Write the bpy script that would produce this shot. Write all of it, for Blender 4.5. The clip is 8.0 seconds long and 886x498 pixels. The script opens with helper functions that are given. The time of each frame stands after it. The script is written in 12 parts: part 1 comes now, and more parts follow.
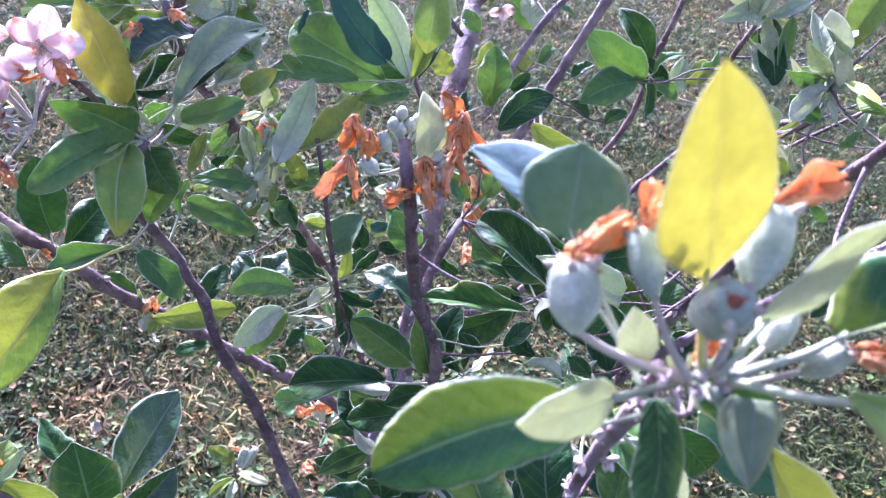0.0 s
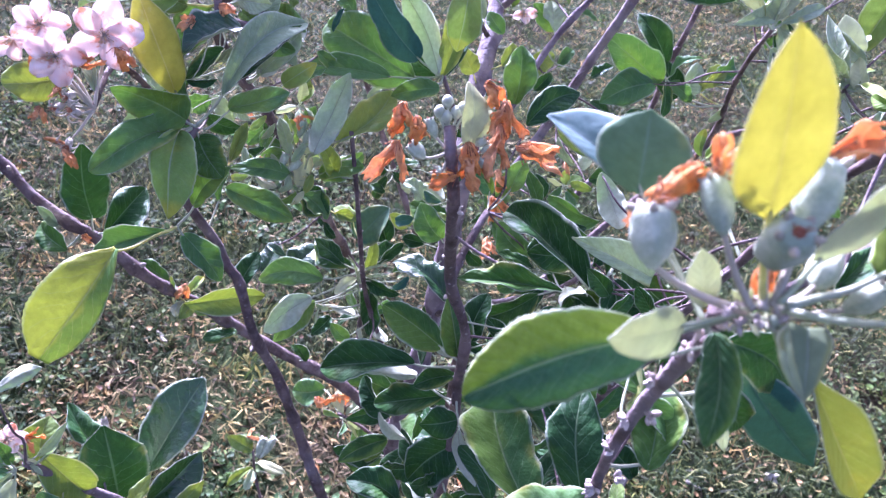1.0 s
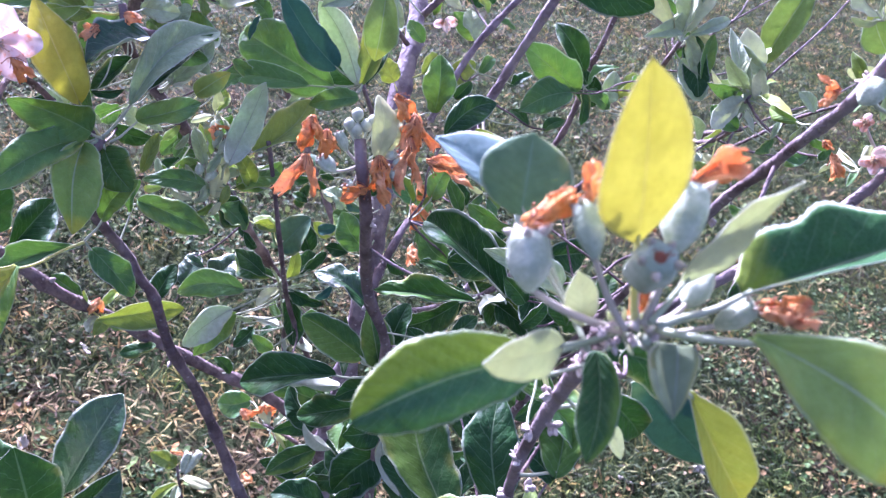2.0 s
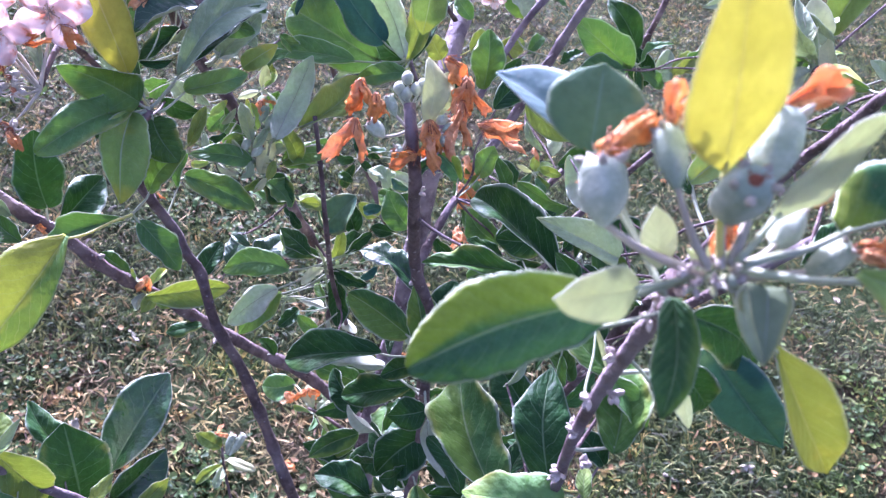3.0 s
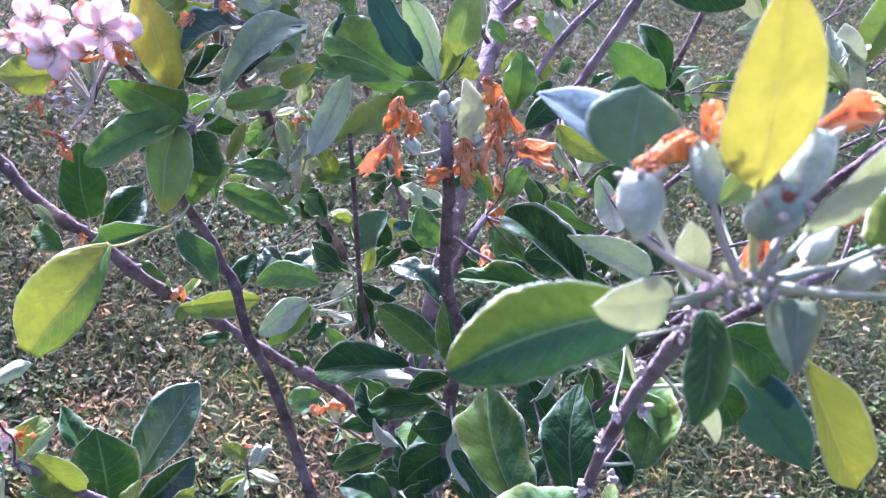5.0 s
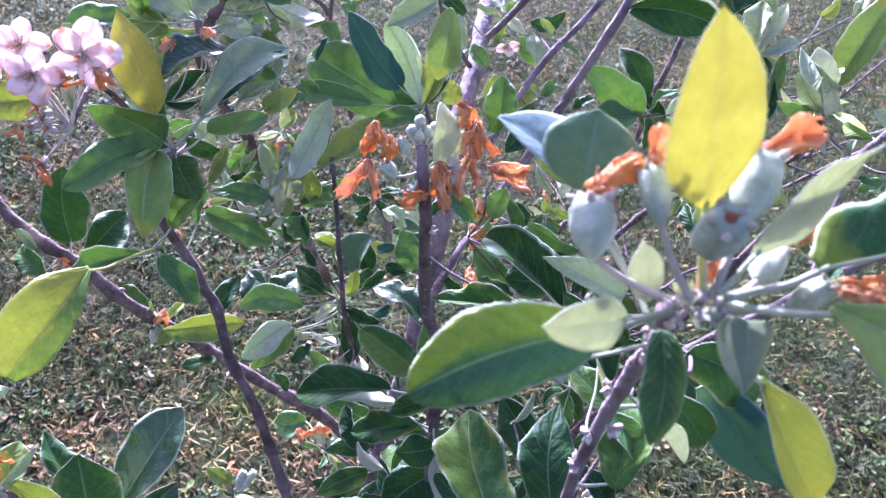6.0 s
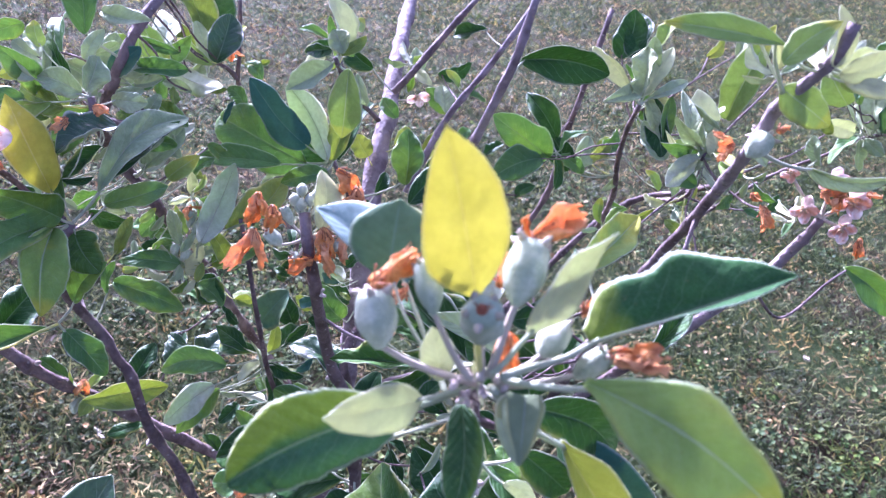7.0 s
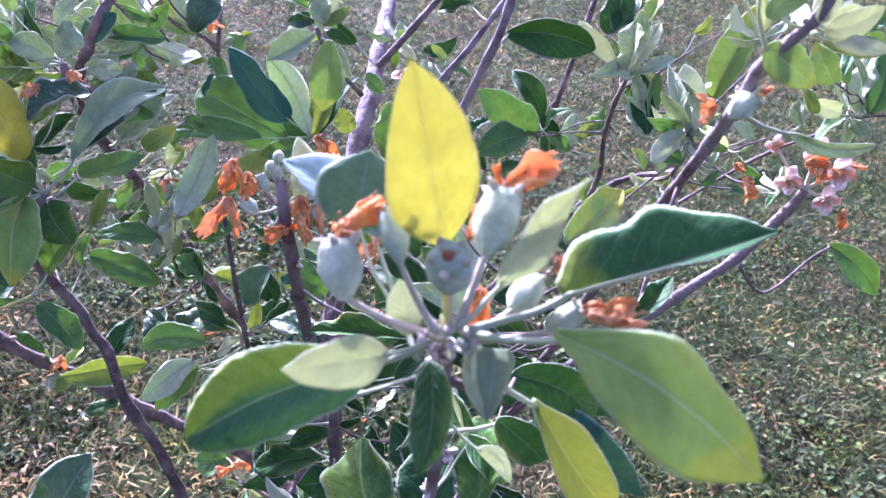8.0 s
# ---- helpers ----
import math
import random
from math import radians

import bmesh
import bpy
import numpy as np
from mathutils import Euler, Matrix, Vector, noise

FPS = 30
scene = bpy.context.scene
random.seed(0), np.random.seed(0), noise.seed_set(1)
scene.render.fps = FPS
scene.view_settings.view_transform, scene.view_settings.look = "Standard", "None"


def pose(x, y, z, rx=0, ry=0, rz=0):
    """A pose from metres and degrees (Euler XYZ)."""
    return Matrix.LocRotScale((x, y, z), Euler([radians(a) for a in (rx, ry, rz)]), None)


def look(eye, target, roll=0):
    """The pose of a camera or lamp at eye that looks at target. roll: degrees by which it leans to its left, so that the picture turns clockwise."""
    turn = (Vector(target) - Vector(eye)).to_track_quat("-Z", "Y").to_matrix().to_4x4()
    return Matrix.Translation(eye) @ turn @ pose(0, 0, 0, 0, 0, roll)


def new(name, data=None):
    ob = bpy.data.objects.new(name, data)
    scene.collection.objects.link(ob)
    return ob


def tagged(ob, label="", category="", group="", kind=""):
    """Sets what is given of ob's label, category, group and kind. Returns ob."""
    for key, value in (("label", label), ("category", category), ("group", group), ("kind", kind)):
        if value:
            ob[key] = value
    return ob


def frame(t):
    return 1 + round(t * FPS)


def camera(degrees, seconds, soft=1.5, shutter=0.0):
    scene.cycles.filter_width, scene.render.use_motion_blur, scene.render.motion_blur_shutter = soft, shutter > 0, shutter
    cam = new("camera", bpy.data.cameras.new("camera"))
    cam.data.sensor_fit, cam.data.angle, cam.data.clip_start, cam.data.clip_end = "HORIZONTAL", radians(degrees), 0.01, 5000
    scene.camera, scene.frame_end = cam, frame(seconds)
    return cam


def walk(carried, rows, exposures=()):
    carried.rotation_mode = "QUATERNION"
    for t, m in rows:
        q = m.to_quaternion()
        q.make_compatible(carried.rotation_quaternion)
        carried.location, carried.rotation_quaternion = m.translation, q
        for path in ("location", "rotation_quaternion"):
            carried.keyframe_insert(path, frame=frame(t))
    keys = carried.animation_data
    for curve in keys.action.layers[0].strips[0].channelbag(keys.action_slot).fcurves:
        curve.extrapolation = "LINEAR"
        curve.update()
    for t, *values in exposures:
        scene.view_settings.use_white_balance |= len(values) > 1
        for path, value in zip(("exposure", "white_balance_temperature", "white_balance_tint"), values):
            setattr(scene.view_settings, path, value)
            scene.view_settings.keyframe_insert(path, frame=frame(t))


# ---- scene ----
cam = camera(62.0, 8.0, soft=1.3)
cam.data.dof.use_dof = True
cam.data.dof.focus_distance, cam.data.dof.aperture_fstop = 0.52, 20.0
PATH = [
    (0, (0, 0, 1.7607), (-0.1454, 1.5656, 0.5247), 12.67),
    (0.5, (0.0169, -0.0162, 1.7633), (-0.1961, 1.5355, 0.5196), 12.85),
    (1, (-0.0162, -0.033, 1.7589), (-0.1655, 1.5475, 0.5424), 13.45),
    (1.5, (-0.0236, -0.0353, 1.76), (-0.0355, 1.5821, 0.5835), 16.69),
    (1.7, (-0.0154, -0.0337, 1.7689), (-0.0132, 1.5873, 0.5975), 16.61),
    (2.8, (0.0028, -0.013, 1.7505), (-0.0218, 1.5737, 0.5332), 13.24),
    (3, (-0.0052, -0.026, 1.7459), (-0.0998, 1.5645, 0.537), 14.18),
    (3.5, (-0.0167, -0.0283, 1.7426), (-0.1758, 1.5596, 0.5371), 14.57),
    (4, (-0.0095, -0.0271, 1.7435), (-0.1444, 1.5624, 0.5371), 14.39),
    (4.5, (-0.0126, -0.0329, 1.7463), (-0.1855, 1.5602, 0.5497), 13.80),
    (4.7, (-0.0121, -0.0377, 1.749), (-0.1918, 1.5591, 0.5583), 13.65),
    (5.8, (0.0013, -0.0299, 1.746), (-0.1221, 1.6121, 0.6108), 14.80),
    (6, (0.0002, -0.0362, 1.7515), (-0.1694, 1.6073, 0.6245), 13.64),
    (6.5, (0.0208, -0.0301, 1.7695), (-0.1144, 1.6478, 0.6895), 12.11),
    (7, (0.0395, -0.0312, 1.7801), (-0.0563, 1.6762, 0.743), 11.50),
    (7.5, (0.0486, -0.0256, 1.7713), (-0.0207, 1.6663, 0.7069), 11.96),
    (8, (0.0467, -0.0288, 1.769), (-0.0121, 1.6653, 0.7077), 12.49),
]
walk(cam, [(t, look(eye, target, roll)) for t, eye, target, roll in PATH], [(0, 2.31, 4810, 49), (0.6, 2.23, 4810, 49), (8, 2.22, 4810, 49)])

# world and sun: open sky with a low, hazy sun ahead of the camera
world = bpy.data.worlds.new("sky")
scene.world = world
world.use_nodes = True
wn = world.node_tree.nodes
sky = wn.new("ShaderNodeTexSky")
sky.sky_type = "NISHITA"
sky.sun_disc = False
SUN_UP, SUN_TURN = radians(26), radians(-35)
sky.sun_elevation, sky.sun_rotation = SUN_UP, SUN_TURN
sky.air_density, sky.dust_density, sky.ozone_density = 1.0, 6.0, 0.6
wn["Background"].inputs["Strength"].default_value = 0.085
haze = wn.new("ShaderNodeHueSaturation")
haze.inputs["Saturation"].default_value = 0.68
world.node_tree.links.new(sky.outputs[0], haze.inputs["Color"])
world.node_tree.links.new(haze.outputs[0], wn["Background"].inputs["Color"])
sun = new("sun", bpy.data.lights.new("sun", "SUN"))
sun.data.energy, sun.data.angle, sun.data.color = 5.0, radians(4), (1.0, 0.92, 0.82)
sun_way = Vector((math.sin(SUN_TURN) * math.cos(SUN_UP), math.cos(SUN_TURN) * math.cos(SUN_UP), math.sin(SUN_UP)))
sun.matrix_world = look(sun_way * 20, (0, 0, 0))


# ---- materials ----
class Nodes:
    """A short way to write node trees."""

    def __init__(self, name):
        self.mat = bpy.data.materials.new(name)
        self.mat.use_nodes = True
        self.tree = self.mat.node_tree
        self.tree.nodes.clear()

    def add(self, kind, props=None, **ins):
        n = self.tree.nodes.new(kind)
        for k, v in (props or {}).items():
            if k == "operation":
                n.operation = v
            elif k == "use_clamp":
                n.use_clamp = v
            elif k == "interpolation_type":
                n.interpolation_type = v
            elif k == "data_type":
                n.data_type = v
            elif k == "blend_type":
                n.blend_type = v
            elif k == "feature":
                n.feature = v
        for k, v in ins.items():
            self.put(n, k, v)
        return n

    def put(self, n, key, v):
        sock = n.inputs[int(key[1:])] if key[0] == "i" and key[1:].isdigit() else n.inputs[key.replace("_", " ")]
        if isinstance(v, bpy.types.NodeSocket):
            self.tree.links.new(v, sock)
        else:
            sock.default_value = (*v, 1.0) if isinstance(v, tuple) and len(v) == 3 and sock.type == "RGBA" else v

    def math(self, op, a, b=0.0, clamp=False):
        return self.add("ShaderNodeMath", {"operation": op, "use_clamp": clamp}, i0=a, i1=b).outputs[0]

    def range(self, v, a, b, c=0.0, d=1.0):
        n = self.add("ShaderNodeMapRange", {"interpolation_type": "SMOOTHSTEP"}, i0=v, i1=a, i2=b, i3=c, i4=d)
        return n.outputs[0]

    def mix(self, f, a, b, blend="MIX"):
        n = self.add("ShaderNodeMix", {"data_type": "RGBA", "blend_type": blend}, i0=f)
        self.put(n, "i6", a), self.put(n, "i7", b)
        return n.outputs[2]

    def noise(self, scale, detail=4.0, vec=None, rough=0.6):
        n = self.add("ShaderNodeTexNoise", None, Scale=scale, Detail=detail, Roughness=rough)
        self.put(n, "Vector", vec or self.add("ShaderNodeTexCoord").outputs["Object"])
        return n.outputs["Fac"]

    def bump(self, h, strength, dist):
        return self.add("ShaderNodeBump", None, Strength=strength, Distance=dist, Height=h).outputs[0]

    def done(self, shader):
        self.tree.links.new(shader, self.add("ShaderNodeOutputMaterial").inputs[0])
        return self.mat


def leaf_material(name, deep, light, vein, glow, gloss, through_part, fuzz=0.0, blotch=None, relief=0.5, margin=0.6, edge=(0.56, 0.60, 0.47), vein_part=0.55, bumpy=0.7, spec=0.28, ageing=0.6, turning=0.0, turned=(0.26, 0.30, 0.035), lean=0.0, tip_turn=0.0, base_turn=0.0):
    """A leaf's skin: two tones in patches, veins by the leaf's own coordinates, gloss, and light passing through."""
    g = Nodes(name)
    uv = g.add("ShaderNodeSeparateXYZ", None, i0=g.add("ShaderNodeTexCoord").outputs["UV"])
    across = g.math("ABSOLUTE", g.math("SUBTRACT", g.math("MULTIPLY", uv.outputs[0], 2.0), 1.0))
    along = uv.outputs[1]
    rnd = g.add("ShaderNodeObjectInfo").outputs["Random"]
    shift = g.add("ShaderNodeVectorMath", {"operation": "ADD"}, i0=g.add("ShaderNodeTexCoord").outputs["Object"], i1=g.add("ShaderNodeCombineXYZ", None, i0=g.math("MULTIPLY", rnd, 7.0), i1=g.math("MULTIPLY", rnd, 3.0)).outputs[0]).outputs[0]
    wob = g.noise(90.0, 2.0, shift)
    phase = g.math("ADD", g.math("SUBTRACT", g.math("MULTIPLY", along, 8.0), g.math("MULTIPLY", across, 2.1)), g.math("MULTIPLY", wob, 0.9))
    side = g.math("ABSOLUTE", g.math("SUBTRACT", g.math("FRACT", phase), 0.5))
    side_vein = g.math("MULTIPLY", g.range(side, 0.045, 0.01), g.math("MULTIPLY", g.range(across, 1.0, 0.75), g.range(g.noise(30.0, 2.0, shift), 0.3, 0.5)))
    rib = g.math("MULTIPLY", g.range(across, 0.05, 0.012), 0.8)
    veins = g.math("MAXIMUM", rib, g.math("MULTIPLY", side_vein, vein_part))
    patch = g.range(g.noise(38.0, 5.0, shift), 0.35, 0.68)
    rim = g.math("MULTIPLY", g.math("POWER", across, 2.5), g.range(g.noise(24.0, 2.0), 0.4, 0.65))
    tone = g.math("ADD", g.math("ADD", g.math("MULTIPLY", patch, 0.5), g.math("MULTIPLY", rim, 0.4)), g.math("MULTIPLY", g.math("SUBTRACT", rnd, 0.3), 0.7), True)
    col = g.mix(tone, deep, light)
    half = g.math("MULTIPLY", g.math("SUBTRACT", uv.outputs[0], 0.5), lean)
    pale = g.math("ADD", g.math("ADD", g.noise(19.0, 3.0, shift), half), g.math("MULTIPLY", g.math("SUBTRACT", rnd, 0.5), 0.22))
    pale = g.math("ADD", pale, g.math("MULTIPLY", g.math("SUBTRACT", g.noise(210.0, 3.0, shift), 0.5), 0.12))
    if tip_turn:
        pale = g.math("ADD", pale, g.range(along, 0.62, 1.0, -0.1, tip_turn))
    if base_turn:
        pale = g.math("ADD", pale, g.range(along, 0.05, 0.6, base_turn, -0.1))
    col = g.mix(g.range(pale, 0.50, 0.66, 0.0, turning), col, turned)
    if blotch:
        col = g.mix(g.math("MULTIPLY", g.range(g.noise(55.0, 3.0), 0.6, 0.72), 0.7), col, blotch)
    cell = g.add("ShaderNodeTexVoronoi", {"feature": "DISTANCE_TO_EDGE"}, Scale=620.0, Vector=g.add("ShaderNodeTexCoord").outputs["Object"]).outputs["Distance"]
    col = g.mix(g.range(cell, 0.10, 0.0, 0.0, 0.08), col, vein)
    col = g.mix(g.math("MULTIPLY", veins, 0.8), col, vein)
    col = g.mix(g.range(across, 0.90, 0.975, 0.0, margin), col, edge)
    old = g.math("MULTIPLY", g.range(across, 0.6, 0.98), g.math("MULTIPLY", g.range(g.noise(30.0, 3.0), 0.45, 0.62), g.range(rnd, 0.45, 0.75)))
    col = g.mix(g.math("MULTIPLY", old, ageing), col, (0.40, 0.38, 0.07))
    mottle = g.mix(g.range(g.noise(240.0, 5.0, shift), 0.32, 0.68), (0.88, 0.88, 0.88), (1.09, 1.09, 1.09))
    col = g.mix(1.0, col, mottle, "MULTIPLY")
    speck = g.range(g.noise(420.0, 2.0), 0.68, 0.76, 0.0, 0.5)
    col = g.mix(g.math("MULTIPLY", speck, g.range(g.noise(45.0, 2.0), 0.45, 0.6)), col, (0.20, 0.14, 0.06))
    pucker = g.math("MULTIPLY", g.noise(85.0, 3.0), 2.2)
    h = g.math("ADD", g.math("ADD", g.math("MULTIPLY", side, relief), pucker), g.math("SUBTRACT", g.math("MULTIPLY", g.noise(300.0, 3.0), 0.5), g.math("MULTIPLY", rib, 0.5)))
    nrm = g.bump(h, bumpy, 0.0014)
    rough = g.math("ADD", gloss, g.math("MULTIPLY", g.noise(70.0, 4.0), 0.22))
    b = g.add("ShaderNodeBsdfPrincipled", None, Base_Color=col, Roughness=rough, Normal=nrm, Sheen_Weight=fuzz, Sheen_Roughness=0.6)
    b.inputs["Specular IOR Level"].default_value = spec
    t = g.add("ShaderNodeBsdfTranslucent", None, Color=g.mix(0.65, col, glow), Normal=nrm)
    return g.done(g.add("ShaderNodeMixShader", None, i0=through_part, i1=b.outputs[0], i2=t.outputs[0]).outputs[0])


def plain_material(name, deep, light, scale, rough, through_part=0.0, fuzz=0.0, bump=0.3, fine=900.0, spec=0.4):
    g = Nodes(name)
    rnd = g.add("ShaderNodeObjectInfo").outputs["Random"]
    f = g.math("ADD", g.range(g.noise(scale, 5.0), 0.32, 0.7), g.math("MULTIPLY", g.math("SUBTRACT", rnd, 0.5), 0.4), True)
    col = g.mix(f, deep, light)
    nrm = g.bump(g.math("ADD", g.noise(fine, 3.0), g.noise(scale * 2, 3.0)), bump, 0.0012)
    b = g.add("ShaderNodeBsdfPrincipled", None, Base_Color=col, Roughness=rough, Normal=nrm, Sheen_Weight=fuzz)
    b.inputs["Specular IOR Level"].default_value = spec
    if not through_part:
        return g.done(b.outputs[0])
    t = g.add("ShaderNodeBsdfTranslucent", None, Color=col, Normal=nrm)
    return g.done(g.add("ShaderNodeMixShader", None, i0=through_part, i1=b.outputs[0], i2=t.outputs[0]).outputs[0])


def bark_material(name, bloom_or_sheen, deep, light):
    """Young bark with pale corky dots, grey bloom and fine rings."""
    g = Nodes(name)
    co = g.add("ShaderNodeTexCoord").outputs["Object"]
    col = g.mix(g.range(g.noise(45.0, 6.0), 0.35, 0.66), deep, light)
    col = g.mix(g.range(g.noise(16.0, 3.0), 0.50, 0.72, 0.0, bloom_or_sheen), col, (0.28, 0.24, 0.25))
    dots = g.add("ShaderNodeTexVoronoi", {"feature": "F1"}, Scale=190.0, Vector=co).outputs["Distance"]
    spot = g.math("MULTIPLY", g.range(dots, 0.26, 0.14), g.range(g.noise(120.0, 1.0), 0.5, 0.58))
    col = g.mix(g.math("MULTIPLY", spot, 0.7), col, (0.42, 0.37, 0.33))
    h = g.math("ADD", g.math("ADD", g.noise(160.0, 5.0), spot), g.noise(40.0, 3.0))
    b = g.add("ShaderNodeBsdfPrincipled", None, Base_Color=col, Roughness=0.8, Normal=g.bump(h, 1.0, 0.0028))
    return g.done(b.outputs[0])


def litter_material(name, ramp, rough, glow, warm=(1.12, 1.0, 0.82), moss=(0.85, 1.08, 0.6)):
    """Many small pieces in one mesh, each with a tone of its own from a ramp."""
    g = Nodes(name)
    r = g.add("ShaderNodeNewGeometry").outputs["Random Per Island"]
    n = g.add("ShaderNodeValToRGB", None, i0=r)
    while len(n.color_ramp.elements) < len(ramp):
        n.color_ramp.elements.new(0.5)
    for e, (at, c) in zip(n.color_ramp.elements, ramp):
        e.position, e.color = at, (*c, 1)
    where = g.add("ShaderNodeNewGeometry").outputs["Position"]
    col = g.mix(g.range(g.noise(60.0, 3.0), 0.3, 0.7, 0.0, 0.3), n.outputs[0], (0.10, 0.075, 0.05))
    # tan patches, with golden sunlit warmth multiplied into the colour
    col = g.mix(g.range(g.noise(4.5, 4.0, where), 0.45, 0.62), col, warm, "MULTIPLY")
    col = g.mix(g.range(g.noise(2.6, 4.0, where), 0.52, 0.66, 0.0, 0.75), col, moss, "MULTIPLY")
    b = g.add("ShaderNodeBsdfPrincipled", None, Base_Color=col, Roughness=rough)
    b.inputs["Specular IOR Level"].default_value = 0.2
    t = g.add("ShaderNodeBsdfTranslucent", None, Color=col)
    return g.done(g.add("ShaderNodeMixShader", None, i0=glow, i1=b.outputs[0], i2=t.outputs[0]).outputs[0])


def ground_material():
    """Matted lawn between the blades: thatch, bare soil and green patches."""
    g = Nodes("matted_turf")
    co = g.add("ShaderNodeTexCoord").outputs["Object"]
    thatch = g.mix(g.noise(120.0, 6.0, co), (0.014, 0.011, 0.007), (0.085, 0.066, 0.038))
    green = g.mix(g.noise(90.0, 5.0, co), (0.010, 0.022, 0.007), (0.056, 0.080, 0.026))
    f = g.math("ADD", g.math("MULTIPLY", g.noise(1.7, 3.0, co), 0.7), g.math("MULTIPLY", g.noise(14.0, 4.0, co), 0.5))
    col = g.mix(g.range(f, 0.42, 0.68), thatch, green)
    h = g.math("ADD", g.noise(70.0, 6.0, co), g.math("MULTIPLY", g.noise(300.0, 3.0, co), 0.5))
    b = g.add("ShaderNodeBsdfPrincipled", None, Base_Color=col, Roughness=0.9, Normal=g.bump(h, 0.9, 0.02))
    b.inputs["Specular IOR Level"].default_value = 0.06
    return g.done(b.outputs[0])


def withered_material():
    """Dry petals: pinkish tan to orange; brown noise patches and specks also paint shadowed creases."""
    g = Nodes("withered_petal")
    rnd = g.add("ShaderNodeObjectInfo").outputs["Random"]
    f = g.math("ADD", g.range(g.noise(75.0, 4.0), 0.35, 0.66), g.math("MULTIPLY", g.math("SUBTRACT", rnd, 0.5), 0.7), True)
    col = g.mix(f, (0.77, 0.355, 0.075), (0.82, 0.51, 0.25))
    # withered brown, with the shade of the folds put into the colour
    col = g.mix(g.range(g.noise(160.0, 5.0), 0.52, 0.68, 0.0, 0.65), col, (0.38, 0.15, 0.06))
    col = g.mix(g.range(g.noise(420.0, 3.0), 0.55, 0.7, 0.0, 0.3), col, (0.30, 0.12, 0.045))
    nrm = g.bump(g.math("ADD", g.noise(260.0, 4.0), g.noise(800.0, 2.0)), 0.6, 0.0015)
    b = g.add("ShaderNodeBsdfPrincipled", None, Base_Color=col, Roughness=0.75, Normal=nrm)
    b.inputs["Specular IOR Level"].default_value = 0.25
    t = g.add("ShaderNodeBsdfTranslucent", None, Color=g.mix(0.3, col, (0.90, 0.48, 0.22)), Normal=nrm)
    return g.done(g.add("ShaderNodeMixShader", None, i0=0.45, i1=b.outputs[0], i2=t.outputs[0]).outputs[0])


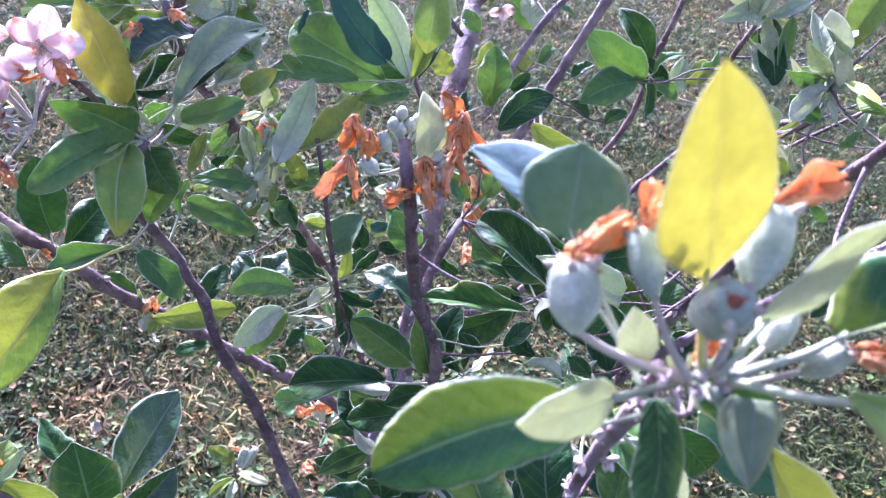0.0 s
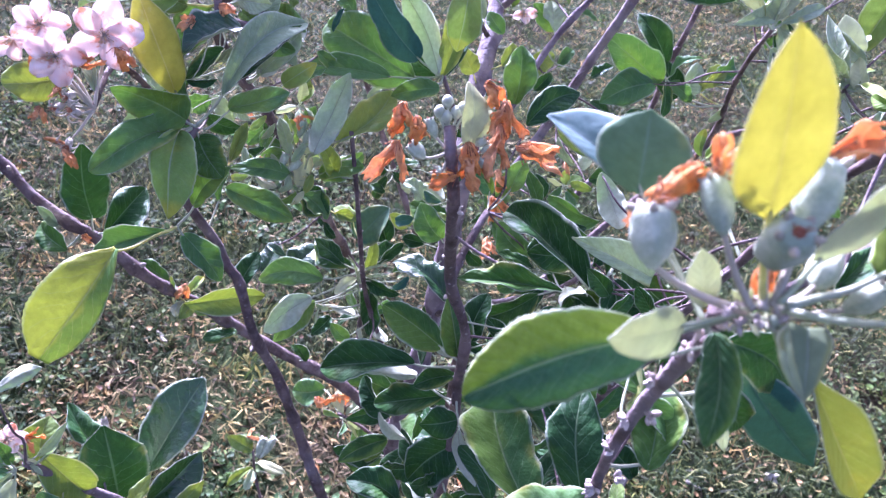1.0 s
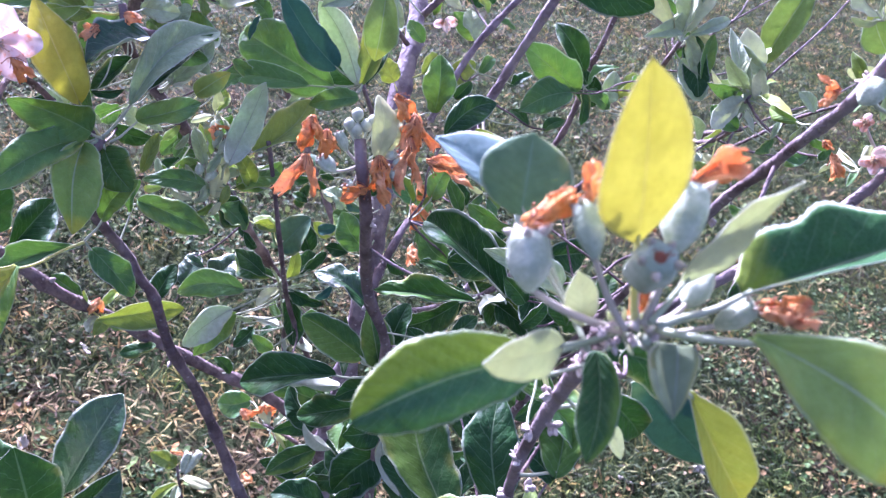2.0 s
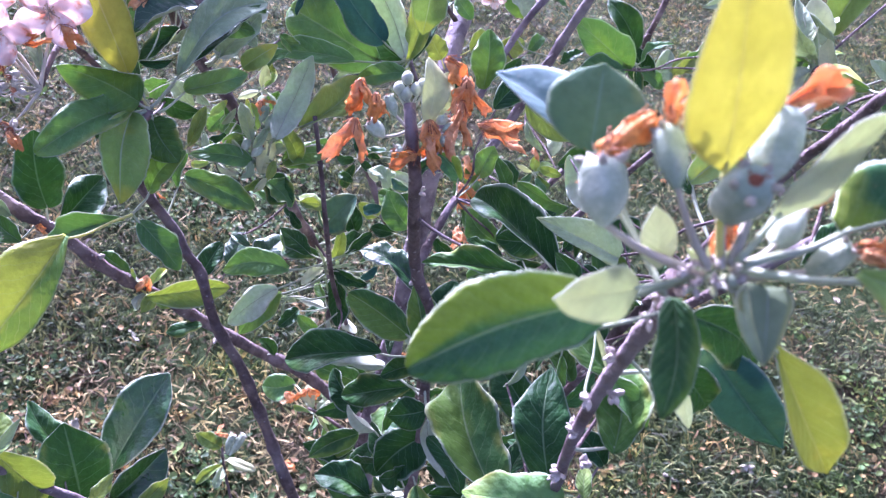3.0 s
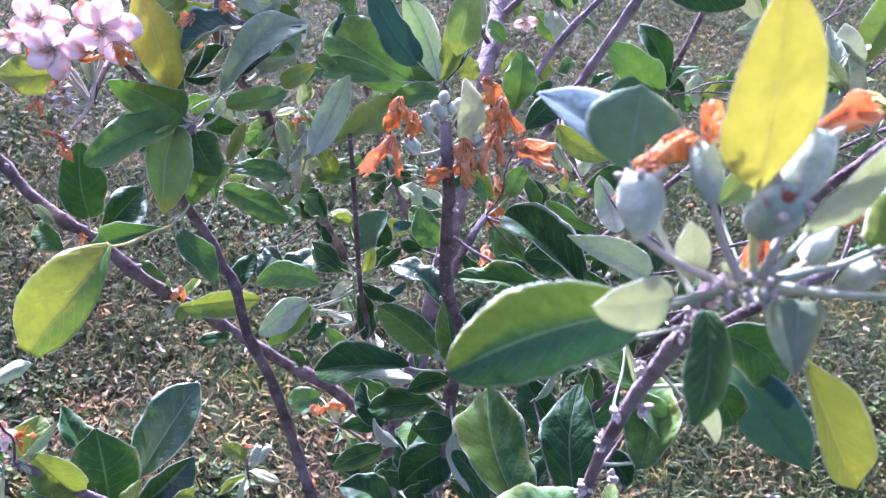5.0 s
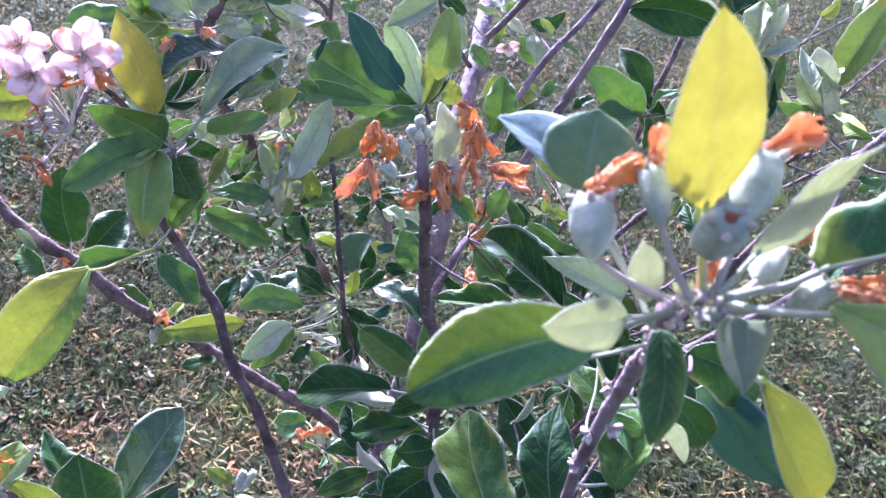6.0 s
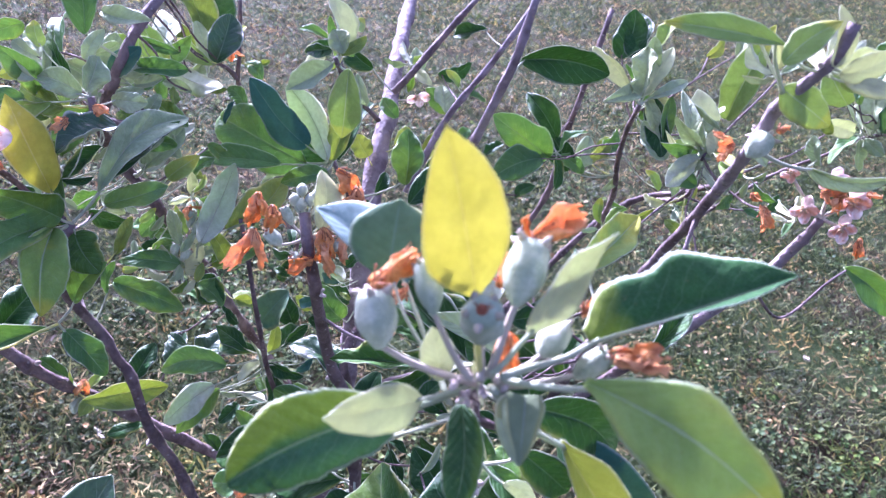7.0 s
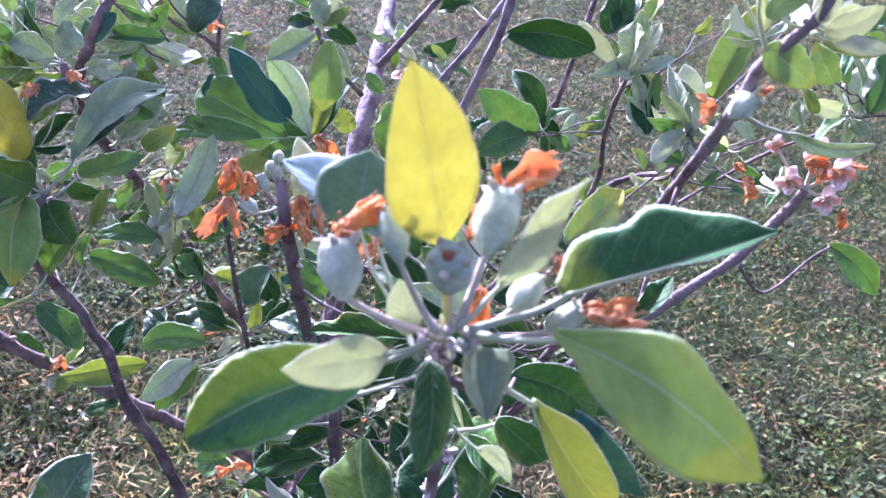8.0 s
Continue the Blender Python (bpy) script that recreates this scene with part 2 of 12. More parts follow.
UNDER = leaf_material("leaf_underside_felted", (0.38, 0.44, 0.28), (0.54, 0.58, 0.41), (0.52, 0.55, 0.42), (0.5, 0.58, 0.2), 0.62, 0.28, 0.12, relief=-0.4, bumpy=0.3)
UNDER_LIME = leaf_material("leaf_underside_yellowing", (0.40, 0.43, 0.14), (0.56, 0.56, 0.2), (0.62, 0.62, 0.36), (0.7, 0.68, 0.1), 0.6, 0.35, 0.1, relief=-0.4)
DARK = ((0.011, 0.048, 0.012), (0.033, 0.098, 0.022), (0.17, 0.25, 0.12), (0.12, 0.32, 0.03))
SKIN = {
    "dark": (leaf_material("leaf_dark_green", *DARK, 0.40, 0.16, spec=0.15, margin=0.35, turning=0.55, turned=(0.085, 0.17, 0.022)), UNDER),
    "teal": (leaf_material("leaf_teal", (0.026, 0.088, 0.066), (0.052, 0.132, 0.095), (0.11, 0.19, 0.13), (0.16, 0.36, 0.12), 0.6, 0.15, spec=0.14, margin=0.3, turning=0.2, bumpy=0.2, vein_part=0.15), UNDER),
    "gloss": (leaf_material("leaf_dark_glossy", *DARK, 0.2, 0.1, spec=0.6), UNDER),
    "fading": (leaf_material("leaf_half_turned", (0.032, 0.105, 0.042), (0.065, 0.175, 0.065), (0.30, 0.38, 0.20), (0.22, 0.46, 0.04), 0.46, 0.24, spec=0.25, turning=0.95, turned=(0.23, 0.30, 0.02), lean=1.2, vein_part=0.25), UNDER),
    "spotted": (leaf_material("leaf_green_with_yellow_base", (0.022, 0.078, 0.022), (0.058, 0.15, 0.035), (0.30, 0.36, 0.20), (0.2, 0.4, 0.04), 0.46, 0.14, spec=0.12, turning=0.85, turned=(0.17, 0.23, 0.02), base_turn=0.38, vein_part=0.18, bumpy=0.35), UNDER),
    "green": (leaf_material("leaf_mid_green", (0.068, 0.165, 0.055), (0.175, 0.315, 0.095), (0.32, 0.41, 0.20), (0.32, 0.60, 0.05), 0.46, 0.42, turning=0.75, turned=(0.22, 0.32, 0.04)), UNDER),
    "light": (leaf_material("leaf_light_green", (0.20, 0.335, 0.075), (0.36, 0.465, 0.125), (0.50, 0.57, 0.40), (0.55, 0.72, 0.12), 0.52, 0.36, 0.03, None, spec=0.12, turning=0.8, turned=(0.50, 0.47, 0.05), tip_turn=0.3, vein_part=0.16, bumpy=0.35), UNDER),
    "lime": (leaf_material("leaf_yellow_green", (0.14, 0.24, 0.05), (0.26, 0.36, 0.085), (0.40, 0.47, 0.22), (0.50, 0.62, 0.07), 0.45, 0.45, 0.05, None, turning=0.6, turned=(0.36, 0.40, 0.06)), UNDER_LIME),
    "halved": (leaf_material("leaf_green_and_yellow", (0.09, 0.25, 0.05), (0.16, 0.34, 0.07), (0.46, 0.50, 0.24), (0.5, 0.66, 0.08), 0.45, 0.55, 0.04, None, turning=0.9, turned=(0.50, 0.50, 0.08), lean=1.1, vein_part=0.7), UNDER_LIME),
    "amber": (leaf_material("leaf_amber_yellow", (0.20, 0.28, 0.055), (0.40, 0.40, 0.05), (0.56, 0.55, 0.28), (0.62, 0.60, 0.06), 0.5, 0.55, 0.05, (0.56, 0.30, 0.04), turning=0.7, turned=(0.52, 0.44, 0.03)), UNDER),
    "yellow": (leaf_material("leaf_yellow", (0.49, 0.485, 0.06), (0.61, 0.61, 0.15), (0.64, 0.62, 0.26), (0.74, 0.69, 0.10), 0.55, 0.5, 0.05, (0.60, 0.62, 0.24), vein_part=0.08, bumpy=0.22), UNDER_LIME),
    "sage": (leaf_material("leaf_sage", (0.28, 0.38, 0.19), (0.46, 0.54, 0.33), (0.46, 0.50, 0.37), (0.4, 0.5, 0.16), 0.55, 0.3, 0.1, turning=0.5, turned=(0.30, 0.36, 0.10)), UNDER),
    "edged": (leaf_material("leaf_green_turning_on_one_side", (0.028, 0.085, 0.022), (0.060, 0.145, 0.034), (0.26, 0.34, 0.15), (0.16, 0.36, 0.04), 0.46, 0.2, spec=0.2, margin=0.4, turning=0.85, turned=(0.12, 0.21, 0.025), lean=-0.7, vein_part=0.4), UNDER),
    # sky sheen on the leaf, put into its pale grey-blue colour
    "bloom_or_sheen": (leaf_material("leaf_grey_blue_sheen", (0.10, 0.18, 0.165), (0.18, 0.275, 0.25), (0.34, 0.42, 0.38), (0.2, 0.36, 0.2), 0.55, 0.2, 0.1, spec=0.12, margin=0.8, bumpy=0.2, vein_part=0.1), UNDER),
    "grey": (leaf_material("leaf_grey_green", (0.14, 0.19, 0.09), (0.22, 0.27, 0.14), (0.30, 0.35, 0.26), (0.2, 0.34, 0.12), 0.65, 0.2, 0.04, spec=0.08, margin=0.9, bumpy=0.15, vein_part=0.1, relief=0.1), UNDER),
    "young": (leaf_material("leaf_young_downy", (0.60, 0.63, 0.36), (0.76, 0.77, 0.52), (0.80, 0.79, 0.52), (0.90, 0.92, 0.60), 0.65, 0.52, 0.05, bumpy=0.25, spec=0.15, vein_part=0.15, turning=0.6, turned=(0.58, 0.56, 0.24)), UNDER),
}
STALK = plain_material("petiole_downy", (0.27, 0.31, 0.18), (0.40, 0.42, 0.29), 60.0, 0.7, fuzz=0.1, spec=0.2)
BARK = bark_material("bark_brown", 0.6, (0.062, 0.038, 0.033), (0.18, 0.13, 0.115))
BARK_MID = bark_material("bark_greyish_brown", 0.6, (0.070, 0.045, 0.043), (0.18, 0.135, 0.13))
BARK_PALE = bark_material("bark_lilac_grey", 0.9, (0.10, 0.072, 0.078), (0.24, 0.195, 0.21))
SCAR = plain_material("bud_scar_wood", (0.28, 0.225, 0.185), (0.58, 0.51, 0.44), 160.0, 0.85, bump=0.6)
FRUIT = plain_material("fruitlet_downy", (0.27, 0.335, 0.215), (0.52, 0.57, 0.41), 150.0, 0.85, fuzz=0.1, bump=0.5, fine=1300.0, spec=0.12)
SEPAL = plain_material("sepal_downy", (0.30, 0.28, 0.18), (0.48, 0.42, 0.32), 60.0, 0.7, fuzz=0.1)
RUST = withered_material()
BROWN = plain_material("withered_stamen", (0.22, 0.075, 0.03), (0.48, 0.20, 0.085), 150.0, 0.7)
def petal_material():
    """Pale pink petals with rusty fading patches and fine pink streaks."""
    g = Nodes("fresh_petal")
    col = g.mix(g.range(g.noise(60.0, 4.0), 0.35, 0.65), (0.86, 0.71, 0.65), (0.95, 0.89, 0.83))
    col = g.mix(g.range(g.noise(85.0, 4.0), 0.50, 0.62, 0.0, 0.85), col, (0.66, 0.34, 0.17))
    b = g.add("ShaderNodeBsdfPrincipled", None, Base_Color=col, Roughness=0.55, Normal=g.bump(g.noise(500.0, 3.0), 0.2, 0.001))
    t = g.add("ShaderNodeBsdfTranslucent", None, Color=col)
    return g.done(g.add("ShaderNodeMixShader", None, i0=0.45, i1=b.outputs[0], i2=t.outputs[0]).outputs[0])


PETAL = petal_material()
ANTHER = plain_material("anther", (0.45, 0.30, 0.14), (0.62, 0.46, 0.26), 200.0, 0.7)
BUD = plain_material("bud_downy", (0.28, 0.32, 0.22), (0.42, 0.45, 0.33), 90.0, 0.7, fuzz=0.2)


# ---- building blocks ----
PLACE = {}


def thing(name, at, label, category, **tags):
    ob = new(name)
    ob.location = at
    ob.empty_display_size = 0.05
    PLACE[ob.name] = Vector(at)
    return tagged(ob, label, category, **tags)


class Pile:
    """Faces of several shapes gathered for one mesh."""

    def __init__(self):
        self.verts, self.faces, self.uvs, self.slots = [], [], [], []

    def add(self, verts, faces, slot=0, uv=None):
        o = len(self.verts)
        self.verts += [tuple(v) for v in verts]
        self.uvs += [tuple(t) for t in uv] if uv is not None else [(0.3, 0.5)] * len(verts)
        self.faces += [tuple(i + o for i in f) for f in faces]
        self.slots += [slot] * len(faces)

    def shell(self, grid, thick, top=0, bottom=0):
        """A closed thin sheet from a grid of points (m, n, 3): an upper and a lower skin and the rim between."""
        m, n, _ = grid.shape
        du, dv = np.gradient(grid, axis=1), np.gradient(grid, axis=0)
        nrm = np.cross(du, dv)
        nrm /= np.linalg.norm(nrm, axis=2, keepdims=True) + 1e-9
        a = np.arange(m * n).reshape(m, n)
        quads = np.stack([a[:-1, :-1], a[:-1, 1:], a[1:, 1:], a[1:, :-1]], -1).reshape(-1, 4)
        uv = np.stack(np.meshgrid(np.linspace(0, 1, n), np.linspace(0, 1, m)), -1).reshape(-1, 2)
        up = grid.reshape(-1, 3)
        low = (grid - nrm * thick).reshape(-1, 3)
        k = m * n
        ring = np.concatenate([a[0, :], a[1:, -1], a[-1, -2::-1], a[-2:0:-1, 0]])
        rim = [(ring[i], ring[i - 1], ring[i - 1] + k, ring[i] + k) for i in range(len(ring))]
        self.add(np.concatenate([up, low]), quads.tolist(), top, np.concatenate([uv, uv]))
        o = len(self.verts) - 2 * k
        more = (quads[:, ::-1] + k).tolist() + [tuple(int(i) for i in r) for r in rim]
        self.faces += [tuple(int(i) + o for i in f) for f in more]
        self.slots += [bottom] * len(more)

    def tube(self, points, radii, sides=8, slot=0, rough=0.0):
        """A round limb along points, closed at both ends."""
        p = np.array([tuple(q) for q in points], float)
        t = np.gradient(p, axis=0)
        t /= np.linalg.norm(t, axis=1, keepdims=True) + 1e-9
        side = np.cross(t[0], (0.31, 0.17, 0.93))
        rings, ang = [], np.arange(sides) * 2 * np.pi / sides
        for i in range(len(p)):
            side = side - t[i] * (side @ t[i])
            side /= np.linalg.norm(side) + 1e-9
            other = np.cross(t[i], side)
            r = np.full(sides, radii[i])
            if rough:
                r = r * (1 + rough * np.array([noise.noise(Vector(p[i] * 70) + Vector((math.cos(a), math.sin(a), 0)) * 0.9) for a in ang]))
            rings.append(p[i] + r[:, None] * (np.cos(ang)[:, None] * side + np.sin(ang)[:, None] * other))
        v = np.concatenate(rings + [p[:1], p[-1:]])
        m, f = len(p), []
        for i in range(m - 1):
            for j in range(sides):
                k = (j + 1) % sides
                f.append((i * sides + j, i * sides + k, (i + 1) * sides + k, (i + 1) * sides + j))
        for j in range(sides):
            k = (j + 1) % sides
            f += [(m * sides, k, j), (m * sides + 1, (m - 1) * sides + j, (m - 1) * sides + k)]
        self.add(v, f, slot)

    def blob(self, at, axis, length, width, slot=0, shape=0.0, ribs=0.0, sides=14, rows=11, profile=None):
        """A lathe-turned body from at along axis; shape > 0 moves its belly towards the far end, or profile gives its radii."""
        ax = Vector(axis).normalized()
        q = ax.to_track_quat("Z", "Y").to_matrix()
        v, f = [], []
        for i in range(rows + 1):
            s = i / rows
            if profile:
                w = float(np.interp(s, np.linspace(0, 1, len(profile)), profile)) * width / 2
            else:
                w = max(0.02, math.sin(math.pi * (0.04 + 0.92 * s) ** (1.0 + shape)) ** 0.62) * width / 2
            for j in range(sides):
                a = 2 * math.pi * j / sides
                r = w * (1 + ribs * math.cos(5 * a + 2.2 * s))
                v.append(Vector(at) + q @ Vector((r * math.cos(a), r * math.sin(a), s * length)))
        for i in range(rows):
            for j in range(sides):
                k = (j + 1) % sides
                f.append((i * sides + j, i * sides + k, (i + 1) * sides + k, (i + 1) * sides + j))
        f += [tuple(range(sides))[::-1], tuple(rows * sides + j for j in range(sides))]
        self.add(v, f, slot)

    def mesh(self, name, materials, origin=(0, 0, 0), smooth=True):
        me = bpy.data.meshes.new(name)
        o = np.array(tuple(origin))
        me.from_pydata([tuple(np.array(v) - o) for v in self.verts], [], self.faces)
        for m in materials:
            me.materials.append(m)
        me.polygons.foreach_set("material_index", self.slots)
        me.polygons.foreach_set("use_smooth", [smooth] * len(self.faces))
        layer = me.uv_layers.new(name="UVMap")
        idx = np.empty(len(me.loops), np.int32)
        me.loops.foreach_get("vertex_index", idx)
        layer.data.foreach_set("uv", np.array(self.uvs)[idx].ravel())
        me.update()
        return me


def part(name, pile, materials, parent, at, label=""):
    """One mesh object under a thing or a part, with its origin at a place in the world."""
    ob = new(name, pile.mesh(name, materials, at))
    ob.parent = parent
    ob.location = Vector(at) - PLACE[parent.name]
    PLACE[ob.name] = Vector(at)
    return tagged(ob, label)


def smooth_line(points, step=0.012):
    """A Catmull-Rom line through points, sampled about every step metres."""
    p = [Vector(q) for q in points]
    p = [2 * p[0] - p[1], *p, 2 * p[-1] - p[-2]]
    out = []
    for a, b, c, d in zip(p, p[1:], p[2:], p[3:]):
        n = max(3, int((c - b).length / step))
        for i in range(n):
            s = i / n
            out.append(0.5 * (2 * b + (c - a) * s + (2 * a - 5 * b + 4 * c - d) * s**2 + (3 * b - a - 3 * c + d) * s**3))
    return out + [p[-2]]


def limb(tree, points, r0, r1, label="", name="branch", knots=0.5, seed=0, bark=None):
    """A woody branch: a tapering, slightly knobbly tube with swollen nodes, bud scars and spurs."""
    rnd = random.Random(seed)
    line = smooth_line(points)
    n = len(line)
    radii, gap, at = [], 0, rnd.uniform(1, 4)
    nodes = []
    for i in range(n):
        r = r0 + (r1 - r0) * i / (n - 1)
        if i > at and 2 < i < n - 3:
            nodes.append(i)
            at = i + rnd.uniform(2.2, 5.0)
        radii.append(r * (1 + 0.13 * noise.noise(line[i] * 55 + Vector((seed, 0, 0)))))
    for i in nodes:
        radii[i] *= 1.2
    pile = Pile()
    pile.tube(line, radii, 12, 0, 0.24)
    for i in nodes:
        if rnd.random() > knots:
            continue
        t = (line[i + 1] - line[i - 1]).normalized()
        out = t.cross(Vector((rnd.uniform(-1, 1), rnd.uniform(-1, 1), rnd.uniform(-1, 1)))).normalized()
        size = radii[i] * (rnd.uniform(0.75, 1.05) if knots > 0.85 else rnd.uniform(0.5, 0.8))
        pile.blob(line[i] + out * radii[i] * 0.7, out + t * rnd.uniform(-0.5, 0.9), size * rnd.uniform(0.9, 1.5), size, 1, -0.2, 0.0, 8, 5)
        for _ in range(rnd.randint(2, 5) if knots > 0.85 else rnd.randint(0, 2)):
            d = (out + Vector((rnd.uniform(-1, 1), rnd.uniform(-1, 1), rnd.uniform(-1, 1))) * 0.7).normalized()
            foot = line[i] + out * radii[i] * 0.8 + t * size * rnd.uniform(-0.8, 0.8)
            pile.blob(foot, d, size * rnd.uniform(0.8, 1.5), size * rnd.uniform(0.4, 0.7), 1, 0, 0.15, 7, 5)
    return part(name, pile, [bark or BARK, SCAR], tree, points[0], label)


def petiole(pile, a, b, r, slot):
    a, b = Vector(a), Vector(b)
    far = (b - a).length
    q1, q2 = a.lerp(b, 0.33), a.lerp(b, 0.68)
    sway = 0.16 if far > 0.05 else 0.05
    q1 += noise.noise_vector(a * 90) * far * sway + Vector((0, 0, -0.05 * far))
    q2 += noise.noise_vector(b * 90) * far * sway + Vector((0, 0, -0.05 * far))
    line = smooth_line([a, q1, q2, b], 0.006)
    pile.tube(line, np.linspace(r * 1.35, r * 0.9, len(line)), 7, slot)


THIN = ("yellow", "halved", "lime", "light", "young", "amber")


def swell(profile, v):
    """A smooth curve through evenly spaced values, at v from 0 to 1."""
    n = len(profile) - 1
    i = min(n - 1, int(v * n))
    f = v * n - i
    a, b, c, d = (profile[max(0, min(n, i + k))] for k in (-1, 0, 1, 2))
    return max(0.004, 0.5 * (2 * b + (c - a) * f + (2 * a - 5 * b + 4 * c - d) * f**2 + (3 * b - a - 3 * c + d) * f**3))


def leaf(branch, base, tip, face, width, skin, bend=0.06, fold=12, stalk=None, shape=0.85, wave=0.1, seed=0, label="", curl=0.1, point=0.2, full=0.5, halves=(1, 1), twist=None, outline=None, bow=0.0):
    """A leaf from base to tip: face is the way its upper side looks, width its breadth over its length, bend its arch,
    fold the degrees by which its halves (or each of them) rise from the midrib; the seed gives its own irregular outline, ripple and curl.
    outline: for a leaf of marked shape, the swell of its two halves from base to tip; bow: how far its midrib swings aside."""
    rnd = random.Random(seed)
    a, b, up = Vector(base), Vector(tip), Vector(face)
    axis = b - a
    size = axis.length
    axis.normalize()
    up = (up - axis * up.dot(axis)).normalized()
    side = up.cross(axis) * -1
    rows, cols = 46, 12
    p1, p2, own_twist = rnd.uniform(0, 6), rnd.uniform(0, 6), rnd.uniform(-38, 38)
    twist = radians(own_twist if twist is None else twist)
    freq = rnd.uniform(6, 11)
    lop = rnd.uniform(-0.09, 0.09)
    droop = rnd.uniform(-0.3, 0.6)
    lift = [rnd.uniform(0.15, 0.5) if rnd.random() < 0.3 else rnd.uniform(-0.25, 0.05) for _ in range(2)]
    ragged = rnd.uniform(0.14, 0.34)
    if outline:
        lop, droop, lift, ragged = bow, 0.0, [0.0, 0.0], 0.09
    folds = [radians(q) for q in (fold if isinstance(fold, tuple) else (fold, fold))]
    grid = np.zeros((rows + 1, cols + 1, 3))
    for i in range(rows + 1):
        v = i / rows
        h = (math.sin(math.pi * max(0.004, min(0.996, v)) ** shape)) ** (full + point * v + 0.05 * max(0.0, v - 0.72) / 0.28) * width * size / 2
        tooth = 1 + (0.013 if i % 2 else -0.009) * (0.12 < v < 0.97)
        arch = bend * size * math.sin(math.pi * v**0.9) - droop * size * max(0.0, v - 0.62) ** 2
        mid = a + axis * (size * v) + up * arch + side * (lop * size * math.sin(math.pi * v))
        ca, sa = math.cos(twist * (v - 0.3)), math.sin(twist * (v - 0.3))
        s2, u2 = side * ca + up * sa, up * ca - side * sa
        for j in range(cols + 1):
            s = 2 * j / cols - 1
            e = abs(s)
            k = 0 if s < 0 else 1
            fv = folds[k] * (1.15 - 0.45 * v)
            own = halves[k] * (1 + ragged * noise.noise(Vector((v * 2.7, 7.0 * k, seed * 1.7)))) + 0.2 * ragged * noise.noise(Vector((v * 13, 7.0 * k, seed * 3.1)))
            if outline:
                h = swell(outline[k], v) * width * size / 2
            reach = h * s * own * (tooth if e > 0.99 else 1)
            ripple = wave * h * e**2 * (math.sin(freq * v + (p1, p2)[k]) + 0.5 * math.sin(2.3 * freq * v + p2 - 3 * k))
            rise = e * h * math.sin(fv) - curl * h * e**3 + ripple + lift[k] * h * e**4 * math.sin(math.pi * v)
            quilt = (0.0006 if outline else 0.0017) * size * math.sin(2 * math.pi * (8 * v - 2.1 * e)) * e * (1 - e)
            grid[i, j] = mid + s2 * (reach * math.cos(fv)) + u2 * (rise + quilt - 0.006 * size * math.exp(-((e / 0.09) ** 2)))
    pile = Pile()
    pile.shell(grid, max(0.00026, 0.004 * size), 0, 1)
    line = [Vector(grid[i, cols // 2]) - up * (0.0002 + (0.006 if skin in THIN else 0.011) * size * (1 - 0.6 * i / rows)) for i in range(0, rows - 2, 3)]
    pile.tube(line, np.linspace(0.0065 * size, 0.0025 * size, len(line)) * (0.45 if skin in THIN else 1.0), 6, 2)
    if stalk is not None:
        long = (Vector(stalk) - a).length > 0.06
        petiole(pile, stalk, a + axis * 0.003, 0.0008 if long else min(0.00085, 0.011 * size + 0.00025), 3 if long else 2)
    top, below = SKIN[skin]
    return part("leaf", pile, [top, below, below if skin in THIN else STALK, BARK], branch, base, label)


def crumple(pile, base, way, size, slot, seed, limp=0.5):
    """A dry petal: a limp, pleated rag that narrows to its claw and ends in a torn hem."""
    rnd = random.Random(seed)
    w = Vector(way).normalized()
    s = w.cross(Vector((rnd.uniform(-1, 1), rnd.uniform(-1, 1), rnd.uniform(-1, 1)))).normalized()
    n = s.cross(w)
    m, k = 17, 13
    grid = np.zeros((m, k, 3))
    off = Vector((rnd.uniform(0, 50), rnd.uniform(0, 50), rnd.uniform(0, 50)))
    roll, pleat, phase = rnd.uniform(0.3, 0.85), rnd.uniform(4.5, 8.0), rnd.uniform(0, 6)
    hem = [rnd.uniform(0.82, 1.06) for _ in range(k)]
    for i in range(m):
        v = i / (m - 1)
        h = size * (0.13 + 0.36 * math.sin(math.pi * 0.66 * v ** 0.7)) * (1 - 0.5 * max(0.0, v - 0.7))
        for j in range(k):
            u = 2 * j / (k - 1) - 1
            a = u * roll
            far = v * size * 1.15 * (1 + (0.5 * (hem[j] + hem[max(0, j - 1)]) - 1) * v)
            q = Vector(base) + w * far + s * (h * math.sin(a)) + n * (h * (1 - math.cos(a)) * 0.9 + limp * size * v * v * 0.35)
            q += n * (0.055 * size * math.sin(pleat * u + phase + 1.6 * v) * (0.3 + 0.7 * v))
            q += noise.noise_vector(off + Vector((u * 1.3, v * 2.6, 0))) * size * 0.2
            q += noise.noise_vector(off * 2 + Vector((u * 3.6, v * 5.5, 1))) * size * 0.05
            grid[i, j] = q
    pile.shell(grid, 0.0003, slot, slot)


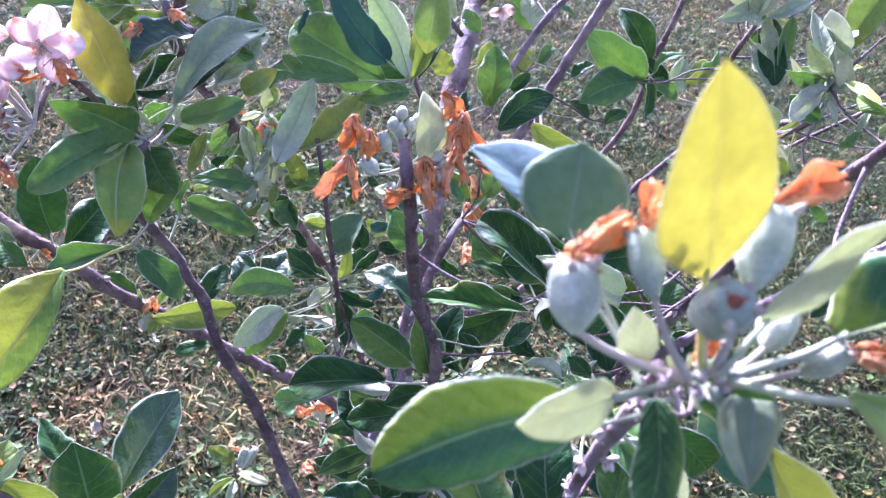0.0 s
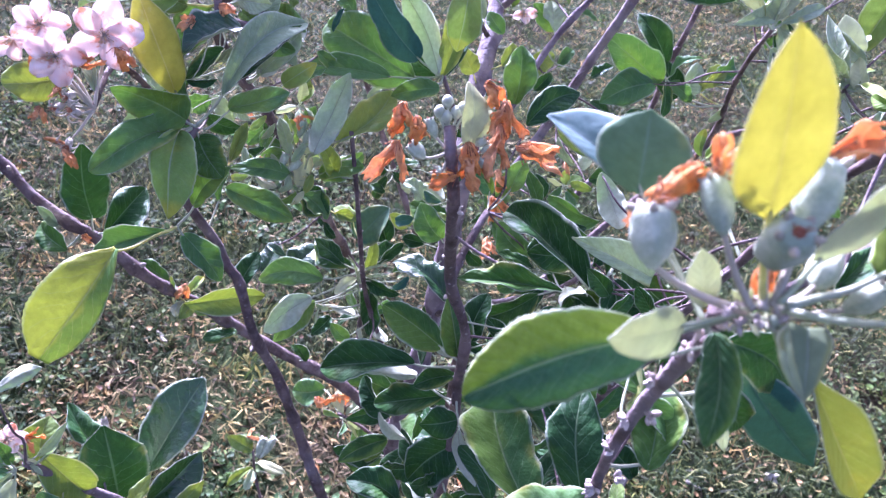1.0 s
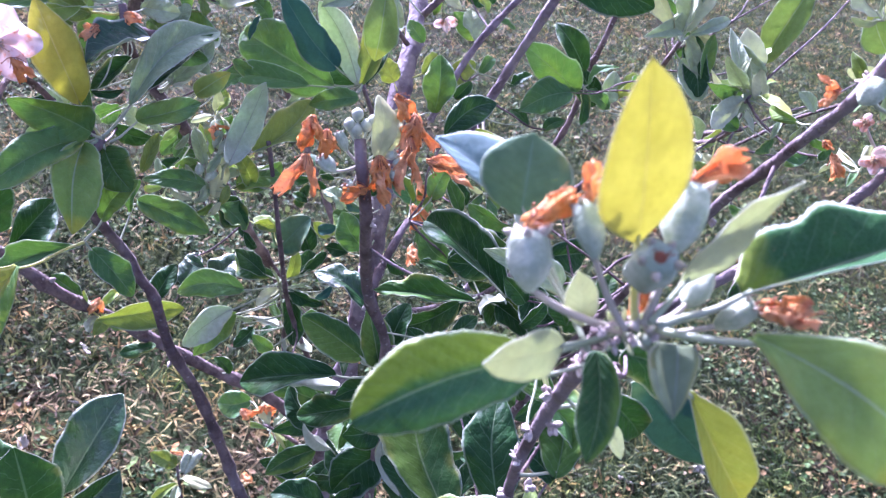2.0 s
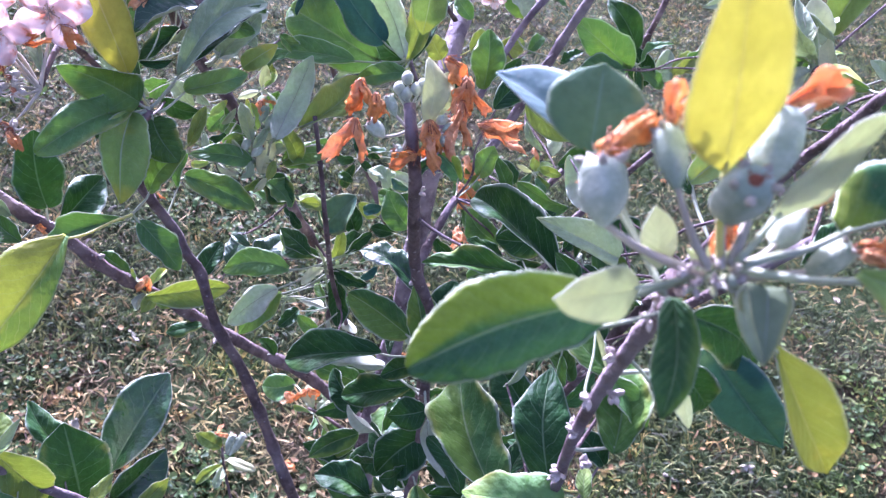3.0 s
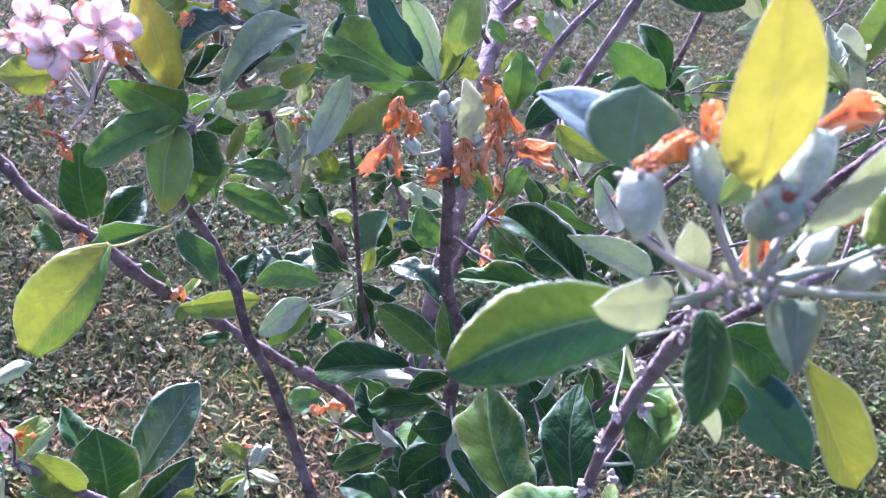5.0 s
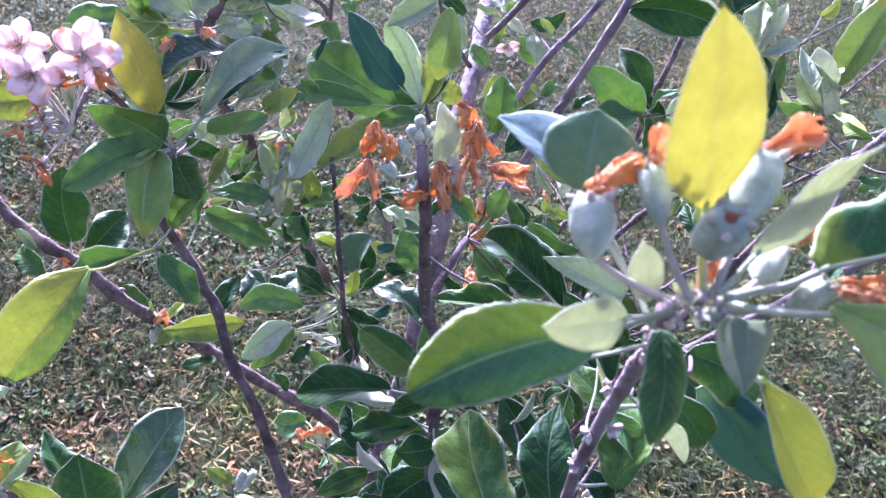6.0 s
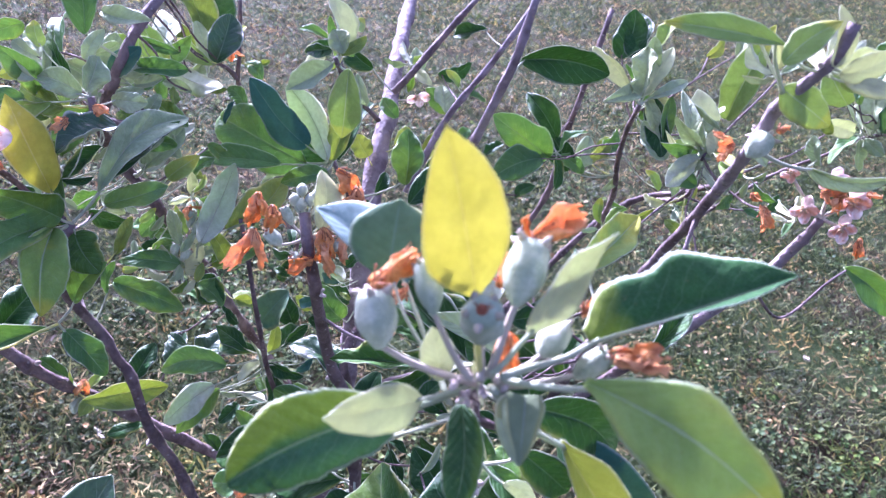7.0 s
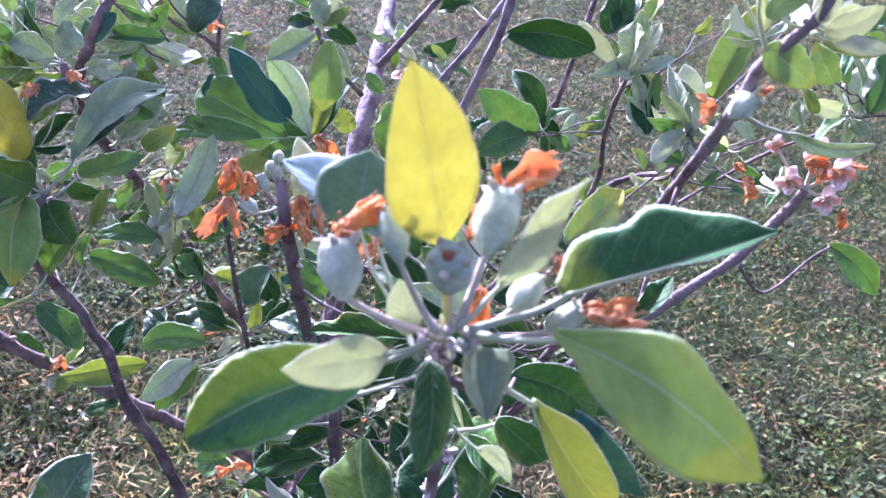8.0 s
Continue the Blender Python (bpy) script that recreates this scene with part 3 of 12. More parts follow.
def withered(branch, at, way, size, count=3, spread=0.7, seed=0, stamens=True):
    """A dead flower: a few rust-brown petals hanging together with a tuft of dry stamens."""
    rnd = random.Random(seed)
    pile = Pile()
    w = Vector(way).normalized()
    for i in range(count):
        d = w + Vector((rnd.uniform(-1, 1), rnd.uniform(-1, 1), rnd.uniform(-1, 1))) * spread
        crumple(pile, Vector(at) + d.normalized() * size * 0.08, d, size * rnd.uniform(0.75, 1.05), 0, seed * 7 + i)
    if stamens:
        for i in range(9):
            d = (w + Vector((rnd.uniform(-1, 1), rnd.uniform(-1, 1), rnd.uniform(-1, 1))) * 0.7).normalized()
            e = Vector(at) + d * size * rnd.uniform(0.3, 0.5)
            pile.tube([at, (Vector(at) + e) / 2 + Vector((0, 0, 0.001)), e], [0.0003, 0.00025, 0.0002], 5, 1)
            pile.blob(e, d, 0.0011, 0.0009, 1, 0, 0, 6, 4)
    return part("withered_petals", pile, [RUST, BROWN], branch, at)


def fruitlet(branch, at, way, length, width, hub=None, seed=0, name="fruitlet"):
    """A young downy apple with its five dried sepals at the far end and its stalk."""
    rnd = random.Random(seed)
    pile = Pile()
    w = Vector(way).normalized()
    pile.blob(at, w, length, width, 0, 0.0, 0.06, 24, 20, (0.20, 0.42, 0.60, 0.76, 0.88, 0.96, 1.0, 1.0, 0.98, 0.95, 0.92, 0.84, 0.58))
    end = Vector(at) + w * length * 0.93
    s = w.orthogonal().normalized()
    for i in range(5):
        d = (Matrix.Rotation(i * 2 * math.pi / 5 + rnd.uniform(-0.2, 0.2), 3, w) @ s)
        m = end + d * width * 0.24
        tipp = end + d * width * rnd.uniform(0.42, 0.62) + w * width * rnd.uniform(0.08, 0.24)
        pile.tube([m - w * width * 0.06, (m + tipp) / 2 + d * width * 0.05, tipp], [width * 0.12, width * 0.10, width * 0.02], 7, 1)
    pile.tube([end - w * width * 0.05, end + w * width * 0.16], [width * 0.23, width * 0.13], 9, 2)
    for i in range(7):
        d = (w + Vector((rnd.uniform(-1, 1), rnd.uniform(-1, 1), rnd.uniform(-1, 1))) * 0.5).normalized()
        pile.tube([end, end + d * width * rnd.uniform(0.25, 0.42)], [width * 0.022, width * 0.014], 5, 2)
    if hub is not None:
        petiole(pile, hub, Vector(at) + w * length * 0.06, max(0.0008, width * 0.085), 1)
    return part(name, pile, [FRUIT, SEPAL, BROWN], branch, at)


def spent_flower(branch, at, way, size, hub=None, seed=0):
    """A flower that has shed its petals: a downy cup, five sepals curled back and a tuft of brown stamens."""
    rnd = random.Random(seed)
    pile = Pile()
    w = Vector(way).normalized()
    s0 = w.orthogonal().normalized()
    pile.blob(at, w, size * 0.8, size * 0.62, 0, 0.3, 0.08, 12, 8)
    end = Vector(at) + w * size * 0.7
    for i in range(5):
        d = Matrix.Rotation(i * 2 * math.pi / 5 + rnd.uniform(-0.25, 0.25), 3, w) @ s0
        reach = size * rnd.uniform(0.7, 1.0)
        line = [end + d * size * 0.2, end + d * reach * 0.6 + w * size * 0.25, end + d * reach, end + d * reach * 0.95 - w * size * rnd.uniform(0.3, 0.6)]
        line = smooth_line(line, 0.0015)
        pile.tube(line, np.linspace(size * 0.13, size * 0.03, len(line)), 6, 0)
    for i in range(11):
        d = (w + Vector((rnd.uniform(-1, 1), rnd.uniform(-1, 1), rnd.uniform(-1, 1))) * 0.6).normalized()
        pile.tube([end - w * size * 0.1, end + d * size * rnd.uniform(0.4, 0.7)], [size * 0.05, size * 0.03], 5, 1)
    if hub is not None:
        petiole(pile, hub, Vector(at) + w * size * 0.05, 0.0008, 0)
    return part("spent_flower", pile, [SEPAL, BROWN], branch, at)


def scar(branch, at, way, size, seed=0):
    """A cluster of pale, corky bud-scale stubs on a spur shoot."""
    rnd = random.Random(seed)
    pile = Pile()
    w = Vector(way).normalized()
    for i in range(7):
        d = (w + Vector((rnd.uniform(-1, 1), rnd.uniform(-1, 1), rnd.uniform(-1, 1))) * 0.9).normalized()
        pile.blob(Vector(at) - w * size * 0.25, d, size * rnd.uniform(0.5, 0.85), size * rnd.uniform(0.24, 0.42), 0, 0, 0.2, 8, 6)
    return part("bud_scar", pile, [SCAR], branch, at)


def bud(branch, at, way, length, width, hub=None):
    pile = Pile()
    pile.blob(at, way, length, width, 0, 0.0, 0.03, 12, 9)
    if hub is not None:
        petiole(pile, hub, at, 0.0008, 1)
    return part("bud", pile, [BUD, STALK], branch, at)


def blossom(branch, at, way, size, hub=None, seed=0, open_by=0.25, petals=5):
    """An apple flower: cupped pinkish petals, stamens with anthers, downy calyx and stalk."""
    rnd = random.Random(seed)
    pile = Pile()
    w = Vector(way).normalized()
    s0 = w.orthogonal().normalized()
    for i in range(petals):
        d = Matrix.Rotation(i * 2 * math.pi / 5 + rnd.uniform(-0.18, 0.18), 3, w) @ s0
        t = w.cross(d)
        m, k = 10, 9
        lift, grid = rnd.uniform(-0.15, 0.2) + open_by, np.zeros((10, 9, 3))
        ln = size * 0.5 * rnd.uniform(0.88, 1.1)
        for a in range(m):
            v = a / (m - 1)
            h = ln * 0.36 * (0.18 + 0.95 * math.sin(math.pi * min(1.0, 0.05 + 0.86 * v)) ** 0.8)
            for b in range(k):
                u = 2 * b / (k - 1) - 1
                q = Vector(at) + d * (ln * (0.06 + v * (1 - 0.05 * u * u))) + t * (h * u)
                q += w * (ln * (lift * v + 0.22 * v * u * u - 0.12 * v**3) + ln * 0.13 * math.sin(5 * v + 3.4 * u + seed + i))
                grid[a, b] = q
        pile.shell(grid, 0.0003, 0, 0)
    for i in range(15):
        d = (w + Vector((rnd.uniform(-1, 1), rnd.uniform(-1, 1), rnd.uniform(-1, 1))) * 0.55).normalized()
        e = Vector(at) + d * size * rnd.uniform(0.16, 0.26)
        pile.tube([at, e], [0.0003, 0.0002], 5, 1)
        pile.blob(e, d, 0.0014, 0.0011, 2, 0, 0, 6, 4)
    pile.blob(Vector(at) - w * size * 0.15, w, size * 0.18, size * 0.13, 1, 0, 0, 10, 6)
    if hub is not None:
        petiole(pile, hub, Vector(at) - w * size * 0.13, 0.0009, 1)
    return part("blossom", pile, [PETAL, SEPAL, ANTHER], branch, at)


# ---- ground ----
def build_ground():
    """One sheet of turf to the horizon, finely divided near the tree and softly uneven there."""
    steps = np.concatenate([-np.geomspace(90, 6.2, 14), np.linspace(-6, 6, 97), np.geomspace(6.2, 90, 14)])
    xs, ys = steps, steps + 3.0
    n = len(steps)
    v = [(x, y, 0.018 * noise.noise(Vector((x * 1.1, y * 1.1, 0))) * (abs(x) < 12 and abs(y - 3) < 12)) for y in ys for x in xs]
    f = [(j * n + i, j * n + i + 1, (j + 1) * n + i + 1, (j + 1) * n + i) for j in range(n - 1) for i in range(n - 1)]
    me = bpy.data.meshes.new("ground")
    me.from_pydata(v, [], f)
    me.materials.append(ground_material())
    me.polygons.foreach_set("use_smooth", [True] * len(f))
    ob = new("ground", me)
    return tagged(ob, "patchy mown lawn of thatch, bare soil and short green grass", "ground", kind="structure")


ground = build_ground()


def height(x, y):
    return 0.018 * noise.noise(Vector((x * 1.1, y * 1.1, 0)))


def strips(name, count, seed, lengths, widths, lie, material, label, category, patchy, near=0.55, drift=0.0, away=0.0, round_about=0.0):
    """Loose strips (blades, straw) scattered over the lawn in front of the camera; lie is how flat they rest (0 upright, 1 flat)."""
    rng = np.random.default_rng(seed)
    far_y = 0.3 + 15.5 * rng.random(count * 2) ** (1 / near)
    x = (rng.random(count * 2) - 0.5) * (2.2 + 1.5 * far_y) * (1 + 0.7 * rng.random(count * 2) ** 5) + 0.1
    far_y = far_y - 1.6 * rng.random(count * 2) ** 6
    if round_about:
        x = (rng.random(count * 2) - 0.5) * 2 * round_about
        far_y = 2.0 + (rng.random(count * 2) - 0.5) * 2 * round_about
    tone = np.array([0.7 * noise.noise(Vector((a * 1.3, b * 1.3, 3.7))) + 1.1 * noise.noise(Vector((a * 4.5, b * 4.5, 1.2))) + 0.4 * noise.noise(Vector((a * 12, b * 12, 6.6))) for a, b in zip(x, far_y)])
    beyond = (np.abs(x - 0.1) > 0.9 + 0.75 * far_y - 0.5 * rng.random(count * 2)) | (far_y < 0.5 - 0.6 * rng.random(count * 2)) | (round_about == 0)
    keep = np.flatnonzero(beyond & (tone * patchy + rng.random(count * 2) * 0.9 + drift * np.clip(x, -2.5, 2.5) + away * np.clip(far_y - 2.5, -1, 3) > 0.35))[:count]
    x, y = x[keep], far_y[keep]
    k = len(keep)
    z = np.array([height(a, b) for a, b in zip(x, y)])
    grow = 1 + 0.10 * np.clip(y - 3, 0, 8)
    ln = rng.uniform(*lengths, k) * grow
    wd = rng.uniform(*widths, k) * grow
    az = rng.uniform(0, 2 * np.pi, k)
    flat = np.clip(lie + rng.normal(0, 0.16, k), 0.0, 0.97)
    d = np.stack([np.cos(az), np.sin(az), np.zeros(k)], 1)
    s = np.stack([-np.sin(az), np.cos(az), np.zeros(k)], 1)
    roll = rng.uniform(-0.9, 0.9, k)[:, None]
    s = s * np.cos(roll) + np.array([[0, 0, 1.0]]) * np.sin(roll)
    p0 = np.stack([x, y, z + rng.uniform(0.0, 0.012, k) * (lie > 0.5)], 1)
    up = np.sqrt(1 - flat**2)
    verts = []
    bow = rng.uniform(-0.25, 0.35, k)[:, None]
    for q, w in ((0.0, 0.75), (0.4, 1.0), (0.75, 0.75), (1.0, 0.12)):
        c = p0 + ln[:, None] * (d * (flat[:, None] * q + 0.5 * q * q * (1 - flat[:, None])) + np.array([[0, 0, 1.0]]) * (up[:, None] * (q - 0.35 * q * q) + 0.0)) + s * (bow * ln[:, None] * q * q)
        c[:, 2] = np.maximum(c[:, 2], z + 0.001)
        verts += [c - s * (wd * w / 2)[:, None], c + s * (wd * w / 2)[:, None]]
    v = np.stack(verts, 1).reshape(-1, 3)
    o = (np.arange(k) * 8)[:, None]
    f = np.concatenate([o + np.array([[0, 1, 3, 2]]), o + np.array([[2, 3, 5, 4]]), o + np.array([[4, 5, 7, 6]])])
    me = bpy.data.meshes.new(name)
    me.from_pydata(v.tolist(), [], f.tolist())
    me.materials.append(material)
    ob = new(name, me)
    return tagged(ob, label, category, kind="stuff")


def clover(name, count, seed, material, label, category="weeds", sizes=(0.005, 0.013), patch=0.35, grain=1.6):
    """Small round weed leaves or leaf bits close to the soil, each a little cupped disc of six facets."""
    rng = np.random.default_rng(seed)
    y = 0.3 + 6.4 * rng.random(count * 2) ** 1.6
    x = (rng.random(count * 2) - 0.5) * (2.2 + 1.5 * y)
    tone = np.array([noise.noise(Vector((a * grain, b * grain, 9.1 + seed))) + 0.5 * noise.noise(Vector((a * 5, b * 5, seed))) for a, b in zip(x, y)])
    keep = np.flatnonzero(tone + rng.random(count * 2) * 0.35 > patch)[:count]
    x, y = x[keep], y[keep]
    k = len(keep)
    r = rng.uniform(*sizes, k)
    tilt = rng.normal(0, 0.4, (k, 2))
    c = np.stack([x, y, [height(a, b) for a, b in zip(x, y)] + rng.uniform(0.006, 0.03, k)], 1)
    verts = [c]
    for i in range(6):
        a = i * np.pi / 3 + x * 50
        ox, oy = np.cos(a) * r * rng.uniform(0.7, 1.1, k), np.sin(a) * r * rng.uniform(0.7, 1.1, k)
        verts.append(c + np.stack([ox, oy, ox * tilt[:, 0] + oy * tilt[:, 1] + r * 0.25], 1))
    v = np.stack(verts, 1).reshape(-1, 3)
    o = (np.arange(k) * 7)[:, None]
    f = np.concatenate([o + np.array([[0, 1 + i, 1 + (i + 1) % 6]]) for i in range(6)])
    me = bpy.data.meshes.new(name)
    me.from_pydata(v.tolist(), [], f.tolist())
    me.materials.append(material)
    ob = new(name, me)
    return tagged(ob, label, category, kind="stuff")


GRASS = litter_material("grass_blade", [(0.0, (0.012, 0.026, 0.010)), (0.45, (0.042, 0.078, 0.025)), (0.8, (0.12, 0.16, 0.045)), (1.0, (0.29, 0.30, 0.10))], 0.65, 0.42)
STRAW = litter_material("dry_thatch", [(0.0, (0.05, 0.033, 0.022)), (0.4, (0.17, 0.127, 0.055)), (0.75, (0.38, 0.305, 0.13)), (1.0, (0.64, 0.54, 0.26))], 0.7, 0.36, warm=(1.20, 1.02, 0.70))
WEED = litter_material("weed_leaf", [(0.0, (0.03, 0.07, 0.028)), (0.5, (0.08, 0.15, 0.05)), (1.0, (0.22, 0.31, 0.09))], 0.6, 0.35)
strips("grass", 240000, 11, (0.022, 0.062), (0.003, 0.0068), 0.6, GRASS, "short green grass blades in patches on the lawn", "grass", 0.8, 0.55, 0.10, -0.02)
# denser left and far off, thin nearby: sunlit and shaded lawn put into spread
strips("straw", 115000, 12, (0.014, 0.055), (0.0028, 0.0070), 0.75, STRAW, "dry pale clippings and thatch lying on the lawn", "dry grass", -1.2, 0.55, -0.30, 0.26)
strips("grass", 80000, 14, (0.03, 0.09), (0.006, 0.013), 0.55, GRASS, "coarser grass blades all round the tree", "grass", 0.6, round_about=8.0)
strips("straw", 60000, 15, (0.03, 0.07), (0.005, 0.011), 0.75, STRAW, "dry clippings all round the tree", "dry grass", -0.35, round_about=8.0)
clover("weed_leaves", 34000, 13, WEED, "small round green weed leaves in patches among the grass", patch=0.25)
BITS = litter_material("dry_leaf_bit", [(0.0, (0.10, 0.06, 0.035)), (0.5, (0.30, 0.20, 0.085)), (0.85, (0.44, 0.32, 0.14)), (1.0, (0.52, 0.42, 0.25))], 0.7, 0.3)
clover("dry_leaf_bits", 6500, 29, BITS, "small crumbled tan and rust leaf bits on the lawn", "leaf litter", (0.004, 0.011), 0.22, 2.2)

# ---- the apple tree ----
tree = thing('apple_tree', (-0.0429, 0.5379, 0), 'young multi-stemmed apple tree with fruitlets and withered blossom on the lawn', 'tree')
main_stem = limb(tree, [(-0.1573, 1.2255, 1.6878), (-0.1264, 0.9912, 1.5719), (-0.1026, 0.7989, 1.5131), (-0.0884, 0.7045, 1.4772), (-0.0847, 0.6522, 1.4488), (-0.0747, 0.5965, 1.39), (-0.0677, 0.5551, 1.3087), (-0.0659, 0.5397, 1.2294), (-0.0677, 0.5298, 1.133), (-0.0712, 0.5179, 1.0341), (-0.0619, 0.5121, 0.9414), (-0.0524, 0.525, 0.4707), (-0.0429, 0.5379, 0)], 0.0068, 0.0160, 'grey-purple main stem with pale dots', knots=0.25, seed=1, bark=BARK_PALE)
front_shoot = limb(tree, [(0.0462, 0.1377, 1.6341), (0.0475, 0.1399, 1.6301), (0.0488, 0.1427, 1.6186), (0.0506, 0.1538, 1.5997), (0.0518, 0.1637, 1.5801), (0.0541, 0.1778, 1.5515), (0.0563, 0.1899, 1.5199), (0.0575, 0.1958, 1.4959), (0.0617, 0.2064, 1.4626), (0.0645, 0.2114, 1.4421), (0.0706, 0.2391, 1.3444), (0.079, 0.2718, 1.2195), (0.0149, 0.4204, 0.5895)], 0.0025, 0.0036, 'stout spur shoot with knobbly bud scars', knots=1.0, seed=2)
center_shoot = limb(tree, [(-0.0624, 0.3273, 1.5645), (-0.0568, 0.3181, 1.5515), (-0.0501, 0.3151, 1.5298), (-0.0477, 0.327, 1.4952), (-0.0442, 0.3453, 1.4522), (-0.0389, 0.3526, 1.4278), (-0.0225, 0.3605, 1.3857), (-0.0177, 0.3669, 1.3267), (-0.0092, 0.3779, 1.2398), (-0.0039, 0.3877, 1.1351), (-0.0104, 0.4346, 0.9479)], 0.0034, 0.0048, 'upright shoot ending in a withered flower truss', knots=0.4, seed=3)
fork_twig = limb(tree, [(-0.0363, 0.4893, 1.4088), (-0.0414, 0.4585, 1.402), (-0.045, 0.4284, 1.3958), (-0.044, 0.4107, 1.3805), (-0.0277, 0.4085, 1.3335), (-0.0197, 0.417, 1.2432)], 0.0028, 0.0044, '', knots=0.6, seed=4)
left_shoot = limb(tree, [(-0.2397, 0.3738, 1.485), (-0.2452, 0.3668, 1.4681), (-0.2492, 0.3669, 1.4437), (-0.246, 0.3784, 1.4085), (-0.2362, 0.3902, 1.3776), (-0.2226, 0.3879, 1.3559), (-0.2105, 0.3869, 1.3395), (-0.1963, 0.3841, 1.2918), (-0.1776, 0.3951, 1.2369), (-0.1595, 0.4013, 1.1757), (-0.1373, 0.4051, 1.1023), (-0.1177, 0.4119, 1.0334), (-0.0701, 0.4669, 0.7822)], 0.0032, 0.0066, 'long reddish-brown shoot', knots=0.35, seed=5)
cross_branch = limb(tree, [(-0.4641, 0.4067, 1.394), (-0.4384, 0.4088, 1.3764), (-0.4086, 0.4052, 1.3507), (-0.3749, 0.406, 1.3301), (-0.3591, 0.4124, 1.3196), (-0.3245, 0.4302, 1.2715), (-0.2935, 0.4547, 1.2327), (-0.2525, 0.4831, 1.181), (-0.2021, 0.5055, 1.1367), (-0.1536, 0.5295, 1.0948), (-0.0852, 0.5402, 1.0324)], 0.0044, 0.0068, 'purple-brown branch slanting across the tree', knots=0.5, seed=6)
flower_spur = limb(tree, [(-0.2834, 0.33, 1.5082), (-0.2885, 0.3588, 1.5222), (-0.2841, 0.3756, 1.5106), (-0.2678, 0.3781, 1.4947), (-0.245, 0.3744, 1.4865)], 0.0016, 0.0024, 'short spur carrying fresh blossom', knots=0.4, seed=7)
upper_left_branch = limb(tree, [(-0.242, 0.5279, 1.6176), (-0.2502, 0.4954, 1.5939), (-0.2495, 0.4662, 1.5746), (-0.2643, 0.4641, 1.534), (-0.2759, 0.4767, 1.5076), (-0.2618, 0.4784, 1.4801), (-0.2393, 0.4774, 1.4572), (-0.2249, 0.4848, 1.4295), (-0.2044, 0.507, 1.3772), (-0.1812, 0.5345, 1.3047), (-0.128, 0.5764, 1.176)], 0.0040, 0.0052, 'purple-brown branch with downy leaf clusters', knots=0.5, seed=8)
thin_stick = limb(tree, [(-0.161, 0.4825, 1.4511), (-0.1526, 0.4807, 1.4141), (-0.143, 0.4762, 1.3734), (-0.1364, 0.4808, 1.3283), (-0.1261, 0.4886, 1.2705), (-0.0977, 0.5089, 1.1764)], 0.0018, 0.0027, 'thin straight dark twig', knots=0.2, seed=9)
mid_twig = limb(tree, [(-0.1417, 0.4991, 1.2949), (-0.131, 0.5064, 1.2614), (-0.1333, 0.5148, 1.1893), (-0.1049, 0.5261, 1.1001)], 0.0018, 0.0028, '', knots=0.3, seed=10)
high_fork = limb(tree, [(-0.017, 0.7573, 1.614), (-0.0406, 0.7229, 1.5794), (-0.067, 0.6841, 1.5377), (-0.0809, 0.6769, 1.5175)], 0.0030, 0.0038, '', knots=0.3, seed=11)
slim_fork = limb(tree, [(0.0405, 0.7206, 1.6277), (0.0228, 0.7023, 1.59), (0.0036, 0.6949, 1.5511), (-0.0191, 0.6862, 1.5101), (-0.0342, 0.6779, 1.4694), (-0.0487, 0.6532, 1.4213)], 0.0027, 0.0036, '', knots=0.3, seed=12, bark=BARK_PALE)
pink_branch = limb(tree, [(0.0386, 0.5748, 1.6588), (0.0353, 0.5749, 1.6253), (0.0327, 0.5756, 1.6039), (0.0238, 0.591, 1.5631), (0.013, 0.6136, 1.515), (0.0033, 0.6229, 1.4738), (-0.0127, 0.6235, 1.4191), (-0.0349, 0.6008, 1.3653)], 0.0034, 0.0046, 'lilac-grey branch', knots=0.45, seed=13, bark=BARK_PALE)
leaf_twig = limb(tree, [(-0.1104, 0.5461, 1.5836), (-0.1075, 0.5679, 1.5617), (-0.0985, 0.6018, 1.5305), (-0.086, 0.6414, 1.4989)], 0.0018, 0.0024, '', knots=0.5, seed=14)
rosette_twig = limb(tree, [(-0.1086, 0.5678, 1.482), (-0.0957, 0.5691, 1.4568), (-0.0767, 0.5928, 1.4103)], 0.0020, 0.0024, '', knots=0.3, seed=15)
back_twig = limb(tree, [(0.1256, 0.8623, 1.6041), (0.1205, 0.8402, 1.5598), (0.1144, 0.8239, 1.5059), (0.1094, 0.8265, 1.4537), (0.1031, 0.8329, 1.3512), (0.0362, 0.8048, 1.2159)], 0.0029, 0.0042, '', knots=0.3, seed=16)
side_twig = limb(tree, [(0.1526, 0.6417, 1.5709), (0.1544, 0.6764, 1.5319), (0.1649, 0.7344, 1.4732), (0.1809, 0.7893, 1.4092), (0.1809, 0.8281, 1.3392)], 0.0021, 0.0036, '', knots=0.4, seed=17)
low_branch = limb(tree, [(0.2733, 0.7369, 1.4712), (0.2685, 0.8405, 1.4107), (0.2299, 0.8669, 1.3796), (0.1935, 0.8586, 1.3495), (0.1644, 0.8379, 1.3181), (0.1093, 0.7993, 1.2407), (0.0318, 0.7301, 1.1345)], 0.0028, 0.0048, '', knots=0.4, seed=18)
right_branch = limb(tree, [(0.1479, 0.2467, 1.7377), (0.1462, 0.2459, 1.7252), (0.1426, 0.2498, 1.7148), (0.1387, 0.2591, 1.6996), (0.1381, 0.2621, 1.6893), (0.137, 0.2669, 1.6745), (0.1392, 0.2892, 1.6497), (0.1396, 0.3116, 1.6195), (0.1376, 0.3334, 1.5884), (0.1325, 0.3647, 1.5255), (0.1236, 0.4132, 1.415), (0.0988, 0.4561, 1.2588)], 0.0022, 0.0037, 'dark knobbly branch with downy shoots', knots=0.9, seed=19, bark=BARK_MID)
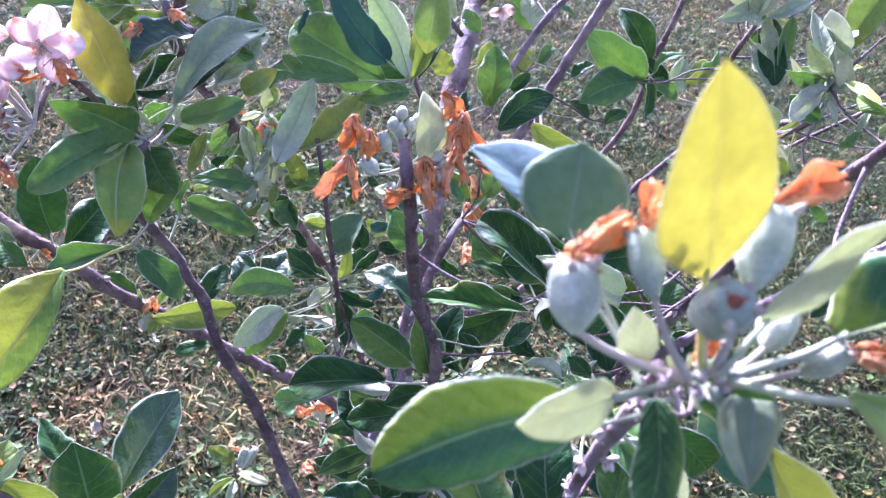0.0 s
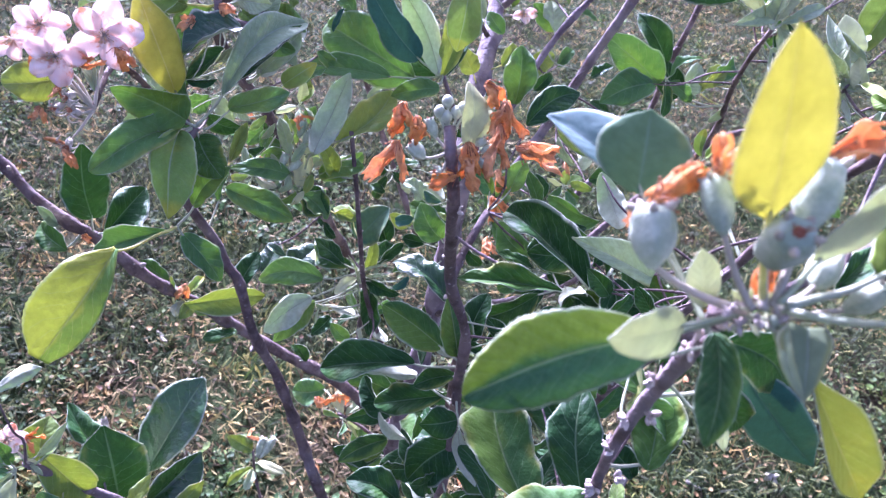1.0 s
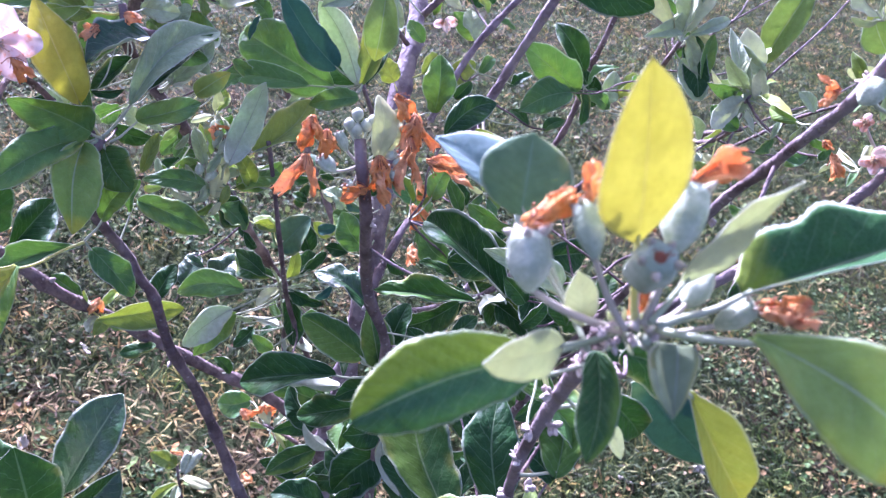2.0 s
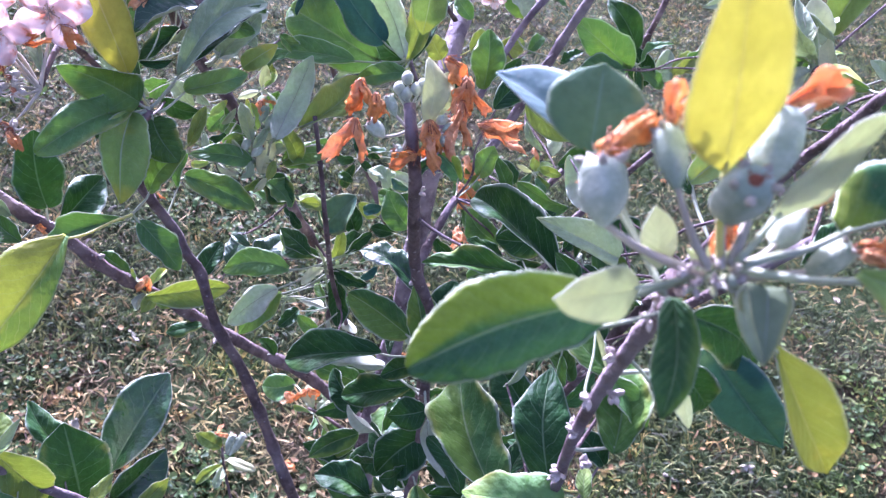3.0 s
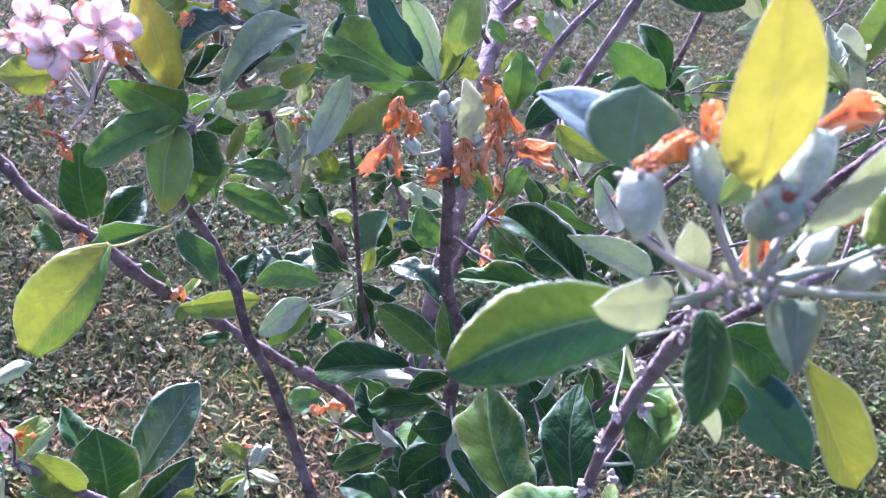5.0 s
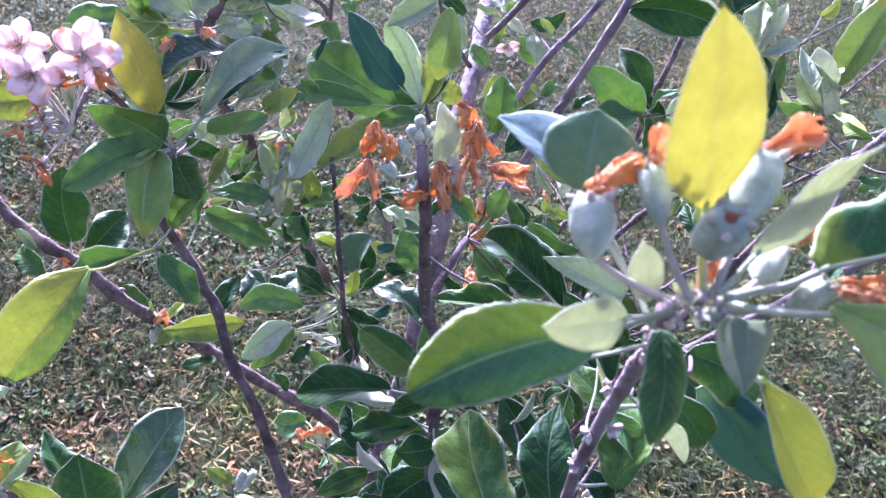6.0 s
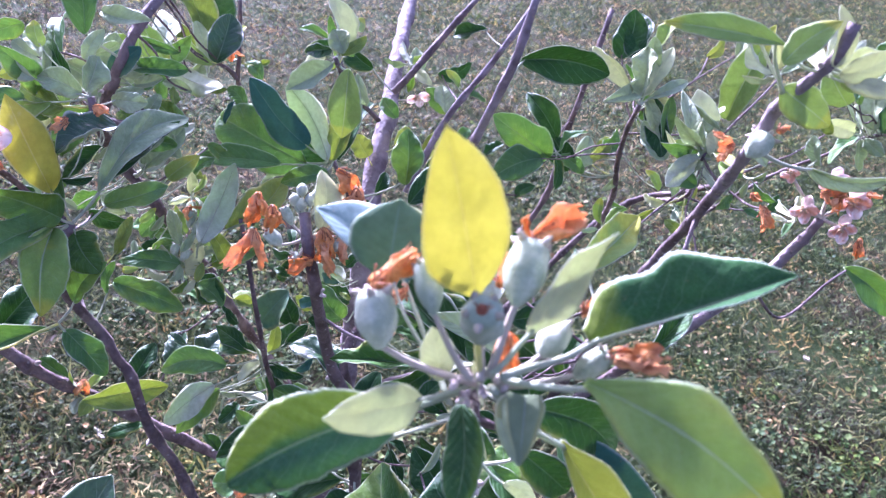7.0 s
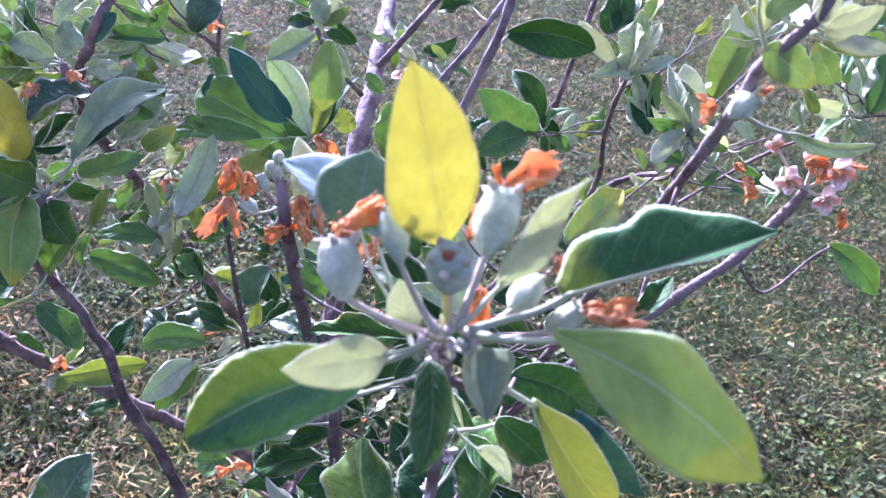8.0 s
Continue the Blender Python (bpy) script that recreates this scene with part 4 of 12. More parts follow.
blossom_branch = limb(tree, [(0.2203, 0.3606, 1.6177), (0.2179, 0.3613, 1.6058), (0.2141, 0.3625, 1.5929), (0.2042, 0.3665, 1.5621), (0.1923, 0.3702, 1.5405), (0.1717, 0.3782, 1.4978), (0.1383, 0.3967, 1.4256), (0.1082, 0.4258, 1.323), (0.0908, 0.4589, 1.1882)], 0.0028, 0.0040, 'reddish branch ending in a blossom truss', knots=0.4, seed=20)
shoot_twig = limb(tree, [(0.1994, 0.5525, 1.5672), (0.2066, 0.5666, 1.5423), (0.2155, 0.6071, 1.5121), (0.229, 0.686, 1.4677), (0.2388, 0.8133, 1.4066)], 0.0018, 0.0026, 'slim side twig with downy leaves', knots=0.4, seed=21)
far_twig = limb(tree, [(0.502, 0.8485, 1.5425), (0.4689, 0.853, 1.5325), (0.4476, 0.865, 1.5153), (0.4357, 0.8914, 1.4827), (0.4173, 0.9265, 1.4455), (0.4063, 0.9866, 1.3913), (0.3655, 1.0825, 1.2639)], 0.0016, 0.0028, '', knots=0.3, seed=22)
low_left_branch = limb(tree, [(-0.3178, 0.2474, 1.2276), (-0.303, 0.2662, 1.1837), (-0.2858, 0.2873, 1.1424), (-0.2418, 0.3175, 1.076), (-0.1753, 0.3682, 0.9668), (-0.0845, 0.4272, 0.8317)], 0.0034, 0.0052, 'short downy branch low in the tree', knots=0.5, seed=23)
sprout = limb(tree, [(-0.2437, 0.5077, 0.9452), (-0.235, 0.5, 0.9002), (-0.2096, 0.4933, 0.8207), (-0.1509, 0.4916, 0.7598)], 0.0014, 0.0024, 'small low sprout', knots=0.3, seed=24)
twin_twig = limb(tree, [(-0.2387, 0.6107, 1.532), (-0.2259, 0.6176, 1.5229), (-0.2155, 0.6278, 1.4904), (-0.1933, 0.6295, 1.4236), (-0.159, 0.6326, 1.3485), (-0.1109, 0.6272, 1.258)], 0.0019, 0.0034, '', knots=0.4, seed=25)
twin_top = limb(tree, [(-0.2379, 0.6586, 1.5913), (-0.2277, 0.6374, 1.5555), (-0.2235, 0.623, 1.5161)], 0.0016, 0.0022, '', knots=0.3, seed=26)
low_mid_twig = limb(tree, [(-0.1471, 0.5281, 1.0419), (-0.1164, 0.5255, 1.034), (-0.0767, 0.522, 1.0153)], 0.0016, 0.0024, '', knots=0.3, seed=27)
leafy_shoot = limb(tree, [(0.0635, 0.4473, 1.4301), (0.0386, 0.4449, 1.387), (-0.0189, 0.497, 1.3003), (-0.0659, 0.5397, 1.2294)], 0.0018, 0.0032, '', knots=0.4, seed=29)
stub = limb(tree, [(-0.2476, 0.4208, 1.5608), (-0.2437, 0.4191, 1.5485), (-0.2346, 0.4224, 1.5438), (-0.2231, 0.4279, 1.5426)], 0.0026, 0.0037, 'short brown pruned stub', knots=0.9, seed=28)

# main_stem
leaf(main_stem, (-0.0735, 0.558, 1.3385), (-0.1185, 0.5791, 1.3308), (-0.44, -0.78, 0.45), 0.718, 'dark', 0.063, 20.2, (-0.0696, 0.5664, 1.3309), wave=0.12, shape=0.96, point=0.19, full=0.56, seed=126)
leaf(main_stem, (-0.0823, 0.561, 1.3604), (-0.1153, 0.5745, 1.3533), (0.42, 0.83, -0.36), 0.508, 'green', 0.069, 26.3, (-0.0715, 0.5777, 1.353), wave=0.14, shape=1.05, point=0.01, full=0.46, seed=127)
leaf(main_stem, (-0.1103, 0.5723, 1.3126), (-0.1351, 0.5748, 1.3148), (-0.06, -0.93, 0.35), 0.694, 'lime', 0.057, 18.7, (-0.069, 0.5626, 1.3235), wave=0.15, shape=0.98, point=0.13, full=0.55, seed=128)
leaf(main_stem, (-0.0777, 0.4623, 1.1448), (-0.1179, 0.4886, 1.163), (-0.35, -0.83, 0.43), 0.612, 'dark', 0.012, 29.5, (-0.0675, 0.5307, 1.1418), wave=0.11, shape=0.89, point=-0.03, full=0.51, seed=142)
leaf(main_stem, (-0.0887, 0.6263, 1.465), (-0.1045, 0.6331, 1.483), (0.20, -0.85, 0.50), 0.871, 'lime', 0.008, 12.3, (-0.0838, 0.6471, 1.4435), wave=0.2, shape=0.84, point=0.09, full=0.46, seed=194)
blossom(main_stem, (-0.064, 0.7298, 1.499), (0.19, -0.95, 0.24), 0.0256, (-0.0923, 0.7302, 1.487), 198, 0.25, 3)
leaf(main_stem, (-0.0667, 0.6525, 1.4691), (-0.0576, 0.6803, 1.4817), (0.56, -0.49, 0.67), 0.64, 'lime', 0.098, 31.3, (-0.0854, 0.6617, 1.454), wave=0.16, shape=0.79, point=0.1, full=0.45, seed=306)
leaf(main_stem, (-0.1172, 0.5647, 1.3537), (-0.129, 0.5656, 1.3636), (0.54, -0.48, 0.69), 0.644, 'young', 0.02, 16.3, (-0.0715, 0.5777, 1.353), wave=0.15, shape=0.87, point=0.21, full=0.44, seed=350)
leaf(main_stem, (-0.0828, 0.5596, 1.3754), (-0.0718, 0.5671, 1.3942), (-0.36, -0.77, 0.52), 0.643, 'dark', 0.091, 37.5, (-0.0728, 0.5852, 1.3678), wave=0.2, shape=1.01, point=0.11, full=0.44, seed=351)
leaf(main_stem, (-0.0573, 0.5662, 1.3806), (-0.0519, 0.5765, 1.3959), (-0.56, -0.58, 0.59), 0.654, 'dark', 0.085, 12.9, (-0.0728, 0.5852, 1.3678), wave=0.09, shape=1.0, point=0.01, full=0.54, seed=352)
leaf(main_stem, (-0.1212, 0.5775, 1.3714), (-0.1368, 0.5788, 1.3751), (-0.00, -0.95, 0.31), 0.649, 'dark', 0.114, 40.6, (-0.0728, 0.5852, 1.3678), wave=0.22, shape=1.09, point=0.16, full=0.4, seed=353)
leaf(main_stem, (-0.0913, 0.5566, 1.3058), (-0.1148, 0.5556, 1.3048), (0.02, -0.92, 0.38), 0.646, 'dark', 0.038, 27.9, (-0.0677, 0.5551, 1.3087), wave=0.2, shape=1.07, point=0.24, full=0.44, seed=356)
leaf(main_stem, (-0.0883, 0.5109, 1.3114), (-0.1097, 0.5026, 1.3022), (-0.20, -0.45, 0.87), 0.648, 'dark', 0.073, 41.9, (-0.0676, 0.5537, 1.3015), wave=0.14, shape=1.01, full=0.55, seed=357)
leaf(main_stem, (-0.0761, 0.6926, 1.4847), (-0.0967, 0.7042, 1.4988), (0.08, -0.71, 0.70), 0.604, 'green', 0.088, 14.8, (-0.0881, 0.6997, 1.4746), wave=0.13, shape=0.96, point=0.07, full=0.46, seed=365)
leaf(main_stem, (-0.1395, 0.5866, 1.362), (-0.1157, 0.5727, 1.3848), (-0.75, -0.40, 0.54), 0.369, 'dark', 0.053, 37.4, (-0.1457, 0.5889, 1.3567), wave=0.23, shape=0.95, point=0.14, full=0.53, seed=531)
leaf(main_stem, (-0.1485, 0.5945, 1.3593), (-0.16, 0.6196, 1.3672), (-0.10, -0.34, 0.93), 0.447, 'dark', 0.077, 44.8, (-0.1457, 0.5889, 1.3567), shape=1.03, point=0.14, full=0.47, seed=532)
leaf(main_stem, (-0.1502, 0.5945, 1.353), (-0.1749, 0.6107, 1.3414), (-0.44, -0.86, -0.26), 0.403, 'dark', 0.046, 23.0, (-0.1457, 0.5889, 1.3567), wave=0.21, shape=0.98, point=0.05, full=0.43, seed=533)
leaf(main_stem, (-0.1484, 0.59, 1.3486), (-0.1602, 0.5967, 1.3132), (-0.15, -0.98, -0.13), 0.357, 'dark', 0.149, 28.0, (-0.1457, 0.5889, 1.3567), wave=0.24, shape=0.86, point=0.25, full=0.43, seed=534)
leaf(main_stem, (-0.1436, 0.5895, 1.3544), (-0.1293, 0.5915, 1.3416), (0.63, -0.46, 0.63), 0.588, 'dark', 0.018, 24.9, (-0.1457, 0.5889, 1.3567), wave=0.09, shape=0.89, point=0.24, full=0.51, seed=535)
leaf(main_stem, (-0.101, 0.5412, 1.3665), (-0.1225, 0.544, 1.3788), (0.44, -0.32, 0.84), 0.803, 'sage', 0.124, 25.0, (-0.0715, 0.5777, 1.353), wave=0.2, shape=0.88, point=-0.02, full=0.43, seed=619)
leaf(main_stem, (-0.0722, 0.5178, 1.3457), (-0.0986, 0.5219, 1.3753), (0.27, -0.89, 0.36), 0.78, 'green', 0.102, 24.6, (-0.069, 0.5626, 1.3235), wave=0.19, shape=0.86, point=0.22, full=0.43, seed=620)
leaf(main_stem, (-0.0811, 0.5276, 1.3792), (-0.0999, 0.5325, 1.3812), (-0.23, -0.96, 0.14), 0.575, 'teal', 0.119, 25.2, (-0.0715, 0.5777, 1.353), wave=0.09, shape=0.97, point=0.07, full=0.55, seed=621)
leaf(main_stem, (-0.1251, 0.5564, 1.3213), (-0.108, 0.5579, 1.3307), (-0.25, -0.78, 0.58), 0.66, 'teal', 0.126, 21.6, (-0.069, 0.5626, 1.3235), wave=0.15, shape=0.79, point=0.04, full=0.47, seed=626)
leaf(main_stem, (-0.0736, 0.5527, 1.3437), (-0.0858, 0.5569, 1.3469), (0.05, -0.51, 0.86), 0.487, 'lime', 0.092, 13.7, (-0.0703, 0.5702, 1.3383), wave=0.22, point=0.3, full=0.42, seed=627)

# front_shoot
leaf(front_shoot, (0.0418, 0.1249, 1.6731), (0.0262, 0.1197, 1.7198), (0.21, -0.86, 0.46), 0.450, 'yellow', 0.03, 8, (0.0477, 0.1158, 1.6549), wave=0.03, shape=0.92, point=0.55, twist=4, label='bright yellow upright leaf', outline=((0.05, 0.62, 0.95, 1.0, 0.94, 0.82, 0.63, 0.4, 0), (0.05, 0.5, 0.8, 0.97, 1.04, 0.98, 0.77, 0.45, 0)), seed=1)
leaf(front_shoot, (0.0275, 0.1165, 1.6364), (-0.0143, 0.1005, 1.6094), (-0.00, -0.86, 0.51), 0.464, 'fading', 0.05, 14, (0.0471, 0.122, 1.6479), wave=0.05, shape=0.95, point=0, full=0.45, twist=-10, label='leaf turning lime on one half', seed=2)
leaf(front_shoot, (0.0339, 0.1176, 1.6422), (0.0125, 0.0941, 1.6501), (0.35, -0.85, 0.40), 0.426, 'young', 0.05, 5, (0.0471, 0.122, 1.6479), wave=0.09, twist=6, outline=((0.1, 0.75, 1.05, 1.1, 1.0, 0.85, 0.7, 0.5, 0.05), (0.1, 0.55, 0.85, 1.0, 1.0, 0.9, 0.7, 0.4, 0.05)), seed=3)
leaf(front_shoot, (0.0376, 0.1237, 1.6447), (0.0317, 0.1278, 1.6587), (0.39, -0.87, 0.31), 0.627, 'young', 0.05, 8, (0.0471, 0.122, 1.6479), wave=0.05, twist=-10, outline=((0.15, 0.6, 0.95, 1.05, 1.0, 0.85, 0.5, 0.05), (0.15, 0.6, 0.9, 1.0, 1.0, 0.9, 0.6, 0.1)), seed=4)
leaf(front_shoot, (0.0571, 0.1274, 1.663), (0.0713, 0.1282, 1.6988), (0.50, -0.80, 0.35), 0.336, 'young', -0.04, 14, (0.05, 0.1147, 1.6586), wave=0.07, full=0.42, twist=0, outline=((0.1, 0.5, 0.7, 0.72, 0.74, 0.85, 0.8, 0.35, 0.05), (0.1, 0.55, 0.95, 1.05, 0.9, 0.65, 0.3, 0.06, 0.03)), seed=5)
leaf(front_shoot, (0.0738, 0.1305, 1.6638), (0.1327, 0.1676, 1.6783), (0.06, -0.44, 0.89), 0.5, 'spotted', -0.02, (8, 72), (0.0523, 0.1161, 1.657), wave=0.07, shape=0.8, point=0.1, full=0.36, twist=-6, outline=((0.25, 0.75, 0.86, 0.83, 1.06, 0.97, 0.72, 0.46, 0.05), (0.05, 0.25, 0.36, 0.42, 0.44, 0.42, 0.32, 0.16, 0.03)), seed=6)
leaf(front_shoot, (0.0718, 0.111, 1.6663), (0.124, 0.0958, 1.6509), (-0.35, -0.81, 0.47), 0.449, 'light', 0.06, 10, (0.0503, 0.1223, 1.6519), wave=0.07, shape=1.2, point=-0.12, full=0.45, twist=-4, label='large light-green leaf with yellow tip', outline=((0.1, 0.45, 0.75, 0.95, 0.88, 0.68, 0.58, 0.38, 0.05), (0.1, 0.35, 0.7, 0.93, 1.08, 1.15, 1.05, 0.65, 0.08)), bow=-0.075, seed=7)
leaf(front_shoot, (0.0446, 0.1255, 1.6363), (0.049, 0.1044, 1.6155), (-0.22, -0.75, 0.62), 0.417, 'edged', 0.05, 16, (-0.0096, 0.1114, 1.6204), full=0.46, twist=6, seed=8)
leaf(front_shoot, (0.0599, 0.1169, 1.6526), (0.0615, 0.1023, 1.6422), (0.10, -0.70, 0.70), 0.80, 'grey', 0.04, (34, 6), (0.0471, 0.122, 1.6479), wave=0.03, twist=0, outline=((0.6, 0.8, 0.75, 0.6, 0.5, 0.4, 0.25, 0.05), (0.75, 1.0, 1.05, 0.98, 0.85, 0.65, 0.35, 0.05)), seed=9)
# added strip: pale folded edge of the leaf above, not another leaf
leaf(front_shoot, (0.0539, 0.1157, 1.6521), (0.0609, 0.1008, 1.6434), (-0.20, -0.70, 0.68), 0.20, 'sage', 0.06, 14, (0.0471, 0.122, 1.6479), wave=0.03, twist=0, outline=((0.5, 0.9, 1.0, 1.0, 0.95, 0.8, 0.5, 0.05), (0.5, 0.9, 1.0, 1.0, 0.95, 0.8, 0.5, 0.05)), bow=0.08, seed=705)
leaf(front_shoot, (0.0754, 0.1303, 1.6273), (0.1119, 0.1324, 1.5853), (-0.01, -1.00, 0.07), 0.369, 'amber', 0.06, (8, 66), (0.0509, 0.1159, 1.653), twist=0, outline=((0.1, 0.5, 0.9, 1.0, 1.0, 0.95, 0.75, 0.4, 0.03), (0.1, 0.4, 0.65, 0.8, 0.85, 0.8, 0.65, 0.35, 0.03)), seed=10)
leaf(front_shoot, (0.0919, 0.205, 1.56), (0.1641, 0.2386, 1.4858), (0.30, -0.94, -0.13), 0.252, 'teal', 0.05, 8, (0.0434, 0.1263, 1.6327), twist=3, outline=((0.3, 0.8, 1.0, 1.0, 0.95, 0.8, 0.55, 0.25, 0.04), (0.3, 0.8, 1.0, 1.0, 0.9, 0.75, 0.6, 0.35, 0.04)), seed=11)
leaf(front_shoot, (0.0754, 0.1923, 1.5822), (0.12, 0.2182, 1.5433), (0.63, -0.74, 0.23), 0.361, 'dark', 0.05, 10, (0.0444, 0.1299, 1.629), twist=-4, seed=12)
leaf(front_shoot, (0.0211, 0.1545, 1.6534), (-0.0143, 0.1708, 1.6618), (0.04, -0.38, 0.92), 0.58, 'bloom_or_sheen', 0.07, (10, 24), (0.0409, 0.1213, 1.6398), twist=0, wave=0.02, outline=((0.1, 0.3, 0.42, 0.46, 0.46, 0.42, 0.32, 0.2, 0.05), (0.1, 0.5, 0.8, 0.95, 1.0, 1.0, 0.85, 0.55, 0.05)), seed=13)
leaf(front_shoot, (0.0152, 0.148, 1.6575), (0.0128, 0.1655, 1.6745), (0.0, -0.75, 0.66), 1.08, 'teal', 0.06, 6, (0.0416, 0.1218, 1.6387), twist=0, wave=0.02, outline=((0.25, 0.7, 0.92, 1.0, 1.0, 0.95, 0.8, 0.5, 0.04), (0.25, 0.7, 0.92, 1.0, 1.0, 0.95, 0.8, 0.5, 0.04)), seed=14)
leaf(front_shoot, (0.0674, 0.1561, 1.577), (0.0837, 0.1615, 1.5567), (-0.46, 0.88, -0.14), 0.251, 'young', 0.05, 12, (0.0518, 0.1637, 1.5801), twist=-5, seed=15)
leaf(front_shoot, (0.0741, 0.1822, 1.5672), (0.1012, 0.1941, 1.5377), (0.55, -0.81, 0.18), 0.388, 'dark', 0.05, 12, (0.0533, 0.1726, 1.5619), twist=-2, seed=16)
leaf(front_shoot, (0.0779, 0.1995, 1.491), (0.0726, 0.2361, 1.5155), (-0.23, -0.56, 0.79), 0.639, 'dark', 0.007, 25.9, (0.0587, 0.1987, 1.4868), wave=0.2, shape=1.1, point=-0.03, full=0.45, seed=17)
leaf(front_shoot, (0.0685, 0.2258, 1.5107), (0.0912, 0.2147, 1.4975), (0.04, -0.73, 0.68), 0.647, 'green', 0.135, 45.1, (0.0572, 0.1942, 1.5024), wave=0.17, shape=0.91, point=0.25, full=0.55, seed=18)
leaf(front_shoot, (0.0705, 0.2298, 1.5074), (0.0454, 0.253, 1.5095), (-0.31, -0.41, 0.86), 0.495, 'dark', 0.041, 30.9, (0.0574, 0.1953, 1.4981), wave=0.2, shape=0.8, point=0.26, full=0.59, seed=19)
leaf(front_shoot, (0.053, 0.2303, 1.5358), (0.0657, 0.2234, 1.515), (-0.29, -0.95, 0.14), 0.149, 'young', 0.003, 41.7, (0.0563, 0.1899, 1.5199), wave=0.17, shape=0.78, seed=20)
leaf(front_shoot, (0.08, 0.2113, 1.4397), (0.08, 0.2291, 1.442), (-0.26, -0.12, 0.96), 0.487, 'lime', 0.121, 23.0, (0.0645, 0.2114, 1.4421), wave=0.21, shape=0.83, point=0.06, seed=21)
leaf(front_shoot, (0.0705, 0.2089, 1.4378), (0.02, 0.1986, 1.4321), (-0.05, -0.30, 0.95), 0.561, 'green', 0.078, 20.0, (0.0645, 0.2114, 1.4421), wave=0.17, shape=0.94, point=0.23, full=0.45, seed=22)
fruitlet(front_shoot, (0.0202, 0.1172, 1.656), (-0.30, 0.44, 0.85), 0.0156, 0.0110, (0.0471, 0.122, 1.6479), 24)
fruitlet(front_shoot, (0.0323, 0.1185, 1.6696), (-0.40, 0.69, 0.60), 0.0144, 0.0070, (0.045, 0.1146, 1.655), 25)
fruitlet(front_shoot, (0.0456, 0.1244, 1.6632), (-0.10, -0.63, 0.77), 0.0224, 0.0110, (0.0475, 0.1148, 1.6552), 26)
fruitlet(front_shoot, (0.0519, 0.1278, 1.6716), (0.07, 0.73, 0.68), 0.0183, 0.0112, (0.0493, 0.1156, 1.6564), 27)
fruitlet(front_shoot, (0.0623, 0.1307, 1.6554), (0.38, 0.89, 0.23), 0.0140, 0.0084, (0.0512, 0.1177, 1.6541), 28)
fruitlet(front_shoot, (0.0733, 0.1336, 1.6488), (0.63, 0.16, 0.76), 0.0123, 0.0069, (0.0522, 0.118, 1.6526), 29)
withered(front_shoot, (0.015, 0.1235, 1.6699), (0.57, 0.45, 0.69), 0.0125, 2, 0.3, 30)
withered(front_shoot, (0.0273, 0.1276, 1.6786), (0.34, 0.51, 0.79), 0.008, 2, 0.4, 32)
withered(front_shoot, (0.0525, 0.1412, 1.6844), (0.83, 0.32, 0.46), 0.0155, 2, 0.15, 33)
withered(front_shoot, (0.0518, 0.1409, 1.684), (-0.46, 0.46, 0.76), 0.0055, 1, 0.2, 34, False)
withered(front_shoot, (0.0471, 0.1429, 1.6662), (0.14, 0.53, 0.84), 0.008, 2, 0.4, 35)
withered(front_shoot, (0.0533, 0.1408, 1.6532), (0.11, -0.52, -0.84), 0.01, 2, 0.4, 36)
withered(front_shoot, (0.073, 0.1481, 1.6599), (0.40, 0.50, 0.77), 0.01, 2, 0.4, 37)
withered(front_shoot, (0.0814, 0.1333, 1.6585), (0.99, 0.11, 0.12), 0.0155, 2, 0.22, 38)
withered(front_shoot, (0.0212, 0.1514, 1.6529), (-0.52, -0.47, -0.71), 0.008, 2, 0.5, 39)
leaf(front_shoot, (0.0462, 0.2583, 1.3568), (0.0055, 0.3362, 1.3743), (-0.18, -0.31, 0.93), 0.578, 'edged', 0.049, 39.4, (0.07, 0.2366, 1.3533), wave=0.23, shape=0.84, point=0.3, full=0.43, seed=63)
leaf(front_shoot, (0.0698, 0.2443, 1.4016), (0.0564, 0.2968, 1.4399), (-0.05, -0.60, 0.80), 0.518, 'dark', 0.129, 14.5, (0.0673, 0.224, 1.3977), wave=0.14, shape=0.82, point=0.24, full=0.52, seed=64)
leaf(front_shoot, (0.0678, 0.3145, 1.3616), (0.0257, 0.3437, 1.3861), (-0.10, -0.72, 0.69), 0.546, 'dark', 0.016, 30.8, (0.0706, 0.2391, 1.3444), wave=0.16, shape=0.87, point=0.25, full=0.41, seed=65)
leaf(front_shoot, (0.0562, 0.2922, 1.3335), (0.0778, 0.3281, 1.3469), (-0.35, -0.14, 0.93), 0.464, 'dark', 0.139, 23.6, (0.0721, 0.2451, 1.3217), wave=0.16, shape=0.93, point=0.26, full=0.55, seed=66)
leaf(front_shoot, (0.0338, 0.3042, 1.4029), (0.0436, 0.3214, 1.4193), (0.39, -0.74, 0.54), 0.219, 'sage', 0.06, 39.0, (0.0684, 0.2291, 1.3799), wave=0.17, shape=1.02, point=0.16, full=0.55, seed=67)
leaf(front_shoot, (0.1171, 0.3116, 1.3506), (0.0906, 0.3149, 1.3699), (0.29, -0.79, 0.54), 0.563, 'dark', 0.079, 38.3, (0.0713, 0.2421, 1.3331), wave=0.18, shape=1.09, point=0.02, full=0.41, seed=342)
leaf(front_shoot, (0.0864, 0.282, 1.4827), (0.0945, 0.2922, 1.4942), (0.07, -0.77, 0.63), 0.616, 'dark', 0.143, 31.2, (0.062, 0.2069, 1.4608), wave=0.16, shape=1.0, point=0.21, full=0.51, seed=349)
leaf(front_shoot, (0.0701, 0.3554, 1.405), (0.0863, 0.3822, 1.3984), (-0.29, -0.06, -0.96), 0.241, 'green', 0.122, 42.9, (0.0675, 0.3494, 1.4081), wave=0.12, shape=0.84, point=0.08, full=0.41, seed=563)
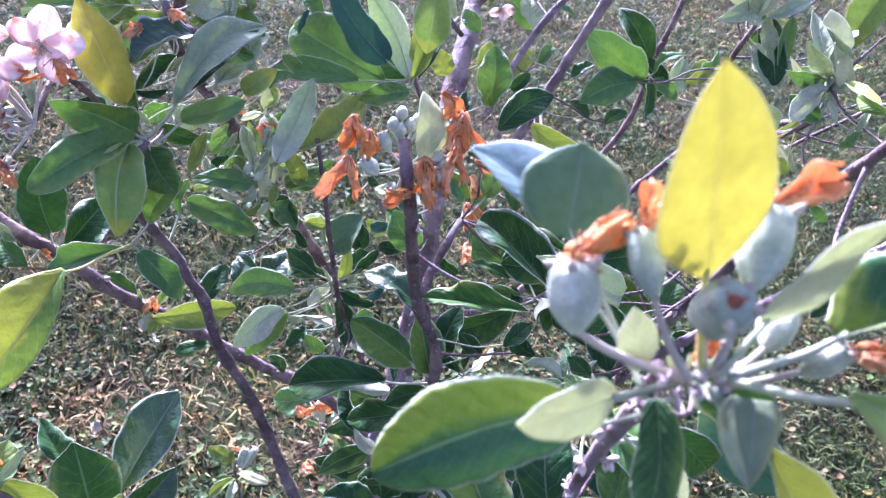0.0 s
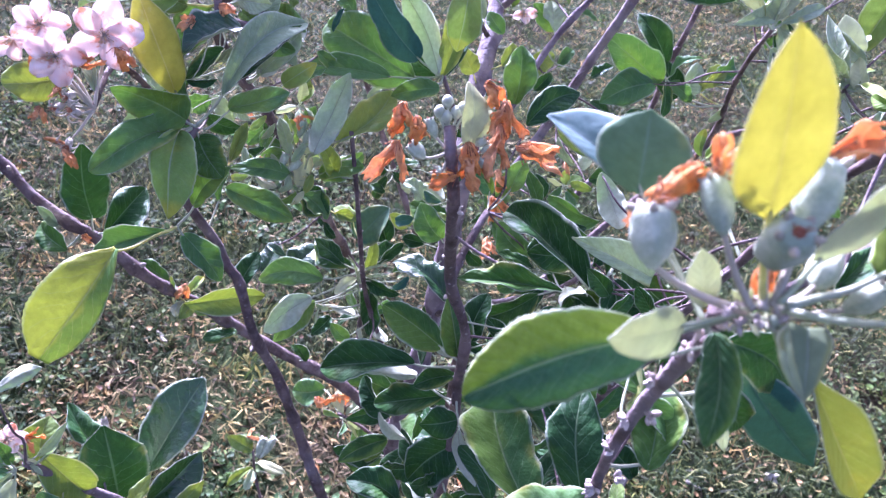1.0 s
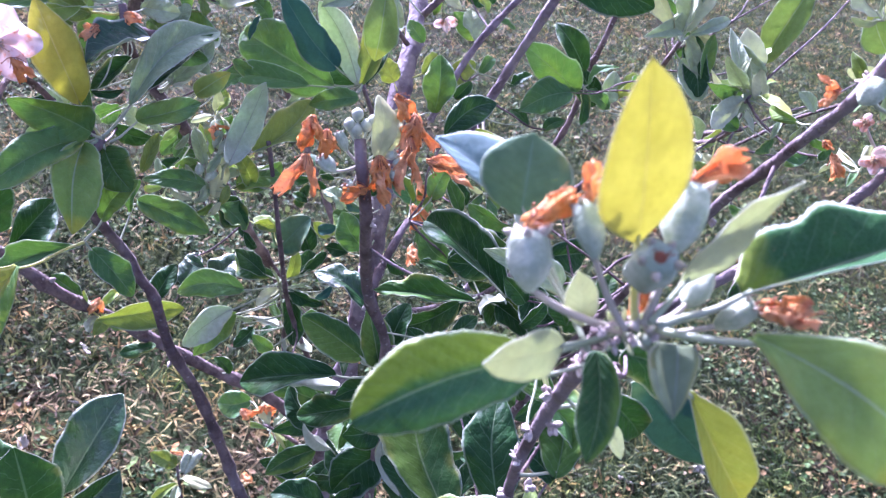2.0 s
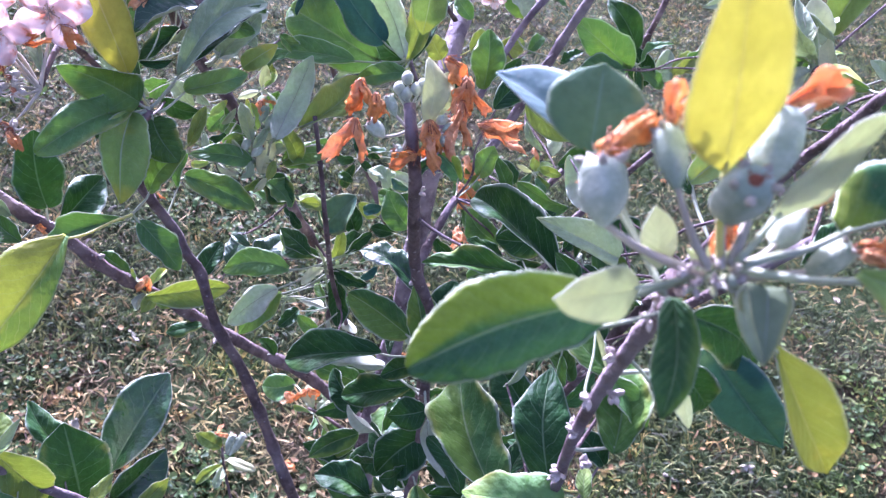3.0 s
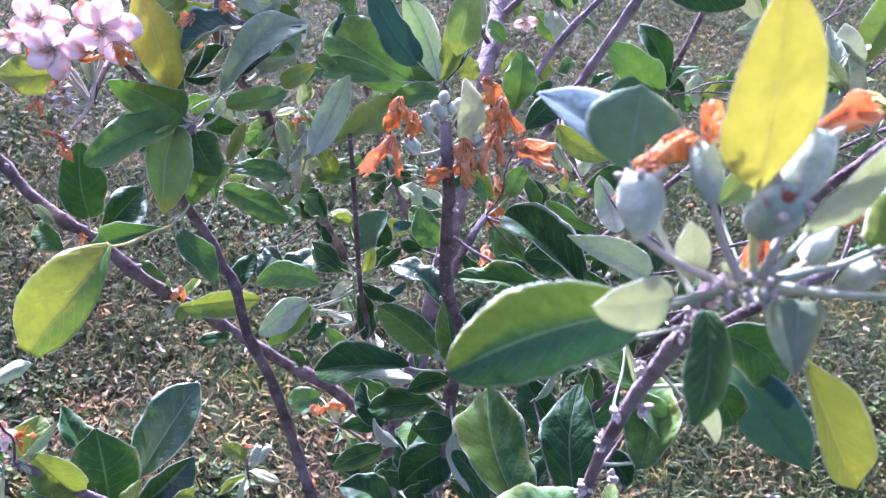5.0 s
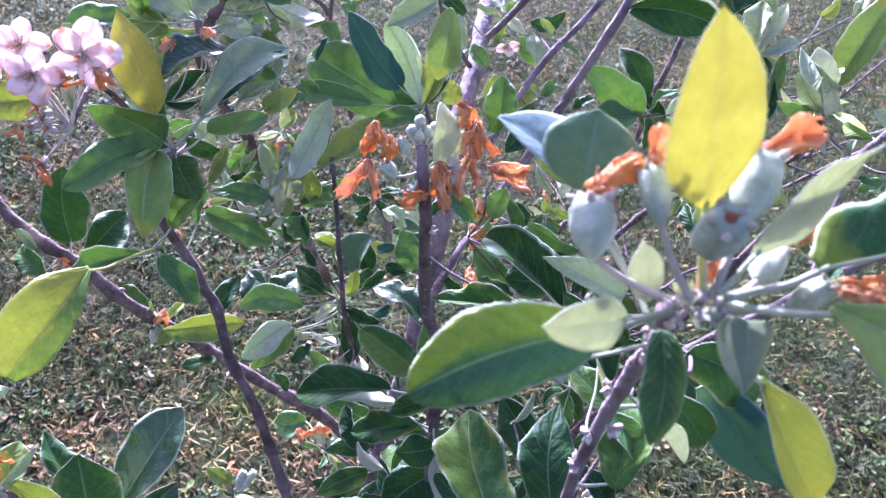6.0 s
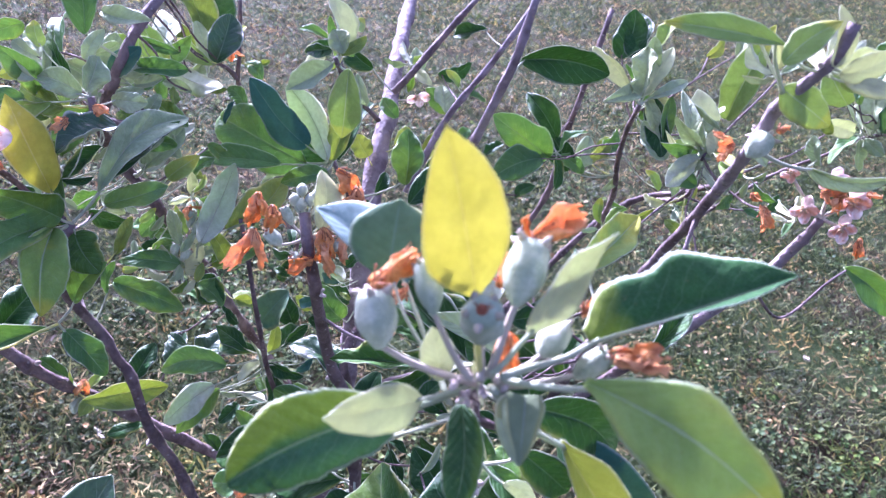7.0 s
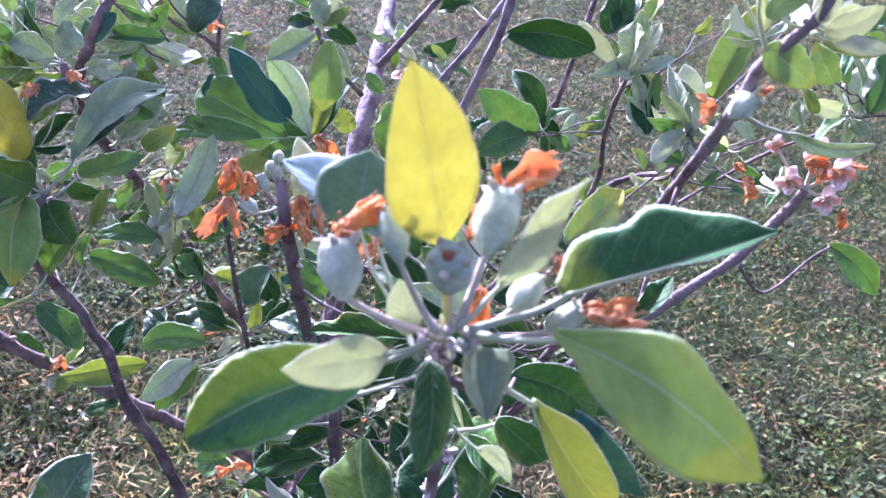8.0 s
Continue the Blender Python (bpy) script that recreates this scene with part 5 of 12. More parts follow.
leaf(front_shoot, (0.067, 0.3557, 1.4067), (0.0628, 0.3795, 1.4081), (-0.82, -0.18, 0.54), 0.39, 'dark', 0.041, 23.5, (0.0675, 0.3494, 1.4081), wave=0.15, shape=0.88, point=0.18, full=0.51, seed=564)
leaf(front_shoot, (0.0622, 0.3479, 1.4105), (0.0368, 0.3426, 1.4208), (-0.23, 0.97, -0.07), 0.522, 'green', 0.067, 33.7, (0.0675, 0.3494, 1.4081), wave=0.14, shape=0.89, point=0.05, full=0.52, seed=565)
leaf(front_shoot, (0.0653, 0.3518, 1.4004), (0.0557, 0.3589, 1.3718), (-0.95, -0.07, 0.30), 0.401, 'dark', 0.053, 25.0, (0.0675, 0.3494, 1.4081), wave=0.11, shape=0.98, point=0.24, full=0.6, seed=566)
leaf(front_shoot, (0.0688, 0.3483, 1.4023), (0.0762, 0.3464, 1.3703), (0.37, -0.92, 0.14), 0.368, 'green', 0.059, 44.1, (0.0675, 0.3494, 1.4081), wave=0.18, shape=0.82, point=0.06, seed=567)
leaf(front_shoot, (0.0752, 0.3535, 1.4053), (0.1039, 0.3676, 1.3958), (0.44, -0.35, 0.83), 0.445, 'dark', 0.145, 41.1, (0.0675, 0.3494, 1.4081), wave=0.18, shape=0.86, point=0.25, full=0.59, seed=568)
leaf(front_shoot, (0.0441, 0.1196, 1.6517), (0.0402, 0.1193, 1.6553), (0.19, -0.97, 0.14), 0.406, 'young', 0.05, 12, (0.0471, 0.122, 1.6479), twist=1, seed=598)
leaf(front_shoot, (0.0483, 0.1202, 1.6525), (0.0495, 0.1207, 1.6571), (0.20, -0.98, 0.06), 0.394, 'young', 0.05, 12, (0.0471, 0.122, 1.6479), twist=-5, seed=599)
leaf(front_shoot, (0.0502, 0.1193, 1.651), (0.054, 0.1174, 1.6515), (-0.30, -0.36, 0.88), 0.415, 'young', 0.05, 12, (0.0471, 0.122, 1.6479), twist=-1, seed=600)
leaf(front_shoot, (0.0457, 0.1177, 1.6486), (0.0432, 0.1142, 1.647), (0.59, -0.65, 0.48), 0.425, 'young', 0.05, 12, (0.0471, 0.122, 1.6479), twist=5, seed=601)
leaf(front_shoot, (0.0487, 0.1177, 1.6484), (0.0501, 0.1146, 1.6473), (-0.71, -0.51, 0.48), 0.408, 'young', 0.05, 12, (0.0471, 0.122, 1.6479), twist=-3, seed=602)
leaf(front_shoot, (0.046, 0.1202, 1.6527), (0.0445, 0.1204, 1.6568), (0.49, -0.85, 0.21), 0.379, 'young', 0.05, 12, (0.0471, 0.122, 1.6479), twist=-6, seed=603)
scar(front_shoot, (0.0468, 0.1606, 1.5809), (-0.73, -0.56, 0.39), 0.0065, 604)
scar(front_shoot, (0.0596, 0.1786, 1.5461), (0.62, -0.43, 0.65), 0.0073, 605)
scar(front_shoot, (0.051, 0.1812, 1.5375), (-0.74, -0.60, 0.30), 0.0076, 606)
scar(front_shoot, (0.0561, 0.1921, 1.5045), (-0.75, -0.61, 0.25), 0.0083, 607)
scar(front_shoot, (0.0705, 0.2038, 1.4729), (0.65, -0.45, 0.62), 0.0090, 608)
scar(front_shoot, (0.0605, 0.2032, 1.4618), (-0.74, -0.57, 0.37), 0.0092, 609)
scar(front_shoot, (0.0468, 0.1433, 1.6131), (-0.66, -0.58, 0.47), 0.0056, 610)
scar(front_shoot, (0.0455, 0.1379, 1.6261), (-0.55, -0.79, 0.28), 0.0053, 611)
scar(front_shoot, (0.0492, 0.1374, 1.6298), (0.36, -0.74, 0.57), 0.0052, 612)
scar(front_shoot, (0.0417, 0.1174, 1.6503), (-0.43, -0.69, 0.58), 0.0043, 697)
scar(front_shoot, (0.0538, 0.1189, 1.6521), (0.41, -0.69, 0.60), 0.0043, 698)
scar(front_shoot, (0.0445, 0.1191, 1.6528), (-0.25, -0.53, 0.81), 0.0043, 699)
scar(front_shoot, (0.0492, 0.1173, 1.6497), (0.27, -0.91, 0.31), 0.0043, 700)
scar(front_shoot, (0.0524, 0.1176, 1.65), (0.37, -0.85, 0.38), 0.0043, 701)
scar(front_shoot, (0.0444, 0.1161, 1.648), (-0.17, -0.94, 0.29), 0.0043, 702)
scar(front_shoot, (0.0489, 0.1199, 1.6539), (0.16, -0.51, 0.85), 0.0043, 703)

# center_shoot
leaf(center_shoot, (-0.0505, 0.3222, 1.5594), (-0.0592, 0.3427, 1.5864), (0.22, -0.74, 0.63), 0.48, 'young', 0.111, 26.2, (-0.0583, 0.3197, 1.5538), wave=0.16, shape=1.0, point=0.19, full=0.45, seed=40)
leaf(center_shoot, (-0.046, 0.3252, 1.5594), (-0.0475, 0.34, 1.5824), (-0.18, -0.83, 0.52), 0.46, 'young', 0.104, 15.6, (-0.0583, 0.3197, 1.5538), wave=0.22, shape=0.9, point=0.17, full=0.44, seed=41)
withered(center_shoot, (-0.0907, 0.3269, 1.5715), (0.17, -0.58, -0.80), 0.0181, 3, 0.5, 42)
withered(center_shoot, (-0.0872, 0.3144, 1.5543), (0.11, -0.59, -0.80), 0.0203, 3, 0.5, 43)
withered(center_shoot, (-0.0809, 0.3246, 1.567), (0.49, -0.49, -0.72), 0.0139, 3, 0.5, 44)
withered(center_shoot, (-0.0503, 0.3437, 1.588), (0.98, -0.04, -0.20), 0.016, 3, 0.5, 45)
withered(center_shoot, (-0.0377, 0.3406, 1.5821), (0.35, -0.54, -0.77), 0.0181, 3, 0.5, 46)
withered(center_shoot, (-0.0366, 0.3332, 1.5721), (0.37, -0.53, -0.76), 0.0235, 3, 0.5, 47)
withered(center_shoot, (-0.0241, 0.3278, 1.5631), (0.99, 0.11, -0.00), 0.0235, 3, 0.5, 48)
withered(center_shoot, (-0.0504, 0.3233, 1.5609), (0.69, -0.38, -0.61), 0.0171, 3, 0.5, 49)
withered(center_shoot, (-0.0494, 0.3178, 1.5534), (0.46, -0.50, -0.73), 0.0181, 3, 0.5, 50)
withered(center_shoot, (-0.0506, 0.3114, 1.545), (-0.84, -0.38, -0.39), 0.0139, 3, 0.5, 51)
fruitlet(center_shoot, (-0.0705, 0.3141, 1.5481), (-0.84, 0.09, 0.54), 0.0113, 0.0083, (-0.0583, 0.3197, 1.5538), 54)
fruitlet(center_shoot, (-0.0676, 0.3219, 1.5581), (-0.60, 0.28, 0.75), 0.0116, 0.0059, (-0.0583, 0.3197, 1.5538), 55)
fruitlet(center_shoot, (-0.0596, 0.3116, 1.5433), (-0.83, -0.41, 0.38), 0.0041, 0.0074, (-0.0583, 0.3197, 1.5538), 56)
fruitlet(center_shoot, (-0.0462, 0.3249, 1.5591), (0.72, 0.23, 0.66), 0.0073, 0.0059, (-0.0583, 0.3197, 1.5538), 57)
fruitlet(center_shoot, (-0.0419, 0.3235, 1.5566), (0.86, 0.13, 0.50), 0.0075, 0.0064, (-0.0583, 0.3197, 1.5538), 58)
fruitlet(center_shoot, (-0.0407, 0.3182, 1.5494), (0.26, 0.34, 0.91), 0.0068, 0.0059, (-0.0583, 0.3197, 1.5538), 59)
bud(center_shoot, (-0.0663, 0.3326, 1.5722), (-0.26, 0.56, 0.79), 0.0074, 0.0067, (-0.0608, 0.3244, 1.5605))
bud(center_shoot, (-0.069, 0.3284, 1.5671), (-0.26, 0.56, 0.79), 0.0074, 0.0067, (-0.0608, 0.3244, 1.5605))
bud(center_shoot, (-0.0601, 0.3304, 1.5683), (-0.26, 0.56, 0.79), 0.0074, 0.0067, (-0.0608, 0.3244, 1.5605))
bud(center_shoot, (-0.0573, 0.3325, 1.5707), (-0.26, 0.56, 0.79), 0.0074, 0.0067, (-0.0608, 0.3244, 1.5605))
bud(center_shoot, (-0.0646, 0.3277, 1.5654), (-0.26, 0.56, 0.79), 0.0074, 0.0067, (-0.0608, 0.3244, 1.5605))
leaf(center_shoot, (0.0249, 0.3076, 1.4923), (-0.0363, 0.3193, 1.4693), (-0.39, -0.41, 0.83), 0.375, 'dark', 0.057, 53.1, (-0.0477, 0.327, 1.4952), wave=0.25, shape=0.98, full=0.62, seed=60)
leaf(center_shoot, (-0.0378, 0.373, 1.3544), (-0.0903, 0.3829, 1.3704), (0.01, -0.83, 0.56), 0.554, 'edged', 0.014, 27.4, (-0.0199, 0.364, 1.3535), wave=0.14, shape=0.94, point=0.07, full=0.42, seed=130)
leaf(center_shoot, (-0.0238, 0.3687, 1.355), (-0.0424, 0.3842, 1.3955), (0.36, -0.81, 0.47), 0.524, 'edged', 0.109, 17.1, (-0.0199, 0.364, 1.3535), wave=0.2, shape=0.94, point=0.1, full=0.4, seed=131)
leaf(center_shoot, (-0.0207, 0.3801, 1.3615), (-0.0152, 0.4048, 1.3923), (-0.06, -0.77, 0.63), 0.606, 'dark', 0.0, 26.6, (-0.0203, 0.3634, 1.3589), wave=0.16, shape=0.94, point=-0.05, full=0.47, seed=132)
leaf(center_shoot, (-0.0543, 0.3626, 1.3396), (-0.1304, 0.3649, 1.2994), (-0.45, -0.36, 0.82), 0.496, 'dark', 0.101, 44.4, (-0.0219, 0.3746, 1.3375), wave=0.08, shape=1.02, point=0.24, full=0.47, seed=133)
leaf(center_shoot, (-0.0523, 0.3842, 1.3046), (-0.1014, 0.3849, 1.2894), (0.16, 0.87, -0.47), 0.337, 'dark', 0.085, 39.7, (-0.0154, 0.3699, 1.303), wave=0.2, shape=1.0, point=0.23, full=0.42, seed=134)
leaf(center_shoot, (-0.0213, 0.381, 1.321), (-0.0518, 0.3613, 1.315), (0.18, -0.53, 0.83), 0.542, 'dark', 0.039, 32.5, (-0.0191, 0.372, 1.3337), wave=0.14, shape=1.1, point=0.27, full=0.51, seed=135)
leaf(center_shoot, (-0.0253, 0.3802, 1.2954), (-0.0818, 0.3831, 1.2549), (-0.48, -0.62, 0.62), 0.46, 'dark', 0.097, 38.0, (-0.0146, 0.3709, 1.2951), wave=0.18, shape=1.05, point=0.03, full=0.6, seed=136)
leaf(center_shoot, (-0.0101, 0.358, 1.297), (-0.0386, 0.3489, 1.2877), (0.05, -0.79, 0.61), 0.894, 'dark', 0.036, 15.4, (-0.0146, 0.3709, 1.2951), shape=0.79, point=0.25, full=0.6, seed=137)
leaf(center_shoot, (-0.004, 0.3798, 1.2417), (-0.0363, 0.3572, 1.2022), (0.11, -0.90, 0.43), 0.795, 'dark', 0.006, 23.5, (-0.0092, 0.3779, 1.2398), wave=0.19, shape=0.78, point=-0.01, full=0.53, seed=138)
leaf(center_shoot, (-0.0389, 0.3689, 1.1486), (-0.0934, 0.3733, 1.1505), (0.01, -0.24, 0.97), 0.749, 'dark', 0.073, 40.3, (-0.0049, 0.3859, 1.1541), wave=0.12, shape=0.99, point=0.16, full=0.58, seed=139)
leaf(center_shoot, (-0.0073, 0.3409, 1.3073), (0.0173, 0.3259, 1.2672), (-0.34, 0.79, -0.50), 0.274, 'dark', 0.148, 19.3, (-0.0162, 0.3689, 1.3109), wave=0.17, shape=1.05, point=0.07, full=0.57, seed=143)
leaf(center_shoot, (0.033, 0.3155, 1.2676), (-0.0039, 0.3329, 1.2983), (0.48, -0.38, 0.79), 0.421, 'dark', 0.134, 17.0, (-0.0123, 0.3739, 1.2714), wave=0.09, shape=1.02, point=-0.01, full=0.47, seed=144)
leaf(center_shoot, (0.0518, 0.3586, 1.3558), (0.0285, 0.3663, 1.3737), (-0.30, -0.95, 0.02), 0.607, 'dark', 0.004, 44.3, (-0.0194, 0.3645, 1.3481), wave=0.14, shape=1.05, point=0.18, full=0.44, seed=335)
leaf(center_shoot, (0.0084, 0.3808, 1.3749), (-0.0107, 0.3848, 1.3866), (0.03, -0.93, 0.36), 0.611, 'dark', 0.052, 13.6, (-0.0212, 0.3622, 1.3696), wave=0.12, shape=0.86, point=0.01, full=0.54, seed=337)
leaf(center_shoot, (0.0206, 0.3517, 1.4179), (0.0345, 0.3676, 1.4313), (-0.18, -0.54, 0.82), 0.607, 'dark', 0.065, 36.7, (-0.0285, 0.3576, 1.401), wave=0.09, shape=1.02, point=0.17, full=0.58, seed=338)
leaf(center_shoot, (0.0432, 0.3676, 1.4024), (0.023, 0.369, 1.4146), (0.06, -0.98, 0.21), 0.59, 'dark', 0.001, 20.2, (-0.0225, 0.3605, 1.3857), wave=0.21, shape=1.09, point=-0.05, full=0.47, seed=340)
leaf(center_shoot, (0.0329, 0.3722, 1.2763), (0.0075, 0.3888, 1.2878), (-0.19, -0.74, 0.64), 0.632, 'dark', 0.13, 38.2, (-0.0123, 0.3739, 1.2714), wave=0.24, shape=0.99, point=0.3, full=0.54, seed=343)
leaf(center_shoot, (0.0779, 0.3484, 1.2715), (0.0835, 0.3625, 1.2856), (0.16, -0.73, 0.67), 0.627, 'dark', 0.08, 23.5, (-0.0115, 0.3749, 1.2635), wave=0.14, shape=1.02, point=0.11, full=0.58, seed=346)
leaf(center_shoot, (0.0035, 0.4074, 1.3276), (0.0171, 0.4272, 1.3401), (0.61, 0.08, -0.79), 0.421, 'edged', 0.108, 16.1, (0.0005, 0.4043, 1.3237), wave=0.26, shape=1.04, point=0.11, full=0.42, seed=513)
leaf(center_shoot, (0.0003, 0.4036, 1.3308), (-0.0009, 0.3981, 1.3651), (-0.81, -0.57, -0.12), 0.382, 'dark', 0.054, 28.2, (0.0005, 0.4043, 1.3237), wave=0.09, shape=1.04, point=0.02, full=0.42, seed=514)
leaf(center_shoot, (-0.0026, 0.4043, 1.3253), (-0.0276, 0.4073, 1.3348), (0.22, -0.59, 0.78), 0.406, 'dark', 0.045, 32.9, (0.0005, 0.4043, 1.3237), wave=0.24, shape=0.99, point=0.12, full=0.61, seed=515)
leaf(center_shoot, (-0.0038, 0.4017, 1.322), (-0.0226, 0.3907, 1.3143), (0.33, -0.85, 0.40), 0.43, 'dark', 0.112, 35.8, (0.0005, 0.4043, 1.3237), wave=0.24, shape=1.05, point=0.13, full=0.43, seed=516)
leaf(center_shoot, (0.0048, 0.3999, 1.3186), (0.0198, 0.3792, 1.3047), (-0.45, -0.70, 0.56), 0.548, 'dark', 0.1, 21.2, (0.0005, 0.4043, 1.3237), wave=0.2, shape=1.07, point=-0.01, full=0.47, seed=517)
leaf(center_shoot, (0.0031, 0.4044, 1.3223), (0.0195, 0.4025, 1.3158), (0.33, -0.28, 0.90), 0.551, 'dark', 0.078, 24.5, (0.0005, 0.4043, 1.3237), wave=0.16, shape=1.06, point=0.29, full=0.55, seed=518)
leaf(center_shoot, (-0.0472, 0.419, 1.3191), (-0.0343, 0.4228, 1.34), (-0.79, -0.30, 0.54), 0.392, 'dark', 0.092, 21.6, (-0.0498, 0.4176, 1.3153), wave=0.09, point=0.27, full=0.57, seed=547)
leaf(center_shoot, (-0.0516, 0.4172, 1.3204), (-0.063, 0.4184, 1.349), (-0.08, -1.00, 0.01), 0.38, 'dark', 0.113, 31.9, (-0.0498, 0.4176, 1.3153), shape=0.8, point=0.3, full=0.45, seed=548)
leaf(center_shoot, (-0.054, 0.4198, 1.3133), (-0.0797, 0.4243, 1.3094), (-0.22, -0.87, 0.44), 0.435, 'edged', 0.025, 17.3, (-0.0498, 0.4176, 1.3153), wave=0.25, shape=1.02, point=0.25, full=0.53, seed=549)
leaf(center_shoot, (-0.05, 0.4095, 1.3169), (-0.0503, 0.377, 1.3255), (-0.26, 0.25, 0.93), 0.237, 'dark', 0.133, 21.7, (-0.0498, 0.4176, 1.3153), wave=0.11, shape=1.07, point=0.1, full=0.45, seed=550)
leaf(center_shoot, (-0.046, 0.4174, 1.3134), (-0.0288, 0.419, 1.3021), (-0.45, 0.68, -0.58), 0.465, 'dark', 0.013, 14.9, (-0.0498, 0.4176, 1.3153), shape=0.87, point=0.16, full=0.6, seed=551)
leaf(center_shoot, (-0.04, 0.4243, 1.1783), (-0.022, 0.4676, 1.182), (-0.23, 0.18, -0.96), 0.511, 'dark', 0.081, 29.5, (-0.0445, 0.4143, 1.1764), wave=0.09, shape=1.02, point=-0.03, full=0.51, seed=552)
leaf(center_shoot, (-0.0446, 0.4172, 1.1819), (-0.0446, 0.424, 1.2075), (0.66, -0.73, 0.19), 0.521, 'dark', 0.002, 31.8, (-0.0445, 0.4143, 1.1764), wave=0.08, shape=1.1, point=0.13, full=0.46, seed=553)
leaf(center_shoot, (-0.0512, 0.4137, 1.1828), (-0.08, 0.4074, 1.2159), (-0.75, 0.25, -0.61), 0.471, 'dark', 0.059, 42.6, (-0.0445, 0.4143, 1.1764), wave=0.16, shape=0.83, point=0.19, full=0.59, seed=554)
leaf(center_shoot, (-0.0482, 0.4127, 1.1671), (-0.0649, 0.3991, 1.1314), (-0.57, -0.64, 0.51), 0.551, 'dark', 0.139, 21.5, (-0.0445, 0.4143, 1.1764), wave=0.09, shape=1.02, point=0.11, seed=555)
leaf(center_shoot, (-0.0442, 0.4163, 1.1672), (-0.0416, 0.4164, 1.1274), (-0.10, -0.99, -0.01), 0.365, 'dark', 0.043, 29.8, (-0.0445, 0.4143, 1.1764), shape=0.94, point=0.11, full=0.62, seed=556)
leaf(center_shoot, (-0.0396, 0.4168, 1.1706), (-0.0154, 0.4245, 1.1481), (0.67, 0.06, 0.74), 0.444, 'edged', 0.117, 22.6, (-0.0445, 0.4143, 1.1764), wave=0.11, shape=0.91, point=0.02, full=0.47, seed=557)
leaf(center_shoot, (0.078, 0.3409, 1.3159), (0.0961, 0.3508, 1.3371), (0.17, 0.83, -0.53), 0.428, 'dark', 0.074, 20.3, (0.0742, 0.3395, 1.3104), wave=0.09, shape=0.95, point=0.06, full=0.61, seed=569)
leaf(center_shoot, (0.0723, 0.3419, 1.3133), (0.0585, 0.3572, 1.3351), (0.28, -0.69, 0.66), 0.484, 'dark', 0.132, 33.4, (0.0742, 0.3395, 1.3104), wave=0.22, shape=0.83, point=-0.01, full=0.42, seed=570)
leaf(center_shoot, (0.0732, 0.3448, 1.3043), (0.0601, 0.3662, 1.2801), (-0.76, 0.23, 0.61), 0.3, 'dark', 0.003, 37.7, (0.0742, 0.3395, 1.3104), wave=0.23, shape=1.05, point=0.25, full=0.53, seed=571)
leaf(center_shoot, (0.0751, 0.334, 1.3084), (0.0808, 0.3111, 1.2913), (0.60, -0.37, 0.70), 0.527, 'dark', 0.138, 32.5, (0.0742, 0.3395, 1.3104), wave=0.17, shape=1.04, point=0.22, full=0.61, seed=572)
leaf(center_shoot, (0.0772, 0.3392, 1.3097), (0.0942, 0.3382, 1.3048), (-0.27, 0.10, -0.96), 0.474, 'dark', 0.065, 42.0, (0.0742, 0.3395, 1.3104), wave=0.11, shape=0.9, point=0.02, full=0.49, seed=573)

# fork_twig
withered(fork_twig, (-0.0404, 0.5459, 1.4179), (0.30, -0.55, -0.78), 0.022, 3, 0.5, 52)
withered(fork_twig, (-0.0381, 0.5316, 1.3985), (0.45, -0.50, -0.74), 0.02, 3, 0.7, 53)
leaf(fork_twig, (-0.044, 0.424, 1.3564), (-0.101, 0.4489, 1.3626), (0.01, -0.22, 0.98), 0.58, 'gloss', 0.069, 43.5, (-0.0366, 0.4097, 1.3591), wave=0.2, shape=0.92, point=0.11, full=0.46, seed=129)
leaf(fork_twig, (-0.0245, 0.4927, 1.4951), (0.0085, 0.5263, 1.5192), (0.11, -0.65, 0.76), 0.487, 'dark', 0.118, 21.4, (-0.0363, 0.4893, 1.4088), wave=0.15, shape=0.95, point=-0.0, full=0.6, seed=199)
leaf(fork_twig, (0.0568, 0.5075, 1.4196), (0.0097, 0.5109, 1.4291), (-0.09, -0.99, -0.11), 0.641, 'green', 0.118, 45.7, (-0.0363, 0.4893, 1.4088), wave=0.16, shape=1.05, point=0.29, full=0.44, seed=212)
leaf(fork_twig, (0.0076, 0.5453, 1.3433), (-0.03, 0.5616, 1.3509), (-0.39, -0.92, 0.03), 0.659, 'green', 0.143, 29.9, (-0.0363, 0.4893, 1.4088), wave=0.14, shape=0.79, point=0.29, full=0.44, seed=215)
withered(fork_twig, (-0.0358, 0.6224, 1.2851), (0.69, -0.38, -0.61), 0.022, 4, 0.8, 218)
leaf(fork_twig, (0.0313, 0.476, 1.4147), (0.0464, 0.4884, 1.4236), (-0.17, -0.43, 0.89), 0.594, 'dark', 0.074, 24.7, (-0.0363, 0.4893, 1.4088), wave=0.19, shape=0.78, point=-0.03, full=0.46, seed=345)
leaf(fork_twig, (-0.0477, 0.4988, 1.3563), (-0.0288, 0.4974, 1.3449), (0.12, -0.94, 0.32), 0.632, 'dark', 0.138, 26.1, (-0.0367, 0.4865, 1.4082), wave=0.22, shape=0.87, point=-0.02, full=0.59, seed=355)
leaf(fork_twig, (-0.032, 0.5611, 1.3642), (-0.0226, 0.5904, 1.3694), (0.55, -0.31, 0.77), 0.332, 'green', 0.13, 22.0, (-0.034, 0.5554, 1.3628), wave=0.17, shape=1.05, point=0.03, full=0.53, seed=558)
leaf(fork_twig, (-0.0353, 0.5574, 1.3646), (-0.0446, 0.5668, 1.3808), (-0.55, -0.82, 0.16), 0.57, 'green', 0.041, 22.7, (-0.034, 0.5554, 1.3628), shape=1.01, full=0.57, seed=559)
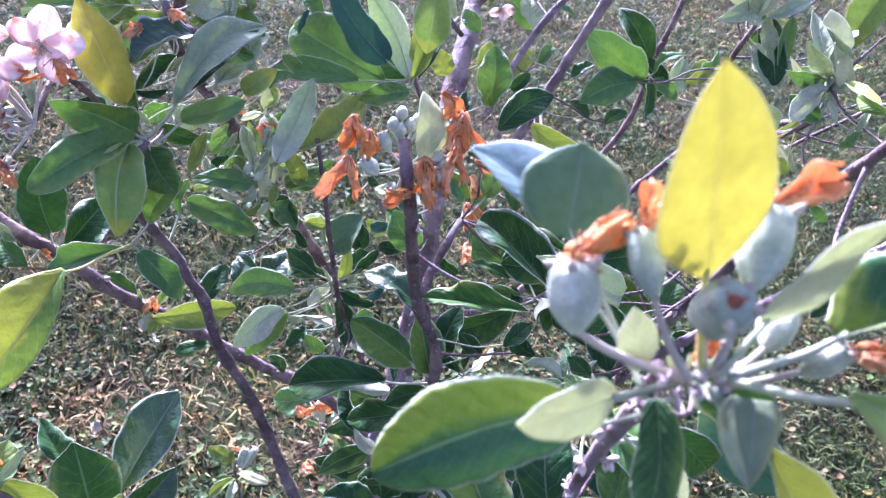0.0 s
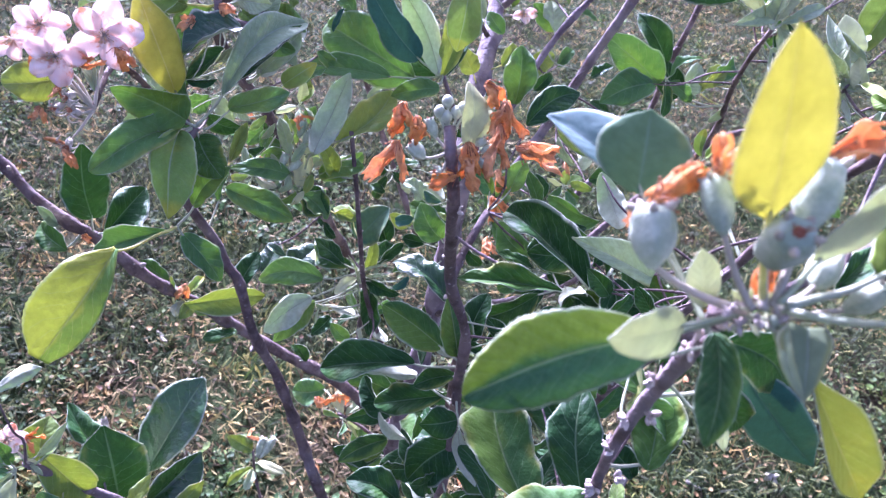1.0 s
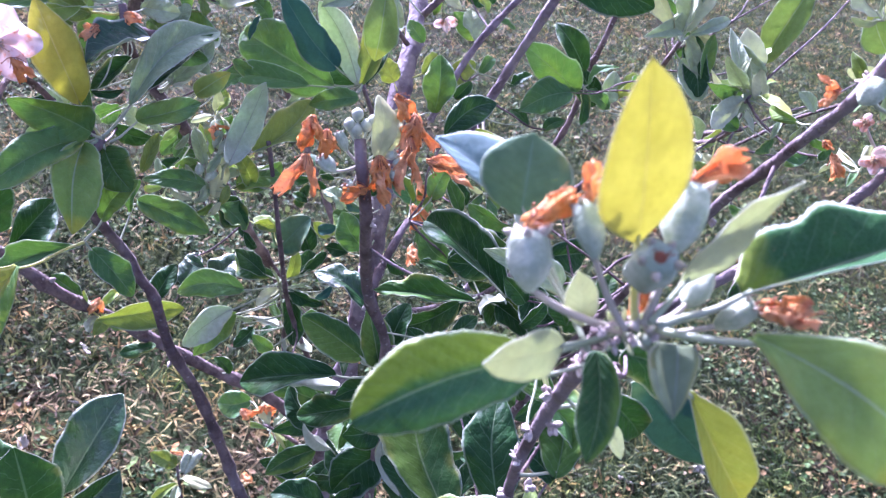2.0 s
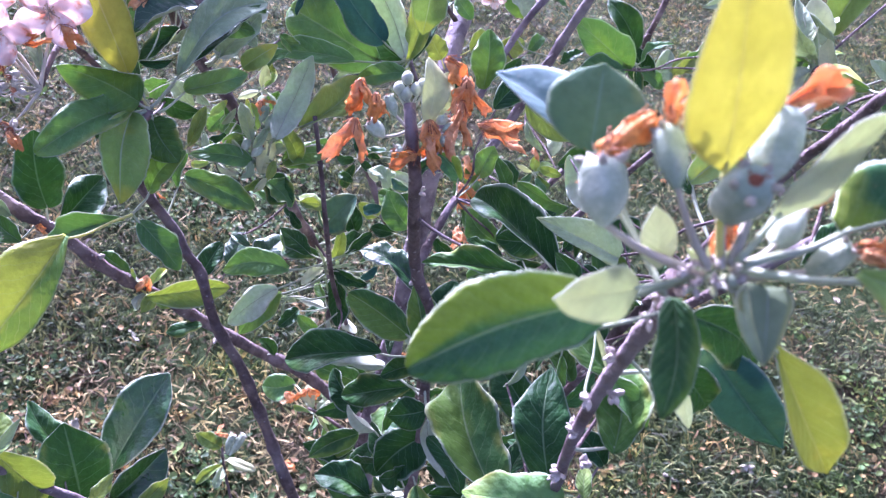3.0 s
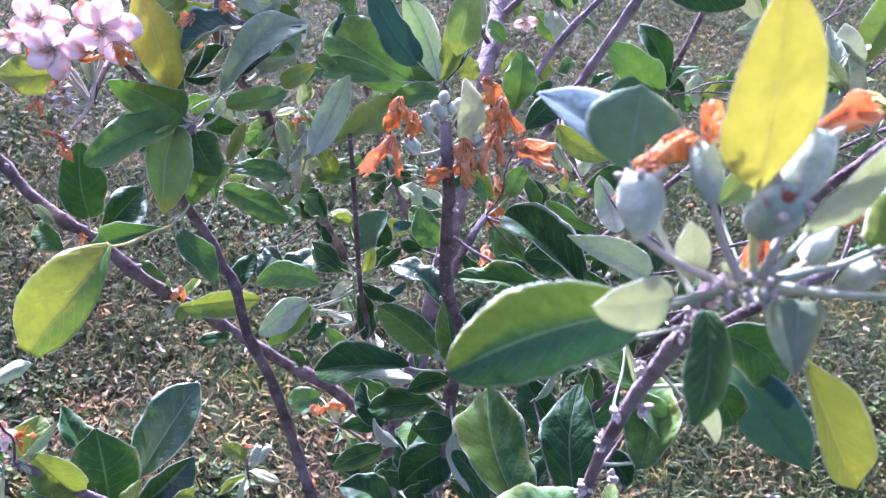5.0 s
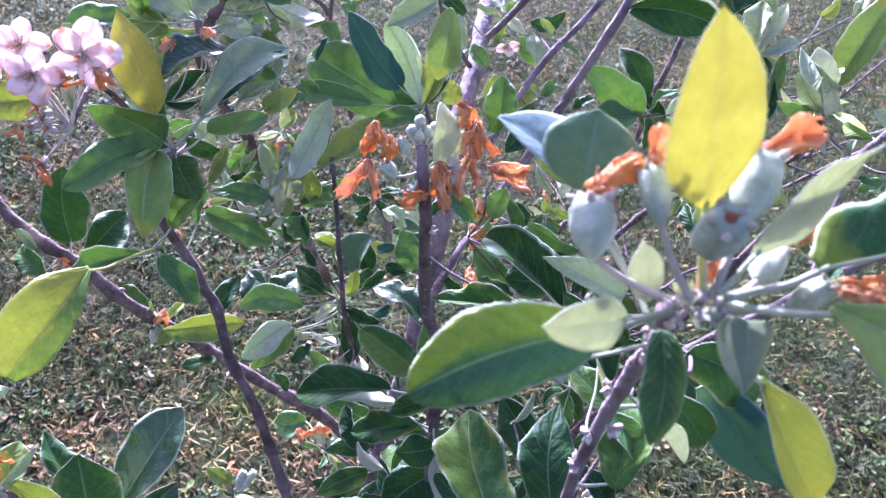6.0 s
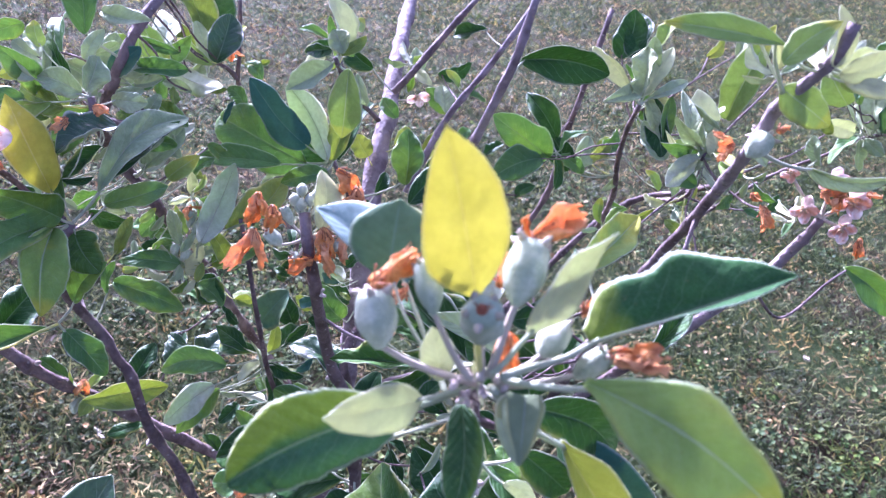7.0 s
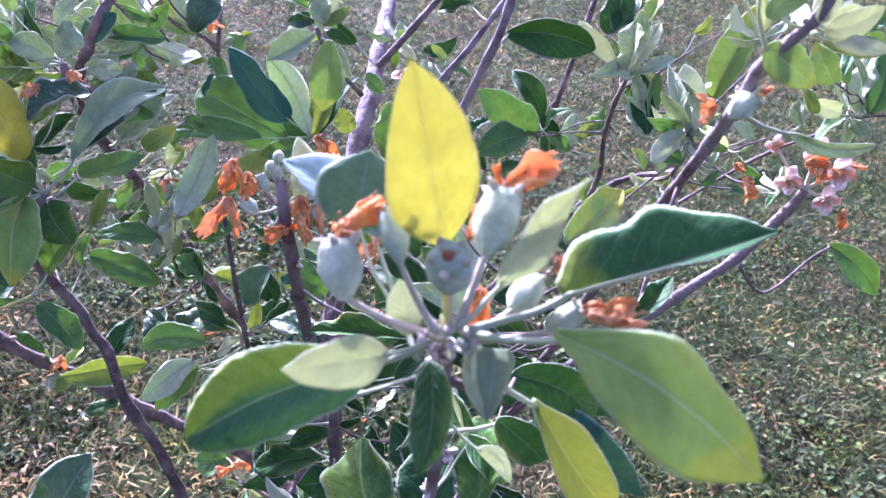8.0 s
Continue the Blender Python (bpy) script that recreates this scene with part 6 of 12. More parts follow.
leaf(fork_twig, (-0.0371, 0.5501, 1.3634), (-0.049, 0.5274, 1.3672), (0.68, -0.24, 0.69), 0.323, 'dark', 0.067, 42.4, (-0.034, 0.5554, 1.3628), wave=0.11, shape=0.86, point=0.17, full=0.61, seed=560)
leaf(fork_twig, (-0.0335, 0.5588, 1.3554), (-0.0317, 0.5741, 1.3227), (0.84, -0.51, -0.19), 0.229, 'dark', 0.09, 30.1, (-0.034, 0.5554, 1.3628), wave=0.2, shape=1.05, point=0.22, full=0.47, seed=561)
leaf(fork_twig, (-0.0315, 0.557, 1.3611), (-0.0138, 0.5615, 1.3536), (0.44, -0.51, 0.74), 0.487, 'young', 0.072, 22.2, (-0.034, 0.5554, 1.3628), wave=0.24, shape=0.95, point=0.29, full=0.46, seed=562)
leaf(fork_twig, (-0.0379, 0.5252, 1.4046), (-0.0627, 0.5334, 1.4199), (-0.18, -0.96, 0.22), 0.6, 'fading', 0.022, 13.7, (-0.0363, 0.4893, 1.4088), wave=0.16, shape=0.97, point=-0.03, full=0.46, seed=622)
leaf(fork_twig, (0.01, 0.504, 1.3665), (-0.0243, 0.5057, 1.3901), (0.07, -0.98, 0.18), 0.727, 'green', 0.071, 27.4, (-0.0363, 0.4893, 1.4088), wave=0.09, shape=0.87, point=0.15, full=0.51, seed=623)
leaf(fork_twig, (-0.0231, 0.53, 1.4094), (-0.0176, 0.5488, 1.4334), (0.16, -0.79, 0.58), 0.696, 'green', 0.109, 17.0, (-0.0363, 0.4893, 1.4088), wave=0.25, shape=0.94, point=0.09, full=0.54, seed=624)

# left_shoot
leaf(left_shoot, (-0.2335, 0.414, 1.4373), (-0.2294, 0.4339, 1.4624), (0.35, -0.76, 0.55), 0.45, 'lime', 0.003, 40.3, (-0.2475, 0.3732, 1.4245), wave=0.19, shape=0.94, point=0.14, full=0.56, seed=72)
leaf(left_shoot, (-0.2366, 0.4129, 1.4112), (-0.1832, 0.4215, 1.393), (0.34, -0.63, 0.70), 0.471, 'green', 0.068, 30.7, (-0.2429, 0.4133, 1.4044), wave=0.25, shape=0.94, point=0.05, full=0.44, seed=76)
leaf(left_shoot, (-0.2429, 0.4135, 1.3962), (-0.2341, 0.4119, 1.4317), (-0.06, -1.00, -0.03), 0.227, 'green', 0.049, 18.6, (-0.2389, 0.387, 1.386), wave=0.15, shape=1.08, point=-0.02, full=0.44, seed=77)
leaf(left_shoot, (-0.2591, 0.3835, 1.5007), (-0.282, 0.381, 1.5686), (0.80, -0.54, 0.25), 0.44, 'yellow', 0.114, 17.6, (-0.2399, 0.3742, 1.4856), wave=0.15, shape=0.93, point=0.24, full=0.61, seed=87)
leaf(left_shoot, (-0.2576, 0.3938, 1.4891), (-0.2793, 0.4189, 1.5103), (-0.09, -0.69, 0.72), 0.406, 'green', 0.063, 41.9, (-0.2399, 0.3742, 1.4856), wave=0.09, shape=0.9, point=0.08, full=0.46, seed=88)
leaf(left_shoot, (-0.2423, 0.3669, 1.4929), (-0.2712, 0.3295, 1.526), (0.78, -0.63, -0.03), 0.593, 'green', 0.081, 14.1, (-0.2399, 0.3742, 1.4856), wave=0.11, shape=0.79, point=0.1, full=0.6, seed=89)
leaf(left_shoot, (-0.2505, 0.361, 1.4862), (-0.2636, 0.2917, 1.4882), (0.59, -0.09, 0.80), 0.417, 'green', 0.143, 38.7, (-0.2399, 0.3742, 1.4856), wave=0.22, shape=0.91, point=-0.01, full=0.4, seed=90)
leaf(left_shoot, (-0.2445, 0.3604, 1.4879), (-0.2262, 0.3137, 1.4529), (0.55, -0.35, 0.76), 0.659, 'light', 0.103, 43.6, (-0.2399, 0.3742, 1.4856), wave=0.12, shape=0.93, point=0.04, full=0.6, seed=91)
leaf(left_shoot, (-0.2364, 0.3708, 1.4805), (-0.2104, 0.3546, 1.4652), (0.08, -0.61, 0.79), 0.847, 'dark', 0.079, 14.4, (-0.2399, 0.3742, 1.4856), wave=0.21, shape=0.91, point=0.01, full=0.56, seed=92)
leaf(left_shoot, (-0.2341, 0.3583, 1.4301), (-0.2077, 0.3604, 1.4706), (-0.15, -0.98, 0.15), 0.39, 'green', 0.058, 26.5, (-0.2479, 0.3578, 1.4064), wave=0.14, shape=1.03, point=0.19, seed=93)
leaf(left_shoot, (-0.2282, 0.3908, 1.5059), (-0.2017, 0.4733, 1.5378), (0.39, -0.44, 0.81), 0.341, 'sage', 0.142, 44.5, (-0.2399, 0.3742, 1.4856), wave=0.19, shape=0.96, point=0.13, full=0.52, seed=94)
leaf(left_shoot, (-0.2216, 0.3862, 1.4989), (-0.1903, 0.4165, 1.5083), (0.27, -0.53, 0.80), 0.519, 'green', 0.071, 34.1, (-0.2339, 0.3739, 1.4842), wave=0.17, shape=0.82, point=0.26, full=0.45, seed=96)
leaf(left_shoot, (-0.2619, 0.4288, 1.4611), (-0.2356, 0.4437, 1.4499), (0.48, -0.87, -0.03), 0.513, 'dark', 0.124, 20.3, (-0.2417, 0.3713, 1.4788), wave=0.09, shape=0.8, point=-0.05, full=0.6, seed=99)
leaf(left_shoot, (-0.2595, 0.3024, 1.4228), (-0.2665, 0.2274, 1.3869), (0.60, -0.39, 0.70), 0.5, 'halved', 0.14, 12.5, (-0.2453, 0.3543, 1.4096), wave=0.05, shape=0.95, point=0.03, full=0.46, label='large yellow-green hanging leaf', twist=-8, outline=((0.1, 0.25, 0.42, 0.56, 0.68, 0.72, 0.7, 0.58, 0.3), (0.1, 0.55, 0.95, 1.15, 1.25, 1.27, 1.18, 0.9, 0.35)), seed=100)
leaf(left_shoot, (-0.2421, 0.3562, 1.4034), (-0.2092, 0.3516, 1.3736), (0.50, -0.58, 0.64), 0.485, 'green', 0.146, 19.0, (-0.2453, 0.3543, 1.4096), wave=0.18, shape=0.96, point=0.08, full=0.46, seed=101)
leaf(left_shoot, (-0.2504, 0.3551, 1.4031), (-0.3177, 0.3498, 1.354), (-0.41, -0.66, 0.63), 0.264, 'green', 0.089, 45.7, (-0.2453, 0.3543, 1.4096), wave=0.2, shape=1.04, point=-0.02, full=0.51, seed=102)
leaf(left_shoot, (-0.2269, 0.4174, 1.3072), (-0.22, 0.4441, 1.3286), (0.06, -0.63, 0.77), 0.629, 'dark', 0.064, 28.5, (-0.2041, 0.3856, 1.3178), wave=0.23, shape=1.01, point=0.03, full=0.45, seed=113)
leaf(left_shoot, (-0.233, 0.4001, 1.5023), (-0.2008, 0.4578, 1.5412), (0.05, -0.58, 0.81), 0.214, 'dark', 0.035, 33.7, (-0.2397, 0.3738, 1.485), wave=0.17, shape=0.98, point=0.29, full=0.43, seed=288)
leaf(left_shoot, (-0.2965, 0.4349, 1.3976), (-0.3117, 0.4381, 1.4079), (0.24, -0.77, 0.59), 0.628, 'dark', 0.069, 21.7, (-0.2415, 0.3838, 1.3944), wave=0.22, shape=1.06, point=0.05, full=0.6, seed=394)
leaf(left_shoot, (-0.3021, 0.4303, 1.4636), (-0.3205, 0.4369, 1.4715), (-0.02, -0.79, 0.61), 0.429, 'sage', 0.049, 23.1, (-0.2982, 0.4284, 1.4626), wave=0.26, shape=0.84, point=0.04, full=0.42, seed=421)
leaf(left_shoot, (-0.3003, 0.4231, 1.4662), (-0.3095, 0.4033, 1.4797), (0.92, -0.20, 0.33), 0.541, 'dark', 0.026, 18.1, (-0.2982, 0.4284, 1.4626), wave=0.2, shape=0.9, point=0.24, full=0.6, seed=422)
leaf(left_shoot, (-0.2993, 0.424, 1.4621), (-0.3149, 0.4022, 1.4515), (-0.84, 0.53, 0.13), 0.652, 'green', 0.1, 14.9, (-0.2982, 0.4284, 1.4626), wave=0.2, shape=0.93, point=0.02, full=0.59, seed=423)
leaf(left_shoot, (-0.2975, 0.4212, 1.456), (-0.2995, 0.4021, 1.4288), (0.60, -0.67, 0.43), 0.439, 'dark', 0.044, 23.0, (-0.2982, 0.4284, 1.4626), wave=0.19, shape=1.09, point=0.14, full=0.52, seed=424)
leaf(left_shoot, (-0.2899, 0.4239, 1.4616), (-0.258, 0.4054, 1.4595), (-0.28, -0.56, 0.78), 0.41, 'dark', 0.148, 32.1, (-0.2982, 0.4284, 1.4626), wave=0.21, shape=0.87, point=0.23, full=0.6, seed=425)

# cross_branch
leaf(cross_branch, (-0.3564, 0.4099, 1.341), (-0.364, 0.4173, 1.4096), (0.72, -0.68, 0.15), 0.538, 'dark', 0.046, 20.9, (-0.3594, 0.4116, 1.3219), wave=0.19, shape=0.8, point=0.13, full=0.44, seed=103)
leaf(cross_branch, (-0.3476, 0.4121, 1.3259), (-0.3318, 0.4535, 1.3544), (0.62, -0.59, 0.51), 0.763, 'dark', 0.088, 42.6, (-0.3591, 0.4124, 1.3196), wave=0.26, shape=1.0, point=0.04, full=0.6, seed=104)
leaf(cross_branch, (-0.3832, 0.406, 1.2979), (-0.4233, 0.4233, 1.3018), (-0.20, -0.63, 0.75), 0.595, 'dark', 0.088, 31.8, (-0.3663, 0.4095, 1.3244), wave=0.17, shape=1.0, point=-0.02, full=0.51, seed=105)
leaf(cross_branch, (-0.3828, 0.3994, 1.3308), (-0.3943, 0.3928, 1.3518), (0.56, -0.83, 0.05), 0.495, 'sage', 0.045, 45.6, (-0.3811, 0.4059, 1.3338), wave=0.14, shape=0.8, point=0.04, full=0.52, seed=106)
leaf(cross_branch, (-0.3125, 0.4493, 1.2533), (-0.3468, 0.4586, 1.2605), (-0.09, -0.79, 0.60), 0.584, 'dark', 0.023, 20.7, (-0.3076, 0.4435, 1.2503), wave=0.24, shape=1.09, point=0.23, seed=107)
leaf(cross_branch, (-0.2867, 0.4307, 1.25), (-0.225, 0.4736, 1.2508), (0.54, -0.78, 0.30), 0.369, 'lime', 0.079, 23.9, (-0.3048, 0.4458, 1.2468), wave=0.12, shape=1.01, point=0.08, full=0.56, seed=108)
leaf(cross_branch, (-0.2827, 0.4419, 1.2476), (-0.2881, 0.4245, 1.2344), (0.41, -0.63, 0.66), 0.618, 'lime', 0.137, 20.1, (-0.2992, 0.4502, 1.2398), wave=0.12, shape=0.82, point=0.26, full=0.55, seed=109)
leaf(cross_branch, (-0.2503, 0.4679, 1.1939), (-0.2823, 0.4556, 1.1815), (-0.26, -0.27, 0.93), 0.498, 'dark', 0.028, 12.7, (-0.26, 0.4779, 1.1904), wave=0.22, shape=0.96, point=0.1, full=0.52, seed=110)
leaf(cross_branch, (-0.239, 0.5004, 1.2524), (-0.2361, 0.5347, 1.2702), (-0.20, -0.44, 0.88), 0.665, 'gloss', 0.022, 29.6, (-0.2749, 0.4676, 1.2092), wave=0.23, shape=1.05, point=0.28, full=0.49, seed=114)
withered(cross_branch, (-0.3633, 0.4038, 1.3256), (0.63, -0.42, -0.65), 0.01, 2, 0.6, 116)
withered(cross_branch, (-0.2946, 0.4489, 1.2587), (0.01, -0.60, -0.80), 0.016, 3, 0.6, 117)
leaf(cross_branch, (-0.1843, 0.5009, 1.1448), (-0.2036, 0.5051, 1.1586), (0.47, -0.40, 0.78), 0.646, 'dark', 0.066, 40.1, (-0.1977, 0.5077, 1.1329), wave=0.23, shape=0.84, point=0.16, full=0.41, seed=361)
leaf(cross_branch, (-0.2948, 0.452, 1.242), (-0.2908, 0.4763, 1.2468), (0.14, -0.21, 0.97), 0.449, 'light', 0.028, 40.2, (-0.2956, 0.448, 1.2409), wave=0.2, shape=0.93, point=0.05, full=0.46, seed=579)
leaf(cross_branch, (-0.2969, 0.4473, 1.2446), (-0.3078, 0.4459, 1.2648), (-0.03, -1.00, -0.08), 0.477, 'light', 0.121, 44.0, (-0.2956, 0.448, 1.2409), wave=0.25, shape=0.87, point=-0.02, full=0.41, seed=580)
leaf(cross_branch, (-0.2949, 0.4437, 1.2409), (-0.2914, 0.4208, 1.2408), (-0.52, -0.08, -0.85), 0.446, 'light', 0.036, 34.1, (-0.2956, 0.448, 1.2409), wave=0.21, shape=1.03, point=-0.01, full=0.59, seed=581)
leaf(cross_branch, (-0.2916, 0.4498, 1.2357), (-0.276, 0.4545, 1.219), (0.29, -0.96, 0.01), 0.49, 'light', 0.017, 26.2, (-0.2956, 0.448, 1.2409), wave=0.24, shape=0.93, point=0.27, full=0.45, seed=582)

# flower_spur
blossom(flower_spur, (-0.2845, 0.3474, 1.5483), (0.53, -0.73, 0.44), 0.0409, (-0.2828, 0.329, 1.5068), 167, 0.15, 5)
blossom(flower_spur, (-0.3029, 0.3254, 1.5383), (0.54, -0.75, 0.38), 0.0333, (-0.2828, 0.329, 1.5068), 168, 0.1, 5)
blossom(flower_spur, (-0.3263, 0.346, 1.544), (0.46, -0.73, 0.51), 0.0331, (-0.2828, 0.329, 1.5068), 169, 0.25, 5)
blossom(flower_spur, (-0.3432, 0.3414, 1.5321), (0.18, -0.92, 0.35), 0.0279, (-0.2828, 0.329, 1.5068), 170, 0.25, 3)
withered(flower_spur, (-0.2752, 0.3451, 1.5439), (0.44, -0.51, -0.74), 0.017, 3, 0.6, 171)
withered(flower_spur, (-0.2936, 0.3335, 1.531), (0.90, 0.33, 0.30), 0.0136, 2, 0.6, 172)
withered(flower_spur, (-0.3193, 0.3332, 1.5344), (0.18, -0.58, -0.80), 0.0102, 2, 0.6, 173)
withered(flower_spur, (-0.2985, 0.3309, 1.5283), (-0.46, -0.56, -0.69), 0.0102, 3, 0.6, 174)
withered(flower_spur, (-0.3022, 0.3242, 1.5198), (0.16, -0.58, -0.80), 0.0085, 2, 0.6, 175)
withered(flower_spur, (-0.288, 0.3049, 1.4921), (-0.99, -0.15, -0.06), 0.0119, 2, 0.6, 176)
withered(flower_spur, (-0.2872, 0.3034, 1.49), (0.52, -0.48, -0.71), 0.0119, 2, 0.6, 177)
withered(flower_spur, (-0.3085, 0.3139, 1.5072), (-0.46, -0.56, -0.69), 0.0085, 2, 0.6, 178)
spent_flower(flower_spur, (-0.2862, 0.3217, 1.5059), (-0.65, -0.65, 0.39), 0.0078, (-0.2828, 0.329, 1.5068), 179)
spent_flower(flower_spur, (-0.2882, 0.3116, 1.4927), (0.10, -0.96, -0.27), 0.0078, (-0.2828, 0.329, 1.5068), 180)
spent_flower(flower_spur, (-0.2979, 0.3225, 1.5087), (-0.47, -0.85, -0.24), 0.0078, (-0.2828, 0.329, 1.5068), 181)
spent_flower(flower_spur, (-0.2934, 0.328, 1.5154), (-0.35, -0.92, -0.18), 0.0078, (-0.2828, 0.329, 1.5068), 182)
leaf(flower_spur, (-0.3171, 0.3475, 1.5113), (-0.3397, 0.3215, 1.5107), (0.67, -0.59, 0.44), 0.804, 'lime', 0.106, 27.8, (-0.2828, 0.329, 1.5068), wave=0.22, shape=1.01, point=-0.04, full=0.4, seed=183)
leaf(flower_spur, (-0.2844, 0.3348, 1.5147), (-0.2996, 0.3624, 1.5318), (-0.12, -0.57, 0.81), 0.346, 'sage', 0.146, 39.4, (-0.2828, 0.329, 1.5068), wave=0.22, shape=0.98, point=0.22, full=0.61, seed=184)
leaf(flower_spur, (-0.2873, 0.4152, 1.4787), (-0.2709, 0.4219, 1.4892), (-0.06, -0.79, 0.60), 0.496, 'green', 0.049, 36.1, (-0.2678, 0.3781, 1.4947), wave=0.14, shape=1.09, point=0.25, full=0.47, seed=642)

# upper_left_branch
leaf(upper_left_branch, (-0.1819, 0.4731, 1.4082), (-0.1461, 0.4801, 1.4234), (-0.15, -0.71, 0.69), 0.506, 'green', 0.006, 12.2, (-0.1939, 0.4752, 1.3961), wave=0.12, point=0.0, full=0.41, seed=68)
leaf(upper_left_branch, (-0.1788, 0.4445, 1.4449), (-0.1716, 0.492, 1.4959), (-0.43, 0.69, -0.58), 0.37, 'green', 0.133, 6.4, (-0.1963, 0.4693, 1.4053), wave=0.16, shape=0.9, point=0.07, full=0.55, seed=69)
leaf(upper_left_branch, (-0.1696, 0.4744, 1.4417), (-0.1471, 0.5474, 1.4622), (0.23, -0.33, 0.92), 0.49, 'lime', 0.056, 48.0, (-0.1941, 0.4699, 1.4058), wave=0.23, shape=0.89, full=0.45, seed=70)
leaf(upper_left_branch, (-0.169, 0.4758, 1.41), (-0.1834, 0.4716, 1.4391), (0.52, -0.84, 0.14), 0.563, 'lime', 0.08, 36.7, (-0.1939, 0.4752, 1.3961), wave=0.09, shape=0.94, point=0.06, full=0.41, seed=71)
leaf(upper_left_branch, (-0.2027, 0.4592, 1.4262), (-0.2219, 0.4791, 1.4472), (0.13, -0.66, 0.74), 0.402, 'sage', 0.037, 32.9, (-0.2249, 0.4848, 1.4295), wave=0.11, shape=1.0, point=0.14, full=0.62, seed=73)
leaf(upper_left_branch, (-0.1925, 0.455, 1.4024), (-0.1929, 0.4746, 1.4323), (0.53, -0.71, 0.47), 0.418, 'young', 0.067, 22.0, (-0.2174, 0.4929, 1.4105), wave=0.08, shape=0.79, point=0.04, full=0.45, seed=74)
leaf(upper_left_branch, (-0.1991, 0.4509, 1.4146), (-0.2416, 0.4308, 1.419), (0.35, -0.58, 0.73), 0.371, 'green', 0.103, 17.6, (-0.2212, 0.4889, 1.42), wave=0.11, shape=0.8, point=0.04, full=0.55, seed=75)
leaf(upper_left_branch, (-0.1907, 0.4641, 1.3892), (-0.1665, 0.463, 1.3726), (0.54, -0.25, 0.80), 0.857, 'green', 0.063, 19.3, (-0.2118, 0.4989, 1.3962), wave=0.24, shape=1.09, point=0.16, full=0.45, seed=78)
withered(upper_left_branch, (-0.2049, 0.4798, 1.4539), (0.43, -0.51, -0.74), 0.011, 3, 0.7, 80)
withered(upper_left_branch, (-0.1918, 0.4777, 1.4492), (0.43, -0.51, -0.74), 0.011, 3, 0.7, 81)
withered(upper_left_branch, (-0.2254, 0.4533, 1.4216), (0.43, -0.51, -0.74), 0.011, 3, 0.7, 82)
fruitlet(upper_left_branch, (-0.2015, 0.469, 1.4391), (0.10, 0.60, 0.79), 0.0150, 0.0069, (-0.2008, 0.4682, 1.4044), 83)
fruitlet(upper_left_branch, (-0.1958, 0.4676, 1.4364), (0.32, 0.59, 0.74), 0.0131, 0.0069, (-0.2008, 0.4682, 1.4044), 84)
fruitlet(upper_left_branch, (-0.2077, 0.453, 1.4186), (0.10, 0.60, 0.79), 0.0115, 0.0069, (-0.2008, 0.4682, 1.4044), 85)
fruitlet(upper_left_branch, (-0.2002, 0.4529, 1.4174), (0.53, 0.55, 0.65), 0.0121, 0.0069, (-0.2008, 0.4682, 1.4044), 86)
leaf(upper_left_branch, (-0.2313, 0.4562, 1.4932), (-0.2223, 0.5291, 1.5072), (-0.54, 0.22, -0.81), 0.349, 'green', 0.047, 20.8, (-0.2536, 0.478, 1.4718), wave=0.25, shape=0.94, point=0.26, full=0.43, seed=95)
leaf(upper_left_branch, (-0.2658, 0.4487, 1.5383), (-0.2784, 0.4248, 1.506), (0.14, -0.82, 0.55), 0.842, 'green', 0.06, 39.8, (-0.263, 0.4643, 1.5377), wave=0.16, shape=0.78, point=0.22, full=0.62, seed=97)
leaf(upper_left_branch, (-0.2453, 0.4587, 1.5153), (-0.2579, 0.4503, 1.4966), (0.60, -0.80, -0.05), 0.488, 'sage', 0.029, 34.3, (-0.2664, 0.4664, 1.5292), wave=0.09, shape=0.79, point=0.08, full=0.43, seed=98)
leaf(upper_left_branch, (-0.2236, 0.5357, 1.2302), (-0.207, 0.5683, 1.2519), (-0.37, -0.38, 0.85), 0.843, 'gloss', 0.069, 25.3, (-0.1619, 0.5497, 1.2579), wave=0.2, shape=0.79, point=-0.01, full=0.44, seed=115)
leaf(upper_left_branch, (-0.1298, 0.5556, 1.2933), (-0.1532, 0.5701, 1.3196), (0.12, -0.82, 0.56), 0.953, 'dark', 0.06, 44.1, (-0.1667, 0.5459, 1.2696), wave=0.14, shape=0.8, point=0.24, full=0.43, seed=125)
leaf(upper_left_branch, (-0.2533, 0.4809, 1.5628), (-0.2129, 0.4971, 1.5659), (0.23, -0.71, 0.67), 0.425, 'green', 0.141, 39.3, (-0.2535, 0.4656, 1.5635), wave=0.16, shape=0.97, point=0.06, full=0.47, seed=268)
leaf(upper_left_branch, (-0.2462, 0.475, 1.5531), (-0.2247, 0.4799, 1.5611), (0.02, -0.88, 0.47), 0.494, 'sage', 0.113, 39.0, (-0.2562, 0.4652, 1.5561), wave=0.15, shape=1.05, point=-0.01, full=0.48, seed=269)
leaf(upper_left_branch, (-0.2309, 0.5209, 1.5689), (-0.2606, 0.5133, 1.5764), (0.22, -0.97, -0.12), 0.423, 'green', 0.092, 34.9, (-0.248, 0.5043, 1.6003), wave=0.09, shape=1.08, point=0.17, full=0.51, seed=271)
leaf(upper_left_branch, (-0.2195, 0.5567, 1.5501), (-0.2548, 0.5628, 1.5645), (-0.02, -0.94, 0.34), 0.428, 'light', 0.122, 33.9, (-0.2442, 0.519, 1.6111), wave=0.25, shape=1.07, point=0.05, full=0.6, seed=272)
leaf(upper_left_branch, (-0.2227, 0.5573, 1.5512), (-0.244, 0.5779, 1.5777), (0.32, -0.60, 0.73), 0.428, 'sage', 0.01, 28.2, (-0.2442, 0.519, 1.6111), wave=0.11, shape=1.05, point=0.05, seed=273)
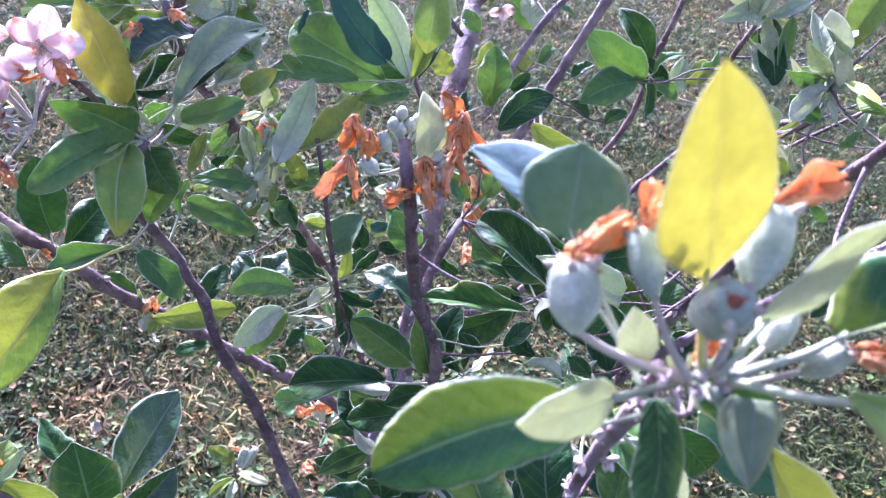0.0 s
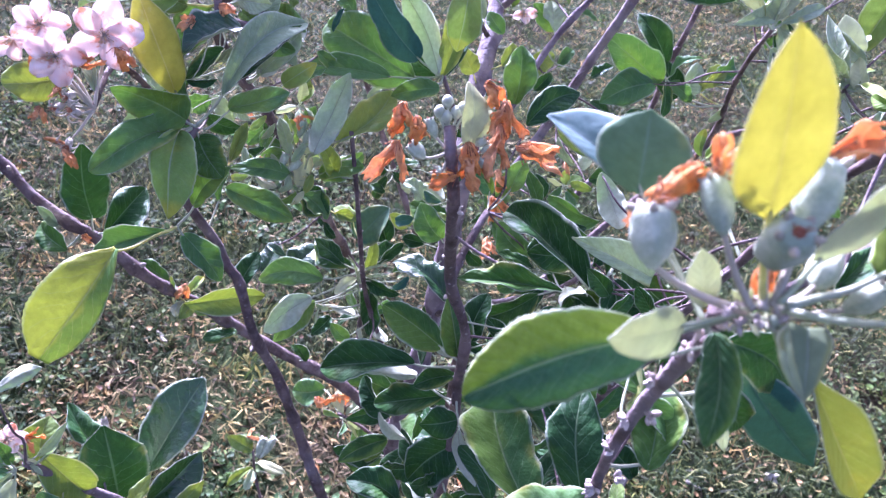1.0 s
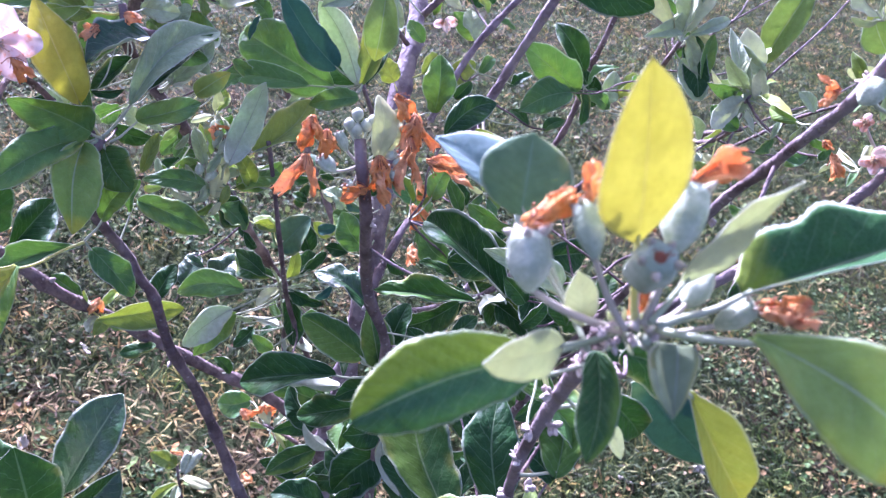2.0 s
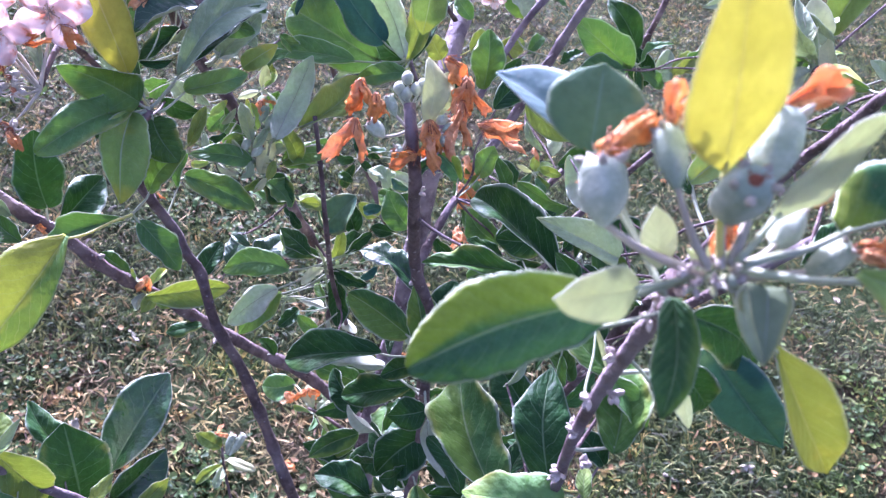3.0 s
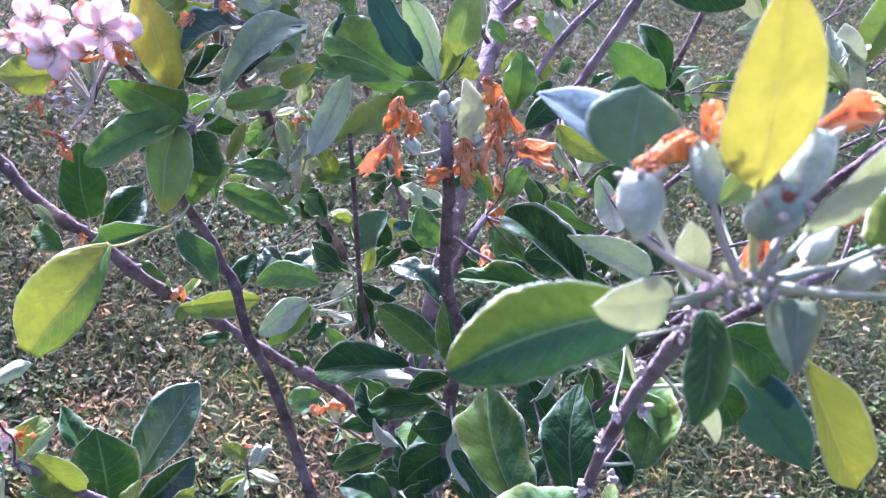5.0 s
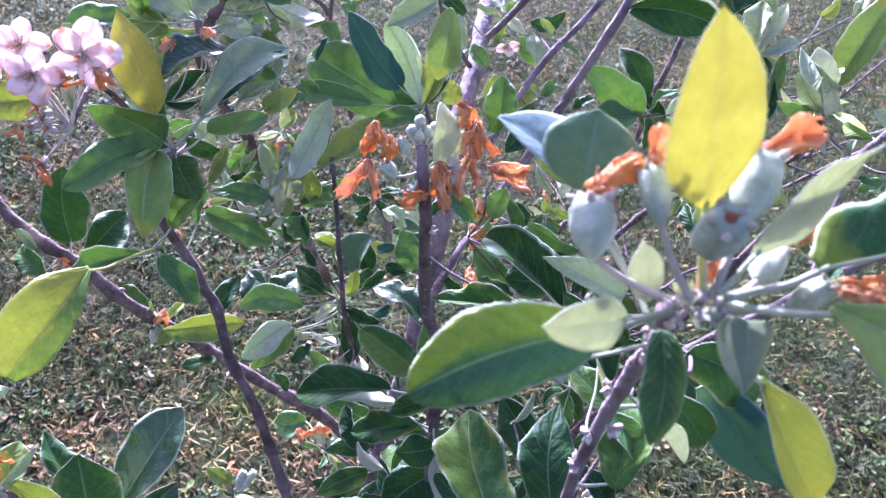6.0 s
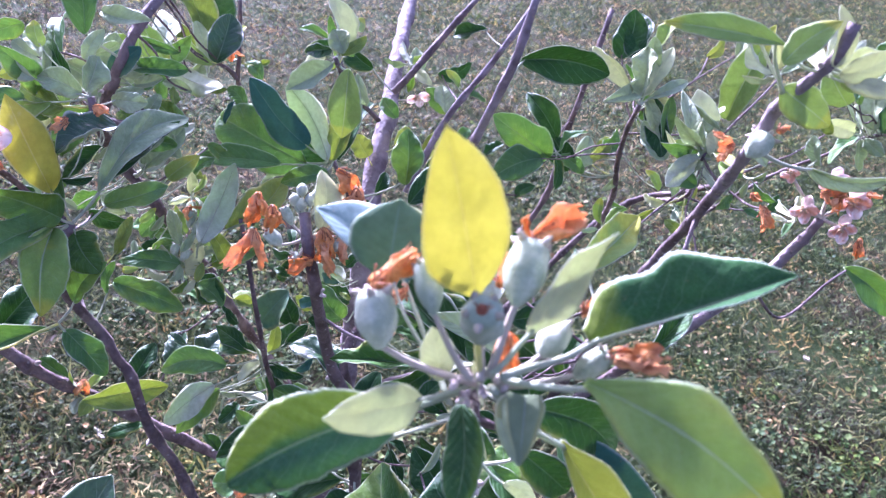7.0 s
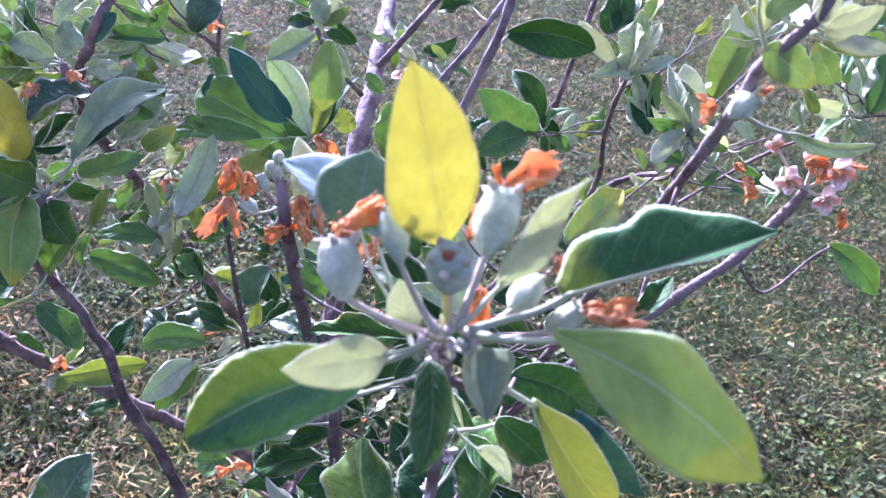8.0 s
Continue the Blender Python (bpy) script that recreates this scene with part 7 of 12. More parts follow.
leaf(upper_left_branch, (-0.2167, 0.5582, 1.5523), (-0.2146, 0.5829, 1.5888), (0.29, -0.80, 0.53), 0.694, 'gloss', 0.085, 31.8, (-0.2435, 0.522, 1.6133), wave=0.17, shape=0.79, point=-0.0, full=0.54, seed=274)
leaf(upper_left_branch, (-0.2205, 0.4894, 1.5369), (-0.2249, 0.4959, 1.5493), (0.85, -0.28, 0.44), 0.762, 'lime', 0.013, 17.2, (-0.2576, 0.465, 1.5524), wave=0.25, shape=1.07, point=0.24, full=0.6, seed=275)
leaf(upper_left_branch, (-0.2063, 0.482, 1.5244), (-0.2398, 0.4964, 1.5337), (-0.09, -0.68, 0.73), 0.523, 'green', 0.086, 33.7, (-0.2603, 0.4647, 1.545), wave=0.22, shape=1.04, point=0.1, full=0.41, seed=276)
leaf(upper_left_branch, (-0.2126, 0.4591, 1.4882), (-0.19, 0.4667, 1.5098), (0.06, -0.96, 0.27), 0.586, 'light', 0.146, 36.8, (-0.2414, 0.4775, 1.4593), wave=0.19, shape=0.86, point=0.18, full=0.49, seed=277)
leaf(upper_left_branch, (-0.2331, 0.4593, 1.4896), (-0.2126, 0.4891, 1.5203), (0.01, -0.72, 0.69), 0.551, 'sage', 0.065, 38.1, (-0.2516, 0.4779, 1.4697), wave=0.19, shape=0.89, point=0.1, full=0.54, seed=278)
leaf(upper_left_branch, (-0.2361, 0.473, 1.5304), (-0.2314, 0.4864, 1.5452), (0.23, -0.76, 0.61), 0.591, 'sage', 0.106, 25.8, (-0.2616, 0.4645, 1.5414), wave=0.12, shape=1.01, point=0.09, full=0.48, seed=282)
leaf(upper_left_branch, (-0.2593, 0.531, 1.5489), (-0.251, 0.5457, 1.5656), (0.42, -0.78, 0.47), 0.494, 'sage', 0.064, 29.3, (-0.2502, 0.4954, 1.5939), wave=0.09, shape=0.94, point=-0.02, full=0.43, seed=283)
leaf(upper_left_branch, (-0.2044, 0.4495, 1.4135), (-0.2165, 0.4525, 1.4282), (-0.05, -0.99, 0.15), 0.409, 'sage', 0.008, 34.5, (-0.223, 0.4868, 1.4247), wave=0.09, shape=1.02, point=-0.03, full=0.53, seed=327)
leaf(upper_left_branch, (-0.2037, 0.441, 1.4021), (-0.1987, 0.4497, 1.4154), (0.81, -0.58, 0.07), 0.497, 'sage', 0.148, 22.3, (-0.2193, 0.4909, 1.4152), wave=0.13, shape=1.03, point=0.16, full=0.52, seed=328)
leaf(upper_left_branch, (-0.1906, 0.4444, 1.4047), (-0.1998, 0.4331, 1.397), (0.67, -0.71, 0.23), 0.503, 'green', 0.149, 42.8, (-0.2193, 0.4909, 1.4152), wave=0.21, shape=0.87, point=0.08, full=0.42, seed=329)
leaf(upper_left_branch, (-0.2275, 0.4435, 1.4089), (-0.2402, 0.4529, 1.4264), (0.44, -0.62, 0.65), 0.355, 'sage', 0.081, 43.9, (-0.2249, 0.4848, 1.4295), wave=0.23, shape=0.95, point=-0.04, full=0.43, seed=330)
leaf(upper_left_branch, (-0.191, 0.4616, 1.4278), (-0.1809, 0.4678, 1.4344), (0.10, -0.80, 0.59), 0.4, 'sage', 0.106, 45.5, (-0.223, 0.4868, 1.4247), wave=0.13, shape=0.81, point=0.16, full=0.48, seed=331)
leaf(upper_left_branch, (-0.1817, 0.4554, 1.4181), (-0.1837, 0.4456, 1.4037), (0.26, -0.81, 0.52), 0.499, 'lime', 0.105, 27.8, (-0.2193, 0.4909, 1.4152), shape=0.91, point=0.11, full=0.6, seed=332)
leaf(upper_left_branch, (-0.2278, 0.4579, 1.4281), (-0.2255, 0.4727, 1.4401), (-0.19, -0.60, 0.78), 0.385, 'green', 0.091, 21.1, (-0.2275, 0.4835, 1.4345), wave=0.24, shape=0.78, point=0.16, full=0.47, seed=333)
leaf(upper_left_branch, (-0.1915, 0.4369, 1.3949), (-0.1834, 0.4443, 1.4073), (0.64, -0.76, 0.03), 0.392, 'young', 0.091, 18.2, (-0.2174, 0.4929, 1.4105), wave=0.23, shape=1.0, point=0.02, full=0.49, seed=334)
leaf(upper_left_branch, (-0.1826, 0.5436, 1.3017), (-0.2013, 0.543, 1.3093), (0.27, -0.75, 0.60), 0.658, 'dark', 0.065, 25.0, (-0.1812, 0.5345, 1.3047), wave=0.18, shape=0.99, point=0.09, full=0.53, seed=358)
leaf(upper_left_branch, (-0.2956, 0.5028, 1.5436), (-0.291, 0.5315, 1.5689), (0.50, -0.62, 0.61), 0.563, 'sage', 0.053, 33.0, (-0.2717, 0.4721, 1.5172), wave=0.18, shape=1.09, point=0.17, full=0.47, seed=386)
leaf(upper_left_branch, (-0.3311, 0.4998, 1.5407), (-0.3585, 0.5155, 1.562), (0.58, -0.07, 0.81), 0.571, 'sage', 0.021, 31.9, (-0.2759, 0.4767, 1.5076), wave=0.19, shape=0.84, point=-0.03, seed=387)
leaf(upper_left_branch, (-0.2633, 0.5029, 1.5419), (-0.241, 0.5116, 1.5637), (0.33, -0.94, 0.04), 0.577, 'green', 0.068, 32.9, (-0.2616, 0.4645, 1.5414), wave=0.24, shape=0.93, point=-0.05, full=0.54, seed=388)
leaf(upper_left_branch, (-0.2996, 0.4512, 1.4615), (-0.3287, 0.4565, 1.4656), (-0.10, -0.89, 0.44), 0.558, 'sage', 0.038, 24.8, (-0.2631, 0.4782, 1.4826), wave=0.23, shape=1.07, point=-0.03, full=0.45, seed=389)
leaf(upper_left_branch, (-0.2792, 0.4702, 1.453), (-0.2982, 0.4555, 1.4404), (0.64, -0.76, -0.09), 0.637, 'green', 0.075, 17.8, (-0.2557, 0.4781, 1.4739), wave=0.24, shape=0.79, point=0.22, full=0.45, seed=390)
leaf(upper_left_branch, (-0.2506, 0.5084, 1.4747), (-0.2356, 0.5209, 1.4951), (0.71, -0.70, -0.10), 0.597, 'green', 0.039, 19.2, (-0.2536, 0.478, 1.4718), wave=0.12, shape=0.83, point=0.29, full=0.46, seed=391)
leaf(upper_left_branch, (-0.2353, 0.5269, 1.4657), (-0.2094, 0.5174, 1.4612), (-0.13, -0.69, 0.71), 0.531, 'lime', 0.075, 20.7, (-0.2367, 0.4788, 1.4522), wave=0.19, shape=0.94, point=0.03, full=0.59, seed=392)
leaf(upper_left_branch, (-0.2626, 0.4807, 1.4311), (-0.2825, 0.4814, 1.448), (0.27, -0.89, 0.36), 0.646, 'sage', 0.136, 31.3, (-0.2341, 0.4801, 1.4471), wave=0.16, shape=0.99, point=-0.02, seed=393)
leaf(upper_left_branch, (-0.2392, 0.5022, 1.4264), (-0.2538, 0.4875, 1.4064), (0.26, -0.86, 0.44), 0.607, 'green', 0.013, 32.9, (-0.223, 0.4868, 1.4247), wave=0.17, shape=0.92, point=0.0, full=0.42, seed=395)
leaf(upper_left_branch, (-0.2046, 0.5155, 1.4458), (-0.2204, 0.5032, 1.4242), (0.70, -0.70, -0.12), 0.593, 'green', 0.111, 16.4, (-0.223, 0.4868, 1.4247), wave=0.22, shape=1.05, point=0.19, full=0.56, seed=396)
leaf(upper_left_branch, (-0.3086, 0.4891, 1.5543), (-0.2789, 0.5174, 1.5648), (0.70, -0.59, -0.41), 0.663, 'sage', 0.077, 30.0, (-0.3108, 0.485, 1.5537), shape=1.1, point=0.17, full=0.48, seed=397)
leaf(upper_left_branch, (-0.3154, 0.4938, 1.5553), (-0.3468, 0.555, 1.5673), (-0.40, -0.37, 0.84), 0.22, 'green', 0.142, 32.7, (-0.3108, 0.485, 1.5537), wave=0.21, shape=0.94, point=0.23, full=0.45, seed=398)
leaf(upper_left_branch, (-0.3138, 0.4818, 1.5578), (-0.3334, 0.4714, 1.5763), (0.67, 0.04, 0.74), 0.501, 'light', 0.047, 36.5, (-0.3108, 0.485, 1.5537), wave=0.12, shape=0.82, point=0.28, full=0.57, seed=399)
leaf(upper_left_branch, (-0.3139, 0.4815, 1.5529), (-0.3446, 0.4573, 1.5432), (0.42, -0.74, 0.52), 0.587, 'light', 0.034, 37.2, (-0.3108, 0.485, 1.5537), wave=0.09, shape=0.79, point=0.06, full=0.56, seed=400)
leaf(upper_left_branch, (-0.3183, 0.4901, 1.5476), (-0.3674, 0.5206, 1.5071), (-0.55, -0.83, 0.04), 0.258, 'light', 0.063, 15.6, (-0.3108, 0.485, 1.5537), wave=0.25, shape=0.89, point=0.3, full=0.55, seed=401)
leaf(upper_left_branch, (-0.3094, 0.483, 1.5506), (-0.2971, 0.4645, 1.5222), (-0.24, -0.86, 0.45), 0.422, 'light', 0.007, 20.8, (-0.3108, 0.485, 1.5537), wave=0.12, point=0.25, full=0.57, seed=402)
leaf(upper_left_branch, (-0.3102, 0.4893, 1.5504), (-0.2889, 0.5208, 1.519), (0.89, -0.20, 0.41), 0.561, 'sage', 0.141, 14.4, (-0.3108, 0.485, 1.5537), wave=0.17, shape=0.81, point=0.16, full=0.61, seed=403)
leaf(upper_left_branch, (-0.295, 0.4351, 1.5516), (-0.2977, 0.4473, 1.5802), (0.92, -0.32, 0.22), 0.532, 'sage', 0.114, 44.2, (-0.2951, 0.4337, 1.5464), wave=0.09, shape=1.07, point=0.05, full=0.42, seed=404)
leaf(upper_left_branch, (-0.2936, 0.4285, 1.5515), (-0.2957, 0.3987, 1.5921), (0.88, -0.40, -0.25), 0.431, 'green', 0.14, 28.8, (-0.2951, 0.4337, 1.5464), wave=0.19, shape=1.01, point=0.0, full=0.54, seed=405)
leaf(upper_left_branch, (-0.3051, 0.4329, 1.5428), (-0.3576, 0.4297, 1.5233), (-0.23, -0.64, 0.73), 0.547, 'green', 0.15, 33.3, (-0.2951, 0.4337, 1.5464), wave=0.14, shape=1.07, point=-0.04, full=0.56, seed=406)
leaf(upper_left_branch, (-0.3036, 0.438, 1.5395), (-0.3555, 0.4674, 1.4979), (0.08, -0.77, -0.64), 0.248, 'young', 0.123, 39.1, (-0.2951, 0.4337, 1.5464), wave=0.22, shape=0.99, point=0.01, full=0.59, seed=407)
leaf(upper_left_branch, (-0.2991, 0.4391, 1.5405), (-0.3162, 0.4612, 1.4964), (0.90, -0.15, -0.42), 0.286, 'young', 0.004, 13.7, (-0.2951, 0.4337, 1.5464), wave=0.15, shape=0.96, point=0.01, full=0.42, seed=408)
leaf(upper_left_branch, (-0.2614, 0.5467, 1.5495), (-0.2215, 0.5205, 1.5845), (-0.13, -0.86, -0.49), 0.316, 'green', 0.028, 36.9, (-0.2678, 0.5512, 1.5439), wave=0.14, shape=0.95, point=0.21, full=0.54, seed=409)
leaf(upper_left_branch, (-0.2722, 0.5612, 1.5455), (-0.2982, 0.6249, 1.5687), (0.14, -0.29, 0.95), 0.321, 'sage', 0.052, 13.4, (-0.2678, 0.5512, 1.5439), wave=0.16, point=0.23, full=0.54, seed=410)
leaf(upper_left_branch, (-0.2749, 0.5537, 1.5449), (-0.3124, 0.5601, 1.5546), (-0.09, -0.95, 0.28), 0.501, 'light', 0.017, 23.4, (-0.2678, 0.5512, 1.5439), wave=0.25, shape=0.82, point=0.11, full=0.6, seed=411)
leaf(upper_left_branch, (-0.2681, 0.5457, 1.5425), (-0.2692, 0.5048, 1.5338), (1.00, -0.04, 0.05), 0.295, 'green', 0.144, 15.2, (-0.2678, 0.5512, 1.5439), wave=0.09, shape=0.98, point=0.03, full=0.57, seed=412)
leaf(upper_left_branch, (-0.2651, 0.5473, 1.5404), (-0.2531, 0.5319, 1.5166), (0.78, -0.27, 0.57), 0.613, 'green', 0.003, 42.6, (-0.2678, 0.5512, 1.5439), wave=0.15, shape=0.8, point=0.08, full=0.43, seed=413)
leaf(upper_left_branch, (-0.2561, 0.5448, 1.5452), (-0.1885, 0.506, 1.5537), (0.46, 0.66, -0.59), 0.266, 'green', 0.088, 13.5, (-0.2678, 0.5512, 1.5439), wave=0.19, shape=0.96, point=0.19, full=0.48, seed=414)
leaf(upper_left_branch, (-0.2185, 0.5174, 1.445), (-0.2179, 0.5397, 1.4528), (0.52, -0.29, 0.80), 0.344, 'light', 0.062, 44.9, (-0.2188, 0.5133, 1.4431), wave=0.08, shape=0.94, point=0.14, full=0.45, seed=426)
leaf(upper_left_branch, (-0.2169, 0.5093, 1.45), (-0.2083, 0.4915, 1.48), (0.88, -0.25, -0.40), 0.307, 'young', 0.054, 22.2, (-0.2188, 0.5133, 1.4431), wave=0.21, shape=0.99, point=0.04, full=0.59, seed=427)
leaf(upper_left_branch, (-0.2211, 0.5123, 1.442), (-0.2378, 0.5088, 1.4321), (-0.00, 0.94, -0.33), 0.397, 'young', 0.003, 41.4, (-0.2188, 0.5133, 1.4431), wave=0.23, shape=1.04, point=0.23, full=0.51, seed=428)
leaf(upper_left_branch, (-0.215, 0.5058, 1.4431), (-0.1971, 0.4716, 1.4371), (-0.13, -0.24, 0.96), 0.364, 'sage', 0.017, 41.6, (-0.2188, 0.5133, 1.4431), wave=0.17, shape=1.05, full=0.59, seed=429)
leaf(upper_left_branch, (-0.2146, 0.5067, 1.4457), (-0.1928, 0.4775, 1.453), (0.18, 0.36, 0.92), 0.203, 'sage', 0.061, 31.1, (-0.2188, 0.5133, 1.4431), wave=0.17, shape=0.78, point=0.11, full=0.56, seed=430)
leaf(upper_left_branch, (-0.2357, 0.5046, 1.4048), (-0.2092, 0.4922, 1.4296), (0.21, -0.77, -0.61), 0.326, 'sage', 0.118, 15.4, (-0.241, 0.5088, 1.3995), wave=0.2, shape=0.79, point=0.11, full=0.44, seed=431)
leaf(upper_left_branch, (-0.2409, 0.5057, 1.4093), (-0.2413, 0.4959, 1.4423), (0.60, -0.77, -0.22), 0.421, 'dark', 0.143, 32.5, (-0.241, 0.5088, 1.3995), wave=0.24, shape=1.0, point=-0.04, seed=432)
leaf(upper_left_branch, (-0.2521, 0.5147, 1.3952), (-0.2985, 0.5419, 1.3755), (-0.57, -0.53, 0.62), 0.232, 'green', 0.028, 30.5, (-0.241, 0.5088, 1.3995), wave=0.09, shape=1.09, point=0.02, full=0.55, seed=433)
leaf(upper_left_branch, (-0.2472, 0.5131, 1.3922), (-0.2759, 0.5215, 1.36), (-0.65, -0.64, 0.41), 0.346, 'dark', 0.054, 40.4, (-0.241, 0.5088, 1.3995), wave=0.18, shape=0.93, point=0.1, full=0.51, seed=434)
leaf(upper_left_branch, (-0.2371, 0.5002, 1.3996), (-0.2221, 0.4674, 1.403), (0.65, 0.22, -0.73), 0.202, 'light', 0.098, 31.9, (-0.241, 0.5088, 1.3995), wave=0.11, shape=0.92, point=0.06, full=0.61, seed=435)
leaf(upper_left_branch, (-0.2377, 0.5098, 1.3986), (-0.2187, 0.5122, 1.3956), (0.19, -0.44, 0.88), 0.561, 'light', 0.149, 17.0, (-0.241, 0.5088, 1.3995), wave=0.23, shape=0.8, point=0.21, full=0.57, seed=436)
leaf(upper_left_branch, (-0.2282, 0.4512, 1.4079), (-0.2284, 0.4867, 1.4086), (-0.23, -0.02, 0.97), 0.362, 'light', 0.086, 20.1, (-0.2275, 0.4435, 1.4089), wave=0.16, shape=0.84, point=0.23, full=0.48, seed=536)
leaf(upper_left_branch, (-0.2294, 0.4451, 1.4117), (-0.237, 0.4508, 1.4242), (-0.25, -0.93, 0.27), 0.588, 'green', 0.025, 15.6, (-0.2275, 0.4435, 1.4089), wave=0.23, shape=1.02, point=0.23, full=0.55, seed=537)
leaf(upper_left_branch, (-0.2318, 0.4444, 1.4065), (-0.2493, 0.4461, 1.398), (-0.23, -0.93, 0.30), 0.4, 'light', 0.06, 32.4, (-0.2275, 0.4435, 1.4089), wave=0.08, shape=1.05, point=0.04, full=0.48, seed=538)
leaf(upper_left_branch, (-0.2296, 0.4435, 1.4025), (-0.2384, 0.4451, 1.3762), (0.67, -0.69, -0.27), 0.313, 'young', 0.007, 45.5, (-0.2275, 0.4435, 1.4089), wave=0.19, shape=1.03, point=0.23, full=0.61, seed=539)
leaf(upper_left_branch, (-0.2249, 0.443, 1.4086), (-0.2068, 0.4438, 1.4036), (-0.26, 0.38, -0.89), 0.47, 'sage', 0.105, 40.5, (-0.2275, 0.4435, 1.4089), wave=0.26, shape=0.93, point=0.08, full=0.48, seed=540)
leaf(upper_left_branch, (-0.2008, 0.471, 1.4295), (-0.1872, 0.4706, 1.4418), (0.01, -1.00, -0.04), 0.372, 'sage', 0.018, 44.5, (-0.2041, 0.4717, 1.4263), wave=0.19, shape=1.09, point=-0.02, seed=541)
leaf(upper_left_branch, (-0.2035, 0.4682, 1.4331), (-0.2032, 0.4592, 1.4603), (0.96, -0.25, -0.09), 0.317, 'light', 0.005, 33.7, (-0.2041, 0.4717, 1.4263), wave=0.25, shape=0.82, point=-0.02, full=0.49, seed=542)
leaf(upper_left_branch, (-0.2142, 0.4763, 1.4225), (-0.2478, 0.4891, 1.4117), (-0.42, -0.86, 0.30), 0.313, 'green', 0.023, 22.8, (-0.2041, 0.4717, 1.4263), wave=0.09, shape=0.81, point=0.05, seed=543)
leaf(upper_left_branch, (-0.2088, 0.4696, 1.4232), (-0.2314, 0.4642, 1.4068), (0.12, -0.98, 0.16), 0.545, 'green', 0.075, 13.8, (-0.2041, 0.4717, 1.4263), wave=0.2, shape=0.9, point=0.17, full=0.41, seed=544)
leaf(upper_left_branch, (-0.203, 0.469, 1.4238), (-0.1986, 0.4582, 1.4068), (0.88, -0.27, 0.40), 0.411, 'young', 0.003, 45.1, (-0.2041, 0.4717, 1.4263), wave=0.15, shape=0.98, point=0.12, full=0.45, seed=545)
leaf(upper_left_branch, (-0.2026, 0.4766, 1.4221), (-0.1883, 0.4943, 1.4044), (0.87, -0.38, 0.32), 0.329, 'light', 0.013, 30.6, (-0.2041, 0.4717, 1.4263), shape=1.08, point=0.04, full=0.46, seed=546)
leaf(upper_left_branch, (-0.2655, 0.4481, 1.5946), (-0.2953, 0.483, 1.631), (0.18, -0.63, 0.75), 0.483, 'green', 0.108, 29.5, (-0.2495, 0.4662, 1.5746), wave=0.18, shape=1.07, point=0.12, full=0.45, seed=588)
leaf(upper_left_branch, (-0.2551, 0.4699, 1.5524), (-0.2394, 0.4889, 1.5689), (0.39, -0.77, 0.51), 0.555, 'sage', 0.127, 16.4, (-0.2576, 0.465, 1.5524), wave=0.09, shape=0.98, point=0.19, full=0.45, seed=591)
leaf(upper_left_branch, (-0.2698, 0.5337, 1.5816), (-0.2347, 0.5159, 1.5547), (-0.36, -0.92, 0.14), 0.535, 'light', 0.016, 17.1, (-0.2465, 0.5102, 1.6047), wave=0.11, shape=0.98, point=0.26, seed=592)
leaf(upper_left_branch, (-0.2632, 0.4673, 1.6067), (-0.2237, 0.4609, 1.6109), (-0.19, -0.69, 0.70), 0.472, 'sage', 0.01, 40.8, (-0.2499, 0.4821, 1.5851), wave=0.2, shape=0.91, point=0.28, full=0.41, seed=593)
leaf(upper_left_branch, (-0.3233, 0.4635, 1.5866), (-0.3555, 0.4536, 1.5705), (0.37, -0.91, -0.17), 0.539, 'green', 0.09, 20.3, (-0.2549, 0.4654, 1.5598), wave=0.12, shape=0.86, point=0.11, full=0.47, seed=594)
leaf(upper_left_branch, (-0.2599, 0.4087, 1.5292), (-0.2948, 0.4023, 1.4985), (-0.09, -0.95, 0.30), 0.472, 'green', 0.104, 45.0, (-0.2643, 0.4641, 1.534), wave=0.13, shape=0.91, point=0.15, full=0.56, seed=595)
leaf(upper_left_branch, (-0.241, 0.419, 1.5251), (-0.2575, 0.3944, 1.5066), (-0.00, -0.60, 0.80), 0.574, 'dark', 0.046, 45.9, (-0.2643, 0.4641, 1.534), shape=0.87, point=0.21, full=0.61, seed=596)
leaf(upper_left_branch, (-0.2439, 0.4629, 1.5205), (-0.2069, 0.4656, 1.515), (0.11, -0.95, 0.29), 0.567, 'green', 0.139, 36.8, (-0.2654, 0.4652, 1.5316), wave=0.15, shape=0.94, point=0.13, full=0.4, seed=597)
leaf(upper_left_branch, (-0.1966, 0.4722, 1.3867), (-0.1675, 0.4668, 1.3739), (0.24, -0.56, 0.79), 0.801, 'dark', 0.075, 21.0, (-0.21, 0.5009, 1.3915), shape=0.97, point=0.29, full=0.47, seed=614)
leaf(upper_left_branch, (-0.1721, 0.4997, 1.3521), (-0.154, 0.5042, 1.3531), (0.23, -0.95, 0.21), 0.757, 'lime', 0.047, 20.5, (-0.196, 0.517, 1.3509), wave=0.21, shape=1.05, point=0.25, full=0.57, seed=615)
leaf(upper_left_branch, (-0.2016, 0.494, 1.3483), (-0.2192, 0.4949, 1.3543), (0.31, -0.19, 0.93), 0.607, 'green', 0.122, 18.2, (-0.1981, 0.5145, 1.3575), wave=0.09, shape=0.89, point=0.06, full=0.41, seed=630)
leaf(upper_left_branch, (-0.2289, 0.4854, 1.3043), (-0.2097, 0.4818, 1.3004), (0.14, -0.29, 0.95), 0.583, 'gloss', 0.094, 40.5, (-0.1896, 0.5245, 1.3311), wave=0.09, shape=0.78, full=0.48, seed=631)
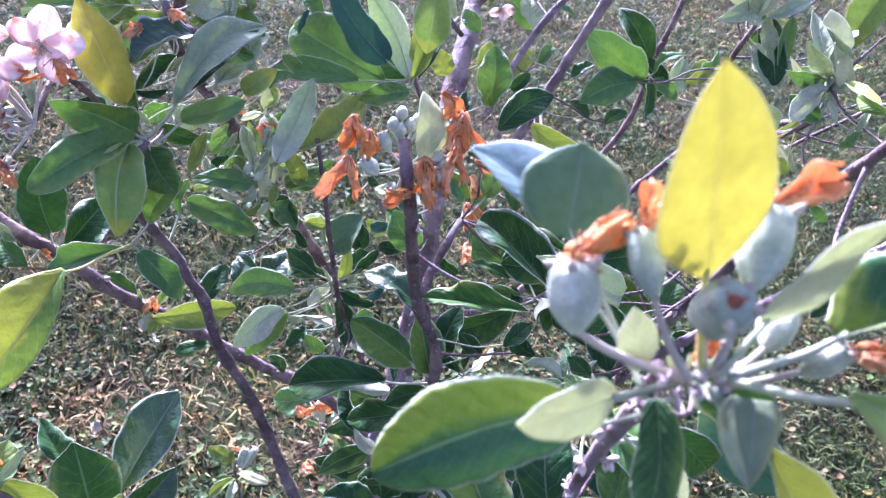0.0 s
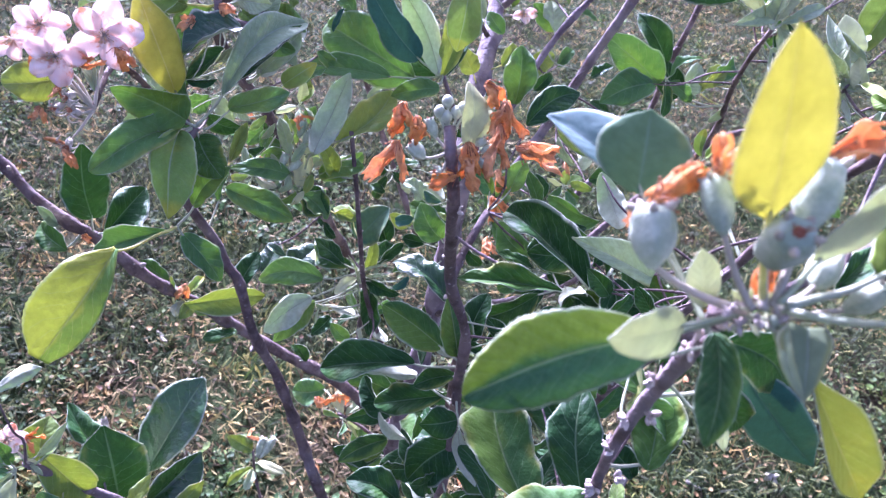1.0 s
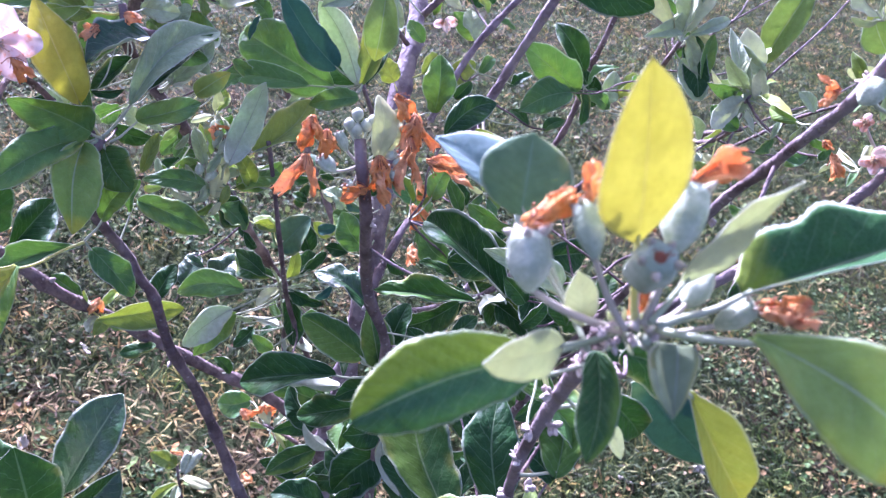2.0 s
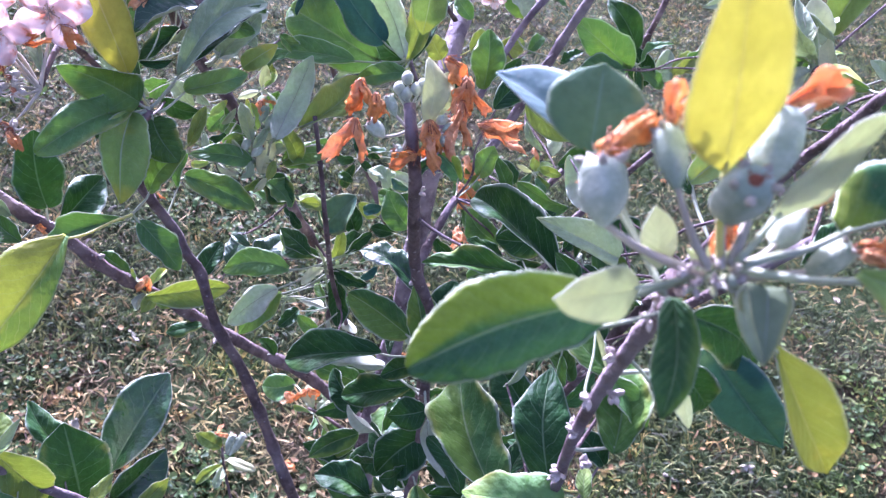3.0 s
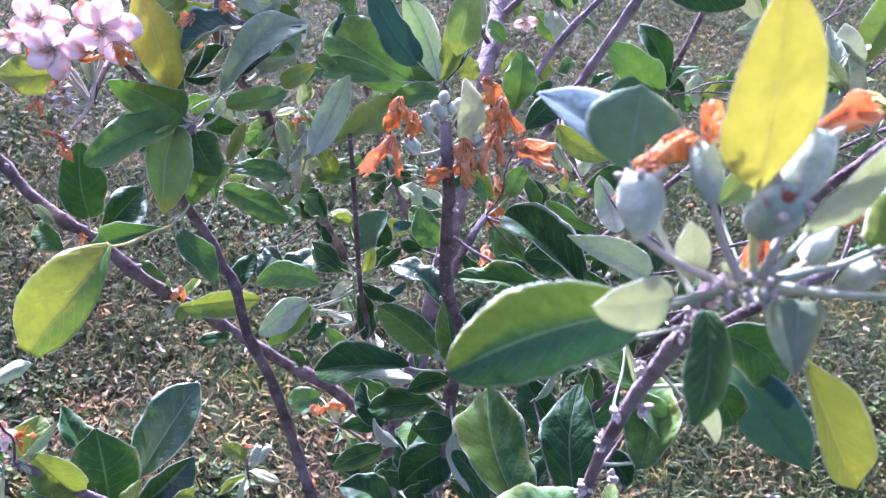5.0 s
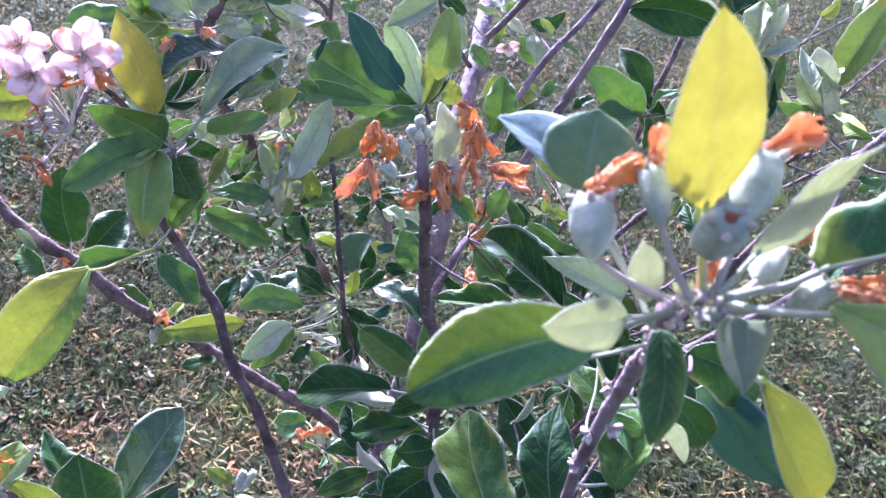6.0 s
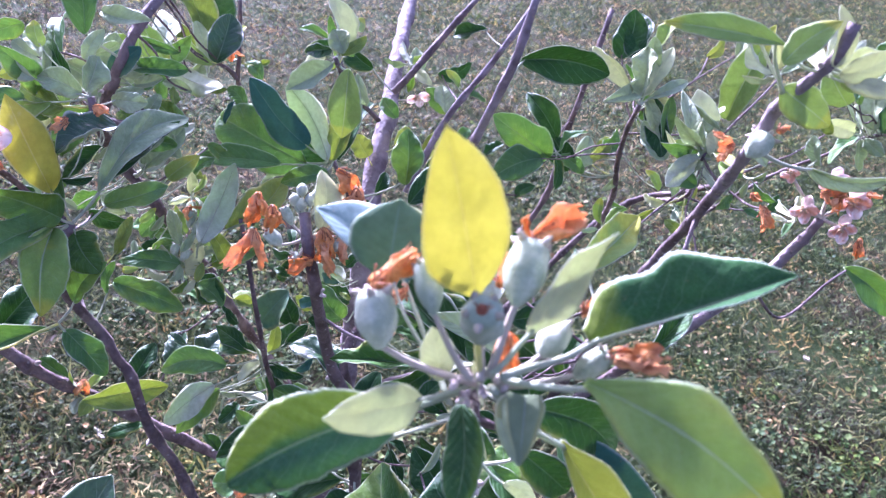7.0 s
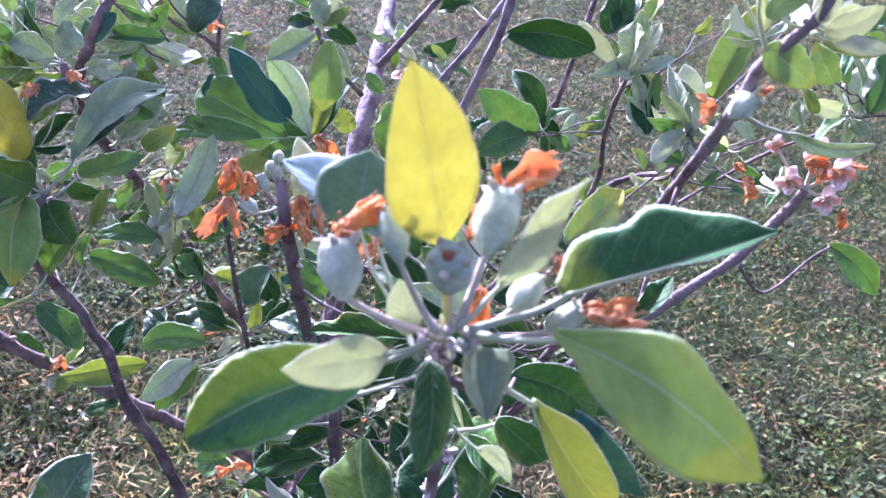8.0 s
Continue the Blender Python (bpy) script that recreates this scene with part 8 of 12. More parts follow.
leaf(upper_left_branch, (-0.1739, 0.5185, 1.3089), (-0.1878, 0.5203, 1.3233), (0.25, -0.90, 0.36), 0.594, 'dark', 0.143, 34.5, (-0.1833, 0.532, 1.3113), wave=0.23, shape=0.8, point=0.13, full=0.62, seed=632)
leaf(upper_left_branch, (-0.2417, 0.4452, 1.5428), (-0.2152, 0.434, 1.5351), (-0.02, -0.61, 0.79), 0.529, 'green', 0.116, 33.5, (-0.2589, 0.4648, 1.5487), wave=0.13, shape=0.93, point=0.15, full=0.52, seed=636)
leaf(upper_left_branch, (-0.2425, 0.4508, 1.5141), (-0.2146, 0.4626, 1.5229), (0.25, -0.88, 0.39), 0.522, 'sage', 0.12, 33.8, (-0.2654, 0.4652, 1.5316), wave=0.18, shape=0.97, full=0.51, seed=637)
leaf(upper_left_branch, (-0.2323, 0.4858, 1.5129), (-0.2088, 0.4743, 1.4996), (0.17, -0.57, 0.80), 0.57, 'sage', 0.108, 27.7, (-0.2696, 0.4698, 1.522), wave=0.19, shape=0.83, point=0.12, full=0.42, seed=638)
leaf(upper_left_branch, (-0.2589, 0.4658, 1.558), (-0.2382, 0.4748, 1.5838), (0.04, -0.95, 0.30), 0.525, 'teal', 0.122, 19.4, (-0.2562, 0.4652, 1.5561), wave=0.12, shape=0.9, point=0.03, full=0.51, seed=639)
leaf(upper_left_branch, (-0.2329, 0.4653, 1.5557), (-0.2526, 0.4559, 1.5418), (0.25, -0.93, 0.27), 0.6, 'sage', 0.082, 45.6, (-0.2535, 0.4656, 1.5635), wave=0.2, shape=0.93, point=-0.02, full=0.44, seed=640)
leaf(upper_left_branch, (-0.2509, 0.4238, 1.5092), (-0.227, 0.4353, 1.52), (-0.11, -0.55, 0.83), 0.52, 'sage', 0.059, 41.1, (-0.2643, 0.4641, 1.534), wave=0.18, shape=0.83, point=0.18, full=0.46, seed=641)
leaf(upper_left_branch, (-0.2227, 0.524, 1.5357), (-0.2452, 0.5185, 1.5414), (0.31, -0.84, 0.45), 0.437, 'sage', 0.091, 36.4, (-0.25, 0.4874, 1.5886), wave=0.13, shape=0.94, point=-0.03, full=0.44, seed=643)
leaf(upper_left_branch, (-0.2247, 0.5487, 1.5376), (-0.2029, 0.5494, 1.5341), (0.08, -0.96, 0.28), 0.515, 'lime', 0.057, 27.3, (-0.2472, 0.5072, 1.6025), shape=0.97, point=0.21, full=0.6, seed=644)
leaf(upper_left_branch, (-0.215, 0.5061, 1.469), (-0.199, 0.5166, 1.4833), (-0.12, -0.74, 0.67), 0.604, 'green', 0.139, 30.3, (-0.2354, 0.4795, 1.4496), wave=0.19, shape=0.9, point=0.14, full=0.46, seed=648)
leaf(upper_left_branch, (-0.2155, 0.5393, 1.4843), (-0.1987, 0.5371, 1.4692), (0.52, -0.55, 0.65), 0.631, 'green', 0.022, 31.6, (-0.2434, 0.4776, 1.4614), wave=0.22, shape=0.82, point=-0.05, full=0.54, seed=649)
leaf(upper_left_branch, (-0.2712, 0.4278, 1.4602), (-0.2872, 0.4323, 1.4636), (-0.03, -0.66, 0.75), 0.456, 'sage', 0.048, 25.7, (-0.2557, 0.4781, 1.4739), wave=0.18, shape=1.04, point=0.3, full=0.52, seed=650)
leaf(upper_left_branch, (-0.2558, 0.4713, 1.4534), (-0.2392, 0.4621, 1.4466), (-0.33, -0.87, 0.37), 0.4, 'sage', 0.075, 21.0, (-0.2455, 0.4777, 1.4634), wave=0.14, shape=1.1, point=0.28, full=0.61, seed=651)
leaf(upper_left_branch, (-0.2398, 0.4624, 1.4384), (-0.2318, 0.4753, 1.4483), (0.58, -0.69, 0.43), 0.409, 'light', 0.011, 19.0, (-0.2341, 0.4801, 1.4471), wave=0.19, shape=0.8, point=0.19, full=0.53, seed=652)
leaf(upper_left_branch, (-0.2293, 0.4603, 1.4343), (-0.2213, 0.4689, 1.4469), (0.46, -0.84, 0.29), 0.402, 'sage', 0.068, 42.8, (-0.2302, 0.4821, 1.4396), wave=0.09, shape=0.84, point=0.24, full=0.54, seed=653)
leaf(upper_left_branch, (-0.2258, 0.4811, 1.4297), (-0.2162, 0.4891, 1.4391), (0.58, -0.81, 0.10), 0.51, 'sage', 0.082, 39.0, (-0.2249, 0.4848, 1.4295), wave=0.13, shape=0.83, point=0.24, full=0.58, seed=654)
leaf(upper_left_branch, (-0.2102, 0.4848, 1.4347), (-0.2205, 0.4864, 1.4474), (0.06, -0.98, 0.17), 0.52, 'light', 0.068, 29.3, (-0.2249, 0.4848, 1.4295), wave=0.26, shape=0.89, point=0.15, full=0.6, seed=655)
leaf(upper_left_branch, (-0.1946, 0.4605, 1.41), (-0.2038, 0.4665, 1.4171), (0.48, -0.26, 0.84), 0.137, 'young', 0.017, 43.0, (-0.2193, 0.4909, 1.4152), wave=0.14, shape=1.07, point=0.07, full=0.48, seed=668)
leaf(upper_left_branch, (-0.1946, 0.4633, 1.4138), (-0.1776, 0.4569, 1.4099), (-0.08, -0.67, 0.74), 0.093, 'sage', 0.046, 36.9, (-0.2193, 0.4909, 1.4152), wave=0.12, shape=0.9, point=0.05, full=0.53, seed=669)
leaf(upper_left_branch, (-0.1987, 0.4603, 1.4104), (-0.1922, 0.4631, 1.4163), (-0.16, -0.81, 0.56), 0.096, 'sage', 0.075, 17.3, (-0.2193, 0.4909, 1.4152), wave=0.21, shape=1.02, point=0.22, full=0.56, seed=670)
leaf(upper_left_branch, (-0.1986, 0.4593, 1.4091), (-0.2134, 0.4596, 1.4178), (0.27, -0.84, 0.48), 0.309, 'sage', 0.139, 42.5, (-0.2193, 0.4909, 1.4152), wave=0.11, shape=1.02, point=0.02, full=0.43, seed=671)
leaf(upper_left_branch, (-0.2007, 0.4618, 1.4127), (-0.2189, 0.4575, 1.4049), (0.05, -0.92, 0.39), 0.289, 'young', 0.023, 41.4, (-0.2193, 0.4909, 1.4152), wave=0.25, shape=0.9, point=0.26, full=0.46, seed=672)
leaf(upper_left_branch, (-0.1983, 0.4593, 1.409), (-0.188, 0.4643, 1.4084), (0.43, -0.88, 0.20), 0.101, 'sage', 0.131, 43.1, (-0.2193, 0.4909, 1.4152), wave=0.18, shape=0.92, point=0.14, full=0.57, seed=673)
leaf(upper_left_branch, (-0.1982, 0.4573, 1.4063), (-0.1793, 0.4642, 1.4079), (0.12, -0.53, 0.84), 0.142, 'sage', 0.108, 45.1, (-0.2193, 0.4909, 1.4152), wave=0.16, shape=1.09, point=0.09, full=0.58, seed=674)
leaf(upper_left_branch, (-0.1962, 0.4599, 1.4095), (-0.211, 0.4558, 1.4033), (-0.00, -0.83, 0.55), 0.292, 'sage', 0.092, 18.6, (-0.2193, 0.4909, 1.4152), wave=0.25, shape=0.82, point=-0.03, full=0.53, seed=675)

# thin_stick
leaf(thin_stick, (-0.1524, 0.5051, 1.3463), (-0.1759, 0.5069, 1.352), (0.20, -0.28, 0.94), 0.75, 'lime', 0.128, 15.5, (-0.1388, 0.4791, 1.3447), wave=0.14, shape=1.03, point=0.09, full=0.54, seed=79)
leaf(thin_stick, (-0.1344, 0.4699, 1.23), (-0.1541, 0.4713, 1.2434), (0.25, -0.85, 0.46), 0.639, 'green', 0.092, 15.1, (-0.1183, 0.4942, 1.2448), wave=0.14, shape=0.8, point=-0.04, full=0.47, seed=360)
leaf(thin_stick, (-0.1066, 0.4343, 1.2455), (-0.1292, 0.4338, 1.2508), (0.20, -0.58, 0.79), 0.651, 'dark', 0.082, 14.7, (-0.1209, 0.4923, 1.2534), wave=0.23, shape=0.91, point=0.17, full=0.48, seed=362)
leaf(thin_stick, (-0.1818, 0.4742, 1.4052), (-0.152, 0.501, 1.4208), (0.62, -0.77, 0.13), 0.544, 'green', 0.072, 38.8, (-0.1517, 0.4803, 1.4104), wave=0.18, shape=0.83, point=-0.04, full=0.44, seed=613)
leaf(thin_stick, (-0.1484, 0.5075, 1.3245), (-0.1267, 0.5225, 1.3598), (-0.14, -0.88, 0.46), 0.772, 'teal', 0.127, 12.5, (-0.1354, 0.4815, 1.3231), wave=0.22, shape=0.84, full=0.44, seed=616)
leaf(thin_stick, (-0.1781, 0.4739, 1.4219), (-0.1953, 0.4686, 1.4105), (-0.12, -0.82, 0.56), 0.478, 'sage', 0.118, 16.2, (-0.1556, 0.4813, 1.4276), wave=0.24, shape=0.92, point=-0.03, full=0.53, seed=628)
leaf(thin_stick, (-0.1917, 0.4609, 1.4404), (-0.1977, 0.4486, 1.4288), (0.19, -0.72, 0.66), 0.5, 'sage', 0.057, 40.4, (-0.1602, 0.4823, 1.4478), wave=0.24, shape=0.8, point=0.08, full=0.41, seed=629)
leaf(thin_stick, (-0.0918, 0.4997, 1.3046), (-0.1043, 0.4923, 1.2913), (0.08, -0.90, 0.43), 0.488, 'teal', 0.113, 31.3, (-0.1308, 0.4851, 1.2968), wave=0.19, shape=1.01, point=0.04, full=0.44, seed=633)

# mid_twig
leaf(mid_twig, (-0.1744, 0.4632, 1.277), (-0.2015, 0.4176, 1.2617), (-0.52, 0.53, -0.67), 0.458, 'green', 0.098, -11.9, (-0.1417, 0.4991, 1.2949), wave=0.11, shape=1.08, point=0.15, full=0.43, seed=111)
leaf(mid_twig, (-0.1741, 0.4762, 1.2608), (-0.1943, 0.4287, 1.2401), (0.54, -0.52, 0.66), 0.501, 'green', 0.026, 27.4, (-0.1368, 0.5024, 1.2797), wave=0.08, shape=1.04, full=0.6, seed=112)
leaf(mid_twig, (-0.1332, 0.4973, 1.2997), (-0.1338, 0.5104, 1.3279), (0.27, -0.87, 0.41), 0.469, 'lime', 0.134, 31.6, (-0.14, 0.4981, 1.2935), wave=0.12, shape=0.78, point=0.05, seed=118)
leaf(mid_twig, (-0.1718, 0.4865, 1.2826), (-0.2325, 0.4738, 1.2687), (-0.07, -0.57, 0.82), 0.448, 'green', 0.111, 21.5, (-0.14, 0.4981, 1.2935), wave=0.12, shape=0.89, point=0.08, full=0.52, seed=119)
leaf(mid_twig, (-0.1494, 0.5085, 1.292), (-0.1991, 0.5241, 1.2916), (-0.29, -0.92, 0.27), 0.497, 'dark', 0.116, 40.7, (-0.14, 0.4981, 1.2935), wave=0.17, shape=0.95, point=0.16, full=0.42, seed=120)
leaf(mid_twig, (-0.1314, 0.493, 1.2937), (-0.0961, 0.4867, 1.2909), (-0.14, -0.94, 0.31), 0.49, 'dark', 0.109, 45.6, (-0.14, 0.4981, 1.2935), wave=0.24, shape=0.92, point=0.11, full=0.4, seed=121)
leaf(mid_twig, (-0.1406, 0.4906, 1.2919), (-0.1535, 0.4701, 1.2836), (0.16, -0.45, 0.88), 0.484, 'young', 0.08, 40.1, (-0.14, 0.4981, 1.2935), wave=0.19, shape=0.95, point=-0.04, full=0.42, seed=122)
leaf(mid_twig, (-0.1276, 0.5057, 1.2767), (-0.1163, 0.4851, 1.2304), (-0.40, -0.87, 0.29), 0.526, 'dark', 0.007, 14.1, (-0.14, 0.4981, 1.2935), wave=0.24, shape=1.0, point=-0.01, full=0.43, seed=123)
leaf(mid_twig, (-0.1359, 0.51, 1.2919), (-0.116, 0.5486, 1.2962), (0.15, -0.18, 0.97), 0.517, 'dark', 0.115, 30.3, (-0.14, 0.4981, 1.2935), wave=0.24, shape=0.93, point=-0.01, full=0.48, seed=124)
leaf(mid_twig, (-0.1608, 0.4922, 1.2301), (-0.173, 0.4732, 1.2179), (-0.00, -0.54, 0.84), 0.662, 'dark', 0.014, 27.2, (-0.132, 0.5102, 1.2286), wave=0.21, point=0.08, full=0.43, seed=359)
leaf(mid_twig, (-0.1307, 0.5209, 1.2213), (-0.1079, 0.5561, 1.2127), (0.71, -0.31, 0.63), 0.319, 'green', 0.135, 28.5, (-0.1371, 0.5136, 1.2217), wave=0.17, shape=1.03, point=0.29, full=0.42, seed=507)
leaf(mid_twig, (-0.142, 0.52, 1.2236), (-0.1585, 0.5399, 1.2328), (-0.42, -0.64, 0.64), 0.444, 'green', 0.038, 29.5, (-0.1371, 0.5136, 1.2217), wave=0.18, shape=0.95, point=0.25, full=0.54, seed=508)
leaf(mid_twig, (-0.1424, 0.5172, 1.2183), (-0.1737, 0.5295, 1.207), (0.45, 0.43, -0.78), 0.336, 'dark', 0.113, 26.4, (-0.1371, 0.5136, 1.2217), wave=0.12, shape=0.86, point=0.16, full=0.62, seed=509)
leaf(mid_twig, (-0.1394, 0.5104, 1.2218), (-0.1556, 0.4978, 1.2156), (-0.30, -0.08, 0.95), 0.503, 'dark', 0.132, 21.0, (-0.1371, 0.5136, 1.2217), wave=0.26, shape=0.98, point=0.03, full=0.61, seed=510)
leaf(mid_twig, (-0.1355, 0.5115, 1.216), (-0.13, 0.5057, 1.1941), (0.43, 0.89, -0.13), 0.393, 'dark', 0.002, 28.8, (-0.1371, 0.5136, 1.2217), wave=0.23, shape=1.05, point=0.05, full=0.56, seed=511)
leaf(mid_twig, (-0.1315, 0.5079, 1.2242), (-0.0985, 0.4866, 1.2261), (0.12, 0.11, -0.99), 0.351, 'green', 0.036, 33.4, (-0.1371, 0.5136, 1.2217), shape=0.83, point=-0.01, full=0.55, seed=512)
leaf(mid_twig, (-0.1548, 0.492, 1.3028), (-0.1874, 0.4937, 1.3208), (0.44, -0.33, 0.83), 0.555, 'dark', 0.018, 14.9, (-0.1417, 0.4991, 1.2949), wave=0.12, shape=1.01, point=0.25, full=0.6, seed=617)
leaf(mid_twig, (-0.1252, 0.5167, 1.2989), (-0.1096, 0.5353, 1.3142), (0.53, -0.76, 0.38), 0.619, 'dark', 0.009, 37.5, (-0.1407, 0.4997, 1.2919), wave=0.15, shape=1.06, point=0.16, full=0.51, seed=618)
leaf(mid_twig, (-0.1381, 0.4891, 1.2895), (-0.1321, 0.4878, 1.2642), (0.35, -0.93, 0.13), 0.082, 'sage', 0.03, 39.1, (-0.1407, 0.4997, 1.2919), wave=0.2, shape=0.89, point=0.13, full=0.4, seed=656)
leaf(mid_twig, (-0.1337, 0.493, 1.2941), (-0.1178, 0.4807, 1.3043), (-0.71, -0.55, 0.44), 0.058, 'sage', 0.027, 24.1, (-0.1407, 0.4997, 1.2919), wave=0.09, shape=1.05, point=0.25, full=0.56, seed=657)
leaf(mid_twig, (-0.1329, 0.4915, 1.2919), (-0.11, 0.5006, 1.2948), (0.06, -0.43, 0.90), 0.101, 'sage', 0.104, 23.7, (-0.1407, 0.4997, 1.2919), wave=0.09, shape=1.02, point=0.18, full=0.55, seed=658)
leaf(mid_twig, (-0.1323, 0.4912, 1.2915), (-0.1124, 0.4935, 1.2726), (0.22, -0.97, 0.12), 0.092, 'sage', 0.099, 17.7, (-0.1407, 0.4997, 1.2919), wave=0.25, shape=0.79, point=0.26, full=0.43, seed=659)
leaf(mid_twig, (-0.1334, 0.4904, 1.2906), (-0.1415, 0.4871, 1.3036), (0.17, -0.98, -0.14), 0.08, 'sage', 0.068, 20.7, (-0.1407, 0.4997, 1.2919), wave=0.22, shape=1.06, point=0.17, seed=660)
leaf(mid_twig, (-0.1364, 0.4886, 1.2886), (-0.106, 0.5123, 1.275), (0.62, -0.42, 0.66), 0.085, 'young', 0.031, 18.7, (-0.1398, 0.5004, 1.2888), wave=0.12, shape=0.88, point=0.23, full=0.55, seed=661)
leaf(mid_twig, (-0.137, 0.4877, 1.2876), (-0.1506, 0.492, 1.3151), (0.69, -0.58, 0.43), 0.093, 'sage', 0.017, 38.6, (-0.1398, 0.5004, 1.2888), shape=0.96, point=-0.05, full=0.6, seed=662)
leaf(mid_twig, (-0.1432, 0.4915, 1.2935), (-0.1139, 0.4927, 1.3184), (-0.56, -0.48, 0.68), 0.086, 'sage', 0.086, 25.9, (-0.1417, 0.4991, 1.2949), wave=0.23, shape=0.86, point=0.24, full=0.47, seed=663)
leaf(mid_twig, (-0.1361, 0.492, 1.2931), (-0.1148, 0.4983, 1.3023), (-0.05, -0.77, 0.64), 0.099, 'sage', 0.014, 18.4, (-0.1407, 0.4997, 1.2919), wave=0.09, shape=0.8, point=0.29, full=0.51, seed=664)
leaf(mid_twig, (-0.1355, 0.4899, 1.2902), (-0.1515, 0.4938, 1.265), (-0.25, -0.97, 0.00), 0.068, 'sage', 0.053, 41.7, (-0.1407, 0.4997, 1.2919), wave=0.09, shape=0.95, point=0.1, seed=665)
leaf(mid_twig, (-0.1306, 0.4879, 1.2868), (-0.1553, 0.5088, 1.2957), (0.04, -0.35, 0.93), 0.09, 'sage', 0.102, 30.0, (-0.1388, 0.5011, 1.2858), wave=0.13, shape=0.95, point=-0.04, full=0.55, seed=666)
leaf(mid_twig, (-0.1296, 0.4888, 1.2879), (-0.1058, 0.4803, 1.2732), (-0.18, -0.95, 0.26), 0.1, 'sage', 0.001, 42.4, (-0.1398, 0.5004, 1.2888), wave=0.25, shape=0.82, point=0.07, full=0.56, seed=667)
leaf(mid_twig, (-0.1751, 0.4789, 1.2479), (-0.1949, 0.4788, 1.2608), (0.30, -0.84, 0.45), 0.298, 'sage', 0.056, 36.3, (-0.1314, 0.5079, 1.2483), wave=0.15, shape=0.79, point=0.24, seed=676)
leaf(mid_twig, (-0.1699, 0.4797, 1.2481), (-0.1689, 0.4685, 1.2387), (-0.38, -0.62, 0.69), 0.302, 'sage', 0.097, 45.1, (-0.1314, 0.5079, 1.2483), wave=0.16, point=0.11, full=0.52, seed=677)
leaf(mid_twig, (-0.1757, 0.4816, 1.2516), (-0.1603, 0.4852, 1.2462), (0.32, -0.89, 0.32), 0.296, 'sage', 0.144, 12.0, (-0.1339, 0.5044, 1.2705), wave=0.08, shape=1.06, point=0.29, full=0.55, seed=678)
leaf(mid_twig, (-0.1737, 0.479, 1.2479), (-0.1845, 0.4817, 1.2515), (0.27, -0.20, 0.94), 0.297, 'sage', 0.092, 15.4, (-0.1314, 0.5079, 1.2483), wave=0.19, shape=1.01, point=0.09, full=0.44, seed=679)
leaf(mid_twig, (-0.1748, 0.4779, 1.2465), (-0.1872, 0.4783, 1.2544), (0.32, -0.77, 0.55), 0.298, 'young', 0.088, 15.2, (-0.1314, 0.5079, 1.2483), wave=0.14, point=0.28, full=0.42, seed=680)
leaf(mid_twig, (-0.1751, 0.4778, 1.2464), (-0.1635, 0.4843, 1.2516), (0.43, -0.89, 0.14), 0.141, 'sage', 0.123, 43.6, (-0.1314, 0.5079, 1.2483), shape=1.07, point=0.16, full=0.49, seed=681)

# high_fork
leaf(high_fork, (-0.1073, 0.6888, 1.5326), (-0.1436, 0.7132, 1.5523), (-0.49, -0.86, 0.16), 0.491, 'dark', 0.143, 24.5, (-0.0809, 0.6769, 1.5175), wave=0.12, shape=0.8, point=-0.0, full=0.46, seed=301)
leaf(high_fork, (-0.0669, 0.7417, 1.5195), (-0.0776, 0.7585, 1.5427), (0.37, -0.67, 0.65), 0.679, 'sage', 0.09, 31.8, (-0.0574, 0.6982, 1.5529), wave=0.25, shape=0.89, point=0.24, seed=302)
leaf(high_fork, (-0.0734, 0.7316, 1.5327), (-0.0526, 0.714, 1.5495), (-0.62, -0.78, -0.05), 0.353, 'light', 0.066, 27.6, (-0.0769, 0.7375, 1.5293), wave=0.2, shape=0.95, point=0.29, full=0.61, seed=443)
leaf(high_fork, (-0.0806, 0.7451, 1.5315), (-0.095, 0.7713, 1.5413), (-0.22, 0.23, -0.95), 0.345, 'sage', 0.001, 39.7, (-0.0769, 0.7375, 1.5293), wave=0.2, shape=0.81, point=0.14, full=0.51, seed=444)
leaf(high_fork, (-0.0818, 0.7348, 1.5301), (-0.1062, 0.7307, 1.531), (0.14, -0.93, -0.33), 0.509, 'sage', 0.139, 38.7, (-0.0769, 0.7375, 1.5293), wave=0.23, shape=0.96, point=0.27, full=0.47, seed=445)
leaf(high_fork, (-0.0775, 0.7428, 1.5234), (-0.0783, 0.7586, 1.4914), (-0.10, -0.89, -0.44), 0.309, 'green', 0.01, 23.6, (-0.0769, 0.7375, 1.5293), wave=0.09, shape=0.9, point=0.28, full=0.51, seed=446)
leaf(high_fork, (-0.0729, 0.7327, 1.5288), (-0.0476, 0.7118, 1.5215), (-0.40, -0.70, 0.59), 0.376, 'young', 0.062, 20.7, (-0.0769, 0.7375, 1.5293), wave=0.18, shape=1.01, point=0.06, full=0.62, seed=447)

# slim_fork
leaf(slim_fork, (-0.0452, 0.6951, 1.45), (-0.0201, 0.7275, 1.4642), (0.65, -0.66, 0.37), 0.678, 'lime', 0.008, 25.6, (-0.0368, 0.6734, 1.4606), wave=0.12, shape=0.88, point=0.14, full=0.55, seed=196)
leaf(slim_fork, (-0.0152, 0.7329, 1.4961), (-0.057, 0.7358, 1.5075), (-0.08, -1.00, -0.03), 0.651, 'green', 0.034, 34.6, (-0.0204, 0.6855, 1.5064), wave=0.17, shape=0.91, point=0.26, full=0.44, seed=197)
leaf(slim_fork, (-0.0466, 0.745, 1.5231), (-0.015, 0.7582, 1.5389), (0.39, -0.92, -0.01), 0.497, 'dark', 0.123, 24.7, (-0.0149, 0.6878, 1.5176), wave=0.17, shape=0.95, point=-0.04, full=0.42, seed=303)
